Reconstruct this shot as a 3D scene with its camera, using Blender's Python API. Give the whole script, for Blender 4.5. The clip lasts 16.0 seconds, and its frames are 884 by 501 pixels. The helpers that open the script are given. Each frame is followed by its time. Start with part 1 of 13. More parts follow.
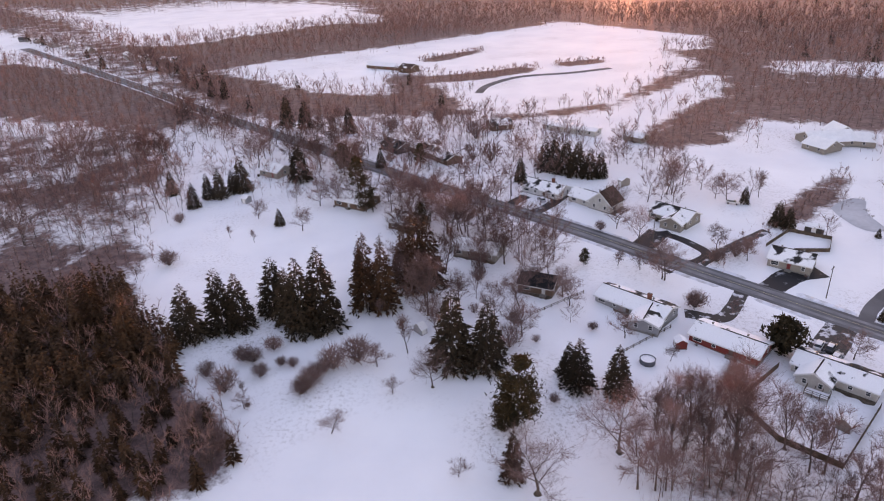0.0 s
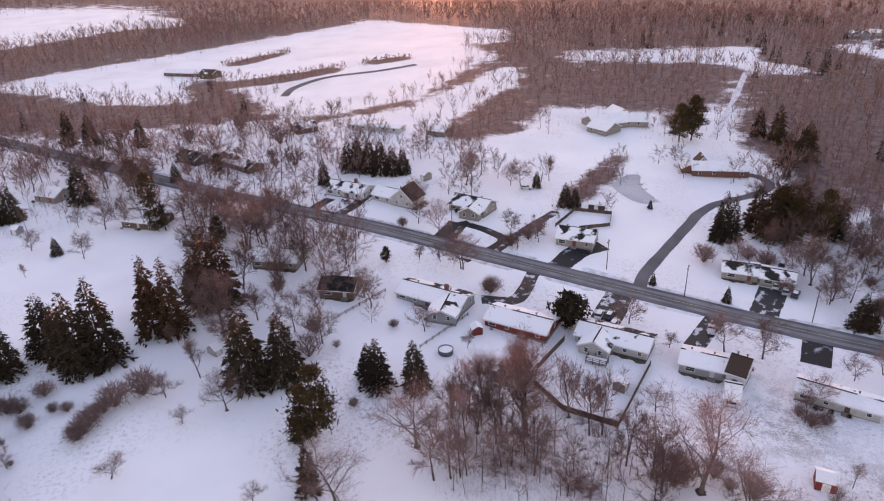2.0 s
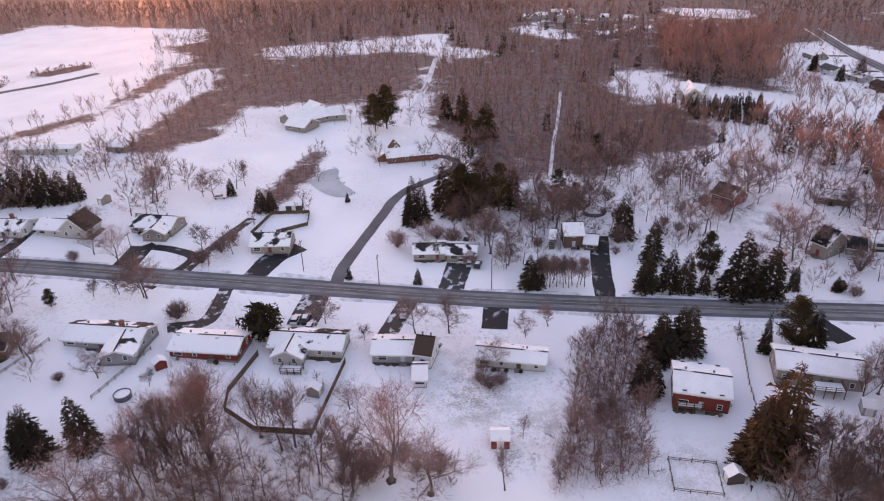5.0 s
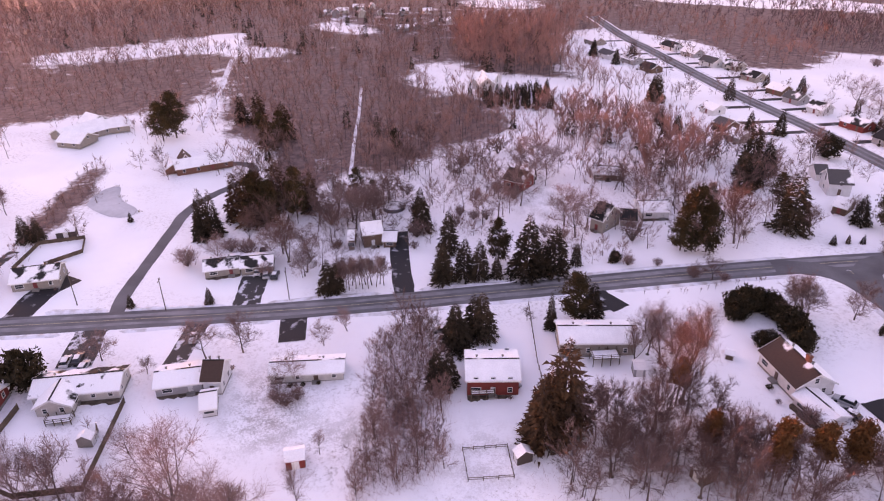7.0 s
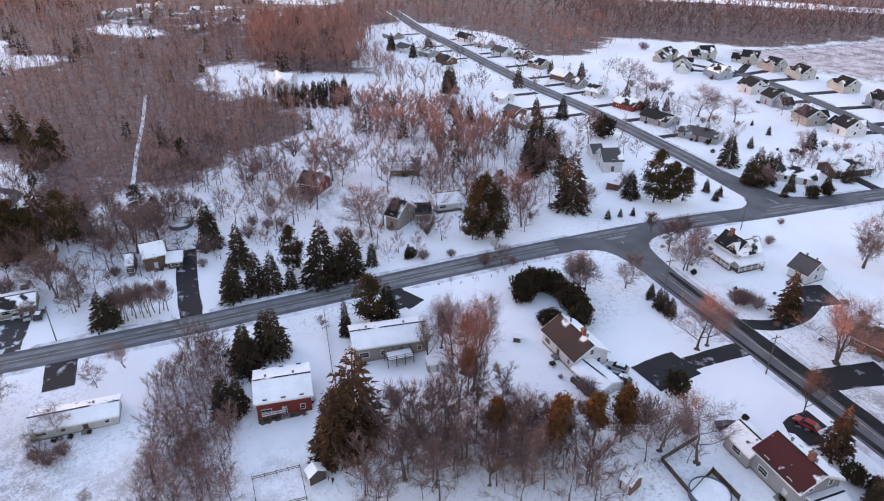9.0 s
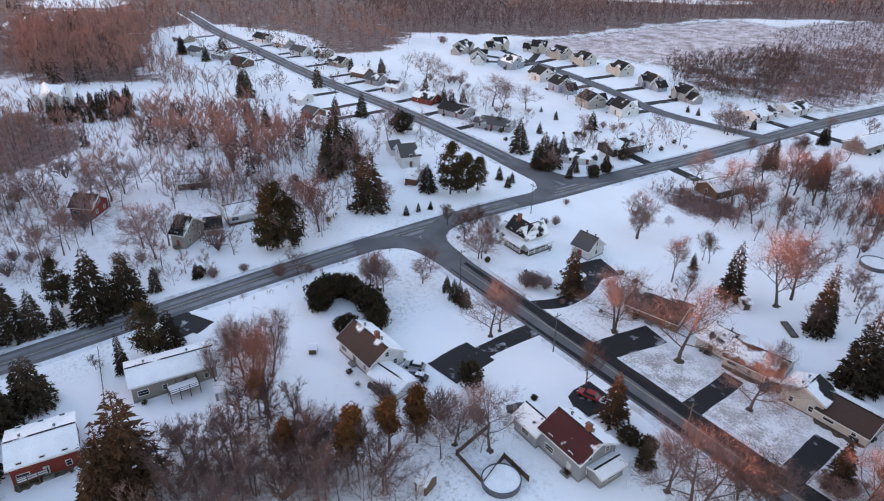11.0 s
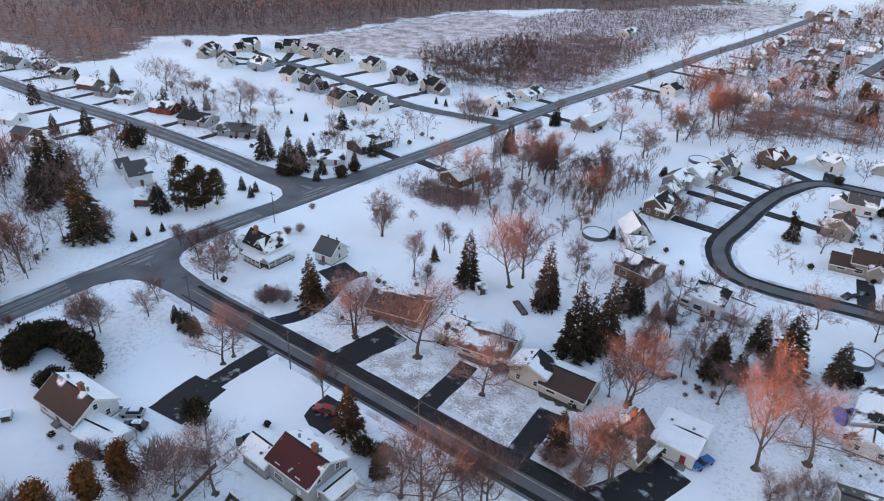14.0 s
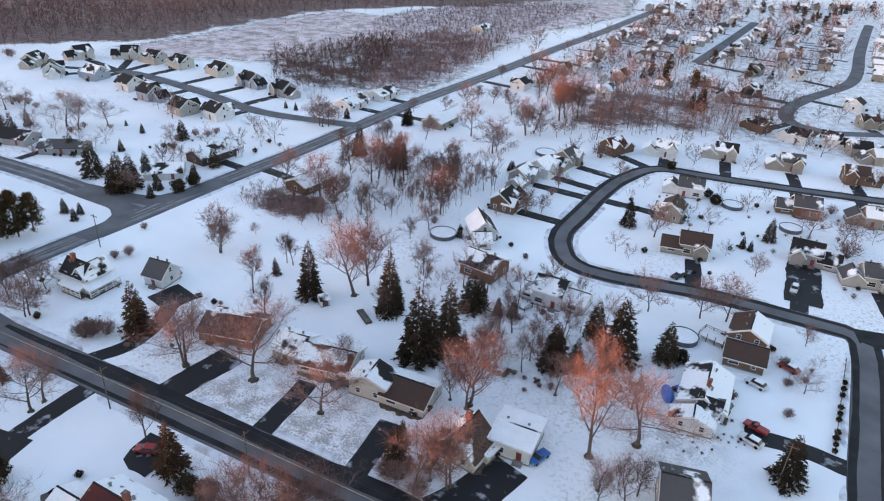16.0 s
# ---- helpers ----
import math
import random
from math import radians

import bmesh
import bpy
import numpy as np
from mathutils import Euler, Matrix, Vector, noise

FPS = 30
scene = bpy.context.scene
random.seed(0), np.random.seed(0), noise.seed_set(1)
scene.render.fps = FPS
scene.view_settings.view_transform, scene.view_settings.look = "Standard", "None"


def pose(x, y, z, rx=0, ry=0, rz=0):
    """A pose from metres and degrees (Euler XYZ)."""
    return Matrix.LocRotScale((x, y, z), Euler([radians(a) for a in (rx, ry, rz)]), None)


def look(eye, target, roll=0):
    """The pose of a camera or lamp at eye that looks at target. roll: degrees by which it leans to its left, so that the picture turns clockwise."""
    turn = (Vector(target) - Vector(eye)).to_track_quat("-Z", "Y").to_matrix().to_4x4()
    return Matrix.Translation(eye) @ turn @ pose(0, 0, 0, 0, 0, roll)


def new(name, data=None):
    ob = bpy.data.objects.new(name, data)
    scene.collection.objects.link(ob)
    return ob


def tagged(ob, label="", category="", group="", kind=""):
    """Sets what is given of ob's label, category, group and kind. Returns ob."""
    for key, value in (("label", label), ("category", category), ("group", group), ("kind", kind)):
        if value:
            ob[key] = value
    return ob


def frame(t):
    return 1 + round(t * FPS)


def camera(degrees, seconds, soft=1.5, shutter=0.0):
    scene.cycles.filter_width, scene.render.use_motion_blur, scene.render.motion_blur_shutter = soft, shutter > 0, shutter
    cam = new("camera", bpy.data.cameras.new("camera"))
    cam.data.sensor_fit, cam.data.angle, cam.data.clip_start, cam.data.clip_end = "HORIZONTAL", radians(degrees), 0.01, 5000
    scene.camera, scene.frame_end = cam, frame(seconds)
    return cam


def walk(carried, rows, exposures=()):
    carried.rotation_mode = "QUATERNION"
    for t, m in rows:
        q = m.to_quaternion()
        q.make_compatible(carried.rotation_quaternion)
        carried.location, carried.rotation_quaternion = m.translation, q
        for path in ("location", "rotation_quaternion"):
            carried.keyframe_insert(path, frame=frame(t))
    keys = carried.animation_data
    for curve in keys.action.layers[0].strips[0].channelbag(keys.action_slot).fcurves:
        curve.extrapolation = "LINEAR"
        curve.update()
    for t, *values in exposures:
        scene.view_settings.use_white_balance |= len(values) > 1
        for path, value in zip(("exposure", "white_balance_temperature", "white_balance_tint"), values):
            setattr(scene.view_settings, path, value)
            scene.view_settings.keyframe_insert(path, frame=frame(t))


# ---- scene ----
cam = camera(66.3, 16.0, soft=1.1)
METRES, EYE, TILT, LEAN, TURN = 108.3, 90.0, 0.0, 0.0, -43.2
ROWS = [
    (0.0, 0.0, 0.0, 0.0, -0.98, -25.54, 2.05),
    (0.5, 0.0317, 0.0017, -0.001, -4.57, -25.66, 2.02),
    (1.0, 0.0637, 0.003, -0.0012, -8.08, -25.81, 2.0),
    (1.5, 0.0956, 0.003, -0.0022, -11.65, -25.95, 1.97),
    (2.0, 0.1273, 0.0021, -0.0022, -15.25, -26.14, 1.92),
    (2.5, 0.1594, 0.0001, -0.0033, -18.89, -26.3, 1.87),
    (3.0, 0.1915, -0.0035, -0.0032, -22.57, -26.5, 1.83),
    (3.5, 0.223, -0.0083, -0.0038, -26.26, -26.69, 1.75),
    (4.0, 0.2541, -0.0148, -0.0048, -29.94, -26.87, 1.65),
    (6.5, 0.4022, -0.069, -0.0072, -48.19, -27.82, 0.98),
    (7.0, 0.4295, -0.0854, -0.0076, -51.87, -27.97, 0.82),
    (7.5, 0.4557, -0.1026, -0.0066, -55.53, -28.16, 0.63),
    (8.0, 0.4813, -0.1221, -0.0068, -59.22, -28.29, 0.46),
    (8.5, 0.5051, -0.1432, -0.0066, -62.94, -28.41, 0.26),
    (9.0, 0.5279, -0.1652, -0.0066, -66.6, -28.52, 0.04),
    (11.5, 0.6182, -0.2921, -0.0118, -84.69, -28.67, -1.0),
    (12.0, 0.6313, -0.3197, -0.0123, -88.1, -28.66, -1.23),
    (12.5, 0.6423, -0.3484, -0.0123, -90.9, -28.64, -1.4),
    (13.0, 0.6512, -0.3757, -0.0117, -93.39, -28.62, -1.56),
    (13.5, 0.6589, -0.4054, -0.0111, -96.03, -28.59, -1.72),
    (14.0, 0.6653, -0.4352, -0.01, -98.55, -28.56, -1.88),
    (14.5, 0.6704, -0.465, -0.0077, -101.13, -28.54, -2.01),
    (15.0, 0.6738, -0.4954, -0.0063, -103.68, -28.5, -2.12),
    (15.5, 0.6762, -0.5252, -0.0053, -106.24, -28.43, -2.25),
    (16.0, 0.6781, -0.5545, -0.003, -108.79, -28.39, -2.37),
]
walk(cam, [(t, pose(0, 0, EYE, TILT, LEAN, TURN) @ pose(METRES * x, METRES * y, METRES * z, 90 + pitch, roll, yaw)) for t, x, y, z, yaw, pitch, roll in ROWS],
     [(0.0, 4.14, 9800, 39), (4.2, 4.14, 9800, 41), (6.4, 4.36, 10000, 50), (7.0, 4.46, 10200, 64), (7.6, 4.2, 9400, 38), (8.6, 4.46, 8800, 28), (9.2, 4.46, 8750, 27), (12.0, 4.25, 8400, 19), (16.0, 4.25, 8200, 17)])

# ---- light ----
SUN_YAW, SUN_UP = 58.0, 0.55          # degrees east of +y, and above the horizon
world = bpy.data.worlds.new("winter_sky")
scene.world = world
world.use_nodes = True
wn = world.node_tree.nodes
sky = wn.new("ShaderNodeTexSky")
sky.sky_type, sky.sun_disc = "NISHITA", False
sky.sun_elevation, sky.sun_rotation = radians(SUN_UP), radians(SUN_YAW)
sky.air_density, sky.dust_density, sky.ozone_density = 1.0, 1.0, 2.0
wn["Background"].inputs[1].default_value = 0.15
world.node_tree.links.new(sky.outputs[0], wn["Background"].inputs[0])
sun = new("sun", bpy.data.lights.new("sun", "SUN"))
sun.data.energy, sun.data.angle, sun.data.color = 0.92, radians(0.6), (1.0, 0.45, 0.29)
a, e = radians(SUN_YAW), radians(SUN_UP)
sun.matrix_world = look((0, 0, 300), (-math.sin(a) * 100, -math.cos(a) * 100, 300 - math.tan(e) * 100))


# ---- materials ----
def material(name, colour, colour2=None, scale=1.0, rough=0.8, bump=0.3, fine=None, spread=(0.35, 0.65), per_object=0.0, metal=0.0):
    """Two colours mixed by broad noise, with a finer grain on top, in metres."""
    m = bpy.data.materials.new(name)
    m.use_nodes = True
    n, ln = m.node_tree.nodes, m.node_tree.links
    b = n["Principled BSDF"]
    b.inputs["Roughness"].default_value, b.inputs["Metallic"].default_value = rough, metal
    geo = n.new("ShaderNodeNewGeometry")
    big = n.new("ShaderNodeTexNoise")
    big.inputs["Scale"].default_value, big.inputs["Detail"].default_value = scale, 5
    ln.new(geo.outputs["Position"], big.inputs["Vector"])
    small = n.new("ShaderNodeTexNoise")
    small.inputs["Scale"].default_value, small.inputs["Detail"].default_value = fine or scale * 9, 3
    ln.new(geo.outputs["Position"], small.inputs["Vector"])
    ramp = n.new("ShaderNodeMapRange")
    ramp.inputs[1].default_value, ramp.inputs[2].default_value = spread
    ln.new(big.outputs[0], ramp.inputs[0])
    mix = n.new("ShaderNodeMix")
    mix.data_type = "RGBA"
    c2 = colour2 or tuple(v * 0.75 for v in colour)
    mix.inputs[6].default_value, mix.inputs[7].default_value = (*colour, 1), (*c2, 1)
    ln.new(ramp.outputs[0], mix.inputs[0])
    hue = n.new("ShaderNodeHueSaturation")
    val = n.new("ShaderNodeMapRange")
    val.inputs[3].default_value, val.inputs[4].default_value = 0.84, 1.14
    ln.new(small.outputs[0], val.inputs[0])
    last = val.outputs[0]
    if per_object:
        info = n.new("ShaderNodeObjectInfo")
        own = n.new("ShaderNodeMapRange")
        own.inputs[3].default_value, own.inputs[4].default_value = 1 - per_object, 1 + per_object
        ln.new(info.outputs["Random"], own.inputs[0])
        mul = n.new("ShaderNodeMath")
        mul.operation = "MULTIPLY"
        ln.new(last, mul.inputs[0]), ln.new(own.outputs[0], mul.inputs[1])
        last = mul.outputs[0]
    ln.new(last, hue.inputs["Value"])
    ln.new(mix.outputs[2], hue.inputs["Color"])
    ln.new(hue.outputs[0], b.inputs["Base Color"])
    if rough >= 0.6:
        b.inputs["Specular IOR Level"].default_value = 0.15
    if bump:
        bp = n.new("ShaderNodeBump")
        bp.inputs["Strength"].default_value, bp.inputs["Distance"].default_value = bump, 0.05
        ln.new(small.outputs[0], bp.inputs["Height"])
        ln.new(bp.outputs[0], b.inputs["Normal"])
    return m


SNOW = (0.86, 0.865, 0.89)


def snowy(name, under, cover, scale=0.5, rough=0.75):
    """A roof or ground surface on which snow lies in patches; cover is the share that it hides."""
    return material(name, SNOW, under, scale, rough, 0.35, scale * 14, (cover - 0.03, cover + 0.03))


BARK = material("bark", (0.088, 0.066, 0.058), (0.135, 0.102, 0.090), 2.0, 0.9, 0.6, 18, per_object=0.25)
TWIG = material("twigs", (0.190, 0.119, 0.113), (0.245, 0.153, 0.143), 0.15, 0.9, 0, per_object=0.3)
TWIG_RED = material("reddish_twigs", (0.160, 0.090, 0.078), (0.126, 0.074, 0.068), 0.15, 0.9, 0, per_object=0.25)
WOODS_TWIG = material("woodland_twigs", (0.265, 0.148, 0.136), (0.340, 0.188, 0.165), 0.03, 0.9, 0, 0.3)
NEEDLE = material("spruce_needles", (0.032, 0.024, 0.016), (0.058, 0.038, 0.024), 0.35, 0.8, 0, per_object=0.35)
# Greyer, darker copy of woodland_twigs; shade is painted into the colour.
SHADED_WOODS = material("grey_woodland_twigs", (0.125, 0.082, 0.088), (0.180, 0.118, 0.120), 0.03, 0.9, 0, 0.3)
GOLD = material("golden_pine_needles", (0.115, 0.050, 0.020), (0.170, 0.070, 0.026), 0.3, 0.8, 0, per_object=0.3)
PINE = material("pine_needles", (0.034, 0.027, 0.013), (0.074, 0.044, 0.019), 0.3, 0.8, 0, per_object=0.35)
BROWN_PINE = material("browned_needles", (0.046, 0.026, 0.017), (0.094, 0.046, 0.024), 0.3, 0.85, 0, per_object=0.3)
HEDGE = material("hedge_leaves", (0.024, 0.019, 0.011), (0.048, 0.032, 0.016), 0.5, 0.8, 0, per_object=0.3)
SOIL = material("bare_soil", (0.060, 0.046, 0.036), (0.130, 0.105, 0.085), 1.2, 0.95, 0.5, 6.0)
ASPHALT = material("worn_asphalt", (0.105, 0.104, 0.112), (0.155, 0.154, 0.164), 0.12, 0.9, 0.2, 3.0)
DRIVE = material("wet_drive", (0.024, 0.023, 0.026), (0.34, 0.35, 0.38), 0.35, 0.65, 0.2, 4.0, (0.60, 0.70))
DARK_ASPHALT = material("dark_asphalt", (0.019, 0.018, 0.021), (0.030, 0.030, 0.032), 0.3, 0.85, 0.2, 4.0)
SALTED = material("salted_asphalt", (0.165, 0.165, 0.178), (0.245, 0.246, 0.262), 0.25, 0.9, 0.2, 4.0)
SLUSH = material("slushy_drive", (0.05, 0.047, 0.048), (0.55, 0.57, 0.62), 0.45, 0.7, 0.2, 3.0, (0.55, 0.62))
BANK = material("ploughed_snow", (0.72, 0.74, 0.8), (0.40, 0.37, 0.36), 0.4, 0.8, 0.8, 3.0, (0.45, 0.75))
PAINT = material("road_paint", (0.6, 0.52, 0.3), (0.3, 0.27, 0.2), 1.5, 0.6, 0)
SNOWTOP = material("roof_snow", SNOW, (0.79, 0.80, 0.83), 0.4, 0.75, 0.3)
GLASS = material("window_glass", (0.02, 0.022, 0.026), (0.03, 0.033, 0.04), 1, 0.12, 0)
TRIM = material("white_trim", (0.72, 0.72, 0.72), (0.6, 0.6, 0.6), 1, 0.6, 0)
FOUNDATION = material("concrete", (0.240, 0.232, 0.224), (0.176, 0.168, 0.160), 0.8, 0.9, 0.3)
BRICK = material("brick_chimney", (0.26, 0.10, 0.07), (0.18, 0.075, 0.055), 2, 0.9, 0.5)
WOOD = material("weathered_wood", (0.128, 0.088, 0.064), (0.080, 0.058, 0.044), 0.8, 0.85, 0.4, per_object=0.25)
POLEWOOD = material("pole_wood", (0.13, 0.11, 0.10), (0.10, 0.08, 0.07), 1.5, 0.9, 0.3)
RUBBER = material("tyre_rubber", (0.02, 0.02, 0.02), None, 2, 0.8, 0)
WIRE = material("cable_sheath", (0.04, 0.04, 0.045), None, 1, 0.6, 0)
ICE = material("pond_ice", (0.36, 0.38, 0.42), (0.50, 0.52, 0.56), 0.08, 0.8, 0.05)
TARP = material("blue_tarpaulin", (0.02, 0.12, 0.45), (0.03, 0.17, 0.55), 2, 0.5, 0.5)
REED = material("reed_bank", (0.24, 0.18, 0.12), (0.12, 0.085, 0.06), 0.6, 0.9, 0.5)
WALLS = {k: material(k + "_siding", c, tuple(v * 0.85 for v in c), 0.6, 0.75, 0.25, 6, per_object=0.06) for k, c in dict(
    white=(0.62, 0.62, 0.63), beige=(0.40, 0.375, 0.35), grey=(0.30, 0.30, 0.315), red=(0.230, 0.045, 0.037), brown=(0.150, 0.092, 0.068),
    brick=(0.213, 0.098, 0.070), tan=(0.30, 0.265, 0.235), blue=(0.30, 0.345, 0.40), cream=(0.50, 0.48, 0.45), dark=(0.074, 0.061, 0.057)).items()}
ROOFS = {"snow": snowy("snow_covered_shingles", (0.045, 0.041, 0.041), 0.69, 0.45), "half": snowy("half_bared_shingles", (0.026, 0.024, 0.024), 0.53, 0.22),
         "dark": snowy("dark_bare_shingles", (0.022, 0.020, 0.021), 0.40, 0.17), "brown": snowy("brown_bare_shingles", (0.075, 0.045, 0.037), 0.38, 0.17),
         "maroon": snowy("maroon_bare_shingles", (0.075, 0.02, 0.02), 0.40, 0.25), "grey": snowy("grey_bare_shingles", (0.085, 0.08, 0.082), 0.40, 0.17),
         "rust": snowy("rust_coloured_shingles", (0.17, 0.065, 0.04), 0.50, 0.16), "white": SNOWTOP}


# ---- helpers of this scene ----
def height(x, y):
    """The gentle hollow in which the houses along the county road lie."""
    return -0.8 - 6.0 * np.exp(-((x - 190.0) / 200.0) ** 2 - (y / 95.0) ** 2)


def mesh(name, verts, faces, mat, smooth=False):
    me = bpy.data.meshes.new(name)
    me.from_pydata([tuple(v) for v in verts], [], [tuple(f) for f in faces])
    for mt in (mat if isinstance(mat, (list, tuple)) else [mat]):
        me.materials.append(mt)
    if smooth:
        me.polygons.foreach_set("use_smooth", [True] * len(me.polygons))
    me.update()
    return me


def triangles(name, tri, mat, mat2=None, first=0):
    """A mesh of loose triangles from an array of n x 3 x 3 coordinates; the first ones may have a material of their own."""
    tri = np.asarray(tri, dtype=np.float32)
    n = len(tri)
    me = bpy.data.meshes.new(name)
    me.vertices.add(3 * n), me.loops.add(3 * n), me.polygons.add(n)
    me.vertices.foreach_set("co", tri.ravel())
    me.loops.foreach_set("vertex_index", np.arange(3 * n, dtype=np.int32))
    me.polygons.foreach_set("loop_start", np.arange(0, 3 * n, 3, dtype=np.int32))
    me.materials.append(mat)
    if mat2:
        me.materials.append(mat2)
        me.polygons.foreach_set("material_index", (np.arange(n) < first).astype(np.int32))
    me.update(calc_edges=True)
    return me


def child(name, me, parent, m=None, label=""):
    ob = new(name, me)
    ob.parent = parent
    if m is not None:
        ob.matrix_basis = m
    return tagged(ob, label)


def box_data(boxes):
    """Vertices and faces of boxes, each given as its two corners."""
    v, f = [], []
    for (x0, y0, z0), (x1, y1, z1) in boxes:
        k = len(v)
        v += [(x0, y0, z0), (x1, y0, z0), (x1, y1, z0), (x0, y1, z0), (x0, y0, z1), (x1, y0, z1), (x1, y1, z1), (x0, y1, z1)]
        f += [tuple(k + i for i in q) for q in ((0, 3, 2, 1), (4, 5, 6, 7), (0, 1, 5, 4), (1, 2, 6, 5), (2, 3, 7, 6), (3, 0, 4, 7))]
    return v, f


def boxes(name, mat, *pairs, bevel=0.0):
    v, f = box_data(pairs)
    if not bevel:
        return mesh(name, v, f, mat)
    bm = bmesh.new()
    vs = [bm.verts.new(p) for p in v]
    for q in f:
        bm.faces.new([vs[i] for i in q])
    bmesh.ops.bevel(bm, geom=bm.edges[:], offset=bevel, segments=2, affect="EDGES")
    me = bpy.data.meshes.new(name)
    bm.to_mesh(me), bm.free()
    me.materials.append(mat)
    return me


def smooth_line(points, step=4.0):
    """A Catmull-Rom line through the points, in even steps."""
    p = [np.array(q, float) for q in points]
    p = [2 * p[0] - p[1]] + p + [2 * p[-1] - p[-2]]
    out = []
    for i in range(1, len(p) - 2):
        n = max(2, int(np.linalg.norm(p[i + 1] - p[i]) / step))
        for k in range(n):
            s = k / n
            out.append(0.5 * (2 * p[i] + (p[i + 1] - p[i - 1]) * s + (2 * p[i - 1] - 5 * p[i] + 4 * p[i + 1] - p[i + 2]) * s * s
                              + (3 * p[i] - p[i - 1] - 3 * p[i + 1] + p[i + 2]) * s ** 3))
    return np.array(out + [p[-2]])


def offsets_mid(offsets, i):
    o = offsets[len(offsets) // 2]
    return o(i) if callable(o) else o


def strip(name, line, offsets, lifts, mat, label, category="road", kind="structure", gaps=False):
    """A strip draped on the ground along a line: cross-section of (offset, lift) pairs."""
    d = np.gradient(line, axis=0)
    d /= np.linalg.norm(d, axis=1)[:, None]
    side = np.stack([d[:, 1], -d[:, 0]], 1)
    v, f, k = [], [], len(offsets)
    for i, (p, s) in enumerate(zip(line, side)):
        for o, z in zip(offsets, lifts):
            q = p + s * (o if not callable(o) else o(i))
            low = 0.7 if gaps and any(math.hypot(p[0] + s[0] * offsets_mid(offsets, i) - a, p[1] + s[1] * offsets_mid(offsets, i) - b) < r for a, b, r in GAPS) else 0.0
            v.append((q[0], q[1], height(q[0], q[1]) + z - low))
    for i in range(len(line) - 1):
        for j in range(k - 1):
            f.append((i * k + j + 1, i * k + j, i * k + k + j, i * k + k + j + 1))
    return tagged(new(name, mesh(name, v, f, mat)), label, category, kind=kind)


def inside(x, y, poly):
    """Which of the points lie inside the polygon."""
    x, y = np.asarray(x, float), np.asarray(y, float)
    hit = np.zeros(x.shape, bool)
    for (x0, y0), (x1, y1) in zip(poly, poly[1:] + poly[:1]):
        with np.errstate(divide="ignore", invalid="ignore"):
            hit ^= ((y0 > y) != (y1 > y)) & (x < (x1 - x0) * (y - y0) / (y1 - y0 + 1e-12) + x0)
    return hit


# ---- trees ----
def tube(p0, p1, r0, r1, sides):
    """Triangles of a tapered limb."""
    d = p1 - p0
    u = np.cross(d, (0.3, 0.9, 0.2) if abs(d[2]) > abs(d[0]) else (0.1, 0.2, 1.0))
    u /= np.linalg.norm(u) + 1e-9
    w = np.cross(d, u)
    w /= np.linalg.norm(w) + 1e-9
    ring = [(math.cos(a), math.sin(a)) for a in np.arange(sides) * 2 * math.pi / sides]
    a = [p0 + r0 * (c * u + s * w) for c, s in ring]
    b = [p1 + r1 * (c * u + s * w) for c, s in ring]
    out = []
    for i in range(sides):
        j = (i + 1) % sides
        out += [(a[i], a[j], b[j]), (a[i], b[j], b[i])]
    return out


def slivers(base, tip, width, rng):
    """Thin triangles from base to tip, one for each twig."""
    d = tip - base
    s = np.cross(d, rng.normal(size=d.shape))
    s /= np.linalg.norm(s, axis=1)[:, None] + 1e-9
    s *= np.asarray(width).reshape(-1, 1)
    return np.stack([base - s, base + s, tip], 1)


def bend(p, d, length, parts, rng, wander, lift):
    """Points of a limb that wanders and turns upwards."""
    out = [p]
    for _ in range(parts):
        d = d + rng.normal(size=3) * wander + np.array((0, 0, lift))
        d = d / np.linalg.norm(d)
        out.append(out[-1] + d * length / parts)
    return out, d


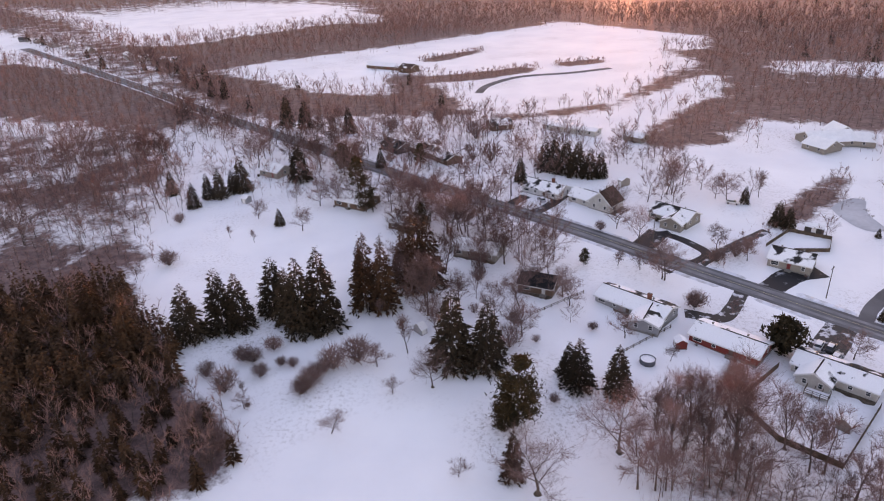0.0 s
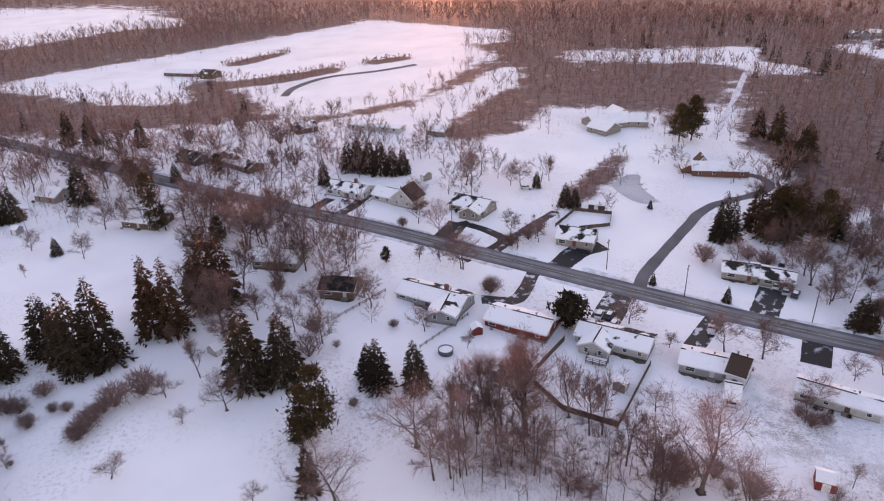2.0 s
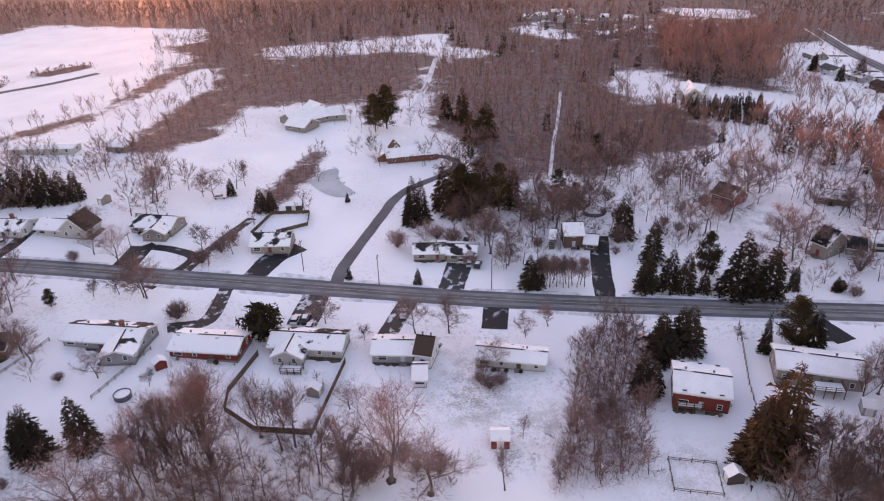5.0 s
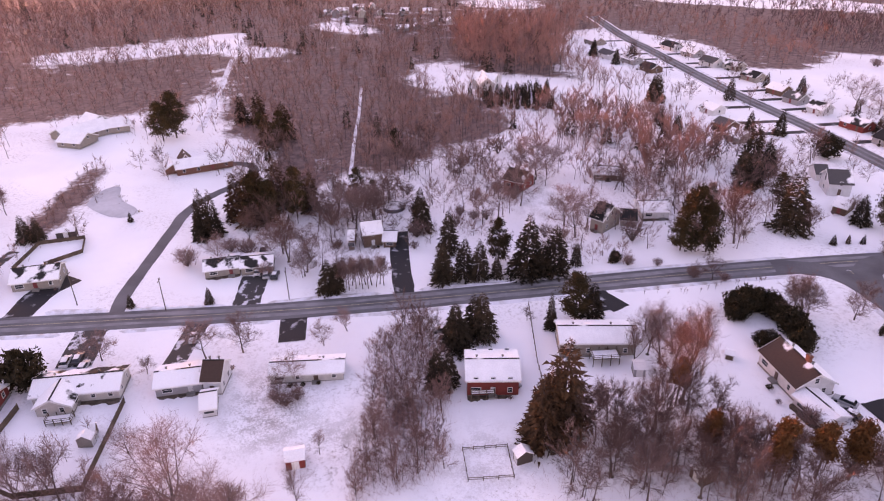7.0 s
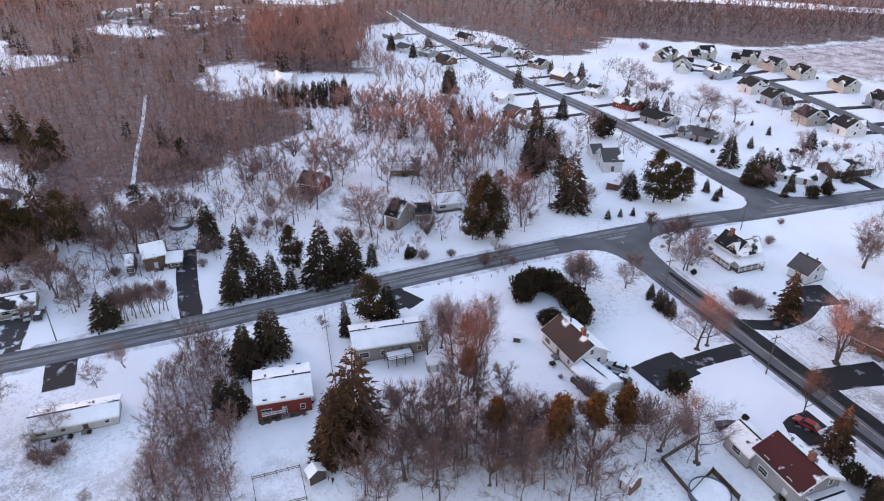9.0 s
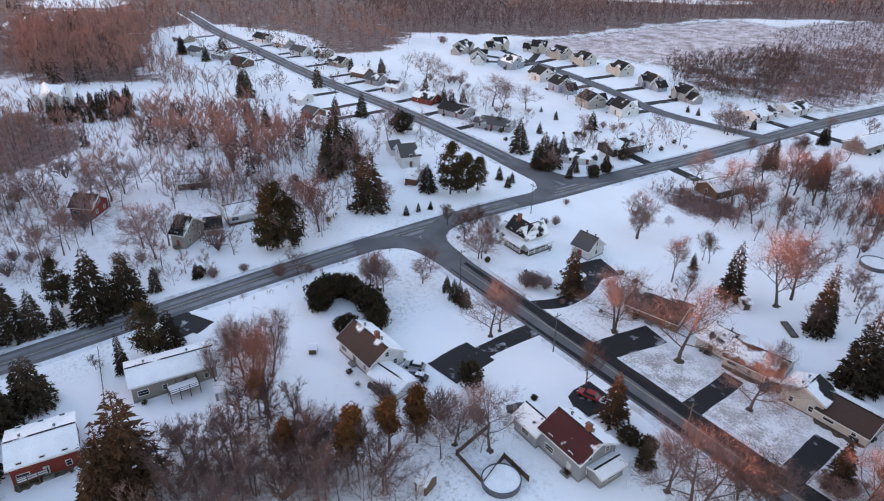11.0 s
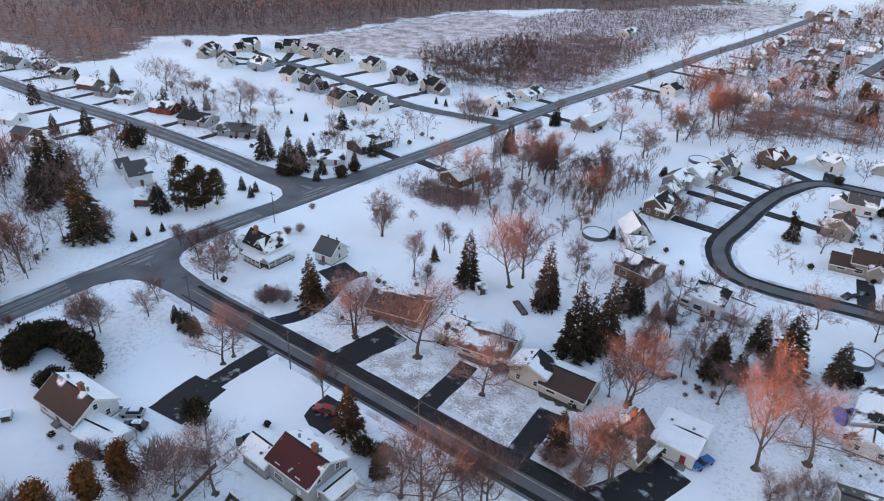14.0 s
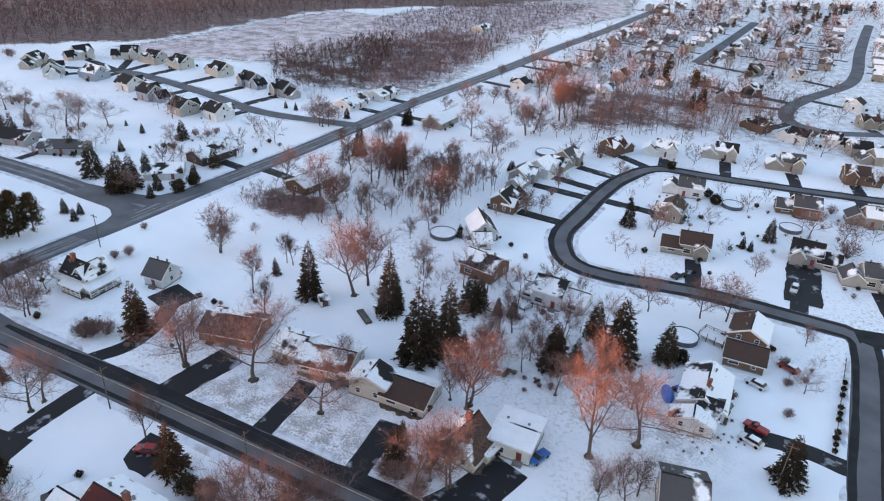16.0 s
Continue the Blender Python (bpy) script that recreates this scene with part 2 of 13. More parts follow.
def bare_tree_meshes(seed, lean=0.8, limbs=7, twig_mat=TWIG, twigs=7, fork=0.28, wide=0.024, fine=0):
    """A leafless tree 12 m high: trunk and main limbs, and the cloud of its branches and twigs."""
    rng = np.random.default_rng(seed)
    low, high, tips = [], [], []
    spine, _ = bend(np.array((0, 0, -0.3)), np.array((0, 0, 1.0)), 10.0, 6, rng, 0.07, 0.05)
    radius = [0.23, 0.18, 0.14, 0.105, 0.07, 0.04, 0.015]
    for i in range(6):
        low += tube(spine[i], spine[i + 1], radius[i], radius[i + 1], 6)
    starts = []
    for i in range(limbs + 4):
        u = fork + (0.93 - fork) * (i / (limbs + 3)) ** 0.9
        k = min(5, int(u * 6))
        p = spine[k] + (spine[k + 1] - spine[k]) * (u * 6 - k)
        az = i * 2.4 + rng.normal() * 0.35
        out = lean * rng.uniform(0.7, 1.25) * (1.1 - 0.55 * u)
        d = np.array((math.cos(az) * out, math.sin(az) * out, 0.75))
        starts.append((p, d / np.linalg.norm(d), (1.0 - 0.6 * u) * 7.6 * rng.uniform(0.8, 1.1), 0.10 * (1.15 - u)))
    for p, d, length, r in starts:
        line, _ = bend(p, d, length, 3, rng, 0.13, 0.12)
        for i in range(3):
            low += tube(line[i], line[i + 1], r * (1 - 0.3 * i), r * (0.7 - 0.3 * i) + 0.012, 3)
        for j in range(max(3, int(length * 1.35))):
            s = rng.uniform(0.15, 1.0)
            k = min(2, int(s * 3))
            q = line[k] + (line[k + 1] - line[k]) * (s * 3 - k)
            e = (line[k + 1] - line[k]) / np.linalg.norm(line[k + 1] - line[k]) * 0.75 + rng.normal(size=3) * (0.62, 0.62, 0.4) + (0, 0, 0.22)
            e /= np.linalg.norm(e)
            sub, _ = bend(q, e, length * rng.uniform(0.26, 0.48) * (1.15 - 0.5 * s), 2, rng, 0.2, 0.08)
            for i in range(2):
                high += tube(sub[i], sub[i + 1], 0.030 - 0.010 * i, 0.020 - 0.012 * i, 3)
                tips.append((sub[i], sub[i + 1]))
        tips.append((line[2], line[3]))
    t0, t1 = (np.array(v) for v in zip(*tips))

    def sprout(a, b, n, reach, w):
        k = np.repeat(np.arange(len(a)), n)
        s = rng.uniform(0.1, 1.0, (len(k), 1))
        base = a[k] + (b[k] - a[k]) * s
        along = (b - a)[k]
        along = along / (np.linalg.norm(along, axis=1)[:, None] + 1e-9)
        way = along * 0.75 + rng.normal(size=along.shape) * 0.55 + (0, 0, 0.25)
        way /= np.linalg.norm(way, axis=1)[:, None]
        tip = base + way * reach * rng.uniform(0.5, 1.3, (len(k), 1))
        return base, tip, slivers(base, tip, np.full(len(k), w), rng)

    b0, b1, tri0 = sprout(t0, t1, 3, 1.35, wide * 1.2)
    c0, c1, tri1 = sprout(b0, b1, max(1, twigs // 2), 1.1, wide)
    crown = np.concatenate([np.array(high), tri0, tri1] + ([sprout(c0, c1, fine, 0.9, wide * 0.8)[2]] if fine else []))
    f = 12.0 / crown[:, :, 2].max()
    return triangles("trunk", np.array(low) * f, BARK), triangles("crown", crown * f, twig_mat)


def spruce_meshes(seed, slim=0.24, needle=NEEDLE, bottom=0.04, ragged=0.13):
    """A conifer 12 m high in drooping tiers of branches."""
    rng = np.random.default_rng(seed)
    tri = []
    n = 190
    for i in range(n):
        u = bottom + (0.985 - bottom) * (1 - (1 - (i + rng.uniform(0, 1)) / n) ** 0.68)
        reach = 12 * slim * ((1 - u) ** 0.8 + 0.02) * rng.uniform(1 - ragged * 1.6, 1 + ragged)
        az = i * 2.39996 + rng.normal() * 0.3
        out = np.array((math.cos(az), math.sin(az), 0.0))
        m = 5 + int(reach * 4.2)
        s = rng.uniform(0.15, 1.0, (m, 1)) ** 0.7
        p = out * reach * s + np.array((0, 0, 12 * u)) + np.array((0, 0, 1.0)) * (-0.38 * reach * s ** 1.5)
        p = p + rng.normal(size=(m, 3)) * 0.13
        side = np.array((-out[1], out[0], 0))
        way = out * rng.uniform(0.4, 1.0, (m, 1)) + side * rng.uniform(-1, 1, (m, 1)) + np.array((0, 0, 1.0)) * rng.uniform(-0.65, 0.12, (m, 1))
        way /= np.linalg.norm(way, axis=1)[:, None]
        size = min(0.85, 0.28 + reach * 0.38)
        tri.append(slivers(p, p + way * size * rng.uniform(0.5, 1.05, (m, 1)), size * rng.uniform(0.13, 0.26, m), rng))
    trunk = tube(np.array((0, 0, -0.3)), np.array((0, 0, 11.6)), 0.2, 0.03, 6)
    return triangles("trunk", trunk, BARK), triangles("crown", np.concatenate(tri), needle)


def pine_meshes(seed, needle=PINE, base=0.13, width=0.27):
    """A pine 12 m high: a bare lower trunk and uneven cushions of needles."""
    rng = np.random.default_rng(seed)
    limbs, tri = tube(np.array((0, 0, -0.3)), np.array((0.2, 0.1, 11.2)), 0.22, 0.05, 6), []
    for i in range(70):
        u = base + (0.98 - base) * rng.uniform(0, 1) ** 1.15
        reach = 12 * width * (math.sin(math.pi * min(1, (u - base) / (1 - base) * 0.8 + 0.22)) ** 0.7) * rng.uniform(0.45, 1.1)
        az = i * 2.4 + rng.normal() * 0.4
        tip = np.array((math.cos(az) * reach, math.sin(az) * reach, 12 * u + reach * rng.uniform(-0.1, 0.3)))
        limbs += tube(np.array((0, 0, 12 * u - 0.3)), tip, 0.06, 0.02, 3)
        m = 60
        c = tip * (1, 1, 1) - np.array((tip[0], tip[1], 0)) * rng.uniform(0, 0.45, (m, 1))
        p = c + rng.normal(size=(m, 3)) * (0.5, 0.5, 0.26)
        way = rng.normal(size=(m, 3)) + (0, 0, 0.6)
        way /= np.linalg.norm(way, axis=1)[:, None]
        tri.append(slivers(p, p + way * rng.uniform(0.35, 0.8, (m, 1)), rng.uniform(0.07, 0.16, m), rng))
    return triangles("trunk", limbs, BARK), triangles("crown", np.concatenate(tri), needle)


def shrub_meshes(seed, mat=TWIG, n=520):
    """A leafless shrub 2 m high: stems from the ground and a round top of fine twigs."""
    rng = np.random.default_rng(seed)
    stems = []
    for i in range(16):
        az, lean = rng.uniform(0, 6.283), rng.uniform(0.1, 0.9)
        stems += tube(np.array((0, 0, -0.1)), np.array((math.cos(az) * lean, math.sin(az) * lean, rng.uniform(0.9, 1.5))), 0.04, 0.015, 3)
    p = rng.normal(size=(n, 3))
    p /= np.linalg.norm(p, axis=1)[:, None]
    p = p * (1, 1, 0.8)
    p = p * rng.uniform(0.35, 1.0, (n, 1)) * (1.15, 1.15, 1.0) + (0, 0, 1.0)
    p[:, 2] = np.maximum(p[:, 2], 0.1)
    way = p - (0, 0, 0.2) + rng.normal(size=(n, 3)) * 0.5
    way /= np.linalg.norm(way, axis=1)[:, None]
    return triangles("stem", stems, BARK), triangles("crown", slivers(p - way * 0.35, p + way * 0.28, np.full(n, 0.022), rng), mat)


def bush_meshes(seed, mat=HEDGE, tall=1.0, n=1500):
    """A dense evergreen bush 2 m high, of many small leaf clumps with gaps at the rim."""
    rng = np.random.default_rng(seed)
    p = rng.normal(size=(n, 3))
    p /= np.linalg.norm(p, axis=1)[:, None]
    lump = 1 + 0.22 * np.sin(p[:, :1] * 5 + seed) * np.cos(p[:, 1:2] * 4) + 0.15 * np.sin(p[:, 2:] * 7 + seed)
    p = p * rng.uniform(0.55, 1.0, (n, 1)) * lump * (1.0, 1.0, 0.98) + (0, 0, 0.98)
    p[:, 2] = np.maximum(p[:, 2], 0.02)
    way = rng.normal(size=(n, 3)) + (0, 0, 0.5)
    way /= np.linalg.norm(way, axis=1)[:, None]
    stems = tube(np.array((0, 0, -0.1)), np.array((0, 0, 1.3)), 0.1, 0.03, 5)
    return triangles("stem", stems, BARK), triangles("crown", slivers(p, p + way * rng.uniform(0.14, 0.3, (n, 1)), rng.uniform(0.04, 0.1, n), rng), mat)


KINDS = {  # makers of each kind of plant, its own height, its category and the words for it
    "bare": ([lambda s=s: bare_tree_meshes(s, 1.0 + 0.2 * (s % 3), 8, TWIG, 6, 0.2 + 0.03 * (s % 4), 0.014, 2) for s in range(1, 6)], 12, "bare_tree", "tree", "leafless grey-brown deciduous tree standing in snow"),
    "bare_far": ([lambda s=s: bare_tree_meshes(s, 1.0 + 0.2 * (s % 3), 8, TWIG, 6, 0.2 + 0.03 * (s % 4), 0.026, 1) for s in range(1, 6)], 12, "bare_tree", "tree", "leafless grey-brown deciduous tree standing in snow"),
    "red": ([lambda s=s: bare_tree_meshes(s, 0.62, 9, TWIG_RED, 6, 0.22, 0.014, 2) for s in range(11, 14)], 12, "bare_tree", "tree", "leafless tree with reddish twigs lit by low sun"),
    "red_far": ([lambda s=s: bare_tree_meshes(s, 0.62, 9, TWIG_RED, 6, 0.22, 0.026, 1) for s in range(11, 14)], 12, "bare_tree", "tree", "leafless tree with reddish twigs lit by low sun"),
    "slim": ([lambda s=s: bare_tree_meshes(s, 0.4, 6, TWIG, 6, 0.33, 0.014, 2) for s in range(21, 24)], 12, "bare_tree", "tree", "slender leafless tree with upright grey branches"),
    "slim_far": ([lambda s=s: bare_tree_meshes(s, 0.4, 6, TWIG, 6, 0.33, 0.026, 1) for s in range(21, 24)], 12, "bare_tree", "tree", "slender leafless tree with upright grey branches"),
    "spruce": ([lambda s=s: spruce_meshes(s, 0.30) for s in range(31, 35)], 12, "spruce_tree", "tree", "dark green spruce with drooping branches in snow"),
    "fir": ([lambda s=s: spruce_meshes(s, 0.17, NEEDLE, 0.02, 0.12) for s in range(41, 43)], 12, "fir_tree", "tree", "narrow dark evergreen tree standing in snow"),
    "brown": ([lambda s=s: spruce_meshes(s, 0.21, BROWN_PINE, 0.06, 0.3) for s in range(51, 53)], 12, "spruce_tree", "tree", "ragged browned conifer with rusty needles"),
    "pine": ([lambda s=s: pine_meshes(s) for s in range(61, 64)], 12, "pine_tree", "tree", "olive-green pine with uneven cushions of needles"),
    "high_pine": ([lambda s=s: pine_meshes(s, GOLD, 0.45, 0.125) for s in range(64, 67)], 12, "pine_tree", "tree", "tall pine with golden needles above a bare trunk"),
    "scrub": ([lambda s=s: shrub_meshes(s) for s in range(71, 74)], 2, "shrub", "shrub", "leafless brown twiggy shrub in the snow"),
    "bush": ([lambda s=s: bush_meshes(s) for s in range(81, 84)], 2, "evergreen_bush", "bush", "dense dark evergreen bush on a snowy lawn"),
}
MADE = {}


def earth_mound(seed):
    """A low, ragged mound of bare earth and litter about a trunk."""
    rng = np.random.default_rng(seed)
    n = 18
    r = 0.5 * (1 + rng.normal(size=n) * 0.16)
    a = np.arange(n) * 2 * math.pi / n
    v = [(0, 0, 0.1)] + [(math.cos(t) * q * 0.55, math.sin(t) * q * 0.55, 0.07) for t, q in zip(a, r)] + [(math.cos(t) * q, math.sin(t) * q, -0.06) for t, q in zip(a, r)]
    f = [(0, 1 + k, 1 + (k + 1) % n) for k in range(n)] + [(1 + k, 1 + n + k, 1 + n + (k + 1) % n, 1 + (k + 1) % n) for k in range(n)]
    return mesh("bare_earth", v, f, SOIL)


EARTH = [earth_mound(k) for k in range(3)]
tree_rng = random.Random(7)


def plant(kind, spots, group="", width=1.0):
    """Stands a plant of the kind at each (x, y, height)."""
    makers, tall, name, category, label = KINDS[kind]
    for x, y, h in spots:
        i = tree_rng.randrange(len(makers))
        if (kind, i) not in MADE:
            MADE[kind, i] = makers[i]()
        low, high = MADE[kind, i]
        root = tagged(new(name), label, category, group)
        s = h / tall
        w = s * width * tree_rng.uniform(0.9, 1.15) * ({"bare": 1.3, "red": 1.0}.get(kind, 1.2) if name == "bare_tree" and kind[:4] != "slim" else 1.0)
        root.matrix_basis = pose(x, y, height(x, y), tree_rng.uniform(-2, 2), tree_rng.uniform(-2, 2), tree_rng.uniform(0, 360)) @ Matrix.Diagonal((w, w, s, 1))
        if kind in ("bare", "red") and h > 10:
            child("bare_earth", EARTH[i % 3], root, None, "ring of bare brown earth round the trunk")
        child(low.name.split(".")[0], low, root)
        child(high.name.split(".")[0], high, root)


def woodland(poly, spacing, tall, label, twigs=70, wide=0.06, mat=WOODS_TWIG, conifers=0.0, seed=1, name="woodland", brush=0.0, needle=NEEDLE):
    """Many leafless trees scattered over a polygon, with brush between them and, where asked, conifers among them."""
    rng = np.random.default_rng(seed)
    conifers *= 0.35 if spacing > 6 else 1.0
    far = spacing >= 12                              # seen from half a kilometre and more
    spacing, twigs, wide = (spacing * 0.6, 25, wide * 0.95) if far else (spacing * 0.9, twigs, wide * 0.95)
    xs, ys = [p[0] for p in poly], [p[1] for p in poly]
    gx, gy = np.meshgrid(np.arange(min(xs), max(xs), spacing), np.arange(min(ys), max(ys), spacing))
    gx, gy = gx.ravel() + rng.uniform(-0.5, 0.5, gx.size) * spacing, gy.ravel() + rng.uniform(-0.5, 0.5, gy.size) * spacing
    fray = min(14.0, spacing * (1.3 if spacing > 5 else 0.3))                # uneven edges
    keep = inside(gx + fray * (np.sin(gy * 0.17 + seed) + rng.normal(size=gx.size) * 0.5), gy + fray * (np.sin(gx * 0.15) + rng.normal(size=gx.size) * 0.5), poly)
    for line, broad in RIDES:                      # rides cut through the trees
        for (x0, y0), (x1, y1) in zip(line, line[1:]):
            s = np.clip(((gx - x0) * (x1 - x0) + (gy - y0) * (y1 - y0)) / ((x1 - x0) ** 2 + (y1 - y0) ** 2), 0, 1)
            keep &= np.hypot(gx - x0 - s * (x1 - x0), gy - y0 - s * (y1 - y0)) > broad * 0.5 + 0.4
    gx, gy = gx[keep], gy[keep]
    n = len(gx)
    if not n:
        return
    root = np.stack([gx, gy, height(gx, gy)], 1)
    h = tall * rng.uniform(0.6, 1.15, n) * (1 + 0.15 * np.sin(gx * 0.021 + seed) * np.sin(gy * 0.017))
    dark = rng.uniform(0, 1, n) < conifers
    out, limbs = [], 0
    b = root[~dark]
    hb = h[~dark][:, None]
    m = len(b)
    if m:
        top = b + np.concatenate([rng.normal(size=(m, 2)) * 0.04 * hb, hb * 0.8], 1)
        for turn in (0, 1):
            w = (hb * 0.006).ravel() + 0.025
            s = np.zeros((m, 3))
            s[:, turn] = w
            out.append(np.stack([b - s - (0, 0, 0.3), b + s - (0, 0, 0.3), top], 1))
        each = 4 if far else 8
        k = np.repeat(np.arange(m), each)        # limbs
        u = rng.uniform(0.3, 0.85, (len(k), 1))
        p = b[k] + (top[k] - b[k]) * u
        az = rng.uniform(0, 6.283, len(k))
        way = np.stack([np.cos(az), np.sin(az), rng.uniform(0.7, 2.0, len(k))], 1)
        tips = p + way * hb[k] * rng.uniform(0.13, 0.24, (len(k), 1))
        out.append(slivers(p, tips, np.full(len(k), 0.04 + wide * 0.3), rng))
        limbs = sum(len(o) for o in out)
        k2 = np.repeat(np.arange(len(k)), max(1, round(twigs / (each * 1.2))))   # twigs on the limbs
        s = rng.uniform(0.2, 1.0, (len(k2), 1))
        p2 = p[k2] + (tips[k2] - p[k2]) * s
        w2 = way[k2] * 0.45 + rng.normal(size=(len(k2), 3)) * 0.4 + (0, 0, 0.35)
        w2 /= np.linalg.norm(w2, axis=1)[:, None]
        out.append(slivers(p2, p2 + w2 * hb[k][k2] * rng.uniform(0.11, 0.24, (len(k2), 1)), np.full(len(k2), wide), rng))
    if brush:
        m2 = int(n * brush)
        k = rng.integers(0, n, m2)
        p = root[k] + np.concatenate([rng.normal(size=(m2, 2)) * spacing * 0.6, np.zeros((m2, 1))], 1)
        p[:, 2] = height(p[:, 0], p[:, 1]) - 0.05
        w = rng.normal(size=(m2, 3)) * (0.5, 0.5, 0.2) + (0, 0, 0.9)
        out.append(slivers(p, p + w * rng.uniform(0.8, 2.6, (m2, 1)), np.full(m2, wide), rng))
    if out:
        tagged(new(name, triangles(name, np.concatenate(out), mat, BARK, limbs)), label, "woodland", kind="stuff")
    if dark.any():
        c, hc = root[dark], h[dark][:, None] * 0.95
        k = np.repeat(np.arange(len(c)), 170)
        u = 1 - np.sqrt(rng.uniform(0.0, 1, (len(k), 1)))
        az = rng.uniform(0, 6.283, (len(k), 1))
        r = hc[k] * 0.22 * (1 - u) ** 0.8 * rng.uniform(0.3, 1.1, (len(k), 1))
        o = np.concatenate([np.cos(az), np.sin(az), np.zeros_like(az)], 1)
        p = c[k] + o * r * 0.6 + np.array((0, 0, 1.0)) * (u * hc[k] + 0.3)
        tip = p + o * (0.5 + r * 0.4) - np.array((0, 0, 1.0)) * (0.25 * r + 0.1)
        tagged(new("conifers", triangles("conifers", slivers(p, tip, np.full(len(k), 0.3), rng), needle)), "dark conifers crowded among the leafless trees", "conifers", kind="stuff")


def light_tree(seed, limbs, branches, twigs, wide, spread, fork):
    """A leafless tree 12 m high with a round, airy crown of fine twigs, for gardens farther off: trunk, crown."""
    rng = np.random.default_rng(seed)
    spine, _ = bend(np.array((0, 0, -0.3)), np.array((0, 0, 1.0)), 8.5, 3, rng, 0.08, 0.05)
    low = []
    for i in range(3):
        low += tube(spine[i], spine[i + 1], 0.24 - 0.075 * i, 0.165 - 0.07 * i, 3)
    u = np.linspace(fork, 0.96, limbs) + rng.normal(size=limbs) * 0.02
    start = np.stack([np.interp(u * 3, range(4), [q[k] for q in spine]) for k in range(3)], 1)
    az = np.arange(limbs) * 2.4 + rng.normal(size=limbs) * 0.4
    rise = 0.15 + 1.3 * (u - fork)
    way = np.stack([np.cos(az), np.sin(az), rise + rng.uniform(0.1, 0.5, limbs)], 1)
    way /= np.linalg.norm(way, axis=1)[:, None]
    reach = (4.6 * spread * (1.25 - 0.55 * u) * rng.uniform(0.8, 1.15, limbs))[:, None]
    mid = start + way * reach * 0.55
    end = mid + (way + (0, 0, 0.35)) * reach * 0.5
    tri = [slivers(start - way * 0.2, mid + way * 0.2, np.full(limbs, 0.06 + wide * 0.3), rng), slivers(mid - way * 0.2, end, np.full(limbs, 0.035 + wide * 0.3), rng)]

    def shoot(a, b, n, length, w, stray):
        k = np.repeat(np.arange(len(a)), n)
        s = rng.uniform(0.2, 1.0, (len(k), 1))
        base = a[k] + (b[k] - a[k]) * s
        along = (b - a)[k] / (np.linalg.norm((b - a)[k], axis=1)[:, None] + 1e-9)
        out = base - (0, 0, 5.0)
        out = out / (np.linalg.norm(out, axis=1)[:, None] + 1e-9)
        d = along * 0.55 + out * 0.5 + rng.normal(size=along.shape) * stray + (0, 0, 0.2)
        d /= np.linalg.norm(d, axis=1)[:, None]
        tip = base + d * length * rng.uniform(0.55, 1.25, (len(k), 1)) * (1.15 - 0.4 * s)
        return base, tip, slivers(base, tip, np.full(len(k), w), rng)

    a = np.concatenate([start, mid]), np.concatenate([mid, end])
    b0, b1, t1 = shoot(*a, max(1, branches // 2), 2.6 * spread, 0.022 + wide * 0.4, 0.5)
    _, _, t2 = shoot(np.concatenate([b0, mid]), np.concatenate([b1, end]), twigs, 1.6, wide, 0.62)
    tri = np.concatenate(tri + [t1, t2])
    f = 12.0 / tri[:, :, 2].max()
    return np.array(low) * f, tri * f


LIGHT = {}
SHAPES = {"bare": (1.4, 0.27), "red": (1.2, 0.25), "slim": (0.85, 0.32)}      # spread of the crown, height of the fork
MASSES = {"bare": "leafless grey-brown trees standing among houses and gardens", "red": "leafless reddish trees standing among houses and gardens",
          "slim": "slender leafless trees on snowy ground", "spruce": "dark spruces standing among the gardens", "pine": "olive-green pines standing among the gardens",
          "scrub": "leafless shrubs in the snow", "bush": "dark evergreen bushes beside the houses"}


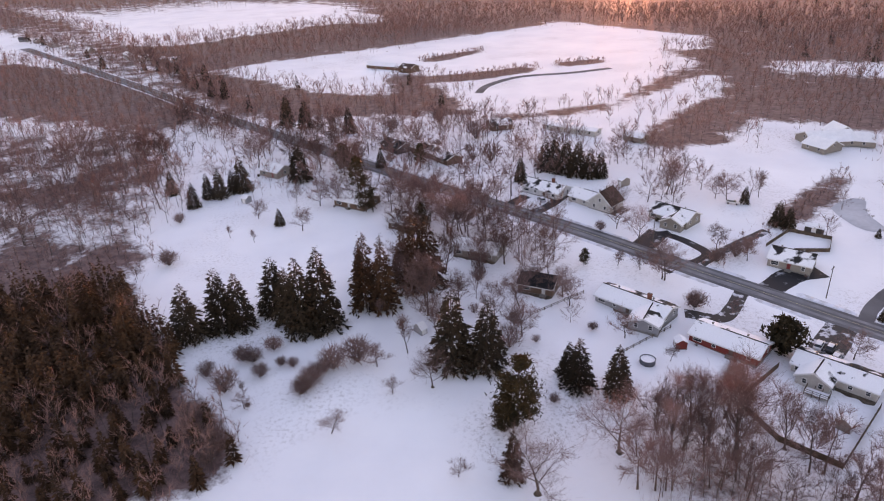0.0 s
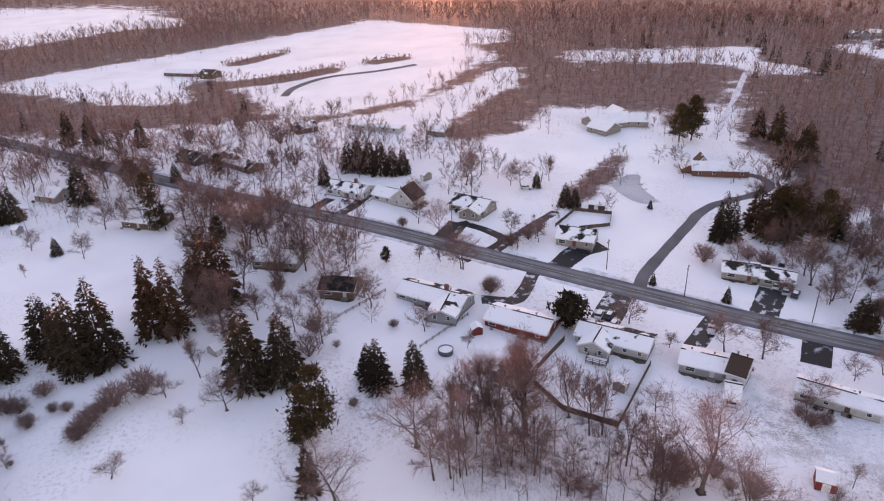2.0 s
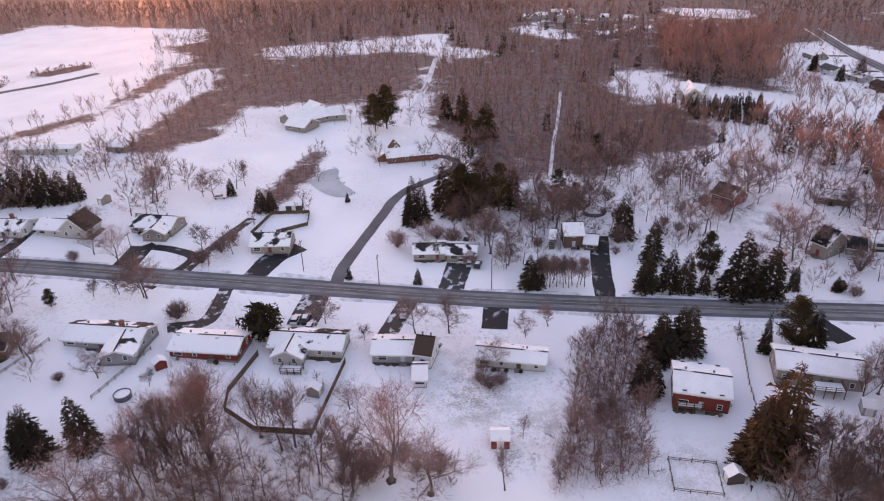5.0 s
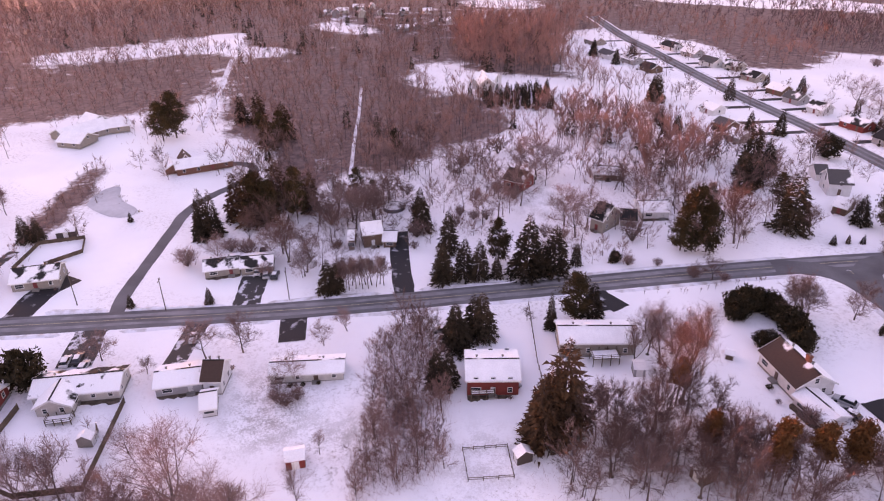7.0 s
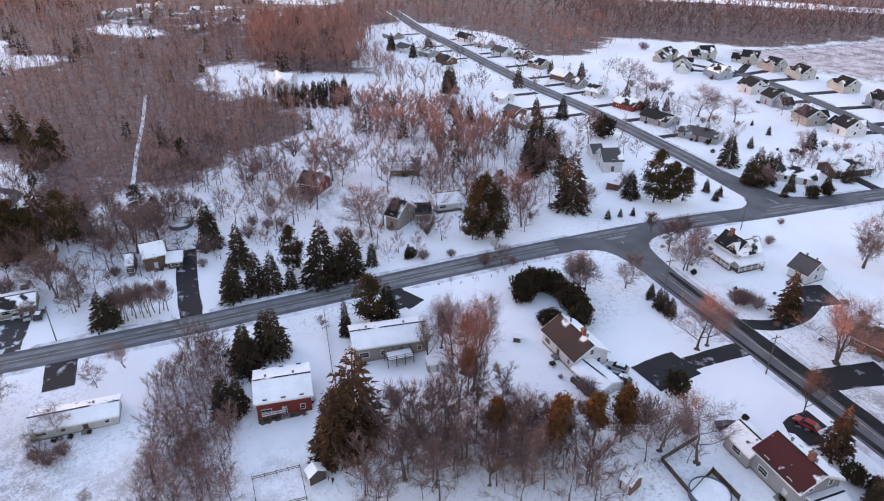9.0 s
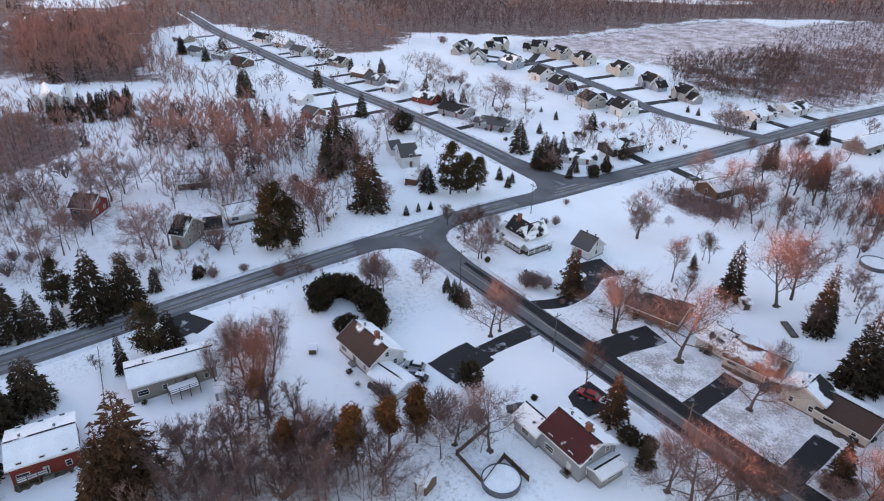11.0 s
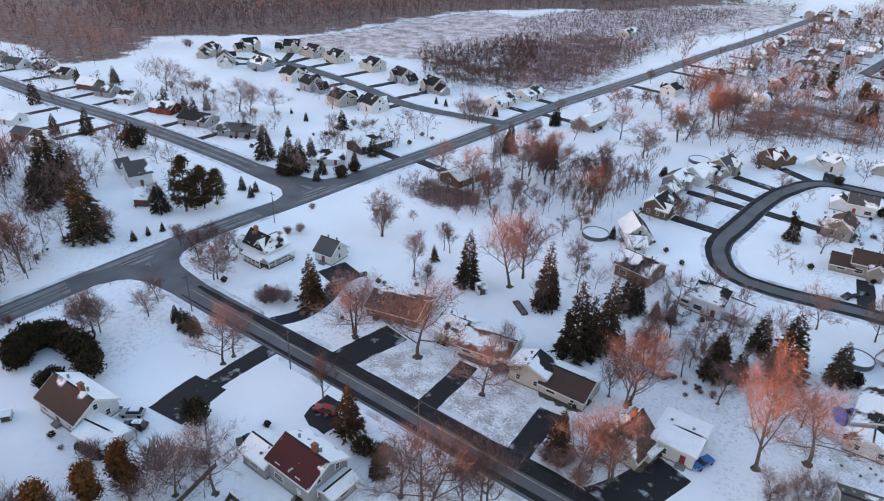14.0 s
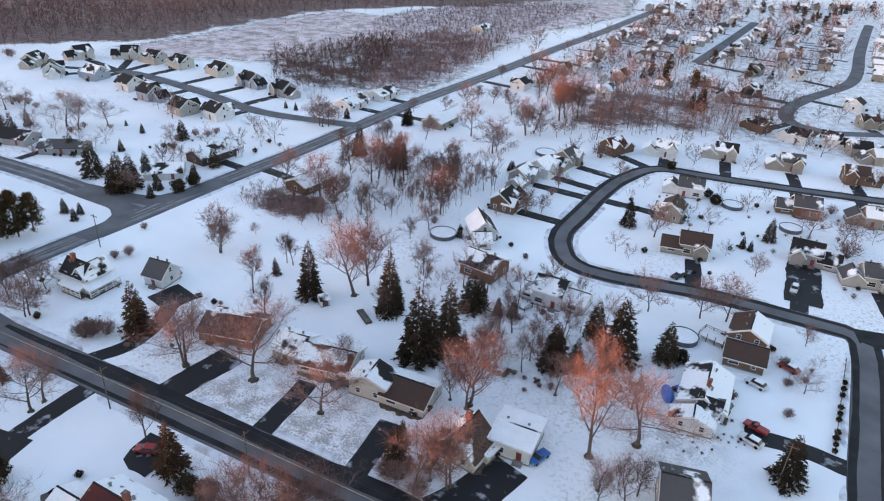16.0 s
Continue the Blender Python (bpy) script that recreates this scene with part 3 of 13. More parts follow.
def far_trees(kind, spots, thin=6):
    """Trees of the gardens farther off, joined into one object."""
    makers, tall, name, category, _ = KINDS[kind]
    rng = np.random.default_rng(len(spots))
    parts = {}
    base = kind.split("_")[0]
    for x, y, h in spots:
        i = int(rng.integers(0, min(3, len(makers))))
        if (kind, i) not in MADE:
            MADE[kind, i] = makers[i]()
        a, s = rng.uniform(0, 6.283), h / tall * (1.22 if base in SHAPES else 1.0)
        c, n = math.cos(a) * s, math.sin(a) * s
        turn = np.array(((c, -n, 0), (n, c, 0), (0, 0, s)))
        if base in SHAPES:
            key = base, thin, int(rng.integers(0, 5))
            if key not in LIGHT:
                size = (8, 10, 12, 0.030) if thin <= 3 else (7, 8, 12, 0.042) if thin <= 7 else (6, 8, 8, 0.070)
                LIGHT[key] = light_tree(500 + key[2] * 7 + len(base), *size, *SHAPES[base])
            for k in (0, 1):
                parts.setdefault(k, []).append(LIGHT[key][k] @ turn.T + (x, y, height(x, y)))
            continue
        for k, me in enumerate(MADE[kind, i]):
            co = np.empty(len(me.vertices) * 3, dtype=np.float32)
            me.vertices.foreach_get("co", co)
            tri = co.reshape(-1, 3, 3)
            if not k and thin > 2:                 # one face of each limb
                tri = np.concatenate([tri[:72:2], tri[72::3]])
            if k and thin > 1:                     # fewer, stouter twigs
                cut = thin * 0.7
                tri = tri[(np.arange(len(tri)) % cut) < 1]
                mid = (tri[:, :1] + tri[:, 1:2]) / 2
                tri = np.concatenate([mid + (tri[:, :2] - mid) * (0.6 * cut), tri[:, 2:]], 1)
            parts.setdefault(k, []).append(tri @ turn.T + (x, y, height(x, y)))
    root = tagged(new("distant_" + name), MASSES[base], category, kind="stuff")
    for k, me in enumerate(MADE[kind, 0]):
        child(("trunk", "crown")[k], triangles(("trunk", "crown")[k], np.concatenate(parts[k]), me.materials[0]), root)


# ---- houses ----
def roof_slope(length, run, rise, mat, over=0.45, thick=0.24):
    """One slope of a gable roof: ridge along x at the origin, falling towards -y."""
    k = rise / run
    L, R = length / 2 + over, run + over
    v = [(-L, 0, 0), (L, 0, 0), (L, -R, -k * R), (-L, -R, -k * R)]
    v = v + [(x, y, z + thick) for x, y, z in v]
    f = [(0, 1, 2, 3), (7, 6, 5, 4), (0, 4, 5, 1), (1, 5, 6, 2), (2, 6, 7, 3), (3, 7, 4, 0)]
    return mesh("roof_slope", v, f, mat)


def body(length, width, eave, rise, mat):
    """Walls with their two gables."""
    L, W = length / 2, width / 2
    v = [(-L, -W, 0), (L, -W, 0), (L, W, 0), (-L, W, 0), (-L, -W, eave), (L, -W, eave), (L, W, eave), (-L, W, eave), (-L, 0, eave + rise), (L, 0, eave + rise)]
    f = [(0, 1, 5, 4), (2, 3, 7, 6), (1, 2, 6, 9, 5), (3, 0, 4, 8, 7), (4, 5, 9, 8), (6, 7, 8, 9)]
    return mesh("wall_shell", v, f, mat)


def frame_mesh(w, h, bar=0.11, proud=0.07):
    v, f = box_data([((-w / 2, -proud, 0), (-w / 2 + bar, 0.02, h)), ((w / 2 - bar, -proud, 0), (w / 2, 0.02, h)),
                     ((-w / 2 + bar, -proud, h - bar), (w / 2 - bar, 0.02, h)), ((-w / 2 + bar, -proud, 0), (w / 2 - bar, 0.02, bar)),
                     ((-w / 2 + bar, -proud * 0.7, h * 0.5 - 0.03), (w / 2 - bar, 0.02, h * 0.5 + 0.03))])
    return mesh("window", v, f, TRIM)


WINDOW = frame_mesh(1.05, 1.35)
PANE = boxes("pane", GLASS, ((-0.42, -0.03, 0.1), (0.42, 0.0, 1.25)))
FAR_WINDOW = boxes("window", TRIM, ((-0.55, -0.05, 0), (0.55, 0.02, 1.4)), ((-0.43, -0.08, 0.12), (0.43, -0.04, 1.28)))
FAR_WINDOW.materials.append(GLASS)
FAR_WINDOW.polygons.foreach_set("material_index", [0] * 6 + [1] * 6)
WIDE_WINDOW = frame_mesh(2.2, 1.4)
WIDE_PANE = boxes("pane", GLASS, ((-0.99, -0.03, 0.1), (0.99, 0.0, 1.3)))
DOOR_MATS = [material("painted_door_" + k, c, None, 2, 0.5, 0) for k, c in (("white", (0.6, 0.6, 0.6)), ("red", (0.25, 0.04, 0.04)), ("brown", (0.12, 0.07, 0.05)))]
DOORS = [boxes("door", m, ((-0.5, -0.06, 0.05), (0.5, 0.02, 2.1)), ((-0.38, -0.09, 1.2), (0.38, -0.05, 1.95)), ((-0.38, -0.09, 0.2), (0.38, -0.05, 1.0))) for m in DOOR_MATS]
KNOB = boxes("door_handle", GLASS, ((-0.04, -0.16, 1.0), (0.04, -0.06, 1.1)))
GARAGE_DOOR = boxes("garage_door", TRIM, *[((-2.4, -0.08 + 0.02 * (i % 2), 0.05 + 0.55 * i), (2.4, 0.02, 0.58 + 0.55 * i)) for i in range(4)])
CHIMNEY = boxes("chimney", BRICK, ((-0.5, -0.4, -1.5), (0.5, 0.4, 1.1)), ((-0.58, -0.48, 1.1), (0.58, 0.48, 1.28)))
FLUE = boxes("flue", FOUNDATION, ((-0.22, -0.18, 1.28), (0.22, 0.18, 1.5)))
VENT = boxes("roof_vent", FOUNDATION, ((-0.15, -0.15, -0.3), (0.15, 0.15, 0.45)), ((-0.24, -0.24, 0.45), (0.24, 0.24, 0.55)))
STEP = boxes("step", FOUNDATION, ((-0.9, -1.1, -0.3), (0.9, 0, 0.12)), ((-0.9, -0.6, 0.12), (0.9, 0, 0.3)))
house_rng = random.Random(3)


def fit_window(root, m, wide=False, far=False):
    if far:
        child("window", FAR_WINDOW, root, m)
        return
    w = child("window", WIDE_WINDOW if wide else WINDOW, root, m, "white-framed wide window" if wide else "")
    child("pane", WIDE_PANE if wide else PANE, w)


def house(label, wings, walls="white", slopes=("snow", "snow"), detail=2, garage=0, chimney=False, category="house", name="house", group=""):
    """Each wing: x, y, yaw of its ridge, length, width, eave height, rise. detail: 0 far, 1 middle, 2 near. garage: 0 none, else the side (-1, 1) of the first wing's front."""
    x0, y0, yaw0 = wings[0][:3]
    root = tagged(new(name), label, category, group)
    g = height(x0, y0)
    root.matrix_basis = pose(x0, y0, g, 0, 0, yaw0)
    if not detail and y0 < -400:
        far_drive(x0, y0, 1 if house_rng.random() < 0.5 else -1, house_rng.uniform(7, 14))
    back = root.matrix_basis.inverted()
    for i, (x, y, yaw, length, width, eave, rise, *own) in enumerate(wings):
        m = back @ pose(x, y, g, 0, 0, yaw)
        child("wall_shell", body(length, width, eave, rise, WALLS[walls]), root, m)
        if detail == 2:
            child("foundation", boxes("foundation", FOUNDATION, ((-length / 2 - 0.06, -width / 2 - 0.06, -1.6), (length / 2 + 0.06, width / 2 + 0.06, 0.28))), root, m)
        ridge = m @ pose(0, 0, eave + rise + 0.02)
        for turn, key in ((0, (own or slopes)[0]), (180, (own or slopes)[1])):
            child("roof_slope", roof_slope(length, width / 2, rise, ROOFS[key]), root, ridge @ pose(0, 0, 0, 0, 0, turn), "roof slope with snow and bare shingles")
        if detail and length > 3:                # white boards along the gable edges
            k, run = rise / (width / 2), width / 2 + 0.45
            for end in (-1, 1):
                for turn in (1, -1):
                    xa, xb = sorted((end * (length / 2 + 0.45), end * (length / 2 + 0.51)))
                    v = [(x, turn * y, -k * y + z) for x in (xa, xb) for y, z in ((0, -0.2), (0, 0.26), (run, 0.26), (run, -0.2))]
                    rake = mesh("rake_board", v, [(0, 1, 2, 3), (7, 6, 5, 4), (0, 4, 5, 1), (1, 5, 6, 2), (2, 6, 7, 3), (3, 7, 4, 0)], TRIM)
                    child("rake_board", rake, root, ridge)
        if detail == 2:
            child("ridge_cap", boxes("ridge_cap", ROOFS["dark"], ((-length / 2 - 0.45, -0.16, 0.2), (length / 2 + 0.45, 0.16, 0.31))), root, ridge)
        if detail == 2:
            for s in (-1, 1):
                fas = boxes("gutter", TRIM, ((-length / 2 - 0.45, -0.1, -0.16), (length / 2 + 0.45, 0.04, 0.05)))
                child("gutter", fas, root, m @ pose(0, s * (width / 2 + 0.45), eave - rise / (width / 2) * 0.45, 0, 0, 0 if s < 0 else 180))
        if detail == 2 and length > 7:
            side = -1 if house_rng.random() < 0.5 else 1
            n, rough = int(length / 0.7), random.Random(int(abs(x * 10)))
            v = []
            for k in range(n + 1):
                px, out = -length / 2 + length * k / n, 1.3 + rough.uniform(-0.45, 0.5) + (-0.9 if k in (0, n) else 0)
                v += [(px, side * (width / 2 - 0.1), 0.24), (px, side * (width / 2 + out * 0.7), 0.2), (px, side * (width / 2 + out), -0.25)]
            q = [(3 * k + j, 3 * k + 3 + j, 3 * k + 4 + j, 3 * k + 1 + j)[::side] for k in range(n) for j in (0, 1)]
            child("flower_bed", mesh("flower_bed", v, q, SOIL), root, m, "bed of bare brown soil along the wall")
        storeys = 2 if eave > 4.2 else 1
        base = (0.95 if eave > 2.2 else 0.5) if storeys == 1 else 0.95
        if eave < 1.9:
            continue
        for s, turn in ((-1, 0), (1, 180)):
            count = max(1, int(length / (3.4 if detail == 2 else 5.0 if detail else 6.5)))
            for c in range(count):
                px = (c + 0.5) / count * length - length / 2
                for k in range(storeys):
                    if k == 0 and i == 0 and c == count // 2 and detail:
                        at = m @ pose(px, s * width / 2, 0.28, 0, 0, turn)
                        d = child("door", house_rng.choice(DOORS), root, at)
                        if detail < 2:
                            continue
                        child("door_handle", KNOB, d, pose(0.4, 0, 0))
                        child("step", STEP, root, at @ pose(0, -0.06, 0.0))
                        continue
                    if garage and i == 0 and k == 0 and s == garage and c == 0 and length > 8:
                        continue
                    fit_window(root, m @ pose(px, s * width / 2, base + 2.7 * k, 0, 0, turn), detail == 2 and c == 0 and k == 0, detail < 2)
        for s, turn in ((-1, -90), (1, 90)):
            for k in range(storeys):
                for c in (-1, 1) if width > 6.5 and detail == 2 else (0,) if detail and not i else ():
                    fit_window(root, m @ pose(s * length / 2, c * width * 0.24, base + 2.7 * k, 0, 0, turn), far=detail < 2)
            if rise > 2.4:
                fit_window(root, m @ pose(s * length / 2, 0, eave + 0.25, 0, 0, turn), far=detail < 2)
        if garage and i == 0 and length > 8:
            child("garage_door", GARAGE_DOOR, root, m @ pose(-length / 2 + 2.9, garage * width / 2, 0.05, 0, 0, 0 if garage < 0 else 180))
        if i == 0:
            if chimney:
                c = child("chimney", CHIMNEY, root, ridge @ pose(length * 0.18, 0.3, 0.4), "red brick chimney")
                child("flue", FLUE, c)
            for px in (-0.3, 0.22) if detail == 2 else ():
                child("roof_vent", VENT, root, ridge @ pose(length * px, 1.1, -0.2))
    return root


def porch(root, m, length, depth, z=2.5, posts=4):
    """A veranda before a wall: floor, posts, railing and a low snowy roof; runs along x, reaches out to -y."""
    child("porch_floor", boxes("porch_floor", WOOD, ((-length / 2, -depth, -0.4), (length / 2, 0.05, 0.35))), root, m)
    v = [(-length / 2 - 0.3, 0.1, z + 0.75), (length / 2 + 0.3, 0.1, z + 0.75), (length / 2 + 0.3, -depth - 0.4, z), (-length / 2 - 0.3, -depth - 0.4, z)]
    v += [(x, y, h + 0.28) for x, y, h in v]
    child("porch_roof", mesh("porch_roof", v, [(3, 2, 1, 0), (4, 5, 6, 7), (0, 1, 5, 4), (1, 2, 6, 5), (2, 3, 7, 6), (3, 0, 4, 7)], ROOFS["white"]), root, m, "low porch roof under snow")
    child("porch_beam", boxes("porch_beam", TRIM, ((-length / 2 - 0.1, -depth - 0.02, z - 0.3), (length / 2 + 0.1, -depth + 0.18, z + 0.03))), root, m)
    child("porch_rail", boxes("porch_rail", TRIM, ((-length / 2, -depth, 1.15), (length / 2, -depth + 0.1, 1.3)), *[((-length / 2 + 0.3 * k, -depth + 0.02, 0.35), (-length / 2 + 0.3 * k + 0.09, -depth + 0.08, 1.15)) for k in range(int(length / 0.3))]), root, m)
    for k in range(posts):
        x = -length / 2 + 0.1 + (length - 0.2) * k / (posts - 1)
        child("porch_post", boxes("porch_post", TRIM, ((x - 0.1, -depth, 0.35), (x + 0.1, -depth + 0.2, z - 0.3))), root, m)


def shed(x, y, yaw, length, width, eave, rise, walls="brown", slopes=("white", "white"), label="small wooden garden shed with snow on its roof"):
    root = tagged(new("garden_shed"), label, "shed")
    root.matrix_basis = pose(x, y, height(x, y), 0, 0, yaw)
    child("wall_shell", body(length, width, eave, rise, WALLS[walls]), root)
    for turn, key in ((0, slopes[0]), (180, slopes[1])):
        child("roof_slope", roof_slope(length, width / 2, rise, ROOFS[key], 0.2, 0.14), root, pose(0, 0, eave + rise + 0.02, 0, 0, turn))
    d = child("door", boxes("door", TRIM if walls != "white" else WOOD, ((-0.7, -0.05, 0.05), (0.7, 0.02, min(1.85, eave - 0.1)))), root, pose(0, -width / 2, 0))
    child("door_handle", KNOB, d, pose(0.5, 0, 0))
    child("sill_beam", boxes("sill_beam", WOOD, ((-length / 2 - 0.04, -width / 2 - 0.04, -0.4), (length / 2 + 0.04, width / 2 + 0.04, 0.12))), root)
    return root


def deck(x, y, yaw, length, width, z, label="raised wooden deck with snow and railings beside a house"):
    root = tagged(new("deck"), label, "deck")
    root.matrix_basis = pose(x, y, height(x, y), 0, 0, yaw)
    n = int(width / 0.3)
    plank = boxes("plank", WOOD, ((-length / 2, 0, z - 0.05), (length / 2, 0.28, z)))
    for i in range(n):
        child("plank", plank, root, pose(0, -width / 2 + i * 0.3, 0))
    child("snow", boxes("snow", SNOWTOP, ((-length / 2 + 0.1, -width / 2 + 0.1, z + 0.004), (length / 2 - 0.1, width / 2 - 0.1, z + 0.12)), bevel=0.05), root, None, "flat layer of snow")
    post = boxes("post", WOOD, ((-0.07, -0.07, -0.6), (0.07, 0.07, z + 1.0)))
    for sx in (-1, -0.33, 0.33, 1):
        for sy in (-1, 1):
            child("post", post, root, pose(sx * (length / 2 - 0.1), sy * (width / 2 - 0.1), 0))
    for k in (0.5, 0.95):
        child("rail", boxes("rail", WOOD, ((-length / 2, -width / 2 + 0.03, z + k - 0.05), (length / 2, -width / 2 + 0.1, z + k + 0.04))), root)
        for s in (-1, 1):
            child("rail", boxes("rail", WOOD, ((s * (length / 2 - 0.06) - 0.04, -width / 2 + 0.11, z + k - 0.05), (s * (length / 2 - 0.06) + 0.04, width / 2, z + k + 0.04))), root)


def ring(name, r0, r1, z0, z1, mat, n=40, cx=0, cy=0):
    """A hollow round wall."""
    v, f = [], []
    for i in range(n):
        a = 2 * math.pi * i / n
        c, s = math.cos(a), math.sin(a)
        v += [(r0 * c, r0 * s, z0), (r1 * c, r1 * s, z0), (r1 * c, r1 * s, z1), (r0 * c, r0 * s, z1)]
    for i in range(n):
        a, b = 4 * i, 4 * ((i + 1) % n)
        f += [(a + 1, b + 1, b + 2, a + 2), (a + 2, b + 2, b + 3, a + 3), (a, a + 3, b + 3, b), (a, b, b + 1, a + 1)]
    return mesh(name, v, f, mat)


POOLWALL = material("pool_wall", (0.10, 0.11, 0.13), (0.06, 0.065, 0.08), 1, 0.5, 0)


def disc(name, r, z, mat, n=40):
    return mesh(name, [(r * math.cos(2 * math.pi * i / n), r * math.sin(2 * math.pi * i / n), z) for i in range(n)] + [(0, 0, z + 0.05)], [(i, (i + 1) % n, n) for i in range(n)], mat)


def pool(x, y, r, h=1.1, label="round above-ground pool with a snowed-over cover"):
    root = tagged(new("swimming_pool"), label, "pool")
    root.matrix_basis = pose(x, y, height(x, y))
    child("wall", ring("wall", r - 0.12, r, -0.4, h, POOLWALL), root)
    child("rim", ring("rim", r - 0.16, r + 0.06, h + 0.004, h + 0.07, POOLWALL), root, None, "dark rim")
    child("cover", disc("cover", r - 0.13, h - 0.1, SNOWTOP), root, None, "snow-covered pool cover")


CAR_PAINT = {k: material(k + "_car_paint", c, tuple(v * 0.9 for v in c), 1, 0.3, 0) for k, c in dict(
    white=(0.6, 0.6, 0.62), black=(0.02, 0.02, 0.022), red=(0.35, 0.03, 0.03), silver=(0.35, 0.36, 0.38), blue=(0.02, 0.14, 0.4), green=(0.1, 0.14, 0.1)).items()}
CARS = {}


def car(x, y, yaw, paint="silver", snow=True, truck=False, label=""):
    """A parked car: body, cabin glass, wheels, lamps, and the snow on top."""
    key = paint, truck
    if key not in CARS:
        bm = bmesh.new()
        prof = [(-2.3, 0.35), (-2.35, 0.75), (-2.2, 0.95), (-1.9, 1.0), (-1.0, 1.0), (-0.9, 1.0), (0.9, 1.0), (1.0, 0.98), (2.1, 0.85), (2.32, 0.7), (2.3, 0.35)]
        for s in (-0.9, 0.9):
            for px, pz in prof:
                bm.verts.new((px, s, pz))
        bm.verts.ensure_lookup_table()
        n = len(prof)
        bm.faces.new([bm.verts[i] for i in range(n)]), bm.faces.new([bm.verts[n + i] for i in reversed(range(n))])
        for i in range(n):
            j = (i + 1) % n
            bm.faces.new([bm.verts[j], bm.verts[i], bm.verts[n + i], bm.verts[n + j]])
        bmesh.ops.recalc_face_normals(bm, faces=bm.faces[:])
        bmesh.ops.bevel(bm, geom=[e for e in bm.edges if e.calc_face_angle(0) > 1.0], offset=0.08, segments=2, affect="EDGES")
        me = bpy.data.meshes.new("body")
        bm.to_mesh(me), bm.free()
        me.materials.append(CAR_PAINT[paint])
        back = -0.35 if truck else -1.95
        lo, hi = [(back, -0.84), (1.05, -0.84), (1.05, 0.84), (back, 0.84)], [(back + (0.1 if truck else 0.45), -0.68), (0.35, -0.68), (0.35, 0.68), (back + (0.1 if truck else 0.45), 0.68)]
        glass = mesh("cabin_glass", [(*p, 0.98) for p in lo] + [(*p, 1.46) for p in hi], [(0, 1, 5, 4), (1, 2, 6, 5), (2, 3, 7, 6), (3, 0, 4, 7)], GLASS)
        roof = boxes("roof", CAR_PAINT[paint], ((hi[0][0] - 0.03, -0.7, 1.45), (0.38, 0.7, 1.53)), bevel=0.03)
        snowcap = boxes("snow", SNOWTOP, ((hi[0][0], -0.62, 1.534), (0.3, 0.62, 1.63)), bevel=0.04)
        wheel = mesh("wheel", *_wheel(), RUBBER)
        lamp = boxes("headlight", TRIM, ((2.22, -0.12, 0.66), (2.36, 0.12, 0.8)))
        CARS[key] = me, glass, roof, snowcap, wheel, lamp
    me, glass, roof, snowcap, wheel, lamp = CARS[key]
    root = tagged(new("pickup_truck" if truck else "car"), label or f"parked {paint} {'pickup truck' if truck else 'car'} on a snowy drive", "car")
    root.matrix_basis = pose(x, y, height(x, y) + 0.06, 0, 0, yaw)
    child("body", me, root), child("cabin_glass", glass, root), child("roof", roof, root)
    if snow:
        child("snow", snowcap, root, None, "cap of snow")
    for px in (-1.45, 1.45):
        for s in (-0.82, 0.82):
            child("wheel", wheel, root, pose(px, s, 0.33))
    for s in (-0.6, 0.6):
        child("headlight", lamp, root, pose(0, s, 0))


def _wheel(r=0.34, w=0.11, n=14):
    v, f = [], []
    for s in (-w, w):
        v += [(r * math.cos(2 * math.pi * i / n), s, r * math.sin(2 * math.pi * i / n)) for i in range(n)]
    f = [tuple(range(n)), tuple(reversed(range(n, 2 * n)))] + [(i, n + i, n + (i + 1) % n, (i + 1) % n) for i in range(n)]
    return v, f


def prism(name, r0, r1, z0, z1, mat, n=10):
    v = [(r0 * math.cos(2 * math.pi * i / n), r0 * math.sin(2 * math.pi * i / n), z0) for i in range(n)] + [(r1 * math.cos(2 * math.pi * i / n), r1 * math.sin(2 * math.pi * i / n), z1) for i in range(n)]
    f = [(i, (i + 1) % n, n + (i + 1) % n, n + i) for i in range(n)] + [tuple(range(n, 2 * n)), tuple(reversed(range(n)))]
    return mesh(name, v, f, mat)


POLE = prism("pole", 0.14, 0.09, -0.5, 10.0, POLEWOOD)
CROSSARM = boxes("crossarm", POLEWOOD, ((-1.2, -0.06, 9.2), (1.2, 0.06, 9.34)))
INSULATOR = prism("insulator", 0.06, 0.04, 9.34, 9.52, GLASS, 8)


def utility_pole(x, y, yaw, arm=True):
    root = tagged(new("utility_pole"), "weathered wooden utility pole beside the road", "pole", "poles along the road")
    root.matrix_basis = pose(x, y, height(x, y), 0, 0, yaw)
    child("pole", POLE, root)
    if arm:
        child("crossarm", CROSSARM, root)
        for k in (-1.0, 0.45, 1.0):
            child("insulator", INSULATOR, root, pose(k, 0, 0))


def cable(a, b, offset, z=9.45, sag=0.9):
    """A wire between two poles."""
    a, b = np.array(a, float), np.array(b, float)
    d = (b - a) / np.linalg.norm(b - a)
    side = np.array((d[1], -d[0])) * offset
    tri, last = [], None
    for i in range(11):
        s = i / 10
        p = a + (b - a) * s + side
        q = np.array((p[0], p[1], (1 - s) * height(*a) + s * height(*b) + z - sag * 4 * s * (1 - s)))
        if last is not None:
            tri += tube(last, q, 0.022, 0.022, 3)
        last = q
    tagged(new("power_cable", triangles("power_cable", tri, WIRE)), "thin dark power cable between two poles", "cable")


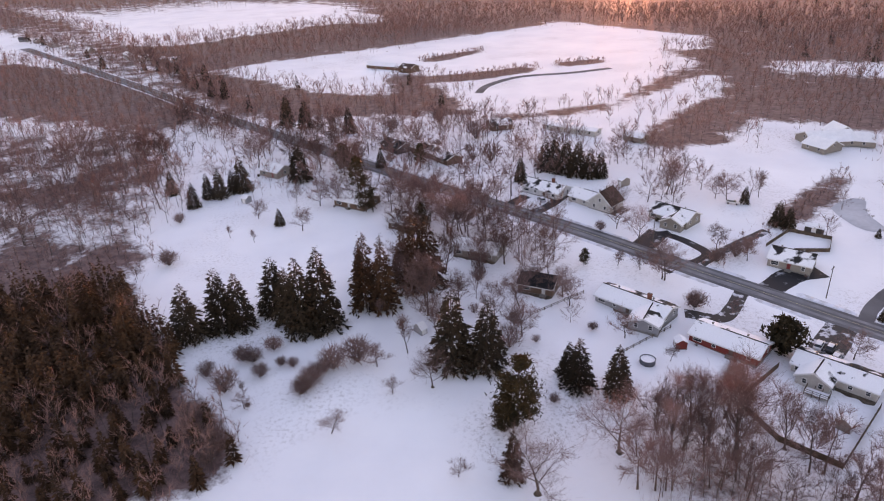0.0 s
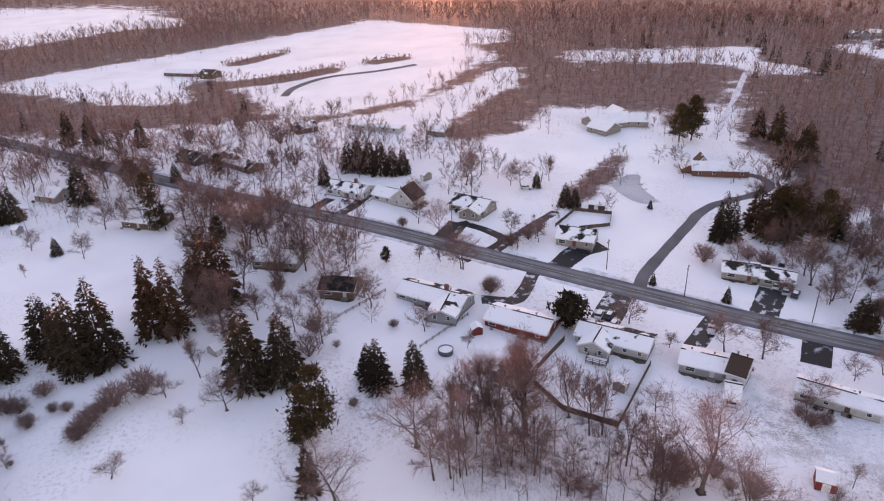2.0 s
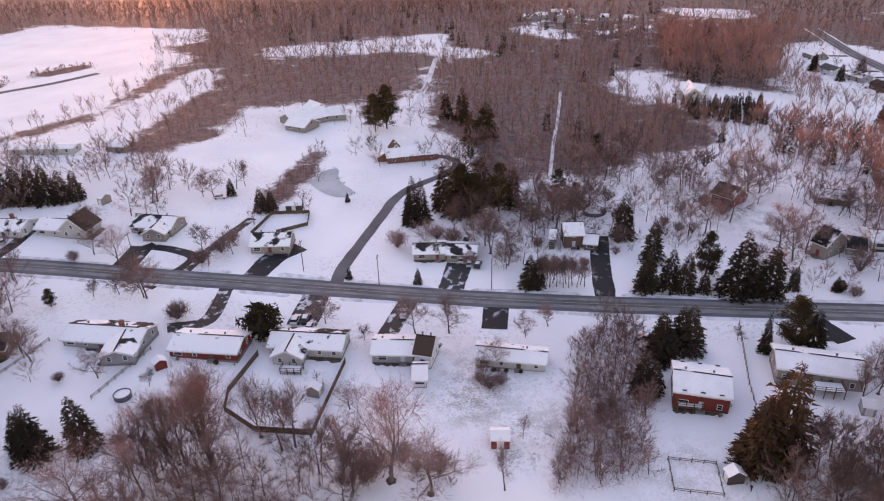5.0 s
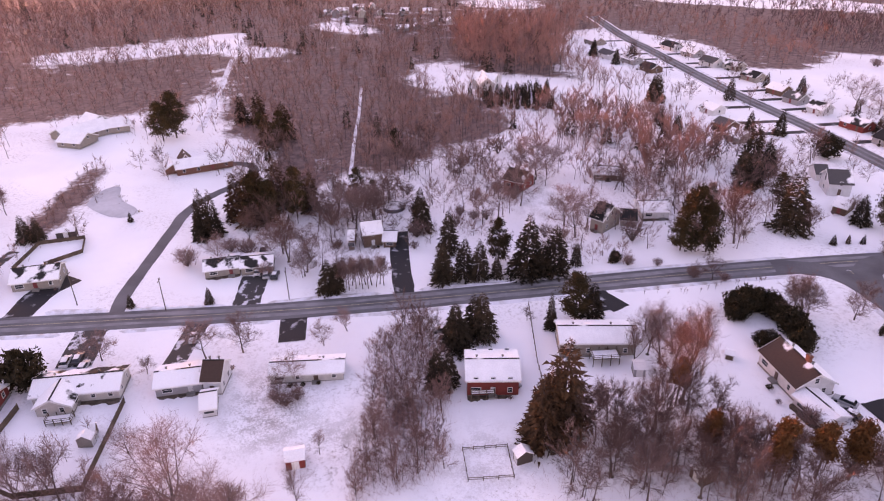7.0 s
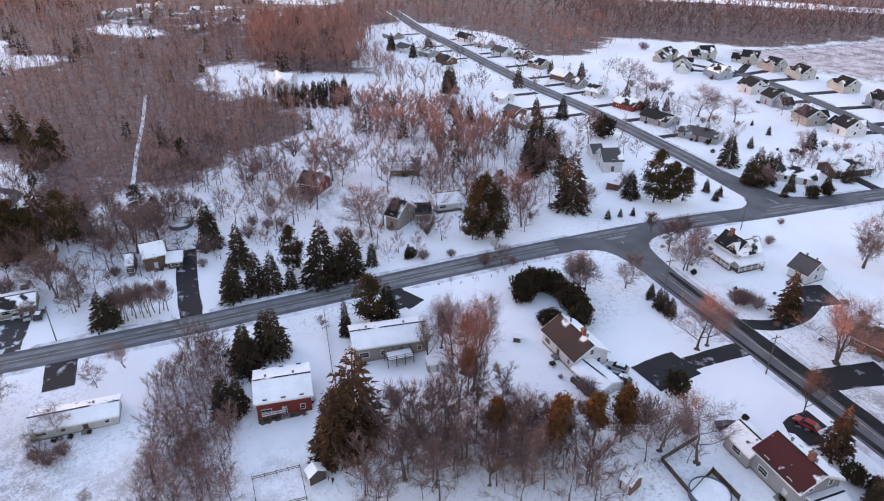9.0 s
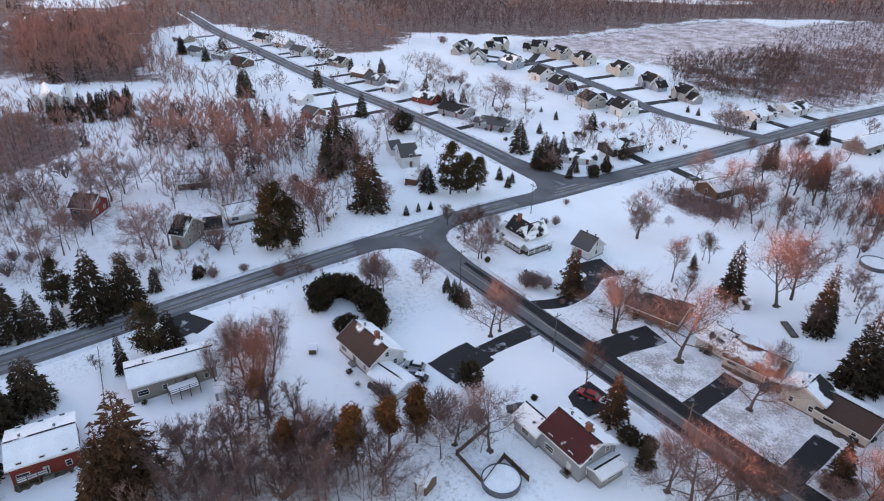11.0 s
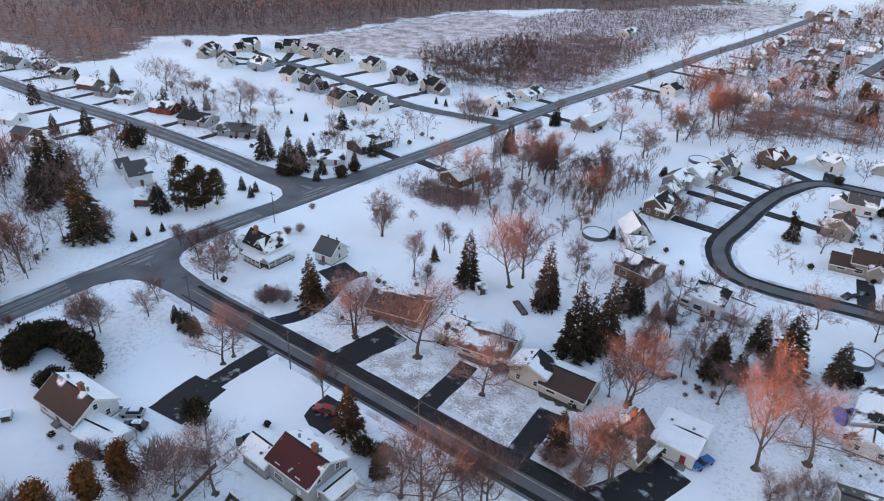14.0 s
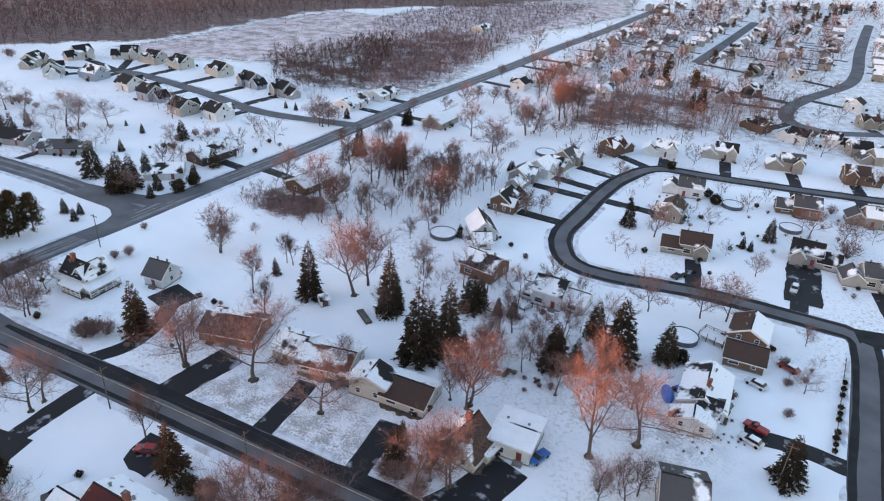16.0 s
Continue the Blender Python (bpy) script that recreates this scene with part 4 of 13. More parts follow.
def fence(points, h=1.5, label="weathered wooden board fence round a yard", boards=True):
    """A fence along a line: posts, rails and boards."""
    line = [np.array(p, float) for p in points]
    root = tagged(new("fence"), label, "fence")
    post = boxes("post", WOOD, ((-0.07, -0.07, -0.4), (0.07, 0.07, h + 0.1)))
    for a, b in zip(line, line[1:]):
        n = max(1, round(np.linalg.norm(b - a) / 2.4))
        yaw = math.degrees(math.atan2(b[1] - a[1], b[0] - a[0]))
        step = np.linalg.norm(b - a) / n
        board = boxes("board", WOOD, ((0.0, -0.02, 0.06), (step, 0.02, h)))
        rail = boxes("rail", WOOD, ((0, -0.03, 0), (step, 0.03, 0.12)))
        for i in range(n):
            p = a + (b - a) * i / n
            m = pose(p[0], p[1], height(p[0], p[1]), 0, 0, yaw)
            child("post", post, root, m)
            if boards:
                child("board", board, root, m)
            else:
                for z in (h * 0.4, h * 0.85):
                    child("rail", rail, root, m @ pose(0, 0, z))
        child("post", post, root, pose(b[0], b[1], height(b[0], b[1]), 0, 0, yaw))


def drive(points, width, mat=None, name="driveway", label="cleared asphalt driveway between snowy lawns"):
    w = width / 2
    p0, p1 = np.array(points[0], float), np.array(points[1], float)
    points = [tuple(p0 + (p0 - p1) / np.linalg.norm(p0 - p1) * 2.5)] + list(points)
    line = smooth_line(points, 1.2)
    rng = np.random.default_rng(int(abs(points[0][0] * 7 + points[0][1] * 3)))
    rough = 0.07 * width if width > 9 else 0.03 * width if width > 6 else 0.14
    a, b = (np.convolve(rng.normal(size=len(line) + 4), np.ones(5) / 3.2, "valid") * rough for _ in (0, 1))
    strip(name, line, [lambda i: -w - 0.05 + a[i], lambda i: -w + a[i], 0.0, lambda i: w + b[i], lambda i: w + 0.05 + b[i]], [0.0, 0.09, 0.10, 0.09, 0.0], mat or DRIVE, label, "driveway")


def road(points, width, mat, label, banks=True, lane=None, lift=0.0):
    line = smooth_line(points, 4.0)
    w = width / 2
    strip("road", line, [-w - 0.1, -w, -w * 0.5, 0, w * 0.5, w, w + 0.1], [0.0] + [z + lift for z in (0.13, 0.16, 0.18, 0.16, 0.13)] + [0.0], mat, label)
    rng = np.random.default_rng(len(line))
    for s in (-1, 1):
        if banks:
            n1 = np.convolve(rng.normal(size=len(line) + 4), np.ones(5) / 5, "valid") * 0.7
            o = [lambda i: s * (w + 0.15 + 0.2 * n1[i]), lambda i: s * (w + 0.7 + n1[i]), lambda i: s * (w + 1.7 + n1[i])]
            z = [0.1, 0.26, 0.0]
            strip("snow_bank", line, o if s > 0 else o[::-1], z if s > 0 else z[::-1], BANK, "low ridge of dirty ploughed snow beside the road", "snow bank", gaps=True)
    if lane is not None:
        for off, wide, mt, *ease in lane:
            j1, j2 = (np.convolve(rng.normal(size=len(line) + 2), np.ones(3) / 3, "valid") * (0.16 * wide if wide > 0.5 else 0.0) for _ in (0, 1))
            k = np.minimum(1.0, (np.arange(len(line)) + 0.3) * 4.0 / ease[0]) if ease else np.ones(len(line))      # narrow where it begins
            strip("road_lane", line, [lambda i: off + (j1[i] - wide / 2) * k[i], off, lambda i: off + (j2[i] + wide / 2) * k[i]], [lift + 0.186 - abs(off - wide / 2) * 0.008, lift + 0.19 - abs(off) * 0.008, lift + 0.186 - abs(off + wide / 2) * 0.008], mt, "worn strip along the road surface")
    return line


def tarp_pile(x, y, yaw, length, width, h):
    """A heap under a creased tarpaulin."""
    rng = np.random.default_rng(int(x * 10) % 97)
    v, f, n, rows = [], [], 18, 6
    for r in range(rows):
        k = math.cos(r / (rows - 1) * math.pi / 2) ** 0.6
        for i in range(n):
            a = 2 * math.pi * i / n
            c = 1 + rng.normal() * 0.05
            v.append((length / 2 * k * c * math.cos(a), width / 2 * k * c * math.sin(a), h * math.sin(r / (rows - 1) * math.pi / 2) + rng.normal() * 0.03))
    for r in range(rows - 1):
        for i in range(n):
            j = (i + 1) % n
            f.append((r * n + i, r * n + j, r * n + n + j, r * n + n + i))
    ob = tagged(new("blue_tarpaulin", mesh("blue_tarpaulin", v, f, TARP)), "bright blue tarpaulin drawn over a load in snow", "tarpaulin")
    ob.matrix_basis = pose(x, y, height(x, y) - 0.05, 0, 0, yaw)


def planter(x, y, yaw, length, width):
    """A low timber bed with dry stalks."""
    root = tagged(new("garden_bed"), "low dark timber garden bed on a snowy lawn", "garden bed")
    root.matrix_basis = pose(x, y, height(x, y), 0, 0, yaw)
    L, W = length / 2, width / 2
    for (a, b) in (((-L, -W, -0.1), (L, -W + 0.15, 0.4)), ((-L, W - 0.15, -0.1), (L, W, 0.4)), ((-L, -W + 0.15, -0.1), (-L + 0.15, W - 0.15, 0.4)), ((L - 0.15, -W + 0.15, -0.1), (L, W - 0.15, 0.4))):
        child("board", boxes("board", WOOD, (a, b)), root)
    rng = np.random.default_rng(2)
    p = np.stack([rng.uniform(-L + 0.2, L - 0.2, 160), rng.uniform(-W + 0.2, W - 0.2, 160), np.full(160, 0.2)], 1)
    child("stalk_bundle", triangles("stalk_bundle", slivers(p, p + rng.normal(size=(160, 3)) * 0.2 + (0, 0, 0.5), np.full(160, 0.03), rng), BARK), root)
    child("soil", boxes("soil", FOUNDATION, ((-L + 0.15, -W + 0.15, -0.1), (L - 0.15, W - 0.15, 0.25))), root)



# ---- ground ----
RIDES = [([(464.7, 54.8), (383.5, 47.6), (327.8, 44.9)], 3.0), ([(388.7, -26.2), (343.5, -25.7), (314.6, -24.5), (294.2, -24.2), (270.3, -23.8)], 2.0)]
WOODS = []
WOODS.append((0.67, [(106.5, 789.0), (156.2, 657.2), (170.8, 554.7), (172.1, 429.6), (166.1, 357.8), (129.4, 354.4), (81.5, 450.2), (53.3, 476.2)]))
WOODS.append((0.5, [(57.2, 467.4), (128.5, 352.2), (126.3, 314.4), (111.2, 283.0), (80.4, 228.9), (72.8, 215.9), (17.3, 246.9)]))
WOODS.append((0.67, [(17.8, 249.4), (72.2, 214.6), (67.1, 194.3), (49.8, 189.5), (10.8, 211.1)]))
WOODS.append((0.95, [(5.6, 219.0), (50.3, 186.5), (48.9, 153.8), (42.5, 130.8), (9.1, 146.4), (-3.6, 159.6)]))
WOODS.append((0.95, [(-7.8, 164.1), (42.5, 130.8), (42.4, 118.6), (44.8, 109.9), (42.3, 104.2), (35.0, 99.8), (31.0, 94.3), (-12.6, 127.7)]))
WOODS.append((0.67, [(228.0, 718.5), (284.0, 643.2), (456.1, 647.3), (580.6, 426.8), (395.7, 456.5), (250.7, 486.5), (217.9, 502.9)]))
WOODS.append((0.67, [(210.8, 487.8), (239.2, 465.5), (241.4, 368.5), (272.1, 296.2), (289.4, 278.0), (230.6, 278.7), (190.8, 316.3), (174.7, 361.0)]))
WOODS.append((0.67, [(405.4, 503.7), (584.6, 442.7), (564.2, 266.2), (620.6, 150.2), (704.2, 63.6), (726.0, 241.2), (719.6, 539.0), (543.1, 673.9)]))
WOODS.append((0.67, [(497.1, 279.9), (512.1, 240.0), (502.2, 185.3), (446.4, 164.6), (472.1, 69.1), (454.3, 55.8), (317.1, 50.6), (307.2, 61.3), (351.0, 77.9), (336.8, 132.2), (295.5, 116.6), (260.9, 135.7), (263.7, 160.5), (328.2, 171.1), (374.5, 170.9), (435.6, 197.3)]))
WOODS.append((0.67, [(498.2, 181.4), (545.5, 85.0), (585.0, 5.8), (702.9, 12.8), (697.8, 115.8), (609.3, 226.2)]))
WOODS.append((0.67, [(465.1, 53.4), (502.8, -25.8), (369.4, -26.0), (284.2, -23.9), (236.7, -13.8), (230.5, 0.2), (306.9, 15.7), (321.3, 38.3), (367.4, 44.5)]))
WOODS.append((0.67, [(458.1, -21.6), (477.1, -37.9), (454.3, -58.0), (410.7, -52.1), (374.1, -61.9), (350.6, -67.9), (337.4, -85.5), (326.5, -100.2), (287.9, -86.1), (295.3, -66.1), (279.2, -54.2), (258.9, -53.8), (263.4, -32.4), (274.4, -21.5), (362.5, -22.3)]))
WOODS.append((0.36, [(363.2, -82.4), (367.5, -106.6), (363.9, -123.0), (331.2, -116.0), (339.9, -85.8)]))
WOODS.append((0.58, [(706.9, 117.1), (642.5, 11.2), (586.2, 1.6), (543.4, -38.3), (499.9, -101.3), (509.3, -164.5), (532.1, -204.5), (622.1, -192.2), (684.6, -39.1), (744.5, 125.0)]))
WOODS.append((0.67, [(509.5, -66.0), (503.3, -163.1), (426.7, -147.7), (412.2, -127.7), (459.8, -63.1)]))
WOODS.append((0.67, [(573.5, 69.1), (556.6, -1.9), (495.1, -65.2), (459.8, -63.1), (466.7, -25.4), (502.1, 56.5)]))
WOODS.append((0.67, [(640.3, -174.6), (466.8, -337.1), (404.1, -302.5), (379.7, -268.9), (388.1, -236.0), (451.8, -245.1), (518.9, -208.4), (532.2, -152.7)]))
WOODS.append((0.67, [(448.7, -326.0), (419.2, -342.4), (389.0, -417.6), (363.7, -506.9), (318.7, -595.7), (184.8, -782.9), (217.4, -905.7), (364.2, -671.7), (530.6, -376.3)]))
WOODS.append((0.9, [(162.7, -243.0), (140.2, -254.3), (125.8, -243.1), (121.4, -235.2), (147.3, -236.4)]))
WOODS.append((0.5, [(105.8, -384.8), (51.4, -431.5), (12.4, -444.3), (29.5, -400.2), (92.9, -363.1)]))
WOODS.append((0.56, [(109.0, 56.4), (108.8, 42.9), (111.4, 31.5), (117.8, 19.3), (114.6, 8.8), (101.3, 6.1), (86.5, 45.6)]))
WOODS.append((0.8, [(160.5, -32.5), (172.7, -41.5), (164.3, -46.9), (151.7, -48.0), (118.4, -45.7), (113.1, -28.9), (135.6, -31.3)]))
WOODS.append((0.57, [(128.0, -70.8), (127.6, -96.8), (111.8, -100.3), (97.6, -110.5), (92.3, -106.0), (110.2, -61.6)]))
WOODS.append((0.3, [(132.6, 42.5), (140.4, 28.5), (124.2, 24.0), (119.9, 35.3)]))
WOODS.append((1.3, [(352.8, 394.1), (417.3, 387.2), (406.9, 374.9), (345.3, 380.8)]))
WOODS.append((1.3, [(322.3, 330.4), (384.5, 306.0), (378.3, 294.1), (309.6, 313.0)]))
WOODS.append((1.3, [(398.1, 302.9), (433.8, 284.1), (423.8, 272.7), (389.4, 291.6)]))
WOODS.append((0.67, [(263.9, 250.0), (287.6, 226.7), (324.8, 207.8), (414.8, 224.6), (495.3, 222.0), (454.9, 200.2), (369.3, 192.6), (307.4, 192.6), (263.1, 216.5), (246.0, 229.4)]))
WOODS.append((0.67, [(303.9, 378.1), (314.7, 363.0), (284.1, 275.3), (252.1, 240.3), (237.4, 295.8)]))
WOODS.append((1.2, [(178.7, 79.6), (219.1, 76.4), (267.8, 77.1), (291.6, 74.3), (284.4, 66.8), (219.2, 69.9), (179.4, 73.2)]))
WOODS.append((0.42, [(168.4, -147.7), (170.8, -121.6), (167.3, -98.1), (170.1, -98.3), (174.1, -121.4), (171.8, -148.0)]))
WOODS.append((0.5, [(214.1, 867.8), (254.5, 689.5), (241.4, 469.6), (171.8, 405.1), (170.5, 520.1), (173.1, 669.8)]))
WOODS.append((0.5, [(96.5, 356.9), (131.5, 338.5), (118.5, 286.3), (104.9, 279.1), (91.0, 305.0)]))
WOODS.append((0.62, [(38.5, 320.9), (77.1, 299.0), (113.5, 292.4), (111.2, 280.7), (72.4, 278.4), (34.4, 300.8)]))
WOODS.append((0.67, [(154.2, 1182.3), (315.5, 1011.2), (475.1, 926.1), (616.5, 869.2), (680.7, 804.5), (700.8, 985.8), (308.7, 2184.4)]))
WOODS.append((0.55, [(187.4, 1397.6), (295.9, 952.8), (260.8, 705.2), (214.1, 867.8), (123.5, 983.7)]))
WOODS.append((0.67, [(442.8, -295.2), (402.0, -336.3), (374.5, -367.1), (357.5, -393.9), (357.4, -463.5), (351.0, -531.4), (344.3, -551.6), (252.8, -676.7), (275.1, -728.9), (520.0, -484.9), (597.0, -377.1)]))
WOODS.append((0.67, [(330, 1500), (560, 1020), (760, 600), (930, 240), (1000, 240), (1100, 700), (900, 1500)]))
WOODS.append((0.67, [(600, 420), (780, 380), (920, 200), (860, -120), (720, -110), (640, 100)]))
WOODS.append((0.67, [(700, -60), (850, -100), (760, -520), (640, -490), (660, -250)]))
WOODS.append((0.67, [(640, -420), (760, -520), (420, -1000), (250, -900), (330, -700), (470, -560)]))
WOODS.append((0.4, [(170.9, 446.5), (205.2, 409.2), (215.7, 309.1), (194.2, 238.3), (164.0, 237.9), (154.9, 300.6), (123.0, 333.0)]))
WOODS.append((0.67, [(658.1, 897.5), (749.0, 688.7), (593.1, 563.0), (509.4, 698.1)]))
WOODS.append((0.67, [(725.4, -191.9), (566.6, -398.5), (458.9, -336.8), (632.6, -173.1)]))
WOODS.append((0.6, [(482.2, -29.0), (498.2, -118.5), (439.9, -108.8), (435.1, -82.0), (431.5, -60.9), (374.0, -53.6), (362.7, -71.8), (366.8, -96.7), (307.5, -87.0), (297.0, -61.3), (264.3, -38.7), (273.5, -29.3)]))
WOODS.append((0.36, [(402.0, -56.7), (381.6, -84.8), (335.8, -100.2), (285.7, -86.2), (279.5, -67.3), (257.8, -48.7), (261.7, -36.8), (347.4, -38.0)]))
WOODS.append((0.53, [(279.3, -390.9), (265.5, -466.4), (252.4, -486.6), (216.3, -421.6), (197.1, -370.0), (218.0, -348.2), (246.6, -359.5)]))
WOODS.append((0.53, [(265.5, -466.4), (235.3, -526.1), (200.6, -530.1), (174.4, -459.8), (181.9, -411.8), (188.2, -376.7), (215.7, -397.9)]))
WOODS.append((0.0, [(352.7, -376.8), (346.0, -473.6), (333.8, -536.9), (269.1, -541.3), (265.5, -466.4), (279.9, -401.2), (327.0, -378.3)]))
WOODS.append((0.0, [(283.7, -560.9), (192.9, -762.1), (164.8, -663.3), (193.2, -562.5), (260.2, -519.6)]))
WOODS.append((1.1, [(163.0, -244.4), (144.7, -249.0), (128.5, -249.4), (125.4, -243.7), (142.2, -240.4), (157.7, -237.4)]))
WOODS.append((0.5, [(127.7, -450.2), (94.6, -460.5), (58.6, -473.4), (26.3, -458.9), (34.7, -441.3), (101.4, -388.0)]))
WOODS.append((0.4, [(350.3, -267.8), (336.1, -291.3), (293.5, -264.8), (298.8, -237.3)]))
WOODS.append((0.35, [(298.1, -277.3), (281.3, -293.1), (251.7, -270.8), (263.5, -253.6)]))
WOODS.append((0.42, [(166.4, 393.6), (187.9, 365.5), (174.9, 272.0), (172.1, 210.2), (155.9, 144.2), (142.6, 141.9), (152.8, 201.4), (151.5, 246.6), (159.3, 320.2)]))
WOODS.append((0.42, [(235.7, 325.5), (247.1, 288.1), (233.2, 222.6), (213.4, 196.9), (191.7, 210.4), (192.3, 250.4)]))
WOODS.append((0.4, [(103.3, 259.6), (108.3, 286.6), (144.1, 292.5), (143.9, 243.8), (148.0, 217.1), (130.9, 208.2), (116.5, 224.9)]))
WOODS.append((0.3, [(283.7, -560.9), (192.9, -762.1), (164.8, -663.3), (193.2, -562.5), (260.2, -519.6)]))
WOODS.append((0.4, [(117.6, -272.4), (108.7, -288.8), (98.2, -289.8), (94.1, -272.4), (96.9, -263.1), (105.7, -261.8)]))
WOODS.append((0.62, [(105.4, -391.2), (95.9, -413.6), (77.9, -421.8), (71.8, -396.1), (84.0, -387.8), (99.7, -377.7)]))
WOODS.append((0.7, [(159.2, -246.8), (152.0, -259.1), (137.8, -257.6), (128.1, -248.4), (126.3, -241.2), (137.6, -240.2), (150.8, -237.0)]))
WOODS.append((0.9, [(115.2, -306.5), (112.8, -323.3), (110.9, -320.2), (112.3, -303.5)]))
WOODS.append((0.9, [(107.2, -323.5), (105.8, -342.5), (104.1, -338.1), (105.0, -321.7)]))
WOODS.append((0.9, [(104.5, -351.5), (105.1, -383.6), (103.1, -380.3), (102.3, -349.2)]))
WOODS.append((0.42, [(128.1, -251.5), (123.7, -261.3), (112.8, -260.3), (110.5, -246.5), (119.3, -238.4)]))
WOODS.append((0.4, [(111.3, -298.4), (94.4, -313.6), (86.5, -295.8), (94.0, -280.3), (104.3, -286.7)]))
WOODS.append((0.36, [(509.8, 187.3), (541.5, 141.1), (564.8, 87.1), (511.6, 70.6), (496.4, 111.0), (476.1, 171.5)]))
WOODS.append((0.36, [(584.7, 47.7), (598.6, 9.7), (555.2, 3.2), (543.1, 34.5)]))
WOODS.append((0.36, [(558.3, -29.8), (544.9, -47.1), (534.5, -88.0), (501.2, -84.7), (508.0, -39.6)]))
WOODS.append((1.0, [(297.4, 352.8), (327.9, 338.6), (316.7, 323.2), (287.8, 332.3)]))
WOODS.append((0.62, [(465.8, 169.5), (495.8, 60.1), (457.4, 48.3), (425.4, 153.1)]))
WOODS.append((0.62, [(592.7, 36.0), (603.7, 10.9), (523.8, 7.1), (531.4, 27.5)]))
WOODS.append((0.62, [(571.4, -26.8), (546.6, -89.3), (494.3, -84.0), (512.5, -27.2)]))
WOODS.append((0.66, [(589.9, 285.8), (599.9, 210.8), (502.8, 169.3), (484.5, 232.1)]))
WOODS.append((0.38, [(296.0, -523.7), (240.4, -460.4), (210.4, -392.4), (177.3, -377.8), (175.3, -400.9), (181.8, -439.4), (187.8, -507.7), (189.2, -605.0), (188.3, -731.4), (266.4, -674.8), (299.0, -582.9)]))
WOODS.append((0.62, [(569.6, -95.8), (555.9, -141.5), (519.2, -164.0), (486.0, -170.6), (460.7, -153.3), (415.7, -143.9), (383.2, -129.7), (393.3, -112.3), (410.8, -80.4)]))
WOODS.append((0.5, [(438.1, -147.9), (413.7, -153.0), (372.4, -155.0), (342.0, -155.8), (359.2, -141.0), (384.7, -132.5)]))
WOODS.append((0.42, [(328.5, -109.8), (333.0, -127.1), (320.5, -144.1), (293.2, -156.8), (263.0, -165.0), (240.2, -156.1), (238.1, -138.6), (258.3, -122.6), (271.7, -115.2), (295.7, -105.8)]))
WOODS.append((0.66, [(106.5, 55.6), (109.6, 42.2), (110.0, 27.2), (108.5, 16.3), (103.8, 10.5), (84.7, 41.8)]))
GAPS = []
THIN = [(93.0, -168.4, 11, 0.75), (98.3, -165.4, 8, 0.6), (73.4, -166.9, 13, 0.75), (77.1, -162.9, 9, 0.6), (71.8, -178.2, 8, 0.5), (137.3, -170.4, 8, 0.35), (55.0, -173.8, 8, 0.4), (137.8, -11.0, 10, 0.7), (129.8, -29.2, 7, 0.6), (142.0, -8.1, 8, 0.5), (151.6, -2.9, 7, 0.3), (15.4, -199.0, 10, 0.5), (21.9, -204.0, 8, 0.6), (50.4, -212.5, 10, 0.4), (38.8, -205.9, 8, 0.4), (146.0, -10.9, 10, 0.5), (120.4, -52.5, 9, 0.4), (244.0, -83.5, 14, 0.5), (226.1, -91.2, 12, 0.45)]
GRASSY = [(3.0, [(236.8, -549.3), (266.9, -641.2), (237.6, -731.1), (170.7, -792.3), (151.4, -696.3), (178.8, -592.6), (208.1, -542.9)]), (3.4, [(362.3, -357.2), (355.1, -391.7), (351.6, -480.1), (341.3, -547.3), (261.1, -548.3), (257.0, -460.1), (270.9, -390.5), (325.6, -364.6)]), (2.6, [(214.2, -370.3), (189.1, -418.4), (208.8, -543.5), (188.6, -490.5), (173.6, -415.2), (185.5, -372.3)]), (0.55, [(148.0, -425.0), (140.0, -560.0), (118.0, -900.0), (-70.0, -900.0), (-60.0, -395.0), (70.0, -400.0)]), (3.2, [(296.0, -523.7), (240.4, -460.4), (210.4, -392.4), (177.3, -377.8), (175.3, -400.9), (181.8, -439.4), (187.8, -507.7), (189.2, -605.0), (188.3, -731.4), (266.4, -674.8), (299.0, -582.9)]), (1.6, [(286.2, -565.2), (196.8, -775.8), (163.4, -658.3), (191.7, -558.7), (258.1, -516.0)])]
GAPS += [(182.7, 33.8, 3.3), (288.0, 23.4, 2.8), (183.2, 0.9, 5.2), (198.4, 0.7, 4.8), (184.4, -40.8, 4.2), (219.6, -40.7, 3.8), (174.7, -12.3, 4.8), (164.7, -12.7, 4.2), (175.5, 11.5, 4.0), (157.9, 13.6, 3.5), (174.2, 37.0, 5.2), (158.9, 35.8, 4.8), (171.5, 62.3, 3.5), (150.8, 68.1, 3.0), (179.2, 57.8, 5.0), (200.8, 51.7, 4.5), (178.5, 78.1, 3.0), (216.4, 74.1, 2.5), (177.7, 96.9, 5.0), (190.3, 98.3, 4.5), (173.3, 137.3, 3.5), (196.1, 140.0, 3.0), (174.9, 148.9, 3.5), (184.5, 149.6, 3.0)]
GAPS += [(120.7, -156.3, 3.8), (120.6, -139.6, 3.2), (121.4, -141.8, 6.5), (125.2, -132.0, 6.0), (127.9, -163.0, 3.5), (130.7, -186.6, 3.0), (132.3, -186.0, 6.0), (131.0, -191.8, 5.5), (106.1, -163.7, 5.0), (103.9, -177.9, 4.5), (83.4, -165.7, 3.6), (84.4, -179.1, 3.1), (62.6, -164.1, 3.8), (63.8, -177.7, 3.2), (45.4, -165.3, 5.5), (39.7, -179.2, 5.0), (95.2, -147.9, 4.0), (98.0, -153.3, 3.5), (168.0, -92.7, 5.0), (166.7, -90.2, 4.5), (174.7, -89.8, 4.5), (164.7, -91.3, 4.0), (-13.8, -209.6, 3.6), (3.6, -209.4, 3.1)]
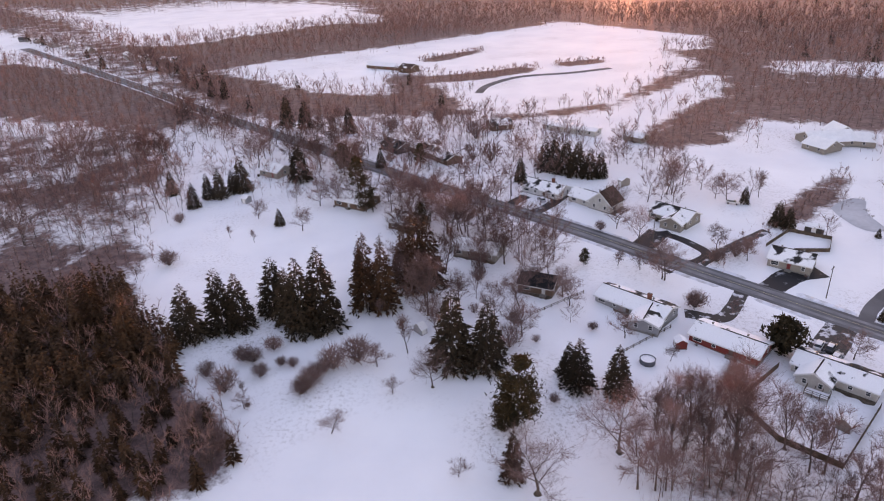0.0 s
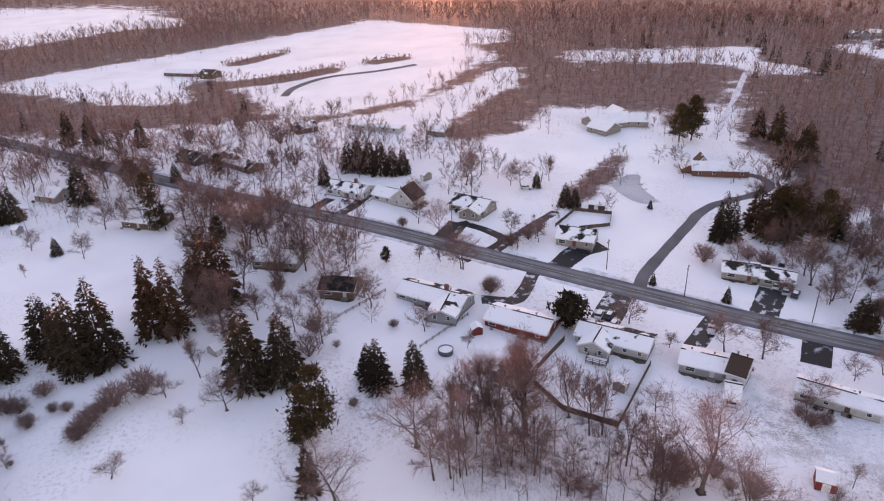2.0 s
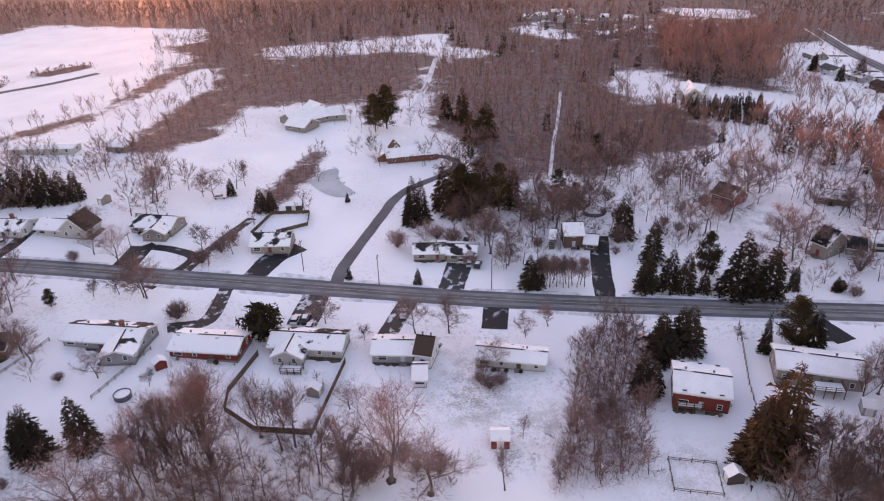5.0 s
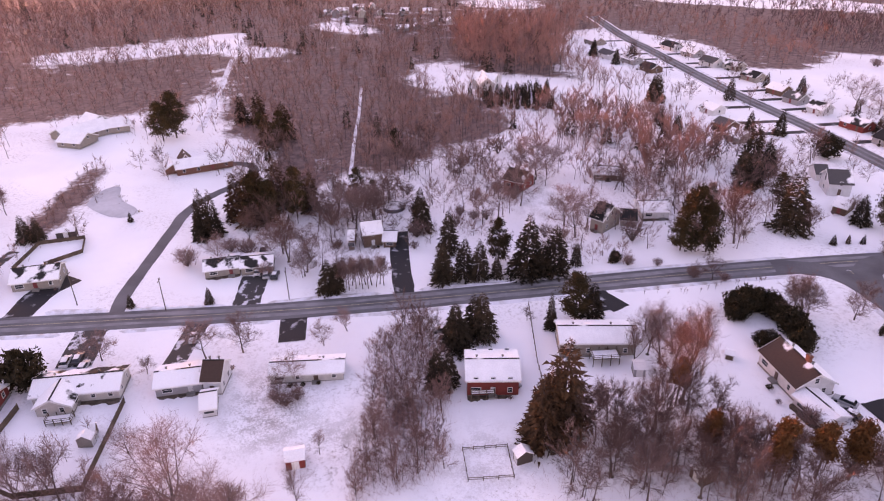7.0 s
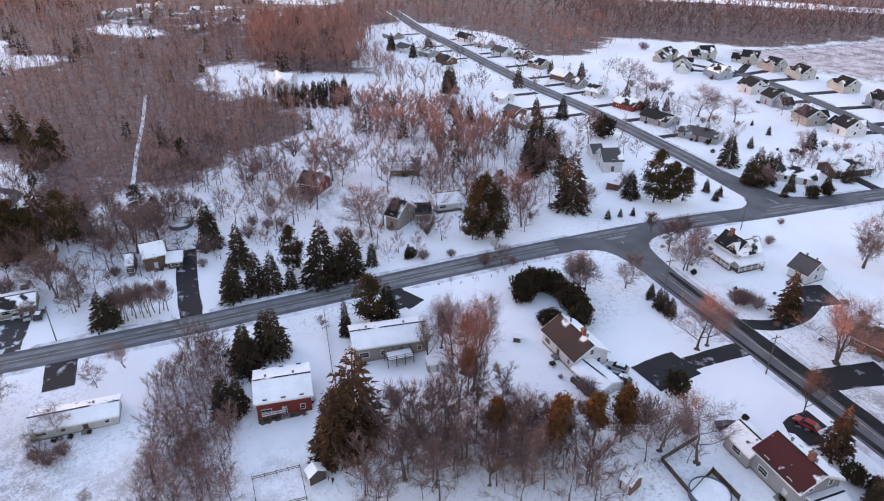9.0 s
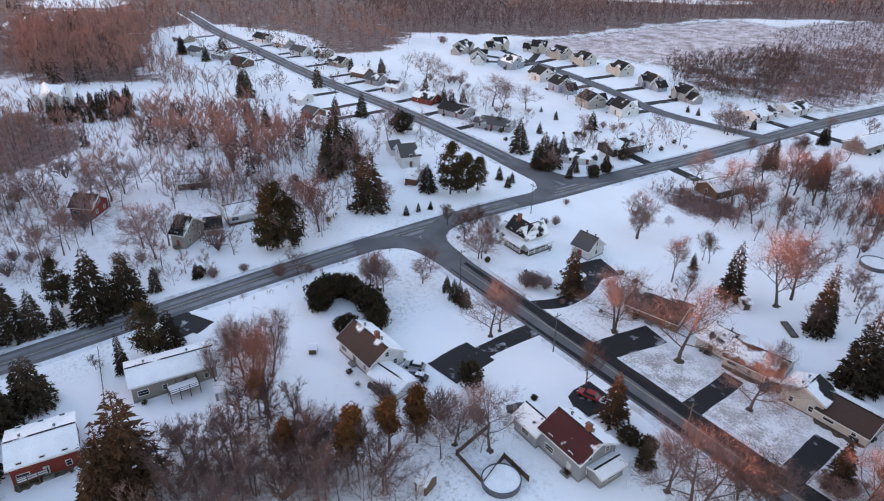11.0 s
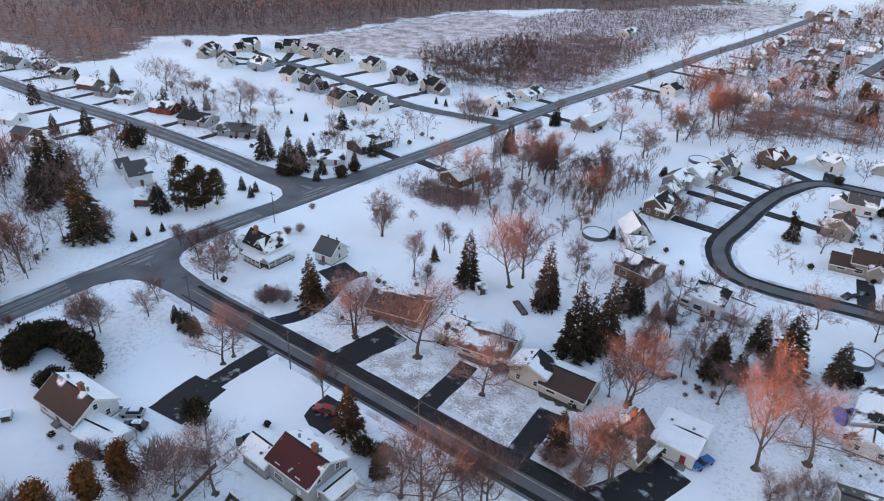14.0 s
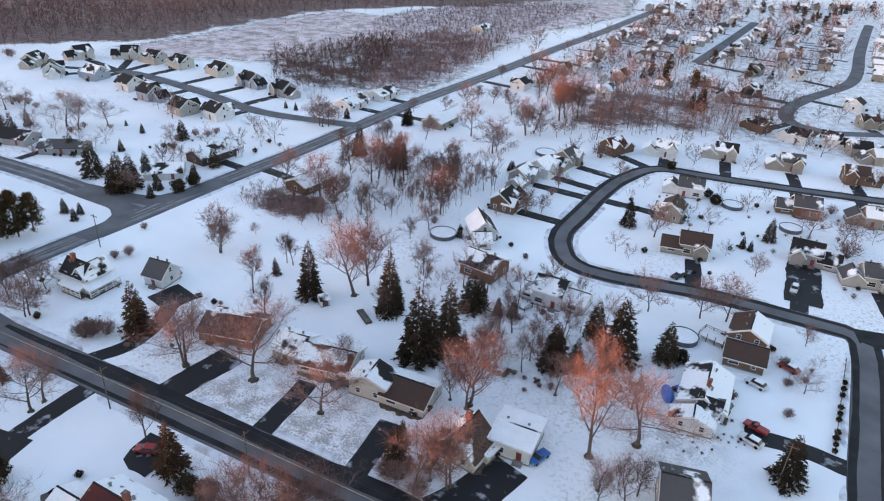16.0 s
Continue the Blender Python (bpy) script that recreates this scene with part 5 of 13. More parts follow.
GAPS += [(-3.1, -291.0, 6.0), (-4.1, -267.7, 5.5), (321.0, -324.2, 3.6), (355.4, -310.2, 3.1), (320.1, -322.9, 3.6), (333.5, -305.8, 3.1), (321.1, -325.9, 3.6), (351.3, -332.2, 3.1), (315.4, -322.5, 3.6), (314.8, -313.9, 3.1), (320.1, -327.7, 3.6), (333.4, -344.7, 3.1), (316.3, -328.4, 3.6), (317.4, -343.7, 3.1), (300.4, -329.5, 3.6), (299.4, -344.7, 3.1), (284.6, -321.6, 3.6), (285.8, -310.7, 3.1), (264.9, -319.2, 3.6), (266.5, -305.5, 3.1), (235.5, -314.3, 3.6), (238.4, -298.5, 3.1), (220.3, -311.5, 3.6), (222.1, -301.8, 3.1)]
GAPS += [(275.1, -326.5, 3.6), (272.8, -345.3, 3.1), (251.0, -323.2, 3.6), (248.1, -339.1, 3.1), (228.0, -319.0, 3.6), (225.0, -335.8, 3.1), (170.2, -363.4, 3.5), (178.9, -363.8, 3.0), (171.1, -342.7, 3.5), (181.9, -343.1, 3.0), (176.2, -259.6, 3.5), (186.6, -260.7, 3.0), (165.0, -345.2, 3.5), (146.9, -344.5, 3.0), (169.8, -263.2, 3.5), (151.1, -261.2, 3.0), (64.1, -302.5, 3.6), (83.0, -303.3, 3.1), (60.9, -326.1, 3.6), (75.4, -328.8, 3.1), (52.8, -343.0, 3.6), (64.8, -349.7, 3.1), (48.0, -347.3, 3.6), (49.4, -356.4, 3.1)]
GAPS += [(26.0, -350.7, 3.6), (28.4, -366.9, 3.1), (2.1, -355.2, 3.6), (4.7, -368.3, 3.1), (-18.6, -359.2, 3.6), (-16.9, -368.0, 3.1), (65.1, -279.3, 3.6), (79.4, -279.9, 3.1), (63.7, -311.4, 3.6), (79.8, -313.8, 3.1), (58.0, -303.8, 3.6), (41.2, -303.1, 3.1), (37.3, -342.9, 3.6), (35.4, -330.2, 3.1), (22.3, -261.6, 3.6), (25.0, -276.8, 3.1), (2.4, -349.0, 3.6), (-0.4, -334.6, 3.1), (-18.3, -353.0, 3.6), (-21.2, -338.2, 3.1), (-3.3, -262.5, 3.6), (-3.0, -289.0, 3.1), (-26.4, -264.0, 3.6), (-21.7, -284.5, 3.1)]
GAPS += [(159.0, -421.4, 3.6), (139.9, -419.6, 3.1), (66.0, -542.2, 3.6), (38.6, -535.9, 3.1), (11.3, -477.8, 3.6), (26.5, -481.6, 3.1), (10.0, -438.2, 3.6), (18.6, -422.5, 3.1), (-2.2, -434.5, 3.6), (3.2, -416.2, 3.1), (-8.9, -432.6, 3.6), (-7.8, -419.5, 3.1), (-10.1, -432.7, 3.6), (-16.4, -412.6, 3.1), (2.2, -489.5, 3.6), (-12.6, -485.9, 3.1), (-25.8, -447.4, 3.6), (-24.1, -450.8, 3.1), (11.6, -476.6, 3.6), (53.3, -486.8, 3.1), (15.0, -461.9, 3.6), (37.3, -459.8, 3.1), (153.6, -491.6, 3.6), (124.0, -489.5, 3.1)]
GAPS += [(155.3, -467.3, 3.6), (133.1, -465.8, 3.1), (-7.0, -530.2, 3.6), (7.9, -536.0, 3.1), (-10.5, -432.9, 3.6), (-23.6, -406.2, 3.1), (177, -159, 12), (177, -217, 16), (169, -322, 9), (-17, -259, 9), (196, -218, 9), (166, -159, 10), (-18.5, -162, 9)]
GROUND = bpy.data.materials.new("snow_and_leaf_litter")
GROUND.use_nodes = True
gn, gl = GROUND.node_tree.nodes, GROUND.node_tree.links
gb = gn["Principled BSDF"]
gb.inputs["Roughness"].default_value = 0.75
gb.inputs["Specular IOR Level"].default_value = 0.2
g_pos = gn.new("ShaderNodeNewGeometry")


def g_noise(scale, detail=5, rough=0.55):
    n = gn.new("ShaderNodeTexNoise")
    n.inputs["Scale"].default_value, n.inputs["Detail"].default_value, n.inputs["Roughness"].default_value = scale, detail, rough
    gl.new(g_pos.outputs["Position"], n.inputs["Vector"])
    return n.outputs[0]


def g_range(value, lo, hi, a=0.0, b=1.0):
    n = gn.new("ShaderNodeMapRange")
    for i, v in enumerate((lo, hi, a, b)):
        n.inputs[i + 1].default_value = v
    gl.new(value, n.inputs[0])
    return n.outputs[0]


def g_mix(fac, a, b):
    n = gn.new("ShaderNodeMix")
    n.data_type = "RGBA"
    gl.new(fac, n.inputs[0])
    for i, v in ((6, a), (7, b)):
        if isinstance(v, tuple):
            n.inputs[i].default_value = (*v, 1)
        else:
            gl.new(v, n.inputs[i])
    return n.outputs[2]


def g_math(op, a, b):
    n = gn.new("ShaderNodeMath")
    n.operation = op
    for i, v in enumerate((a, b)):
        if isinstance(v, float):
            n.inputs[i].default_value = v
        else:
            gl.new(v, n.inputs[i])
    return n.outputs[0]


g_snow = g_mix(g_range(g_noise(0.035), 0.35, 0.65), (0.87, 0.875, 0.90), (0.79, 0.80, 0.84))
g_grass = g_range(g_noise(1.1, 8, 0.75), 0.50, 0.68)                     # grass tips through thin snow
g_thin = g_math("MULTIPLY", g_grass, g_range(g_noise(0.022, 4), 0.52, 0.66, 0.0, 0.85))
g_mask = gn.new("ShaderNodeAttribute")
g_mask.attribute_name = "thin_snow"
g_blade = g_math("ADD", g_noise(2.1, 8, 0.8), g_math("MULTIPLY", g_noise(0.28, 4), 0.55))
g_blade = g_math("ADD", g_blade, g_math("MULTIPLY", g_mask.outputs["Fac"], 0.03))
g_lawn = g_math("MULTIPLY", g_range(g_blade, 0.735, 0.87), g_mask.outputs["Fac"])
g_crumb = g_math("MULTIPLY", g_range(g_noise(0.85, 9, 0.85), 0.655, 0.69), g_range(g_noise(0.05, 4), 0.40, 0.6, 0.25, 0.8))    # stalks and clods that stand out of the snow
g_thin = g_math("MAXIMUM", g_math("MAXIMUM", g_thin, g_lawn), g_crumb)
g_turf = g_mix(g_range(g_noise(0.5, 5), 0.4, 0.6), (0.27, 0.225, 0.215), (0.155, 0.130, 0.105))
g_marsh = g_mix(g_range(g_noise(0.11, 7, 0.7), 0.42, 0.62), (0.66, 0.570, 0.600), (0.29, 0.215, 0.210))
g_turf = g_mix(g_range(g_mask.outputs["Fac"], 1.2, 2.2), g_turf, g_marsh)
g_snow = g_mix(g_thin, g_snow, g_turf)
g_attr = gn.new("ShaderNodeAttribute")
g_attr.attribute_name = "litter"
g_leaf = g_mix(g_range(g_noise(0.33, 7, 0.7), 0.36, 0.64), (0.088, 0.053, 0.051), (0.235, 0.148, 0.140))
g_speck = g_math("ADD", g_math("MULTIPLY", g_noise(0.06, 5, 0.65), 0.75), g_math("MULTIPLY", g_noise(0.7, 6, 0.7), 0.35))
g_patch = g_math("SUBTRACT", g_math("ADD", g_attr.outputs["Fac"], g_speck), 0.55)
gl.new(g_mix(g_range(g_patch, 0.42, 0.56), g_snow, g_leaf), gb.inputs["Base Color"])
g_bump = gn.new("ShaderNodeBump")
g_bump.inputs["Strength"].default_value, g_bump.inputs["Distance"].default_value = 0.6, 0.25
gl.new(g_noise(0.2, 8, 0.55), g_bump.inputs["Height"])
gl.new(g_bump.outputs[0], gb.inputs["Normal"])


def axis(lo, hi, step, far):
    """Even steps between lo and hi, and growing ones out to the horizon."""
    mid = list(np.arange(lo, hi, step))
    out, s = [], step
    while not out or out[-1] < far:
        s *= 1.35
        out.append((out[-1] if out else 0) + s)
    return np.array([lo - v for v in reversed(out)] + mid + [mid[-1] + v for v in out])


ax, ay = axis(-120, 700, 5.0, 4500), axis(-700, 640, 5.0, 4500)
px, py = np.meshgrid(ax, ay)
pz = height(px, py)
nx, ny = len(ax), len(ay)
ids = np.arange(nx * ny).reshape(ny, nx)
quads = np.stack([ids[:-1, :-1], ids[:-1, 1:], ids[1:, 1:], ids[1:, :-1]], -1).reshape(-1, 4)
ground_mesh = mesh("ground", np.stack([px, py, pz], -1).reshape(-1, 3).tolist(), quads.tolist(), GROUND, True)
litter = np.zeros(px.shape)
for share, area in WOODS:
    litter = np.maximum(litter, inside(px, py, area) * share)
far_out = ((px > 640) & (py > -120)) | (px + py * -0.3 > 900) | (np.hypot(px, py) > 1100)
litter = np.maximum(litter, far_out * 0.7)
for _ in range(7):
    litter[1:-1, 1:-1] = (litter[1:-1, 1:-1] * 2 + litter[:-2, 1:-1] + litter[2:, 1:-1] + litter[1:-1, :-2] + litter[1:-1, 2:]) / 6
at = ground_mesh.attributes.new("litter", "FLOAT", "POINT")
at.data.foreach_set("value", (litter).astype(np.float32).ravel())
thin = np.zeros(px.shape)
for amount, area in GRASSY:
    thin = np.maximum(thin, inside(px, py, area) * amount)
for _ in range(4):
    thin[1:-1, 1:-1] = (thin[1:-1, 1:-1] * 2 + thin[:-2, 1:-1] + thin[2:, 1:-1] + thin[1:-1, :-2] + thin[1:-1, 2:]) / 6
for x, y, r, amount in THIN:
    thin = np.maximum(thin, amount * np.exp(-(((px - x) ** 2 + (py - y) ** 2) / r ** 2) ** 2))
at = ground_mesh.attributes.new("thin_snow", "FLOAT", "POINT")
at.data.foreach_set("value", thin.astype(np.float32).ravel())
tagged(new("ground", ground_mesh), "wide snowy ground with leaf litter under the woods", "ground", kind="structure")


def pond(points):
    """A frozen pond with a reedy rim."""
    c = np.mean(points, axis=0)
    line = smooth_line(points + points[:1], 2.0)[:-1]
    v = [(x, y, height(x, y) + 0.06) for x, y in line] + [(c[0], c[1], height(c[0], c[1]) + 0.06)]
    tagged(new("pond", mesh("pond", v, [(i, (i + 1) % len(line), len(line)) for i in range(len(line))], ICE)), "frozen grey pond in a snowy lawn", "pond", kind="structure")
    rng, tri = np.random.default_rng(4), []
    for x, y in line:
        if rng.uniform() < 0.22:
            k = 30
            p = np.stack([x + rng.normal(size=k) * 0.7, y + rng.normal(size=k) * 0.7, np.full(k, height(x, y))], 1)
            tri.append(slivers(p, p + rng.normal(size=(k, 3)) * (0.15, 0.15, 0.1) + (0, 0, 0.7), np.full(k, 0.05), rng))
    tagged(new("reeds", triangles("reeds", np.concatenate(tri), REED)), "dry brown reeds round a frozen pond", "reeds", kind="stuff")



road([(176.5, 760), (173, 490), (169.5, 390), (168.5, 300), (168.3, 205), (170, 160), (172.5, 123), (174.5, 83), (177, 50), (178.6, 20), (179, -19), (178.5, -54), (178, -77), (177.7, -124), (177.5, -174), (174.9, -214), (173.6, -243), (170.5, -285), (169, -323), (167, -369), (160, -442), (154, -530), (147, -602), (136, -760)], 8.0, ASPHALT, "grey county road with worn wheel tracks", lane=[(-1.9, 1.5, SALTED), (1.9, 1.5, SALTED), (0.0, 0.16, PAINT)])
road([(173.2, -158.4), (150, -158.5), (120, -159.3), (90, -159.9), (50, -160.5), (-20, -162), (-90, -164)], 7.6, ASPHALT, "grey and black side road running away from the junction", lane=[(-2.1, 2.9, DARK_ASPHALT, 50), (2.8, 1.2, DARK_ASPHALT, 70), (0.0, 0.14, PAINT)], lift=0.03)
road([(178, -217.5), (195.5, -217.6), (226.2, -218.4), (283.4, -216.0), (350.2, -209.1), (452.3, -205.7), (493.6, -203.7), (580, -207)], 8.0, ASPHALT, "grey village street lined with houses", lane=[(-1.7, 1.3, SALTED), (1.7, 1.3, SALTED)], lift=0.03)
road([(169, -322), (213.8, -313.4), (257.1, -321.3), (300.6, -326.5), (318.2, -325.3)], 6.6, ASPHALT, "dark street of the new houses", lift=0.03)
road([(-70, -372), (-25.6, -357.5), (23.0, -348.1), (48.7, -344.2), (57.4, -328.4), (60.7, -310.9), (61.7, -288.8), (62.4, -273.3), (59.4, -263.3), (53.7, -256.1), (43.0, -254.9), (18.9, -259.2), (-7.6, -259.5), (-16.2, -258.4), (-18.3, -249.1), (-18.0, -223.9), (-17.5, -203.2), (-18.5, -161)], 7.0, ASPHALT, "grey curving street round the lawns, dark along its edges", lane=[(-2.6, 1.5, DARK_ASPHALT), (2.6, 1.5, DARK_ASPHALT)])
road([(-16, -258.5), (-40, -264), (-70, -270)], 7.0, DARK_ASPHALT, "dark street leading off the curve", lift=0.03)
road([(-29.1, -445.7), (-9.2, -435.6), (8.5, -440.8), (12.0, -462.2), (4.7, -492.0), (-13.7, -539.1), (-19.8, -579.4), (-22.3, -650.3), (-27.5, -738.8), (-31.6, -795.8)], 7.0, ASPHALT, "grey winding street in the estate")
road([(68.9, -542.9), (61.9, -628.7), (53.8, -737.7)], 7.0, ASPHALT, "grey straight street in the estate")
road([(175.2, -196), (176.6, -208), (184, -216.0), (206, -217.2)], 6.5, ASPHALT, "grey flare of the junction", banks=False, lift=0.085)
road([(173.5, -248), (175.3, -234), (182, -223), (206, -218.9)], 6.5, ASPHALT, "grey flare of the junction", banks=False, lift=0.085)
road([(178, -140), (175, -151), (168, -156.5), (154, -158.4)], 7.0, ASPHALT, "grey flare of the junction", banks=False, lift=0.085)
road([(178, -178), (175, -166), (168, -160.5), (154, -158.8)], 7.0, ASPHALT, "grey flare of the junction", banks=False, lift=0.085)
road([(297.3, 279.4), (318.0, 289.6), (349.6, 290.3), (379.9, 270.9), (407.3, 259.3)], 5, ASPHALT, "grey farm track in the snow", banks=False)
pond([(250.2, 65.7), (258, 65.5), (264.5, 63.4), (266.0, 60.5), (264.7, 58.7), (258.5, 57.0), (252.7, 53.9), (247.5, 48.5), (243.9, 46.9), (240.1, 49.0), (240.4, 54.5), (245.8, 61.9)])
road([(464.7, 54.8), (383.5, 47.6), (327.8, 44.9)], 3.0, BANK, "snowy ride cut through the woods", banks=False)
road([(388.7, -26.2), (343.5, -25.7), (314.6, -24.5), (294.2, -24.2), (270.3, -23.8)], 1.3, BANK, "snowy ride cut through the woods", banks=False)
drive([(182.7, 33.8), (193.3, 34.4), (226.9, 32.1), (248.9, 29.1), (270.2, 16.2), (281.5, 13.8), (286.5, 18.0), (288.0, 23.4)], 3.6, ASPHALT)
drive([(183.2, 0.9), (198.4, 0.7)], 7.5, SLUSH)
drive([(184.4, -40.8), (201.6, -40.4), (219.6, -40.7)], 5.5, DRIVE)
drive([(174.7, -12.3), (164.7, -12.7)], 6.5, DRIVE)
drive([(175.5, 11.5), (157.9, 13.6)], 5, SLUSH)
drive([(174.2, 37.0), (158.9, 35.8)], 7.5, SLUSH)
drive([(171.5, 62.3), (156.6, 60.1), (150.8, 68.1)], 4, SLUSH)
drive([(179.2, 57.8), (191.5, 56.7), (200.8, 51.7)], 7, DRIVE)
drive([(178.5, 78.1), (195.8, 77.3), (216.4, 74.1)], 3, SLUSH)
drive([(177.7, 96.9), (190.3, 98.3)], 7, DRIVE)
drive([(173.3, 137.3), (184.9, 138.0), (196.1, 140.0)], 4, DRIVE)
drive([(174.9, 148.9), (184.5, 149.6)], 4, DRIVE)
drive([(120.7, -156.3), (120.6, -139.6)], 4.5, DRIVE)
drive([(120.9, -138.4), (119.6, -129.6)], 8.9, DRIVE)
drive([(127.9, -163.0), (125.4, -169.0), (126.3, -177.3), (130.7, -186.6)], 4, DRIVE)
drive([(132.3, -186.0), (131.0, -191.8)], 9, DRIVE)
drive([(106.1, -163.7), (103.9, -177.9)], 7, DRIVE)
drive([(83.4, -165.7), (84.4, -179.1)], 4.2, DRIVE)
drive([(62.6, -164.1), (63.8, -177.7)], 4.5, DRIVE)
drive([(45.4, -165.3), (42.1, -171.3), (39.7, -179.2)], 8, DRIVE)
drive([(95.2, -147.9), (97.7, -148.1), (98.0, -153.3)], 5, DRIVE)
drive([(168.0, -92.7), (166.7, -90.2)], 7, DRIVE)
drive([(174.7, -89.8), (164.7, -91.3)], 6, DRIVE)
drive([(-13.8, -209.6), (-4.3, -210.6), (3.6, -209.4)], 4.2, DRIVE)
drive([(-3.1, -291.0), (-4.1, -267.7)], 9, DRIVE)
drive([(321.0, -324.2), (336.8, -317.8), (355.4, -310.2)], 4.2, DRIVE)
drive([(320.1, -322.9), (325.8, -315.6), (333.5, -305.8)], 4.2, DRIVE)
drive([(321.1, -325.9), (334.7, -328.8), (351.3, -332.2)], 4.2, DRIVE)
drive([(315.4, -322.5), (315.2, -319.7), (314.8, -313.9)], 4.2, DRIVE)
drive([(320.1, -327.7), (325.8, -335.0), (333.4, -344.7)], 4.2, DRIVE)
drive([(316.3, -328.4), (316.7, -334.6), (317.4, -343.7)], 4.2, DRIVE)
drive([(300.4, -329.5), (300.0, -335.6), (299.4, -344.7)], 4.2, DRIVE)
drive([(284.6, -321.6), (285.0, -317.6), (285.8, -310.7)], 4.2, DRIVE)
drive([(264.9, -319.2), (265.5, -313.8), (266.5, -305.5)], 4.2, DRIVE)
drive([(235.5, -314.3), (236.7, -307.9), (238.4, -298.5)], 4.2, DRIVE)
drive([(220.3, -311.5), (220.9, -308.1), (222.1, -301.8)], 4.2, DRIVE)
drive([(275.1, -326.5), (274.1, -334.4), (272.8, -345.3)], 4.2, DRIVE)
drive([(251.0, -323.2), (249.8, -329.7), (248.1, -339.1)], 4.2, DRIVE)
drive([(228.0, -319.0), (226.8, -326.0), (225.0, -335.8)], 4.2, DRIVE)
drive([(170.2, -363.4), (173.1, -363.5), (178.9, -363.8)], 4.0, DRIVE)
drive([(171.1, -342.7), (175.0, -342.8), (181.9, -343.1)], 4.0, DRIVE)
drive([(176.2, -259.6), (179.9, -260.0), (186.6, -260.7)], 4.0, DRIVE)
drive([(165.0, -345.2), (157.5, -344.9), (146.9, -344.5)], 4.0, DRIVE)
drive([(169.8, -263.2), (162.0, -262.4), (151.1, -261.2)], 4.0, DRIVE)
drive([(64.1, -302.5), (72.0, -302.8), (83.0, -303.3)], 4.2, DRIVE)
drive([(60.9, -326.1), (66.7, -327.2), (75.4, -328.8)], 4.2, DRIVE)
drive([(52.8, -343.0), (57.5, -345.6), (64.8, -349.7)], 4.2, DRIVE)
drive([(48.0, -347.3), (48.5, -350.4), (49.4, -356.4)], 4.2, DRIVE)
drive([(26.0, -350.7), (27.0, -357.3), (28.4, -366.9)], 4.2, DRIVE)
drive([(2.1, -355.2), (3.1, -360.3), (4.7, -368.3)], 4.2, DRIVE)
drive([(-18.6, -359.2), (-18.1, -362.1), (-16.9, -368.0)], 4.2, DRIVE)
drive([(65.1, -279.3), (70.7, -279.5), (79.4, -279.9)], 4.2, DRIVE)
drive([(63.7, -311.4), (70.3, -312.4), (79.8, -313.8)], 4.2, DRIVE)
drive([(58.0, -303.8), (51.1, -303.5), (41.2, -303.1)], 4.2, DRIVE)
drive([(37.3, -342.9), (36.5, -338.0), (35.4, -330.2)], 4.2, DRIVE)
drive([(22.3, -261.6), (23.4, -267.8), (25.0, -276.8)], 4.2, DRIVE)
drive([(2.4, -349.0), (1.3, -343.3), (-0.4, -334.6)], 4.2, DRIVE)
drive([(-18.3, -353.0), (-19.5, -347.1), (-21.2, -338.2)], 4.2, DRIVE)
drive([(-3.3, -262.5), (-3.1, -274.2), (-3.0, -289.0)], 4.2, DRIVE)
drive([(-26.4, -264.0), (-24.4, -272.8), (-21.7, -284.5)], 4.2, DRIVE)
drive([(159.0, -421.4), (150.9, -420.7), (139.9, -419.6)], 4.2, DRIVE)
drive([(66.0, -542.2), (53.8, -539.4), (38.6, -535.9)], 4.2, DRIVE)
drive([(11.3, -477.8), (17.4, -479.4), (26.5, -481.6)], 4.2, DRIVE)
drive([(10.0, -438.2), (13.6, -431.6), (18.6, -422.5)], 4.2, DRIVE)
drive([(-2.2, -434.5), (0.1, -426.8), (3.2, -416.2)], 4.2, DRIVE)
drive([(-8.9, -432.6), (-8.5, -427.5), (-7.8, -419.5)], 4.2, DRIVE)
drive([(-10.1, -432.7), (-12.8, -424.1), (-16.4, -412.6)], 4.2, DRIVE)
drive([(2.2, -489.5), (-3.7, -488.1), (-12.6, -485.9)], 4.2, DRIVE)
drive([(-25.8, -447.4), (-25.7, -447.7), (-24.1, -450.8)], 4.2, DRIVE)
drive([(11.6, -476.6), (30.9, -481.4), (53.3, -486.8)], 4.2, DRIVE)
drive([(15.0, -461.9), (24.7, -461.0), (37.3, -459.8)], 4.2, DRIVE)
drive([(153.6, -491.6), (140.3, -490.6), (124.0, -489.5)], 4.2, DRIVE)
drive([(155.3, -467.3), (145.7, -466.6), (133.1, -465.8)], 4.2, DRIVE)
drive([(-7.0, -530.2), (-0.9, -532.6), (7.9, -536.0)], 4.2, DRIVE)
drive([(-10.5, -432.9), (-16.4, -420.9), (-23.6, -406.2)], 4.2, DRIVE)

drive([(291.4, -220.3), (291.9, -237.0)], 3.4, DRIVE)
drive([(268.3, -221.4), (268.8, -237.4)], 3.4, DRIVE)
drive([(245.3, -222.4), (245.8, -240.5)], 3.4, DRIVE)
drive([(314.3, -217.9), (314.8, -234.4)], 3.4, DRIVE)
drive([(331.2, -216.2), (331.7, -232.9)], 3.4, DRIVE)
drive([(347.4, -214.5), (347.9, -233.6)], 3.4, DRIVE)
drive([(374.1, -213.0), (374.6, -234.2)], 3.4, DRIVE)
drive([(399.2, -212.2), (399.7, -235.9)], 3.4, DRIVE)
drive([(409.4, -211.8), (409.9, -227.3)], 3.4, DRIVE)
drive([(435.1, -211.0), (435.6, -227.1)], 3.4, DRIVE)
drive([(454.4, -210.3), (454.9, -222.3)], 3.4, DRIVE)
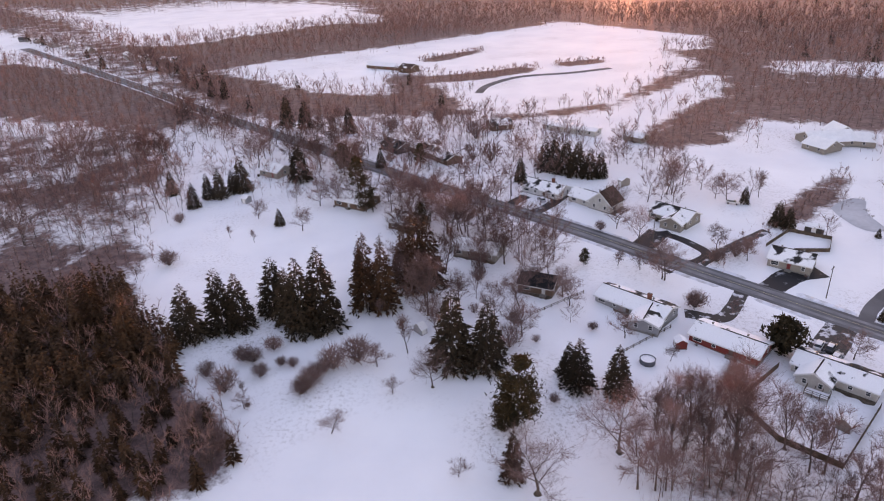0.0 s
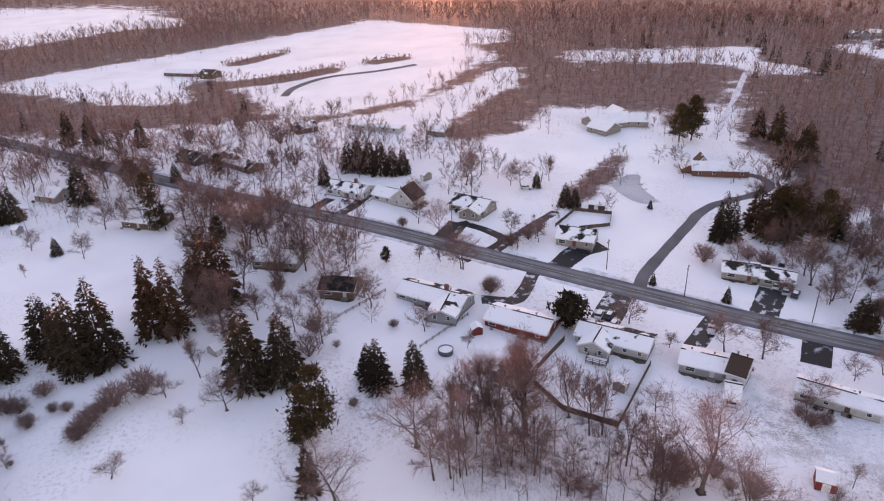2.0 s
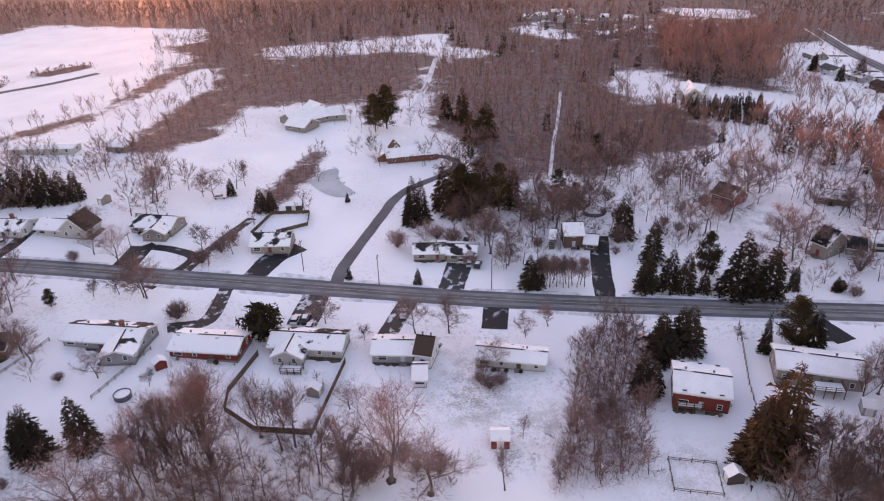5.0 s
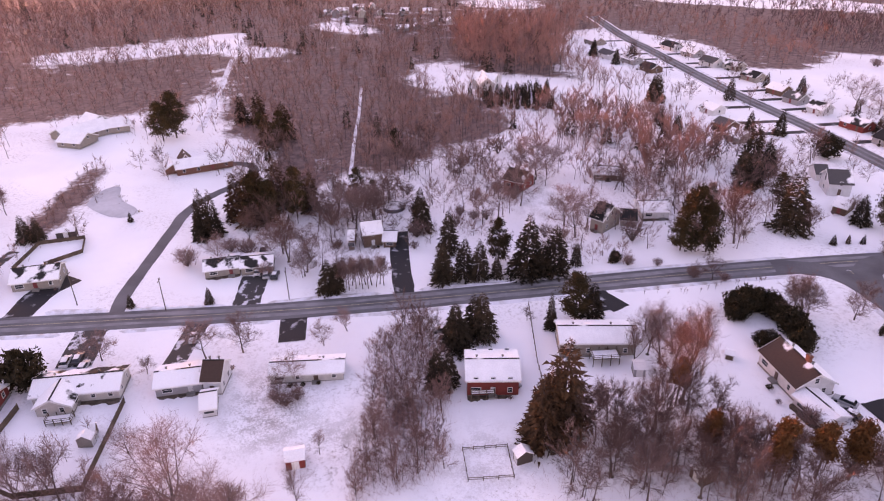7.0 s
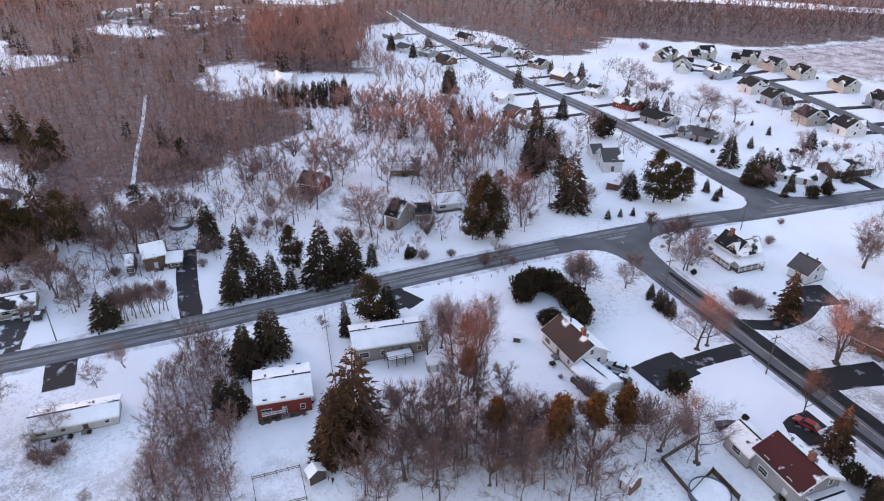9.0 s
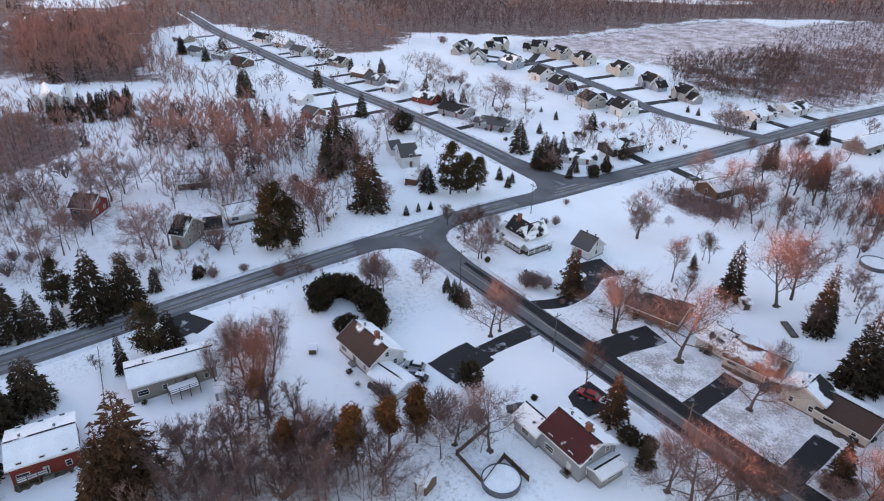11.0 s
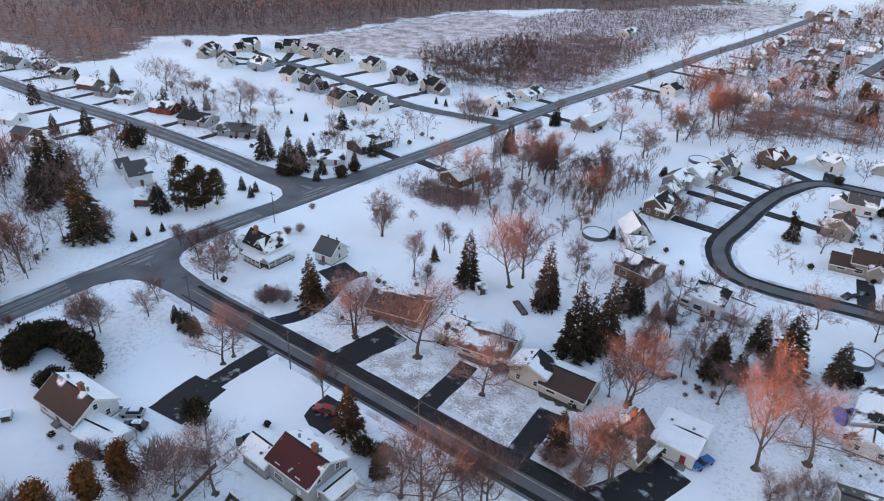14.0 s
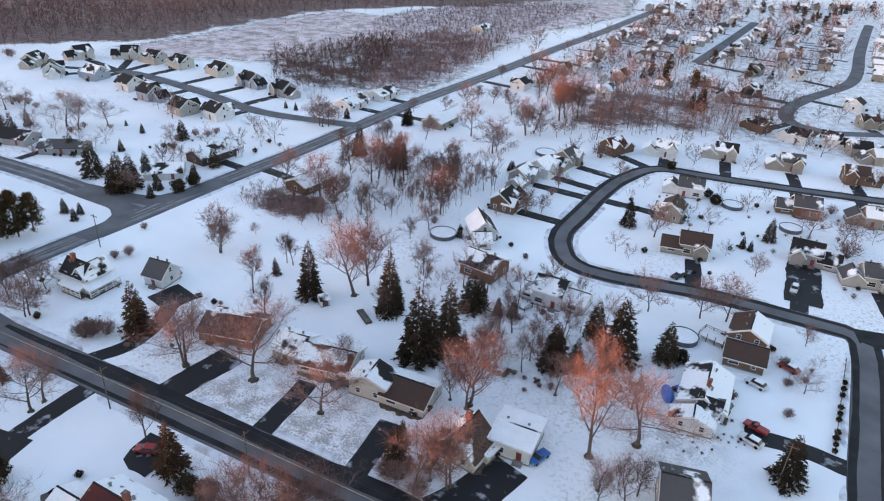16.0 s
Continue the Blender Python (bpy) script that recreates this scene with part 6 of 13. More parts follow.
drive([(321.1, -208.2), (321.6, -182.1)], 3.4, DRIVE)
drive([(298.3, -210.6), (298.8, -177.5)], 3.4, DRIVE)
drive([(283.2, -211.8), (283.7, -175.6)], 3.4, DRIVE)
drive([(401.9, -203.1), (402.4, -183.5)], 3.4, DRIVE)
drive([(423.5, -202.4), (424.0, -179.9)], 3.4, DRIVE)
drive([(438.6, -201.9), (439.1, -170.9)], 3.4, DRIVE)
drive([(480.5, -200.1), (481.0, -174.4)], 3.4, DRIVE)

drive([(173.6, 98.3), (186.2, 98.3), (192.4, 95.4)], 3.4, DRIVE)
drive([(170.2, 82.8), (180.8, 79.7), (187.5, 80.2), (190.2, 87.9), (190.8, 94.5)], 3.4, DRIVE)

FAR_DRIVES = []


def far_drive(x, y, side, length=13.0, w=1.5):
    """A cleared driveway of the far houses, laid beside the house towards its street."""
    z = height(x, y)
    FAR_DRIVES.append(((x + (2.5 if side > 0 else -2.5 - length), y + 5.2 - w, z - 0.3), (x + (2.5 + length if side > 0 else -2.5), y + 5.2 + w, z + 0.09)))


# ---- houses, yards, trees ----
house("long low ranch house, grey siding, snowy patched roof", [(143.7, 78.5, -88.7, 19.6, 8.5, 2.43, 1.5), (138.6, 72.1, -164.4, 8.1, 7.5, 2.43, 1.4)], walls='grey', slopes=('snow', 'half'), garage=0, chimney=True)
house("red-sided long ranch house with a snowy roof", [(144.9, 53.3, -87.8, 16.6, 8.5, 2.52, 1.5)], walls='red', slopes=('snow', 'snow'))
house("beige ranch house with a rear gable and snowy roof", [(150.3, 30.4, -87.5, 17.6, 8.0, 2.61, 1.5), (145.4, 33.3, -177.2, 6.3, 7, 2.61, 1.8)], walls='cream', slopes=('snow', 'half'))
house("grey raised ranch house with a flat snowy roof", [(151.0, 9.6, -84.0, 9.6, 7.5, 2.7, 1.2)], walls='grey', slopes=('snow', 'white'))
house("brown-roofed small two-storey house with white walls", [(150.1, 1.6, -95.3, 3.8, 7.0, 4.0, 2.4), (142.3, 1.6, -81.3, 2.8, 6.0, 2.52, 1.6, 'snow', 'white')], walls='white', slopes=('brown', 'snow'))
house("beige mobile home with a long snowy roof", [(151.5, -18.1, -91.5, 15.9, 6.0, 2.52, 0.9)], walls='cream', slopes=('white', 'snow'))
house("red-based raised house with a broad snowy roof", [(142.6, -58.2, -95.6, 10.7, 10.0, 4.3, 1.4)], walls='red', slopes=('white', 'white'))
house("tan raised ranch house with a long snowy roof", [(151.3, -83.2, -96.2, 16.4, 8.5, 3.8, 1.4)], walls='tan', slopes=('white', 'snow'))
house("white two-storey farmhouse with a brown-and-snow roof", [(133.2, -120.4, -175.5, 12.3, 8.4, 3.3, 2.6), (122.3, -119.4, -168, 8.0, 5.4, 2.2, 0.8, 'white', 'white')], walls='white', slopes=('brown', 'white'), chimney=True)
house("grey split-level house with a maroon shingle roof", [(87.5, -136.9, 180, 10.0, 8.6, 4.5, 2.2), (95.6, -134.6, 180, 6.0, 5.6, 3.2, 1.5, 'snow', 'white'), (80.9, -137.4, 90, 5.4, 3.0, 2.6, 0.5, 'white', 'white')], walls='grey', slopes=('maroon', 'snow'), chimney=True)
victorian = house("white Victorian house with gables and a snowy porch", [(153.8, -180.3, 0.0, 7.4, 5.2, 4.7, 2.6, 'dark', 'dark'), (151.4, -181.6, -90.0, 7.2, 4.4, 4.5, 2.5, 'half', 'dark'), (158.4, -179.4, 0.0, 3.6, 4.0, 2.9, 1.6, 'half', 'snow')], walls='white', slopes=('half', 'dark'), chimney=True)
victorian_back = victorian.matrix_basis.inverted()
for at_x, at_y, at_yaw, at_length in ((152.8, -177.7, 180, 6.8), (149.2, -181.4, -90, 8.6)):
    porch(victorian, victorian_back @ pose(at_x, at_y, height(153.6, -180.6), 0, 0, at_yaw), at_length, 1.9, 2.3, 5)
house("white detached garage with a brown gable roof", [(139.8, -192.0, -173.9, 5.6, 6.5, 3.06, 2.6)], walls='white', slopes=('grey', 'dark'), category='garage', name='garage')
house("brown low ranch house behind a bare tree", [(109.0, -184.8, -164.8, 12.7, 9.5, 2.52, 1.8)], walls='brown', slopes=('brown', 'half'))
house("ranch house with dark and rust-coloured roof halves", [(93.1, -186.0, -174.4, 6.7, 8, 2.7, 2.0, 'half', 'half'), (83.9, -186.4, -169.0, 11.1, 9.5, 2.52, 1.8, 'rust', 'white')], walls='cream', slopes=('half', 'snow'))
house("beige split-level house with a dark snow-patched roof", [(71.7, -183.7, -84.4, 5.4, 8.0, 4.0, 1.6, 'half', 'snow'), (63.9, -185.7, -177.2, 9.4, 8.5, 2.52, 1.8, 'brown', 'snow')], walls='cream', slopes=('dark', 'half'))
house("steep brown-roofed cottage among bare trees", [(48.3, -178.2, -97.0, 7.5, 8.5, 2.61, 4.0), (44.6, -179.7, -101.0, 4.7, 3.5, 2.25, 0.4, 'white', 'white')], walls='cream', slopes=('brown', 'half'), chimney=True)
house("white flat-roofed garage with a snowy roof", [(40.9, -184.9, -177.4, 7.8, 9.0, 3.6, 0.5)], walls='white', slopes=('white', 'white'), category='garage', name='garage')
house("white two-storey house with a dark patched roof", [(52.4, -235.2, 179, 7.4, 8.0, 4.4, 2.0), (46.0, -236.2, 177, 5.6, 7.4, 2.7, 1.5, 'snow', 'snow'), (57.8, -235.6, 179, 3.6, 6.4, 2.4, 0.8, 'snow', 'snow')], walls='white', slopes=('half', 'dark'))
house("brick house with a snow-patched roof", [(72.5, -239.0, 172.3, 9.6, 9.0, 3.6, 2.2)], walls='brick', slopes=('half', 'snow'))
house("grey-roofed house with a brick chimney", [(12.4, -216.3, 91.1, 12.9, 9.0, 2.7, 2.2, 'half', 'snow'), (10.8, -210.5, 178.2, 4.0, 8, 2.7, 2.0, 'half', 'grey'), (13.2, -205.9, 94.1, 3.3, 8, 2.52, 1.5, 'half', 'snow')], walls='white', slopes=('half', 'half'), chimney=True)
house("brown two-storey house with an attached garage", [(6.8, -240.5, -92.4, 8.3, 8, 5.0, 2.0, 'snow', 'brown'), (6.7, -234.4, -177.4, 8.2, 8, 2.52, 1.8, 'brown', 'snow')], walls='brown', slopes=('half', 'brown'))
house("grey-roofed two-storey house with shutters", [(11.5, -184.6, -167.3, 7.1, 8.5, 5.0, 2.0)], walls='beige', slopes=('grey', 'grey'))
house("white cape house with a steep snowy roof", [(82.9, -258.8, 127.9, 9.4, 7.0, 3.06, 3.2), (80.0, -253.1, -147.3, 4.6, 7, 2.34, 1.5)], walls='white', slopes=('white', 'dark'))
house("brick ranch house with a long snowy roof by a pond", [(284.4, 33.6, -68.0, 21.0, 10, 2.7, 2.0), (287.2, 41.0, 22.0, 6.5, 4.4, 3.0, 2.6, 'brown', 'brown'), (282.2, 45.0, 22.0, 9.0, 5.5, 2.5, 1.5)], walls='brick', slopes=('white', 'white'), detail=1)
house("sprawling house with white snowy roofs", [(322.7, 92.8, -40.0, 20.0, 14, 2.5, 3.0), (312.0, 90.7, -108.4, 11.0, 11, 2.4, 2.6), (330.7, 80.2, -70.3, 9.0, 10, 2.5, 2.4), (336.0, 92.0, 50.0, 10.0, 10, 2.6, 3.2, 'half', 'white')], walls='tan', slopes=('white', 'snow'), detail=1)
house("long cream building with many windows and a snowy roof", [(264.7, 187.5, -81.6, 27.6, 7, 2.61, 0.6)], walls='cream', slopes=('white', 'white'), detail=1)
house("low outbuilding with a snowy roof", [(271.4, 156.6, -88.0, 9.3, 7, 2.52, 1.2)], walls='tan', slopes=('white', 'snow'), detail=1)
house("white bungalow with a snow-patched roof beside the road", [(192.2, 146.2, -85.9, 15.6, 9, 2.61, 1.8)], walls='white', slopes=('half', 'snow'), chimney=True)
house("house with a steep brown gable and a low snowy wing", [(195.1, 122.2, 1.8, 8.1, 9, 3.06, 3.8, 'brown', 'snow'), (195.5, 130.9, -91.2, 9.1, 8, 2.61, 1.8)], walls='cream', slopes=('snow', 'snow'))
house("house with a snow-patched dark roof and garage", [(202.7, 99.8, -91.2, 14.0, 9, 2.7, 2.0), (197.4, 97.0, -172.0, 6.7, 7, 2.61, 1.8)], walls='tan', slopes=('half', 'snow'))
house("brown house with a paved yard and patched roof", [(198.5, 59.2, -80.6, 11.6, 9, 2.88, 2.0)], walls='tan', slopes=('half', 'brown'))
house("low white-roofed house with parked cars", [(202.8, 10.7, -79.9, 9.5, 8, 2.61, 1.2), (203.2, 0.7, -86.5, 8.6, 8, 2.61, 1.2)], walls='tan', slopes=('half', 'white'))
house("brown house with white snowy roofs behind a grove", [(215.1, -32.0, -81.0, 5.6, 8, 4.6, 2.2), (213.1, -26.3, -95.7, 1.5, 6, 3.6, 1.6), (213.3, -37.9, -96.8, 3.6, 7, 2.52, 1.4)], walls='brown', slopes=('white', 'white'))
house("house with a white snowy roof among shrubs", [(137.3, 190.6, -75.5, 13.4, 10, 2.7, 2.0)], walls='brown', slopes=('white', 'white'))
house("low house with a half-bare dark roof", [(137.0, 161.9, -72.5, 9.7, 10, 2.7, 2.0)], walls='brown', slopes=('half', 'half'))
house("low house hidden among bare trees", [(135.9, 243.8, -78.3, 10.1, 9, 2.7, 2.0)], walls='tan', slopes=('white', 'white'), detail=1)
house("long low house under bare trees", [(138.0, 129.9, -68.9, 13.7, 9, 2.7, 1.8)], walls='tan', slopes=('snow', 'half'))
house("dark-roofed house under bare trees", [(133.9, 103.2, -70.0, 9.8, 8, 2.7, 1.8)], walls='brown', slopes=('dark', 'half'))
house("low house with a patched roof across the road", [(196.4, 215.9, -96.2, 12.6, 9, 2.7, 1.8), (194.3, 202.2, -99.5, 13.1, 8, 2.52, 1.6)], walls='brown', slopes=('half', 'snow'), detail=1)
house("low brown house at the wood's edge", [(247.3, 218.5, -26.3, 10.6, 9, 2.7, 1.8)], walls='brown', slopes=('half', 'half'), detail=1)
house("dark house among bare trees", [(190.9, 230.4, -95.7, 12.9, 9, 2.7, 1.8)], walls='dark', slopes=('dark', 'half'), detail=1)
house("long brown barn at the field's edge", [(317.6, 383.5, -75.0, 38.5, 8, 2.34, 1.6)], walls='brown', slopes=('white', 'brown'), detail=1, category='barn', name='barn')
house("small brown farm building in a field", [(318.1, 365.0, -77.3, 10.1, 10, 3.5, 1.8)], walls='brown', slopes=('brown', 'white'), detail=1, category='barn', name='barn')
house("tan brick house with a steep dark gable", [(209.6, -103.5, -141.9, 4.3, 9, 4.4, 3.2), (212.3, -111.6, -105.1, 4.4, 8, 2.52, 1.6)], walls='tan', slopes=('dark', 'white'))
house("long white house with a snowy roof", [(216.2, -120.5, -94.6, 8.4, 9, 2.61, 1.6)], walls='white', slopes=('white', 'white'))
house("red barn among leafless trees", [(246.2, -83.8, -132.4, 7.4, 8, 3.6, 2.6)], walls='red', slopes=('brown', 'white'), category='barn', name='barn')
house("long brown shed with a snowy roof", [(247.7, -116.5, -105.7, 10.2, 7, 2.52, 1.4)], walls='brown', slopes=('white', 'white'), category='shed', name='long_shed')
house("large white house at the forest clearing", [(376.3, -91.6, -123.0, 11.9, 11, 5, 2.6), (372.1, -89.9, -179.4, 17.5, 8, 5, 3)], walls='white', slopes=('white', 'white'), detail=1)
house("grey house with a gable towards the road", [(223.9, -185.8, -105.9, 6.9, 9, 4.4, 3.0), (236.0, -187.2, -101.6, 3.8, 7, 2.7, 2)], walls='white', slopes=('grey', 'white'), detail=1)
house("low house behind a spruce", [(208.8, -179.3, -142.8, 3.9, 8, 2.52, 1.8)], walls='brown', slopes=('white', 'grey'), detail=1)
house("open white garden pavilion beside the road", [(197.9, -142.4, -132.9, 1.9, 4, 2.4, 1.2)], walls='white', slopes=('white', 'white'), detail=1, category='pavilion', name='garden_pavilion')
house("red house with a snowy roof along the side street", [(284.9, -234.0, -161.2, 11.0, 8, 2.7, 2)], walls='red', slopes=('half', 'dark'), detail=1)
house("dark ranch house along the side street", [(261.8, -234.4, -163.7, 13.6, 9, 2.7, 2)], walls='grey', slopes=('dark', 'half'), detail=1)
house("long grey ranch house at the corner", [(238.8, -237.5, -148.1, 15.6, 8, 2.61, 1.8)], walls='grey', slopes=('grey', 'half'), detail=1)
house("small house along the snowy side street", [(307.8, -231.4, -159.3, 8.1, 7.4, 2.7, 2.2)], walls='white', slopes=('half', 'dark'), detail=1)
house("small house along the snowy side street", [(324.7, -229.9, -159.6, 8.6, 7.4, 2.7, 2.2)], walls='grey', slopes=('grey', 'half'), detail=1)
house("small house along the snowy side street", [(340.9, -230.6, -160.0, 9.0, 7.4, 2.7, 2.2)], walls='brown', slopes=('snow', 'dark'), detail=1)
house("small house along the snowy side street", [(367.6, -231.2, -160.6, 9.8, 7.4, 2.7, 2.2)], walls='tan', slopes=('dark', 'half'), detail=1)
house("small house along the snowy side street", [(392.7, -232.9, -161.2, 10.7, 7.4, 2.7, 2.2)], walls='beige', slopes=('half', 'dark'), detail=1)
house("small house along the snowy side street", [(402.9, -224.3, -160.9, 10.9, 7.4, 2.7, 2.2)], walls='white', slopes=('grey', 'half'), detail=1)
house("small house along the snowy side street", [(428.6, -224.1, -161.4, 11.6, 7.4, 2.7, 2.2)], walls='grey', slopes=('snow', 'dark'), detail=1)
house("small house along the snowy side street", [(447.9, -219.3, -161.5, 12.1, 7.4, 2.7, 2.2)], walls='white', slopes=('dark', 'half'), detail=1)
house("small house with a snowy roof among trees", [(314.6, -185.1, -161.1, 8.1, 7.4, 2.61, 1.8)], walls='white', slopes=('half', 'dark'), detail=1)
house("small house with a snowy roof among trees", [(291.8, -180.5, -160.2, 7.4, 7.4, 2.61, 1.8)], walls='brown', slopes=('grey', 'half'), detail=1)
house("small house with a snowy roof among trees", [(276.7, -178.6, -159.7, 6.9, 7.4, 2.61, 1.8)], walls='tan', slopes=('snow', 'dark'), detail=1)
house("small house with a snowy roof among trees", [(395.4, -186.5, -162.9, 10.7, 7.4, 2.61, 1.8)], walls='brown', slopes=('dark', 'half'), detail=1)
house("small house with a snowy roof among trees", [(417.0, -182.9, -163.1, 11.4, 7.4, 2.61, 1.8)], walls='grey', slopes=('half', 'dark'), detail=1)
house("small house with a snowy roof among trees", [(432.1, -173.9, -162.8, 11.8, 7.4, 2.61, 1.8)], walls='white', slopes=('grey', 'half'), detail=1)
house("small house with a snowy roof among trees", [(474.0, -177.4, -163.8, 13.3, 7.4, 2.61, 1.8)], walls='tan', slopes=('snow', 'dark'), detail=1)
house("large new two-storey house with steep gables", [(360.0, -308.3, -67.9, 8.6, 8.2, 4.09, 2.67), (356.9, -302.5, -67.9, 5.7, 5.5, 2.42, 2.32), (357.5, -311.7, 22.1, 3.8, 3.6, 4.09, 1.97)], walls='beige', slopes=('dark', 'half'), detail=1)
house("large new two-storey house with steep gables", [(336.6, -301.9, -38.1, 8.6, 8.2, 4.09, 2.67), (331.0, -298.4, -38.1, 5.7, 5.5, 2.42, 2.32), (336.1, -306.0, 51.9, 3.8, 3.6, 4.09, 1.97)], walls='white', slopes=('grey', 'dark'), detail=1)
house("large new two-storey house with steep gables", [(356.2, -333.3, 258.2, 8.6, 8.2, 4.09, 2.67), (356.9, -326.8, 258.2, 5.7, 5.5, 2.42, 2.32), (352.2, -334.7, 348.2, 3.8, 3.6, 4.09, 1.97)], walls='cream', slopes=('dark', 'half'), detail=1)
house("large new two-storey house with steep gables", [(314.5, -308.9, 3.9, 8.6, 8.2, 4.09, 2.67), (321.0, -309.2, 93.9, 5.7, 5.5, 2.42, 2.32), (312.6, -312.6, 93.9, 3.8, 3.6, 4.09, 1.97)], walls='blue', slopes=('dark', 'half'), detail=1)
house("large new two-storey house with steep gables", [(336.5, -348.6, 218.2, 8.6, 8.2, 4.09, 2.67), (341.2, -344.0, 218.2, 5.7, 5.5, 2.42, 2.32), (332.6, -347.1, 308.2, 3.8, 3.6, 4.09, 1.97)], walls='cream', slopes=('dark', 'half'), detail=1)
house("large new two-storey house with steep gables", [(317.7, -348.7, 183.9, 8.6, 8.2, 4.09, 2.67), (324.1, -347.6, 273.9, 5.7, 5.5, 2.42, 2.32), (315.3, -345.3, 273.9, 3.8, 3.6, 4.09, 1.97)], walls='beige', slopes=('dark', 'dark'), detail=1)
house("large new two-storey house with steep gables", [(299.1, -349.7, 176.3, 8.6, 8.2, 4.09, 2.67), (305.6, -349.4, 266.3, 5.7, 5.5, 2.42, 2.32), (297.2, -346.0, 266.3, 3.8, 3.6, 4.09, 1.97)], walls='cream', slopes=('dark', 'half'), detail=1)
house("large new two-storey house with steep gables", [(286.4, -305.8, -6.8, 8.6, 8.2, 4.09, 2.67), (292.8, -307.3, -6.8, 5.7, 5.5, 2.42, 2.32), (283.8, -309.1, 83.2, 3.8, 3.6, 4.09, 1.97)], walls='white', slopes=('dark', 'dark'), detail=1)
house("large new two-storey house with steep gables", [(267.1, -300.5, -6.8, 8.6, 8.2, 4.09, 2.67), (260.6, -300.4, 83.2, 5.7, 5.5, 2.42, 2.32), (268.8, -304.3, 83.2, 3.8, 3.6, 4.09, 1.97)], walls='blue', slopes=('grey', 'dark'), detail=1)
house("large new two-storey house with steep gables", [(239.3, -293.5, -10.3, 8.6, 8.2, 4.09, 2.67), (245.6, -295.4, 79.7, 5.7, 5.5, 2.42, 2.32), (236.5, -296.6, 79.7, 3.8, 3.6, 4.09, 1.97)], walls='beige', slopes=('dark', 'dark'), detail=1)
house("large new two-storey house with steep gables", [(223.0, -296.9, -10.3, 8.6, 8.2, 4.09, 2.67), (229.3, -298.8, -10.3, 5.7, 5.5, 2.42, 2.32), (220.2, -300.0, 79.7, 3.8, 3.6, 4.09, 1.97)], walls='white', slopes=('dark', 'dark'), detail=1)
house("large new two-storey house with steep gables", [(272.2, -350.2, 173.2, 8.6, 8.2, 4.09, 2.67), (278.7, -350.3, 263.2, 5.7, 5.5, 2.42, 2.32), (270.5, -346.4, 263.2, 3.8, 3.6, 4.09, 1.97)], walls='cream', slopes=('dark', 'dark'), detail=1)
house("large new two-storey house with steep gables", [(247.2, -344.0, 169.7, 8.6, 8.2, 4.09, 2.67), (240.9, -342.1, 259.7, 5.7, 5.5, 2.42, 2.32), (250.0, -340.9, 259.7, 3.8, 3.6, 4.09, 1.97)], walls='blue', slopes=('dark', 'half'), detail=1)
house("large new two-storey house with steep gables", [(224.1, -340.8, 169.7, 8.6, 8.2, 4.09, 2.67), (217.8, -338.9, 169.7, 5.7, 5.5, 2.42, 2.32), (226.9, -337.7, 259.7, 3.8, 3.6, 4.09, 1.97)], walls='grey', slopes=('dark', 'half'), detail=1)
house("single-storey house with snow on its roof", [(183.9, -364.0, 267.5, 15, 9, 2.9, 2.0)], walls='white', slopes=('half', 'white'), detail=1)
house("single-storey house with snow on its roof", [(186.9, -343.4, 267.5, 15, 9, 2.9, 2.0)], walls='white', slopes=('half', 'white'), detail=1)
house("single-storey house with snow on its roof", [(191.5, -261.2, 263.9, 15, 9, 2.9, 2.0)], walls='dark', slopes=('half', 'white'), detail=1)
house("single-storey house with snow on its roof", [(141.9, -344.2, 87.5, 15, 9, 2.9, 2.0)], walls='tan', slopes=('half', 'white'), detail=1)
house("single-storey house with snow on its roof", [(146.2, -260.7, 83.9, 15, 9, 2.9, 2.0)], walls='brown', slopes=('half', 'white'), detail=1)
house("single-storey house with snow on its roof", [(217.5, -548.3, 264.4, 15, 9, 2.9, 2.0)], walls='cream', slopes=('half', 'white'), detail=1)
house("long white ranch house with a snowy roof near the corner", [(192.4, -240.7, -140.9, 12.3, 9, 2.61, 1.8)], walls='white', slopes=('half', 'half'), detail=1)
house("two-storey house beside the curving street", [(88.0, -303.6, 267.4, 7.9, 6.6, 4.05, 2.22), (87.6, -297.5, 267.4, 5.5, 5.4, 2.39, 1.93), (85.1, -305.4, 357.4, 3.7, 3.5, 4.05, 1.64)], walls='grey', slopes=('half', 'grey'), detail=1)
house("two-storey house beside the curving street", [(80.3, -329.7, 259.3, 7.9, 6.6, 4.05, 2.22), (80.8, -323.6, 349.3, 5.5, 5.4, 2.39, 1.93), (77.2, -331.1, 349.3, 3.7, 3.5, 4.05, 1.64)], walls='tan', slopes=('grey', 'half'), detail=1)
house("two-storey house beside the curving street", [(69.2, -352.1, 241.2, 7.9, 6.6, 4.05, 2.22), (65.7, -357.1, 331.2, 5.5, 5.4, 2.39, 1.93), (67.7, -349.0, 331.2, 3.7, 3.5, 4.05, 1.64)], walls='brown', slopes=('maroon', 'snow'), detail=1)
house("two-storey house beside the curving street", [(50.1, -361.3, 188.6, 7.9, 6.6, 4.05, 2.22), (56.1, -359.7, 278.6, 5.5, 5.4, 2.39, 1.93), (47.7, -358.9, 278.6, 3.7, 3.5, 4.05, 1.64)], walls='white', slopes=('half', 'snow'), detail=1)
house("two-storey house beside the curving street", [(29.2, -371.8, 188.6, 7.9, 6.6, 4.05, 2.22), (35.2, -370.2, 278.6, 5.5, 5.4, 2.39, 1.93), (26.8, -369.4, 278.6, 3.7, 3.5, 4.05, 1.64)], walls='beige', slopes=('half', 'snow'), detail=1)
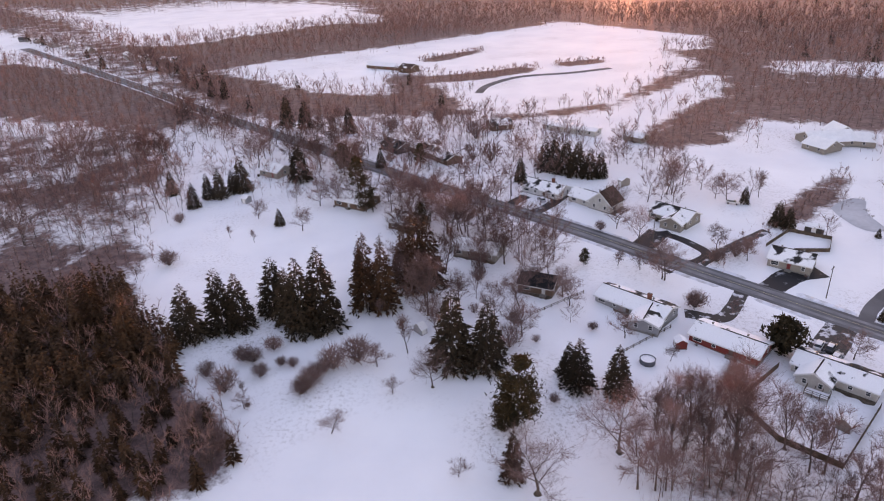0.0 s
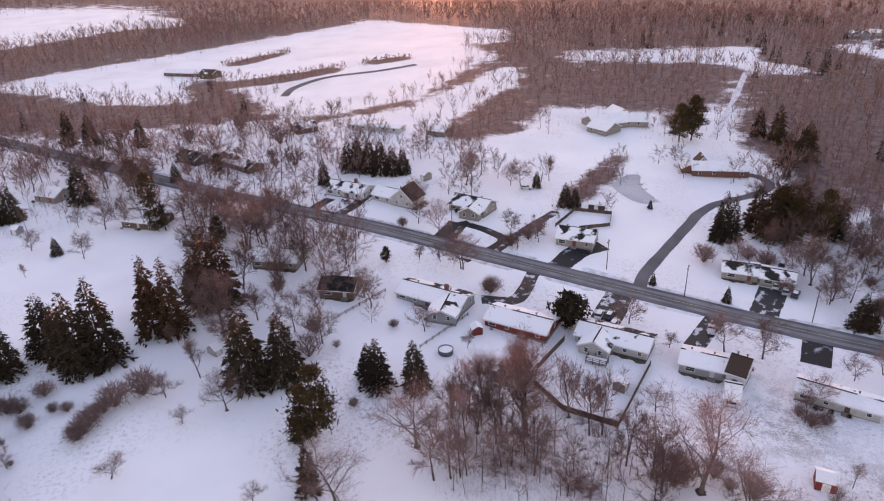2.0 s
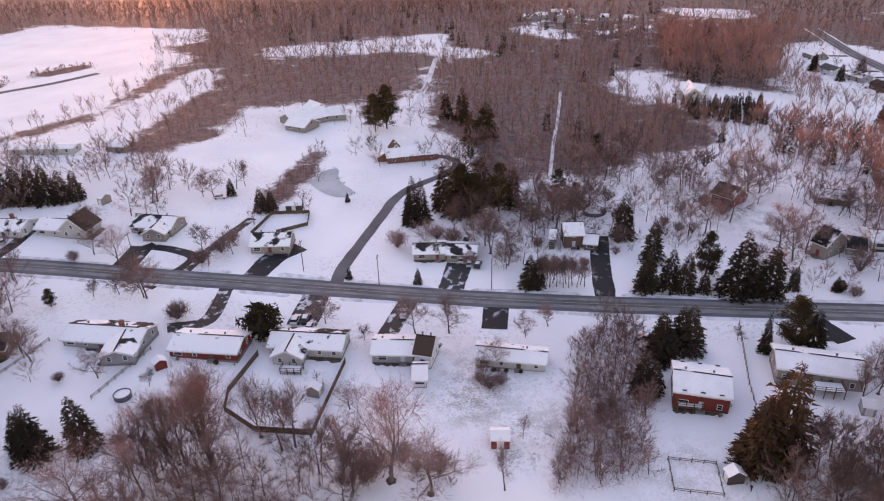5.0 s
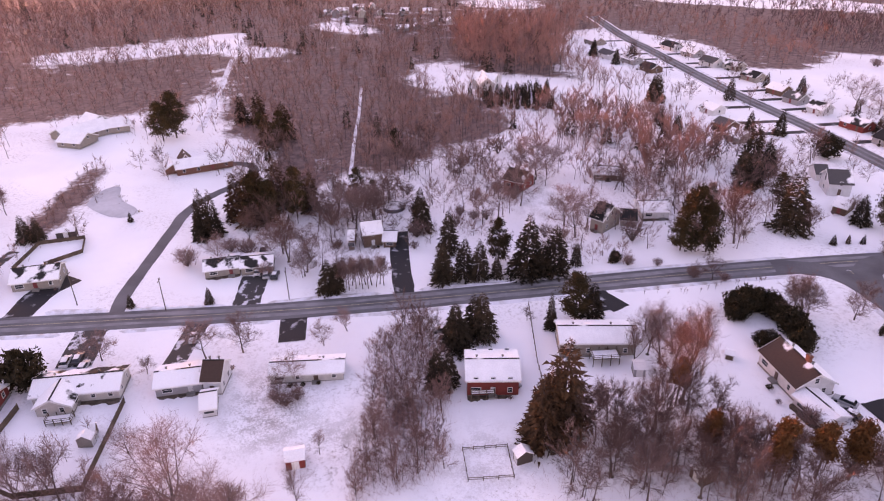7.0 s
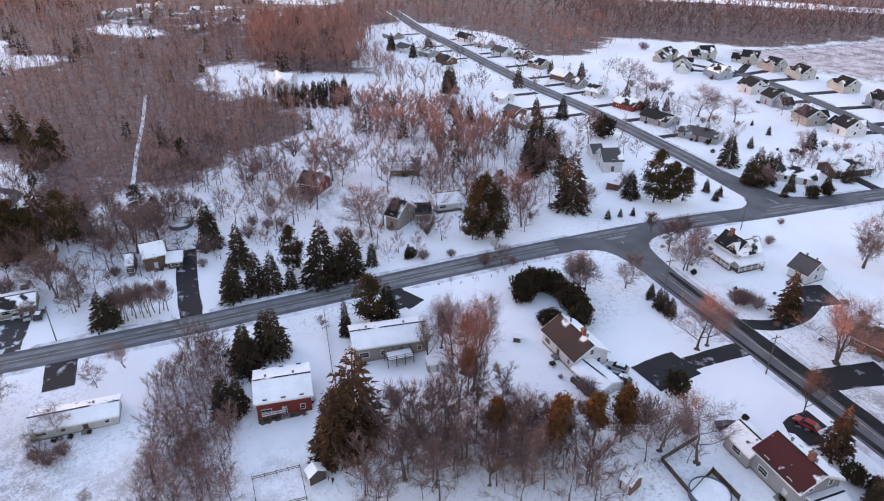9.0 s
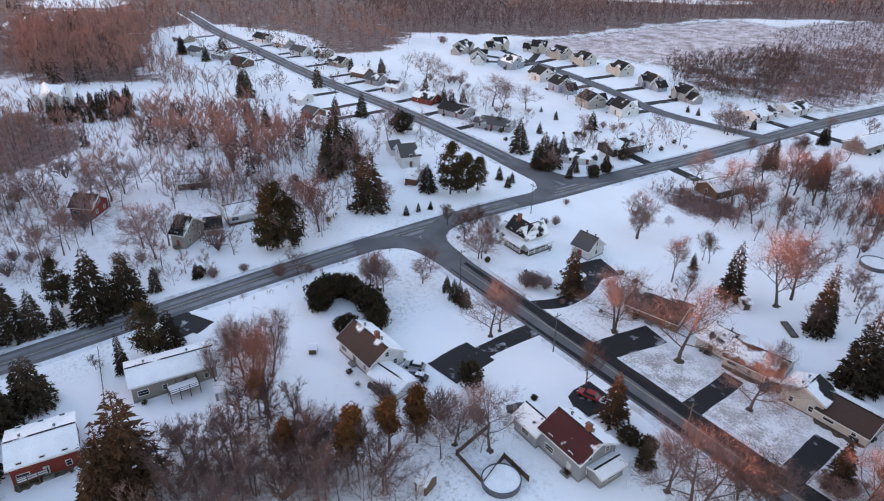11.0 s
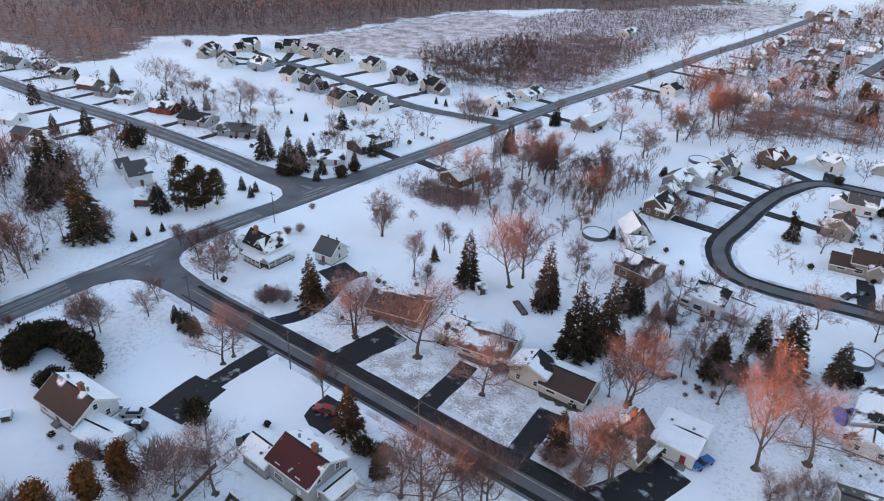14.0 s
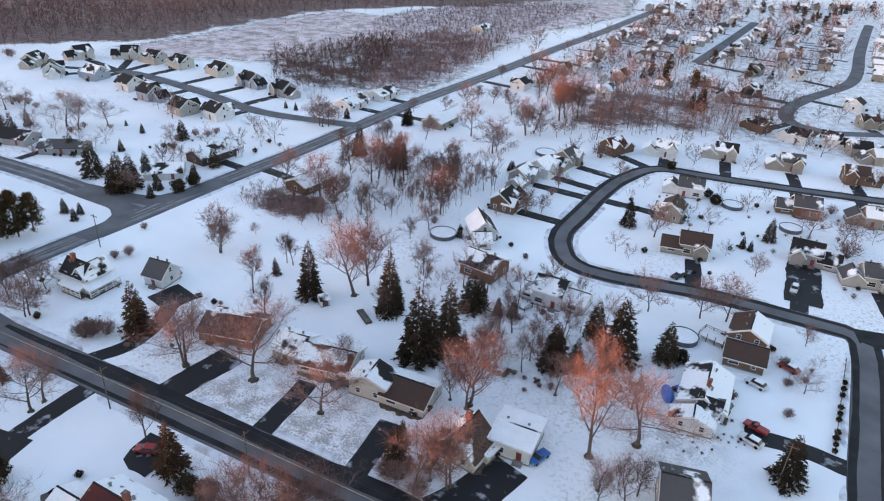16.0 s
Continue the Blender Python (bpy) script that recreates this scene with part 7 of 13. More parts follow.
house("two-storey house beside the curving street", [(5.6, -373.2, 190.9, 7.9, 6.6, 4.05, 2.22), (11.5, -371.4, 280.9, 5.5, 5.4, 2.39, 1.93), (3.2, -370.8, 280.9, 3.7, 3.5, 4.05, 1.64)], walls='tan', slopes=('grey', 'half'), detail=1)
house("two-storey house beside the curving street", [(-16.0, -372.9, 190.9, 7.9, 6.6, 4.05, 2.22), (-22.1, -373.4, 190.9, 5.5, 5.4, 2.39, 1.93), (-14.6, -369.8, 280.9, 3.7, 3.5, 4.05, 1.64)], walls='brown', slopes=('brown', 'grey'), detail=1)
house("two-storey house beside the curving street", [(84.4, -280.1, 267.4, 7.9, 6.6, 4.05, 2.22), (83.5, -286.2, 267.4, 5.5, 5.4, 2.39, 1.93), (81.7, -278.0, 357.4, 3.7, 3.5, 3.31, 1.64)], walls='brown', slopes=('dark', 'snow'), detail=2)
house("two-storey house beside the curving street", [(84.8, -314.6, 261.4, 7.9, 6.6, 4.05, 2.22), (83.2, -320.6, 351.4, 5.5, 5.4, 2.39, 1.93), (82.4, -312.2, 351.4, 3.7, 3.5, 4.05, 1.64)], walls='white', slopes=('snow', 'snow'), detail=1)
house("two-storey house beside the curving street", [(36.2, -302.9, 87.4, 7.9, 6.6, 4.05, 2.22), (36.6, -309.0, 87.4, 5.5, 5.4, 2.39, 1.93), (39.1, -301.1, 177.4, 3.7, 3.5, 3.31, 1.64)], walls='tan', slopes=('brown', 'brown'), detail=2)
house("two-storey house beside the curving street", [(34.6, -325.3, 8.6, 7.9, 6.6, 4.05, 2.22), (40.7, -325.0, 98.6, 5.5, 5.4, 2.39, 1.93), (33.1, -328.3, 98.6, 3.7, 3.5, 3.31, 1.64)], walls='white', slopes=('half', 'grey'), detail=2)
house("two-storey house beside the curving street", [(25.9, -281.8, 190.1, 7.9, 6.6, 4.05, 2.22), (31.8, -280.0, 190.1, 5.5, 5.4, 2.39, 1.93), (23.5, -279.4, 280.1, 3.7, 3.5, 3.31, 1.64)], walls='tan', slopes=('brown', 'brown'), detail=2)
house("two-storey house beside the curving street", [(-1.3, -329.7, 10.9, 7.9, 6.6, 4.05, 2.22), (4.8, -329.2, 10.9, 5.5, 5.4, 2.39, 1.93), (-2.7, -332.8, 100.9, 3.7, 3.5, 3.31, 1.64)], walls='brown', slopes=('brown', 'grey'), detail=2)
house("two-storey house beside the curving street", [(-22.2, -333.3, 10.9, 7.9, 6.6, 4.05, 2.22), (-16.1, -332.8, 100.9, 5.5, 5.4, 2.39, 1.93), (-23.6, -336.4, 100.9, 3.7, 3.5, 3.31, 1.64)], walls='tan', slopes=('grey', 'half'), detail=2)
house("two-storey house beside the curving street", [(-2.9, -294.0, 180.6, 7.9, 6.6, 4.05, 2.22), (-9.0, -293.4, 180.6, 5.5, 5.4, 2.39, 1.93), (-1.0, -291.2, 270.6, 3.7, 3.5, 3.31, 1.64)], walls='grey', slopes=('dark', 'dark'), detail=2)
house("two-storey house beside the curving street", [(-20.6, -289.3, 192.9, 7.9, 6.6, 4.05, 2.22), (-14.8, -287.3, 282.9, 5.5, 5.4, 2.39, 1.93), (-23.1, -287.0, 282.9, 3.7, 3.5, 3.31, 1.64)], walls='beige', slopes=('grey', 'grey'), detail=2)
house("suburban house with snow on its roof", [(97.2, -470.3, 86.1, 7.7, 6.6, 4.0, 2.07), (97.4, -476.3, 86.1, 5.4, 5.2, 2.37, 1.8), (100.2, -468.6, 176.1, 3.6, 3.4, 4.0, 1.53)], walls='grey', slopes=('dark', 'dark'), detail=1)
house("suburban house with snow on its roof", [(74.7, -472.6, 260.6, 7.7, 6.6, 4.0, 2.07), (75.0, -466.6, 350.6, 5.4, 5.2, 2.37, 1.8), (71.7, -474.1, 350.6, 3.6, 3.4, 4.0, 1.53)], walls='tan', slopes=('maroon', 'white'), detail=1)
house("suburban house with snow on its roof", [(94.6, -433.4, 84.5, 7.7, 6.6, 4.0, 2.07), (94.7, -439.4, 174.5, 5.4, 5.2, 2.37, 1.8), (97.6, -431.8, 174.5, 3.6, 3.4, 4.0, 1.53)], walls='white', slopes=('white', 'half'), detail=1)
house("suburban house with snow on its roof", [(134.9, -419.1, 84.5, 7.7, 6.6, 4.0, 2.07), (135.0, -425.1, 84.5, 5.4, 5.2, 2.37, 1.8), (137.9, -417.5, 174.5, 3.6, 3.4, 4.0, 1.53)], walls='white', slopes=('dark', 'dark'), detail=1)
house("suburban house with snow on its roof", [(33.7, -534.8, 77.0, 7.7, 6.6, 4.0, 2.07), (35.7, -529.1, 77.0, 5.4, 5.2, 2.37, 1.8), (36.0, -537.3, 167.0, 3.6, 3.4, 4.0, 1.53)], walls='tan', slopes=('grey', 'dark'), detail=1)
house("suburban house with snow on its roof", [(31.4, -482.8, 256.2, 7.7, 6.6, 4.0, 2.07), (32.2, -476.8, 346.2, 5.4, 5.2, 2.37, 1.8), (28.2, -484.0, 346.2, 3.6, 3.4, 4.0, 1.53)], walls='brown', slopes=('half', 'dark'), detail=1)
house("suburban house with snow on its roof", [(21.0, -418.1, -28.9, 7.7, 6.6, 4.0, 2.07), (25.9, -421.5, 61.1, 5.4, 5.2, 2.37, 1.8), (18.0, -419.6, 61.1, 3.6, 3.4, 4.0, 1.53)], walls='brown', slopes=('dark', 'dark'), detail=1)
house("suburban house with snow on its roof", [(4.6, -411.4, -16.4, 7.7, 6.6, 4.0, 2.07), (10.2, -413.7, 73.6, 5.4, 5.2, 2.37, 1.8), (2.0, -413.5, 73.6, 3.6, 3.4, 4.0, 1.53)], walls='white', slopes=('half', 'dark'), detail=1)
house("suburban house with snow on its roof", [(-7.3, -414.5, -5.1, 7.7, 6.6, 4.0, 2.07), (-13.3, -414.6, -5.1, 5.4, 5.2, 2.37, 1.8), (-5.7, -417.5, 84.9, 3.6, 3.4, 4.0, 1.53)], walls='white', slopes=('white', 'dark'), detail=1)
house("suburban house with snow on its roof", [(-17.9, -407.8, 17.3, 7.7, 6.6, 4.0, 2.07), (-23.4, -410.2, 107.3, 5.4, 5.2, 2.37, 1.8), (-15.2, -409.9, 107.3, 3.6, 3.4, 4.0, 1.53)], walls='tan', slopes=('half', 'dark'), detail=1)
house("suburban house with snow on its roof", [(-17.5, -484.7, 76.2, 7.7, 6.6, 4.0, 2.07), (-18.3, -490.7, 76.2, 5.4, 5.2, 2.37, 1.8), (-14.3, -483.5, 166.2, 3.6, 3.4, 4.0, 1.53)], walls='white', slopes=('half', 'dark'), detail=1)
house("suburban house with snow on its roof", [(-21.9, -455.2, 206.9, 7.7, 6.6, 4.0, 2.07), (-27.6, -457.3, 296.9, 5.4, 5.2, 2.37, 1.8), (-21.4, -451.8, 296.9, 3.6, 3.4, 4.0, 1.53)], walls='tan', slopes=('brown', 'dark'), detail=1)
house("suburban house with snow on its roof", [(58.1, -488.0, 256.2, 7.7, 6.6, 4.0, 2.07), (56.1, -493.7, 256.2, 5.4, 5.2, 2.37, 1.8), (55.9, -485.5, 346.2, 3.6, 3.4, 4.0, 1.53)], walls='brown', slopes=('half', 'half'), detail=1)
house("suburban house with snow on its roof", [(42.3, -459.3, -84.5, 7.7, 6.6, 4.0, 2.07), (42.2, -465.3, 5.5, 5.4, 5.2, 2.37, 1.8), (39.3, -457.7, 5.5, 3.6, 3.4, 4.0, 1.53)], walls='beige', slopes=('white', 'dark'), detail=1)
house("suburban house with snow on its roof", [(119.0, -489.2, 86.1, 7.7, 6.6, 4.0, 2.07), (120.1, -483.3, 176.1, 5.4, 5.2, 2.37, 1.8), (121.6, -491.3, 176.1, 3.6, 3.4, 4.0, 1.53)], walls='white', slopes=('snow', 'dark'), detail=1)
house("suburban house with snow on its roof", [(128.1, -465.4, 86.1, 7.7, 6.6, 4.0, 2.07), (128.3, -471.4, 86.1, 5.4, 5.2, 2.37, 1.8), (131.1, -463.7, 176.1, 3.6, 3.4, 4.0, 1.53)], walls='tan', slopes=('half', 'dark'), detail=1)
house("suburban house with snow on its roof", [(12.6, -537.9, 248.7, 7.7, 6.6, 4.0, 2.07), (9.8, -543.2, 338.7, 5.4, 5.2, 2.37, 1.8), (10.7, -535.1, 338.7, 3.6, 3.4, 4.0, 1.53)], walls='white', slopes=('half', 'dark'), detail=1)
house("suburban house with snow on its roof", [(-25.8, -401.7, 26.0, 7.7, 6.6, 4.0, 2.07), (-20.1, -399.6, 116.0, 5.4, 5.2, 2.37, 1.8), (-26.3, -405.1, 116.0, 3.6, 3.4, 4.0, 1.53)], walls='tan', slopes=('grey', 'white'), detail=1)
house("distant suburban house with snow on its roof", [(126.0, -496.7, 88.2, 9.1, 5.8, 2.58, 1.85)], walls='cream', slopes=('grey', 'snow'), detail=0)
house("distant suburban house with snow on its roof", [(124.1, -520.2, 95.7, 8.3, 5.8, 4.23, 1.85)], walls='tan', slopes=('dark', 'half'), detail=0)
house("distant suburban house with snow on its roof", [(126.3, -539.1, 87.4, 7.2, 5.8, 4.23, 1.85)], walls='cream', slopes=('dark', 'snow'), detail=0)
house("distant suburban house with snow on its roof", [(125.7, -560.4, 87.6, 9.1, 5.8, 4.23, 1.85)], walls='grey', slopes=('dark', 'half'), detail=0)
house("distant suburban house with snow on its roof", [(125.8, -587.3, -3.4, 9.1, 5.8, 2.58, 1.85)], walls='cream', slopes=('dark', 'half'), detail=0)
house("distant suburban house with snow on its roof", [(121.8, -615.5, -5.4, 7.2, 5.8, 2.58, 1.85)], walls='grey', slopes=('half', 'snow'), detail=0)
house("distant suburban house with snow on its roof", [(126.5, -650.3, 88.2, 9.1, 5.8, 4.23, 1.85)], walls='white', slopes=('dark', 'half'), detail=0)
house("distant suburban house with snow on its roof", [(124.6, -677.6, -1.8, 8.3, 5.8, 2.58, 1.85)], walls='beige', slopes=('half', 'half'), detail=0)
house("distant suburban house with snow on its roof", [(122.6, -722.5, 0.6, 8.3, 5.8, 2.58, 1.85)], walls='grey', slopes=('dark', 'snow'), detail=0)
house("distant suburban house with snow on its roof", [(101.4, -533.0, 93.8, 8.3, 5.8, 2.58, 1.85)], walls='white', slopes=('dark', 'grey'), detail=0)
house("distant suburban house with snow on its roof", [(100.2, -552.9, 1.2, 9.1, 5.8, 2.58, 1.85)], walls='tan', slopes=('half', 'half'), detail=0)
house("distant suburban house with snow on its roof", [(100.7, -569.6, -1.4, 8.3, 5.8, 4.23, 1.85)], walls='tan', slopes=('dark', 'half'), detail=0)
house("distant suburban house with snow on its roof", [(99.0, -591.4, 89.2, 7.2, 5.8, 2.58, 1.85)], walls='grey', slopes=('grey', 'grey'), detail=0)
house("distant suburban house with snow on its roof", [(97.9, -614.1, 1.1, 8.3, 5.8, 4.23, 1.85)], walls='grey', slopes=('grey', 'snow'), detail=0)
house("distant suburban house with snow on its roof", [(97.8, -643.7, 89.9, 8.3, 5.8, 2.58, 1.85)], walls='beige', slopes=('half', 'half'), detail=0)
house("distant suburban house with snow on its roof", [(94.9, -666.8, -2.5, 7.2, 5.8, 2.58, 1.85)], walls='white', slopes=('grey', 'grey'), detail=0)
house("distant suburban house with snow on its roof", [(95.4, -701.8, 93.4, 7.2, 5.8, 2.58, 1.85)], walls='grey', slopes=('half', 'half'), detail=0)
house("distant suburban house with snow on its roof", [(92.1, -735.6, 90.2, 9.1, 5.8, 4.23, 1.85)], walls='white', slopes=('half', 'half'), detail=0)
house("distant suburban house with snow on its roof", [(93.9, -765.4, 91.4, 9.1, 5.8, 4.23, 1.85)], walls='white', slopes=('grey', 'snow'), detail=0)
house("distant suburban house with snow on its roof", [(80.9, -580.2, -5.6, 8.3, 5.8, 4.23, 1.85)], walls='beige', slopes=('dark', 'half'), detail=0)
house("distant suburban house with snow on its roof", [(77.8, -601.2, -0.8, 8.3, 5.8, 4.23, 1.85)], walls='grey', slopes=('dark', 'snow'), detail=0)
house("distant suburban house with snow on its roof", [(76.0, -620.2, 89.7, 9.1, 5.8, 4.23, 1.85)], walls='tan', slopes=('grey', 'snow'), detail=0)
house("distant suburban house with snow on its roof", [(75.7, -644.5, 2.3, 8.3, 5.8, 4.23, 1.85)], walls='grey', slopes=('dark', 'snow'), detail=0)
house("distant suburban house with snow on its roof", [(73.7, -666.5, 92.3, 8.3, 5.8, 2.58, 1.85)], walls='brown', slopes=('half', 'snow'), detail=0)
house("distant suburban house with snow on its roof", [(72.7, -683.6, 2.8, 8.3, 5.8, 2.58, 1.85)], walls='white', slopes=('half', 'grey'), detail=0)
house("distant suburban house with snow on its roof", [(69.9, -714.3, 95.7, 8.3, 5.8, 4.23, 1.85)], walls='beige', slopes=('half', 'half'), detail=0)
house("distant suburban house with snow on its roof", [(68.5, -742.3, 2.5, 7.2, 5.8, 2.58, 1.85)], walls='cream', slopes=('grey', 'half'), detail=0)
house("distant suburban house with snow on its roof", [(54.1, -571.8, -5.2, 7.2, 5.8, 2.58, 1.85)], walls='beige', slopes=('half', 'grey'), detail=0)
house("distant suburban house with snow on its roof", [(52.3, -590.1, 0.9, 7.2, 5.8, 4.23, 1.85)], walls='beige', slopes=('dark', 'half'), detail=0)
house("distant suburban house with snow on its roof", [(52.5, -607.0, 89.9, 9.1, 5.8, 2.58, 1.85)], walls='white', slopes=('half', 'snow'), detail=0)
house("distant suburban house with snow on its roof", [(49.8, -624.1, 94.9, 9.1, 5.8, 4.23, 1.85)], walls='grey', slopes=('half', 'snow'), detail=0)
house("distant suburban house with snow on its roof", [(49.6, -645.9, 90.2, 7.2, 5.8, 2.58, 1.85)], walls='tan', slopes=('grey', 'snow'), detail=0)
house("distant suburban house with snow on its roof", [(45.3, -670.7, 1.9, 7.2, 5.8, 4.23, 1.85)], walls='cream', slopes=('half', 'half'), detail=0)
house("distant suburban house with snow on its roof", [(42.8, -692.1, 86.9, 8.3, 5.8, 2.58, 1.85)], walls='grey', slopes=('half', 'grey'), detail=0)
house("distant suburban house with snow on its roof", [(44.8, -711.9, 4.2, 8.3, 5.8, 4.23, 1.85)], walls='white', slopes=('half', 'half'), detail=0)
house("distant suburban house with snow on its roof", [(42.4, -736.6, 93.8, 7.2, 5.8, 4.23, 1.85)], walls='grey', slopes=('grey', 'snow'), detail=0)
house("distant suburban house with snow on its roof", [(21.7, -571.1, 93.6, 8.3, 5.8, 2.58, 1.85)], walls='cream', slopes=('grey', 'grey'), detail=0)
house("distant suburban house with snow on its roof", [(22.7, -586.3, 90.2, 9.1, 5.8, 4.23, 1.85)], walls='tan', slopes=('dark', 'half'), detail=0)
house("distant suburban house with snow on its roof", [(21.6, -609.7, -3.8, 7.2, 5.8, 2.58, 1.85)], walls='beige', slopes=('grey', 'snow'), detail=0)
house("distant suburban house with snow on its roof", [(19.1, -633.1, 87.6, 9.1, 5.8, 2.58, 1.85)], walls='grey', slopes=('grey', 'snow'), detail=0)
house("distant suburban house with snow on its roof", [(20.7, -652.9, -5.1, 8.3, 5.8, 2.58, 1.85)], walls='tan', slopes=('dark', 'snow'), detail=0)
house("distant suburban house with snow on its roof", [(19.2, -672.8, 92.1, 7.2, 5.8, 2.58, 1.85)], walls='white', slopes=('grey', 'snow'), detail=0)
house("distant suburban house with snow on its roof", [(17.3, -706.5, 2.1, 8.3, 5.8, 2.58, 1.85)], walls='white', slopes=('dark', 'snow'), detail=0)
house("distant suburban house with snow on its roof", [(15.8, -730.2, -5.6, 9.1, 5.8, 2.58, 1.85)], walls='brown', slopes=('half', 'half'), detail=0)
house("distant suburban house with snow on its roof", [(15.5, -763.4, 92.2, 7.2, 5.8, 2.58, 1.85)], walls='grey', slopes=('grey', 'half'), detail=0)
house("distant suburban house with snow on its roof", [(-1.3, -576.3, 3.3, 7.2, 5.8, 4.23, 1.85)], walls='tan', slopes=('half', 'grey'), detail=0)
house("distant suburban house with snow on its roof", [(-1.8, -595.2, 84.1, 7.2, 5.8, 2.58, 1.85)], walls='tan', slopes=('dark', 'snow'), detail=0)
house("distant suburban house with snow on its roof", [(-0.9, -618.9, 95.3, 9.1, 5.8, 2.58, 1.85)], walls='tan', slopes=('grey', 'half'), detail=0)
house("distant suburban house with snow on its roof", [(-5.2, -644.0, 1.7, 8.3, 5.8, 2.58, 1.85)], walls='brown', slopes=('half', 'half'), detail=0)
house("distant suburban house with snow on its roof", [(-3.5, -663.6, 91.7, 7.2, 5.8, 2.58, 1.85)], walls='tan', slopes=('dark', 'half'), detail=0)
house("distant suburban house with snow on its roof", [(-6.5, -693.1, -5.0, 8.3, 5.8, 2.58, 1.85)], walls='white', slopes=('dark', 'half'), detail=0)
house("distant suburban house with snow on its roof", [(-7.8, -716.1, 1.5, 8.3, 5.8, 4.23, 1.85)], walls='grey', slopes=('grey', 'snow'), detail=0)
house("distant suburban house with snow on its roof", [(-9.2, -751.4, 2.7, 8.3, 5.8, 4.23, 1.85)], walls='beige', slopes=('half', 'half'), detail=0)
house("distant suburban house with snow on its roof", [(-8.5, -784.3, 3.4, 8.3, 5.8, 2.58, 1.85)], walls='grey', slopes=('half', 'half'), detail=0)
house("distant suburban house with snow on its roof", [(-31.7, -566.0, 3.6, 9.1, 5.8, 4.23, 1.85)], walls='tan', slopes=('grey', 'half'), detail=0)
house("distant suburban house with snow on its roof", [(-32.7, -589.4, 3.6, 8.3, 5.8, 2.58, 1.85)], walls='white', slopes=('grey', 'snow'), detail=0)
house("distant suburban house with snow on its roof", [(-33.4, -610.5, 4.8, 9.1, 5.8, 2.58, 1.85)], walls='tan', slopes=('half', 'snow'), detail=0)
house("distant suburban house with snow on its roof", [(-33.7, -636.7, 2.7, 9.1, 5.8, 2.58, 1.85)], walls='grey', slopes=('half', 'snow'), detail=0)
house("distant suburban house with snow on its roof", [(-37.0, -669.9, 86.0, 8.3, 5.8, 2.58, 1.85)], walls='cream', slopes=('grey', 'snow'), detail=0)
house("distant suburban house with snow on its roof", [(-36.2, -698.7, -5.7, 7.2, 5.8, 2.58, 1.85)], walls='white', slopes=('grey', 'snow'), detail=0)
house("distant suburban house with snow on its roof", [(-41.6, -734.2, -3.2, 8.3, 5.8, 2.58, 1.85)], walls='grey', slopes=('half', 'snow'), detail=0)
house("distant suburban house with snow on its roof", [(130.2, -549.2, 2.7, 7.2, 5.8, 2.58, 1.85)], walls='tan', slopes=('dark', 'half'), detail=0)
house("distant suburban house with snow on its roof", [(129.4, -578.8, 93.5, 7.2, 5.8, 2.58, 1.85)], walls='grey', slopes=('grey', 'half'), detail=0)
house("distant suburban house with snow on its roof", [(129.9, -608.0, 84.6, 9.1, 5.8, 2.58, 1.85)], walls='brown', slopes=('grey', 'snow'), detail=0)
house("distant suburban house with snow on its roof", [(130.2, -646.0, 92.2, 7.2, 5.8, 2.58, 1.85)], walls='white', slopes=('dark', 'half'), detail=0)
house("distant suburban house with snow on its roof", [(129.5, -678.5, 89.6, 7.2, 5.8, 2.58, 1.85)], walls='grey', slopes=('half', 'snow'), detail=0)
house("distant suburban house with snow on its roof", [(130.5, -727.4, -1.6, 7.2, 5.8, 4.23, 1.85)], walls='tan', slopes=('half', 'grey'), detail=0)
house("distant suburban house with snow on its roof", [(60.2, -817.9, 4.0, 8.3, 5.8, 2.58, 1.85)], walls='white', slopes=('half', 'half'), detail=0)
house("distant suburban house with snow on its roof", [(48.5, -824.7, 94.8, 7.2, 5.8, 2.58, 1.85)], walls='beige', slopes=('dark', 'snow'), detail=0)
house("distant suburban house with snow on its roof", [(34.0, -840.8, -1.5, 7.2, 5.8, 2.58, 1.85)], walls='white', slopes=('dark', 'grey'), detail=0)
house("distant suburban house with snow on its roof", [(23.1, -849.6, -2.2, 7.2, 5.8, 4.23, 1.85)], walls='grey', slopes=('dark', 'snow'), detail=0)
house("distant suburban house with snow on its roof", [(11.5, -865.0, 89.4, 9.1, 5.8, 4.23, 1.85)], walls='tan', slopes=('dark', 'half'), detail=0)
house("distant suburban house with snow on its roof", [(-1.3, -874.7, 95.5, 7.2, 5.8, 4.23, 1.85)], walls='beige', slopes=('dark', 'half'), detail=0)
house("distant suburban house with snow on its roof", [(-12.6, -895.9, 3.3, 9.1, 5.8, 4.23, 1.85)], walls='brown', slopes=('dark', 'snow'), detail=0)
house("distant suburban house with snow on its roof", [(-25.6, -897.7, 95.2, 7.2, 5.8, 2.58, 1.85)], walls='white', slopes=('half', 'snow'), detail=0)
house("distant suburban house with snow on its roof", [(142.3, -737.6, 92.3, 9.1, 5.8, 4.23, 1.85)], walls='grey', slopes=('dark', 'half'), detail=0)
house("distant suburban house with snow on its roof", [(133.4, -756.6, -3.1, 9.1, 5.8, 2.58, 1.85)], walls='beige', slopes=('half', 'half'), detail=0)
house("distant suburban house with snow on its roof", [(121.7, -774.9, 4.9, 9.1, 5.8, 2.58, 1.85)], walls='beige', slopes=('grey', 'half'), detail=0)
house("distant suburban house with snow on its roof", [(105.5, -789.6, 87.0, 7.2, 5.8, 2.58, 1.85)], walls='grey', slopes=('grey', 'snow'), detail=0)
house("distant suburban house with snow on its roof", [(94.2, -819.8, -5.1, 8.3, 5.8, 2.58, 1.85)], walls='tan', slopes=('dark', 'half'), detail=0)
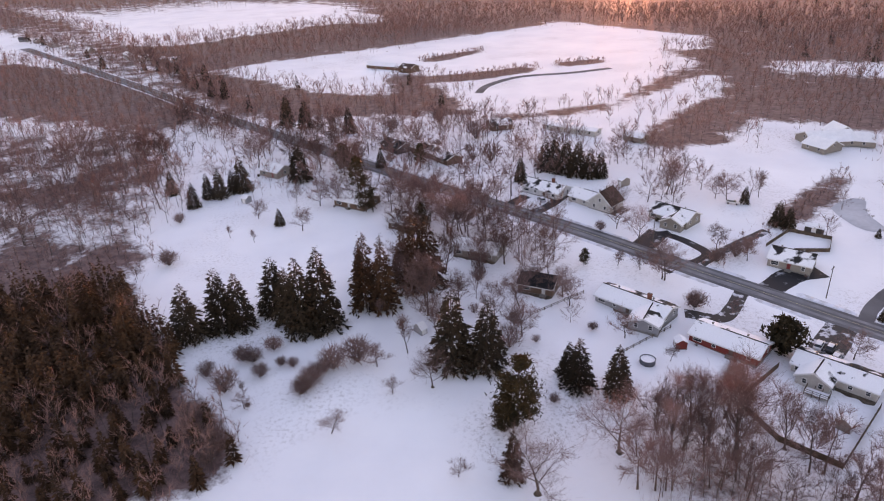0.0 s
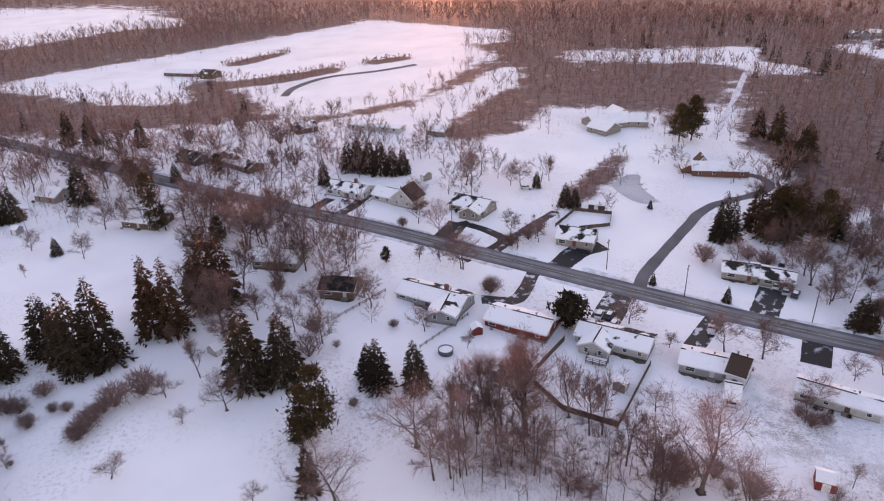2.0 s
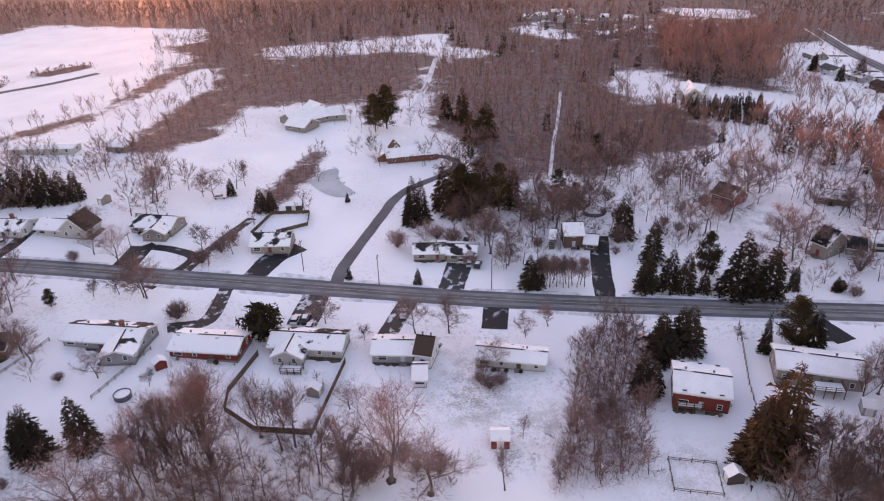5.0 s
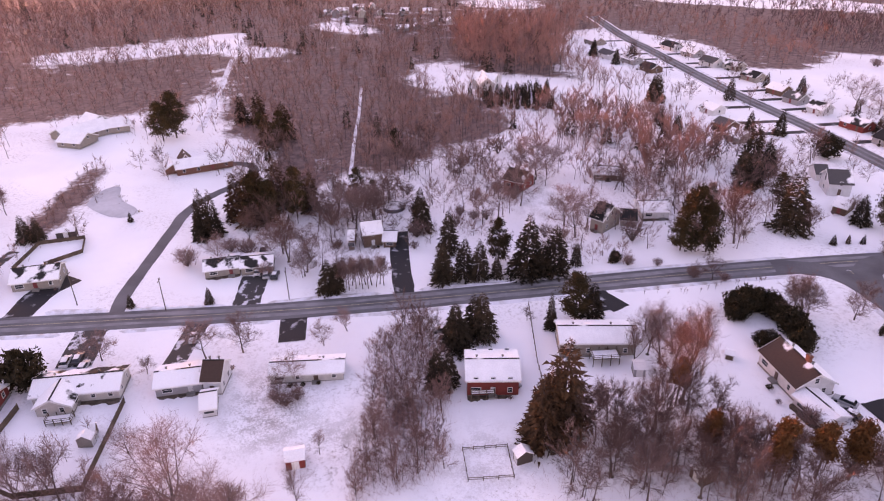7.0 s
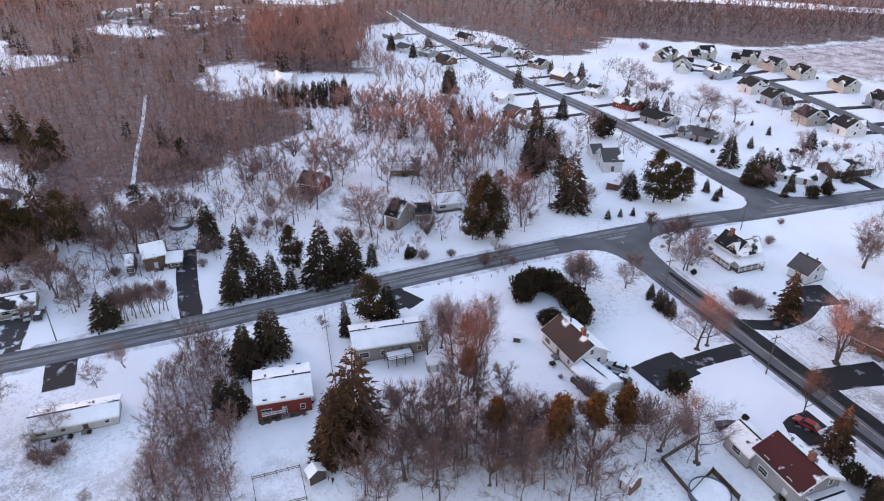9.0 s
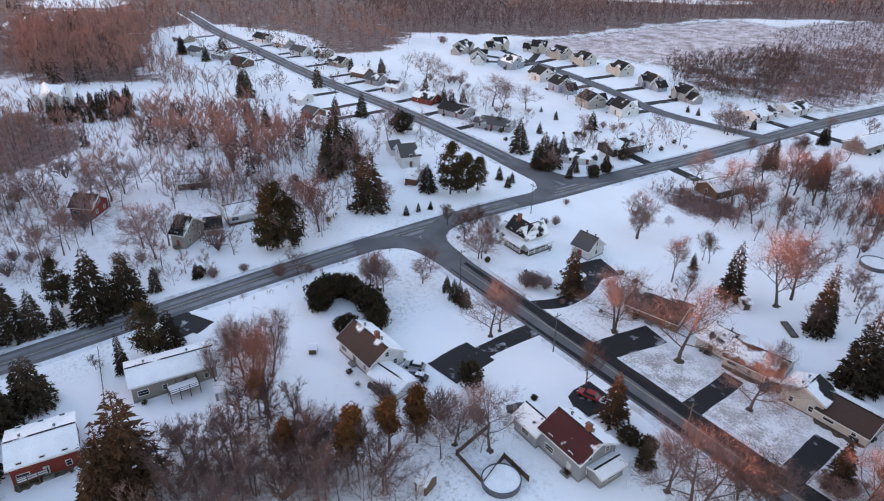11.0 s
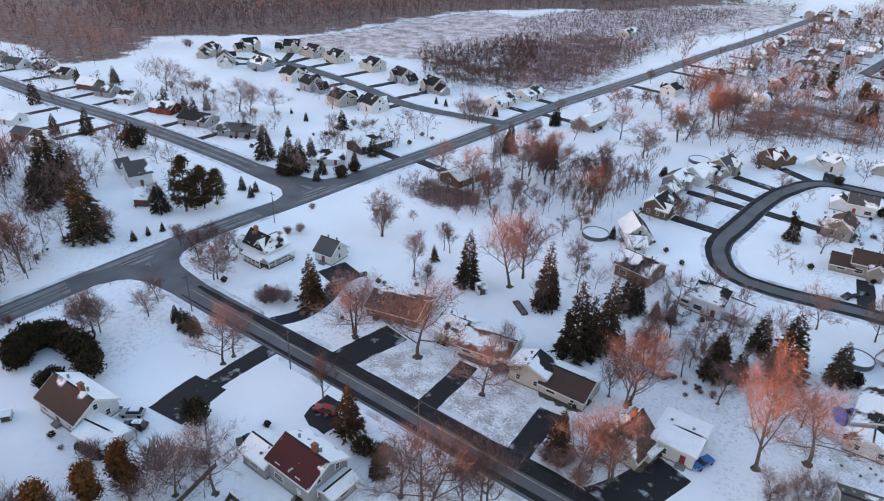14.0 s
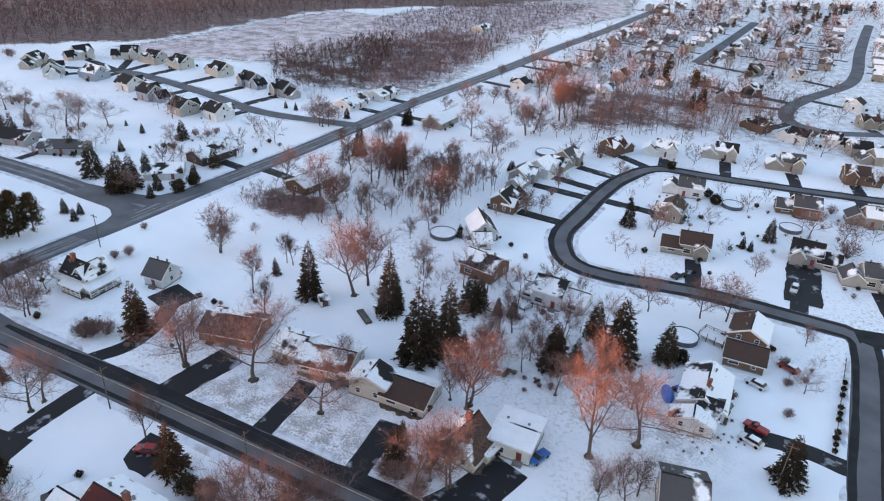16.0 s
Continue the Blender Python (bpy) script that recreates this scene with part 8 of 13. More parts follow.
house("distant suburban house with snow on its roof", [(81.1, -833.8, 89.0, 8.3, 5.8, 2.58, 1.85)], walls='grey', slopes=('dark', 'half'), detail=0)
house("distant suburban house with snow on its roof", [(624.9, 5.9, 86.2, 7.2, 5.8, 2.58, 1.85)], walls='white', slopes=('grey', 'grey'), detail=0)
house("distant suburban house with snow on its roof", [(634.1, -7.1, 86.3, 9.1, 5.8, 2.58, 1.85)], walls='cream', slopes=('dark', 'snow'), detail=0)
house("distant suburban house with snow on its roof", [(651.3, -19.8, 85.7, 9.1, 5.8, 2.58, 1.85)], walls='grey', slopes=('half', 'snow'), detail=0)
house("distant suburban house with snow on its roof", [(655.8, -31.7, 4.7, 9.1, 5.8, 2.58, 1.85)], walls='white', slopes=('half', 'half'), detail=0)
house("distant suburban house with snow on its roof", [(615.2, -2.2, -2.0, 8.3, 5.8, 4.23, 1.85)], walls='grey', slopes=('half', 'half'), detail=0)
house("distant suburban house with snow on its roof", [(610.8, -23.4, 2.6, 9.1, 5.8, 4.23, 1.85)], walls='cream', slopes=('half', 'snow'), detail=0)
house("distant suburban house with snow on its roof", [(618.4, -38.8, -2.1, 7.2, 5.8, 2.58, 1.85)], walls='cream', slopes=('dark', 'half'), detail=0)
house("distant suburban house with snow on its roof", [(612.2, -58.5, 88.5, 7.2, 5.8, 4.23, 1.85)], walls='grey', slopes=('half', 'half'), detail=0)
house("distant suburban house with snow on its roof", [(618.3, -77.2, 95.3, 7.2, 5.8, 2.58, 1.85)], walls='white', slopes=('dark', 'snow'), detail=0)
house("distant suburban house with snow on its roof", [(542.2, -53.9, 96.0, 9.1, 5.8, 2.58, 1.85)], walls='grey', slopes=('grey', 'half'), detail=0)
house("distant suburban house with snow on its roof", [(548.3, -65.5, 0.9, 8.3, 5.8, 2.58, 1.85)], walls='grey', slopes=('half', 'half'), detail=0)
house("distant suburban house with snow on its roof", [(558.9, -78.4, -2.7, 9.1, 5.8, 2.58, 1.85)], walls='tan', slopes=('grey', 'half'), detail=0)
house("distant suburban house with snow on its roof", [(566.7, -91.6, 0.5, 8.3, 5.8, 2.58, 1.85)], walls='white', slopes=('grey', 'snow'), detail=0)
house("distant suburban house with snow on its roof", [(580.1, -103.3, -1.7, 7.2, 5.8, 2.58, 1.85)], walls='grey', slopes=('dark', 'snow'), detail=0)
house("distant suburban house with snow on its roof", [(190.8, 819.0, -5.4, 7.2, 5.8, 2.58, 1.85)], walls='grey', slopes=('grey', 'half'), detail=0)
house("distant suburban house with snow on its roof", [(197.0, 791.2, 91.2, 9.1, 5.8, 2.58, 1.85)], walls='tan', slopes=('half', 'half'), detail=0)
house("distant suburban house with snow on its roof", [(198.1, 744.6, 94.3, 9.1, 5.8, 4.23, 1.85)], walls='beige', slopes=('dark', 'half'), detail=0)
house("distant suburban house with snow on its roof", [(205.1, 717.3, 93.7, 8.3, 5.8, 2.58, 1.85)], walls='white', slopes=('half', 'snow'), detail=0)
house("distant suburban house with snow on its roof", [(207.2, 673.3, 94.0, 7.2, 5.8, 2.58, 1.85)], walls='tan', slopes=('grey', 'snow'), detail=0)
house("distant suburban house with snow on its roof", [(215.7, 604.2, 87.4, 9.1, 5.8, 4.23, 1.85)], walls='white', slopes=('half', 'snow'), detail=0)
house("distant suburban house with snow on its roof", [(220.0, 584.3, 4.8, 7.2, 5.8, 2.58, 1.85)], walls='cream', slopes=('half', 'snow'), detail=0)
house("distant suburban house with snow on its roof", [(228.2, 563.0, 85.6, 7.2, 5.8, 2.58, 1.85)], walls='grey', slopes=('dark', 'half'), detail=0)
house("distant suburban house with snow on its roof", [(232.3, 553.4, -2.8, 9.1, 5.8, 2.58, 1.85)], walls='grey', slopes=('half', 'half'), detail=0)
tagged(new("far_driveways", boxes("far_driveways", DRIVE, *FAR_DRIVES)), "dark cleared driveways between the far houses", "driveway", kind="stuff")
shed(124.2, -18.0, -82.8, 3.5, 3.6, 2.2, 0.9, walls='red', label='red garden shed with snow on its roof')
shed(136.1, 61.5, -133.4, 2.3, 2.6, 1.9, 0.7, walls='red', label='small dark shed with snow on its roof')
shed(133.3, 23.5, -3.1, 1.8, 2.8, 2.0, 0.9, walls='tan', label='small tan shed with a snowy roof in a fenced yard')
shed(136.0, 22.8, -77.5, 0.6, 2.4, 2.0, 0.8, walls='brown', label='small brown shed with a snowy roof in a fenced yard')
shed(118.8, -60.4, -166.3, 2.0, 3.0, 2.0, 1.0, walls='dark', label='dark wooden garden shed with a white roof')
shed(140.2, -89.7, -99.5, 2.3, 3.2, 2.0, 0.6, walls='grey', label='grey garden shed beside a raised house')
shed(109.8, -90.7, -161.8, 3.0, 3.4, 2.2, 1.0, walls='brown', label='weathered brown shed among bare trees')
shed(96.5, -110.6, -158.5, 2.2, 3.2, 2.2, 0.8, walls='brown', label='brown shed beside the pool yard')
shed(117.6, -96.8, -128.5, 1.3, 2.6, 1.8, 0.7, walls='grey', label='small grey shed among bare trees')
shed(142.1, -110.9, -122.3, 1.7, 2.2, 1.3, 0.4, walls='white', slopes=('white', 'white'), label='small white shed alone on a snowy lawn')
shed(218.4, 129.4, -104.9, 2.2, 4, 2.4, 1.0, walls='tan', label='small tan shed on a snowy field')
shed(95.1, 110.4, -3.3, 1.8, 3.2, 1.6, 1.2, walls='grey', label='collapsed grey shed with snow on it')
shed(110.7, 224.1, -70.5, 2.4, 3, 2, 0.8, walls='grey', label="small grey shed at the field's edge")
shed(99.5, -204.5, -124.2, 2.2, 3.0, 1.8, 1.0, walls='white', slopes=('dark', 'dark'), label='white domed garden shed on a lawn')
shed(232.5, -3.7, -94.0, 1.9, 4, 2.2, 0.8, walls='dark', label='dark shed beside a snowy lane')
shed(72.6, -243.6, 175.2, 1.7, 3, 2.2, 0.8, walls='grey', label='grey garden shed by a hedge')
pool(124.6, 63.6, 1.83)
pool(237.3, -39.5, 3.67)
pool(20.2, -235.6, 3.56)
pool(20.1, -322.9, 3.45)
pool(92.0, -252.2, 3.90)
pool(1.8, -314.2, 3.34)
pool(90.8, -335.2, 3.93)
pool(89.9, -121.7, 3.42)
deck(144.9, -83.7, -91, 6, 3.2, 2.0)
deck(138.0, -55.5, -91, 5, 2.6, 1.6)
deck(140.3, 31.3, -85, 5, 2.5, 0.8)
deck(13.8, -238.9, -15, 6, 4, 1.1)
deck(57.9, -229.1, -20, 5, 3, 0.5)
car(160.4, 37.9, 5, 'white')
car(161.4, 35.5, 3, 'black')
car(168.1, 11.2, 10, 'white', truck=True)
car(200.0, 0.4, 0, 'white')
car(197.8, -2.1, 8, 'silver')
car(197.2, -4.8, -5, 'black')
car(184.4, 142.3, 60, 'silver')
car(190.9, 139.9, 60, 'white')
car(35.8, -183.1, 70, 'blue', truck=True, snow=False)
car(3.3, -226.2, -20, 'white')
car(-2.5, -235.9, -25, 'red')
car(2.4, -207.5, -20, 'white')
car(1.9, -211.8, -20, 'red', snow=False, truck=True)
car(-1.5, -274.1, 85, 'white')
car(26.7, -264.3, 60, 'black')
car(101.9, -135.5, 60, 'black', snow=False, label='parked black car beside a split-level house')
car(97.1, -149.7, 20, 'red', snow=False)
car(159.0, -49.3, 80, 'white')
car(162.8, -49.2, 80, 'silver')
car(139.6, -61.8, -80, 'silver')
car(124.5, -126.0, 40, 'silver')
car(121.1, -124.5, 35, 'black')
car(158.2, 33.2, 0, 'silver')
car(-1.1, -333.8, 0, 'black')
car(78.1, -181.8, 60, 'black', snow=False)
car(214.3, 0.8, 0, 'black')
car(60.4, -183.2, 60, 'black', snow=False)
utility_pole(181.9, 21.3, 0)
utility_pole(184.1, -10.2, 0)
utility_pole(167.6, -195.6, 0)
utility_pole(-3.0, -198.5, 0)
utility_pole(186.0, 45, 0)
utility_pole(180.5, 95, 0)
utility_pole(176, 150, 0)
utility_pole(176, 205, 0)
utility_pole(176, 260, 0)
for pole_x, pole_y in [(146, -153.3), (112, -153.9), (78, -154.6), (40, -155.2), (5, -156)]:
    utility_pole(pole_x, pole_y, 90)
for pole_a, pole_b in zip([(146, -153.3), (112, -153.9), (78, -154.6), (40, -155.2)], [(112, -153.9), (78, -154.6), (40, -155.2), (5, -156)]):
    for aside in (-1.0, 0.45, 1.0):
        cable(pole_a, pole_b, aside)
tarp_pile(19.1, -213.4, -70, 5.5, 2.6, 1.5)
tarp_pile(17.4, -216.1, -30, 2.2, 1.8, 1.2)
planter(87.8, -204.7, -35, 6, 1.6)
fence([(205.0, 69.4), (220.7, 68.7), (224.4, 56.7), (215.4, 54.2), (207.7, 61.9)], 1.3, label="dark board fence round a snowed-in yard")
shed(226.8, 62.9, -80, 5.5, 3.0, 2.0, 0.7, walls='dark', label='low dark shed beside a fenced yard')
car(229.6, 91.7, -75, 'white')
fence([(144.7, 41.4), (130.4, 42.2), (124.5, 40.2), (119.8, 31.4), (120.8, 19.7), (145.5, 20.2)], 1.6)
fence([(101.5, -128.2), (99.4, -119.0), (91.1, -118.9)], 1.2)
fence([(91.1, -118.9), (94.0, -125.6), (87.4, -125.7)], 1.4)
fence([(140.2, 92.7), (120.6, 95.5)], 1.0, label='low wire fence between two yards', boards=False)
fence([(141.8, 67.2), (122.8, 69.8)], 1.0, label='low fence between two yards', boards=False)
fence([(170.6, -72.0), (147.2, -69.2), (139.5, -68.8)], 1.1, label='thin fence between two yards', boards=False)
fence([(122.8, -49.6), (122.4, -58.1), (114.6, -58.0), (115.0, -49.7), (122.8, -49.6)], 0.9, label='low frame fence round a snowed-in vegetable plot', boards=False)
fence([(-13.8, -246.4), (-11.9, -213.4)], 0.7, label='low stone-dotted rail along a lawn', boards=False)
plant("spruce", [(52.7, 149.8, 15.9), (60.6, 147.2, 18.0), (64.5, 145.0, 16.2), (74.9, 145.5, 16.5), (74.5, 131.5, 21.8), (79.2, 129.7, 23.2), (74.7, 138.3, 16.5), (91.4, 95.0, 20.6), (96.1, 88.9, 18.4), (106.8, 73.5, 9.8), (105.3, 69.3, 13.1), (109.3, 62.0, 13.8), (107.3, 195.3, 6.5), (116.2, 236.5, 14.8), (112.4, 237.1, 9.7), (106.3, 235.9, 12.3), (94.7, 234.3, 10.4), (95.4, 254.2, 10.4), (103.0, 238.8, 10.7), (169.8, 216.4, 8.4), (137.9, 229.1, 16.5), (180.5, 305.7, 17.5), (184.8, 295.0, 15.4), (194.7, 270.8, 13.9)])
plant("brown", [(74.2, 62.2, 11.8), (93.0, 129.5, 23.2), (95.8, 125.4, 22.5), (100.5, 142.1, 13.4), (109.2, 128.3, 24.0), (113.3, 126.3, 21.7), (109.6, 133.5, 17.3), (38.5, 150.6, 19.3), (36.9, 166.6, 20.8)])
plant("pine", [(85.8, 70.7, 17.0), (82.6, 71.4, 9.2), (153.9, 102.3, 5.6)])
plant("bush", [(152.6, 43.3, 9.5)])
plant("scrub", [(64.7, 130.1, 4.2), (57.1, 131.2, 4.9), (58.6, 129.1, 4.3), (56.9, 122.9, 3.9), (48.2, 131.8, 4.5), (70.4, 113.5, 6.9), (76.2, 111.7, 7.2)])
plant("bare_far", [(129.6, 72.9, 9.2), (132.1, 91.5, 11.4), (162.9, 80.8, 13.7), (158.9, 58.1, 6.1), (129.1, 60.2, 5.5), (121.9, 100.3, 11.9), (111.8, 91.1, 11.9), (78.0, 106.8, 7.8), (101.9, 114.7, 18.9), (109.8, 185.3, 9.6), (123.5, 209.6, 8.5), (127.0, 199.6, 12.4), (135.4, 257.6, 16.7), (154.3, 216.0, 17.5), (152.3, 176.6, 11.6), (146.2, 183.5, 10.1), (105.1, 206.0, 8.1), (125.6, 118.5, 7.2), (161.9, 172.5, 13.2), (140.1, 144.6, 17.6), (144.2, 143.5, 14.8), (131.4, 194.5, 12.0), (150.2, 133.9, 11.8)])
plant("bare", [(94.3, 51.9, 18.5), (74.3, 56.3, 15.4), (108.8, 35.1, 20.1), (81.9, 92.1, 11.1)])
plant("red_far", [(108.8, 289.5, 18.2), (103.1, 296.4, 17.5), (174.9, 272.0, 13.7), (164.3, 243.5, 16.6), (162.8, 221.3, 14.6), (151.8, 234.4, 17.1)])
plant("slim_far", [(86.7, 105.8, 11.9), (92.6, 122.9, 5.8), (90.1, 198.5, 4.9), (93.7, 189.1, 5.0), (50.6, 119.7, 3.8)])
plant("slim", [(100.1, 44.1, 16.5), (110.5, 45.5, 16.9), (118.9, 42.2, 16.4)])
plant("bare", [(57.0, 95.7, 6.2), (74.2, 96.8, 4.4), (67.0, 69.2, 4.6), (48.3, 115.2, 4.6)], width=1.35)
plant("scrub", [(48.3, 123.7, 6.7), (124.6, 118.1, 5.1), (155.7, 67.7, 5.7), (49.1, 115.2, 1.5)])
plant("scrub", [(61.7, 111.3, 5.3), (65.1, 113.0, 4.9), (59.9, 110.8, 4.2), (64.1, 120.8, 2.9), (62.5, 123.1, 2.9), (68.0, 113.8, 3.9), (39.2, 118.0, 5.8), (38.1, 109.5, 5.7), (39.5, 107.0, 4.7), (35.2, 105.8, 4.2), (36.6, 115.7, 5.8), (67.1, 194.3, 5.8), (84.5, 224.2, 4.3)])
plant("spruce", [(211.9, 162.6, 13.6), (213.2, 158.4, 14.9), (214.6, 154.2, 14.5), (215.0, 149.0, 15.3), (216.6, 144.2, 12.6), (220.1, 141.3, 11.4), (195.1, 161.1, 10.7), (233.0, 89.1, 7.0), (222.5, 73.2, 9.5), (223.9, 70.1, 7.8), (236.7, 46.8, 3.7), (184.6, 10.7, 5.4), (184.2, 30.8, 4.1), (186.9, -22.4, 9.3)])
plant("fir", [(223.2, 20.2, 18.2), (225.2, 17.2, 16.5), (223.6, 21.6, 14.2)])
plant("brown", [(232.9, 7.6, 19), (232.7, 3.0, 20), (246.9, 0.2, 18), (241.0, -11.3, 15), (237.5, 12.1, 17)], width=1.3)
plant("brown", [(315.4, 5.8, 17), (303.8, 11.4, 15), (335.4, 19.3, 17), (338.7, 27.5, 14)], width=1.35)
plant("red", [(205.9, -7.7, 17), (239.3, -21.0, 15), (219.1, 5.6, 13)])
plant("bare", [(223.9, -27.1, 16), (227.8, -33.3, 15), (198.9, -13.7, 11), (205.8, 12.8, 11), (221.5, 113.2, 15), (191.8, 116.3, 13), (178.2, 98.7, 14)])
plant("pine", [(232.8, 5.2, 17.8), (236.3, -7.3, 17.6), (308.8, 6.3, 14.2), (319.0, 52.4, 20.2), (314.8, 56.7, 17.1), (326.9, 17.7, 8.7), (153.8, 44.1, 8.7), (230.3, 1.1, 16.1)])
plant("bare_far", [(218.5, 179.4, 11.5), (222.3, 111.6, 14.1), (229.3, 93.7, 12.6), (182.7, 109.5, 11.3), (150.5, 176.8, 13.0), (191.6, 69.5, 9.2), (163.1, 81.7, 13.9), (293.4, 53.2, 5.8), (261.4, 15.8, 9.7), (230.6, -25.8, 15.6), (232.1, -32.5, 14.2), (161.6, -1.9, 12.5), (160.1, 6.4, 11.8), (155.3, 18.4, 5.0), (162.0, -20.8, 8.0), (167.3, -26.2, 7.9), (196.5, -13.2, 9.6), (172.4, 153.3, 11.1), (229.8, 98.4, 9.0), (163.3, 89.0, 7.4), (160.9, 95.0, 5.6), (210.9, -5.5, 13.3), (210.0, -2.3, 11.4), (161.1, 30.2, 9.4), (191.4, 79.2, 9.5), (164.0, 151.3, 8.9), (141.3, 147.6, 19.7), (146.2, 144.0, 12.9)])
plant("bare", [(111.3, 1.0, 22.5), (109.2, -6.9, 16.6), (129.9, 14.5, 8.0), (149.1, -14.5, 9.1)])
plant("red_far", [(104.9, 118.8, 16.9), (106.2, 128.4, 16.4), (120.9, 128.0, 16.5), (125.6, 153.5, 14.8), (126.5, 146.2, 13.8), (111.0, 112.2, 11.1), (126.0, 118.1, 13.3), (137.7, 119.5, 13.9), (147.1, 112.0, 14.2)])
plant("bare_far", [(96.7, 105.5, 13.3), (111.9, 100.3, 12.4), (110.6, 91.8, 10.8), (158.7, 154.2, 13.5), (131.2, 104.4, 10.1), (134.6, 95.6, 10.1), (150.4, 166.5, 13.4), (236.1, -20.9, 14.0), (230.2, -15.1, 13.8), (275.3, -38.9, 13.1), (271.1, -46.3, 12.8), (205.7, -14.2, 12.9)])
plant("slim_far", [(242.1, 87.8, 10.8), (187.4, -24.3, 10.7), (186.9, -26.0, 9.8), (187.4, -27.8, 10.8), (186.9, -29.7, 10.7), (186.8, -31.3, 9.9), (187.3, -33.4, 10.5), (187.8, -35.5, 9.3), (187.6, -22.9, 8.7), (189.4, -23.6, 8.7), (188.2, -25.1, 8.7), (189.3, -26.8, 9.2), (189.2, -28.8, 8.3), (189.0, -30.5, 9.3), (188.5, -32.2, 9.4), (188.7, -34.4, 9.2), (191.1, -24.2, 8.8), (191.3, -27.3, 8.4)])
plant("slim", [(125.7, -22.4, 6.6), (107.8, 47.6, 17.0), (110.6, 45.3, 17.1), (108.8, 40.4, 16.9), (105.1, 50.0, 12.8), (121.6, 42.2, 14.9), (111.9, -20.0, 11.7), (110.0, 35.3, 25.2)])
plant("red", [(109.0, 35.4, 24.5), (104.1, 43.6, 14.0), (105.5, 39.9, 15.3), (118.6, 29.6, 15.9), (121.1, 25.4, 13.8), (141.5, -13.0, 9.0)])
plant("scrub", [(156.3, 68.5, 4.4), (198.5, -2.1, 4.7), (177.9, 112.7, 4.0), (97.2, 70.0, 2.6), (127.0, 80.6, 2.5), (143.1, -11.6, 3.1), (140.9, -14.2, 3.8), (142.6, -16.5, 3.8), (214.1, 10.5, 5.0), (211.8, 4.9, 5.9), (206.1, 21.5, 6.8), (184.4, 75.7, 4.9), (191.7, 73.3, 5.0), (198.7, 72.6, 5.1)])
plant("spruce", [(187.3, -51.7, 10.3), (158.9, -51.9, 11.1), (159.2, -58.7, 12.9), (141.8, -46.7, 11.4), (142.9, -48.8, 9.0), (161.6, -85.7, 10.7)])
plant("fir", [(159.5, -75.1, 10.7)])
plant("pine", [(162.1, -81.7, 13.2), ])
plant("brown", [(125.9, -69.1, 22.0), (122.2, -64.5, 17.0)], width=1.25)
plant("high_pine", [(129.6, -93.8, 10.9), (107.6, -103.2, 13.5)])
plant("brown", [(123.9, -66.1, 18.8)])
plant("red", [(142.7, -95.4, 16.6), (139.7, -100.4, 18.1), (145.9, -93.9, 11.9), (111.4, -97.3, 14.3), (117.0, -77.7, 12.0)])
plant("bare_far", [(155.9, -134.7, 10.9), (164.0, -70.3, 4.4)])
plant("bare", [(145.3, -99.3, 11.8), (154.2, -96.3, 8.0)])
plant("spruce", [(218.8, -47.9, 15.3), (203.3, -54.8, 14.2), (186.7, -51.7, 12.0), (187.3, -57.4, 12.8), (186.4, -61.5, 12.6), (186.0, -66.3, 6.8), (184.8, -74.2, 19.7), (185.0, -82.0, 15.5), (188.3, -88.8, 7.0), (186.5, -20.4, 10.7), (188.0, -99.3, 4.8), (184.8, -78.3, 11.2)])
plant("pine", [(194.6, -68.1, 13.5), (190.6, -122.6, 19.3), (189.0, -126.3, 14.7), (191.0, -119.7, 13.3), (193.1, -183.1, 17.5), (190.3, -192.0, 12.0), (191.0, -188.0, 14.0), ])
plant("high_pine", [(106.1, -114.9, 13.5), (105.6, -100.5, 12.6), (107.3, -109.7, 12.3), (113.7, -92.9, 11.7)])
plant("spruce", [(198.3, -156.0, 19.3), (199.0, -178.2, 10.2), (211.1, -227.5, 13.2), (193.2, -223.6, 14.4), (195.2, -222.3, 10.2), (193.2, -227.7, 12.1), (223.1, -248.3, 5.0), (243.1, -166.3, 19.0), (240.6, -161.6, 10.8), (240.2, -170.7, 14.1), (280.9, -197.9, 11.1), (288.5, -189.2, 8.8), (194.1, -204.4, 5.0), (187.2, -202.4, 4.5), (189.6, -206.1, 4.0), (145.3, -148.7, 4.7), (141.3, -148.1, 5.9), (137.2, -148.5, 5.5), (139.3, -148.4, 5.9), (181.7, -225.1, 5.0), (187.8, -163.0, 3.4), (187.8, -167.4, 3.1), (187.1, -171.4, 3.1), (335.5, -167.0, 15.0), (443.6, -168.1, 8.5), (420.8, -184.4, 11.5)])
plant("bush", [(254.1, -202.0, 8.7), (178.1, -233.2, 4.6), (178.4, -239.7, 4.2), (84.1, -146.7, 3.6), (188.3, -100.2, 3.0), (151.0, -165.9, 1.7), (113.5, -132.8, 5.7), (80.2, -147.4, 4.0), (102.5, -140.1, 1.4)])
plant("brown", [(127.1, -173.2, 14.3), (89.6, -148.5, 12.7), (127.2, -174.8, 10.9)])
plant("bare_far", [(154.1, -134.2, 12.1), (151.6, -145.6, 9.2), (153.5, -165.8, 11.9), (138.4, -210.1, 10.1), (250.9, -90.9, 19.6), (254.2, -95.6, 14.7), (258.5, -86.3, 14.8), (260.5, -70.4, 13.7), (204.4, -93.0, 16.3), (210.0, -98.1, 14.0), (212.9, -91.7, 14.9), (174.1, -121.4, 8.6)])
plant("bare", [(124.6, -149.1, 12.5), (110.1, -170.9, 17.6), (111.0, -97.0, 13.6), (101.6, -120.4, 12.7), (96.8, -124.7, 15.3)])
plant("red_far", [(192.7, -136.3, 19.7)])
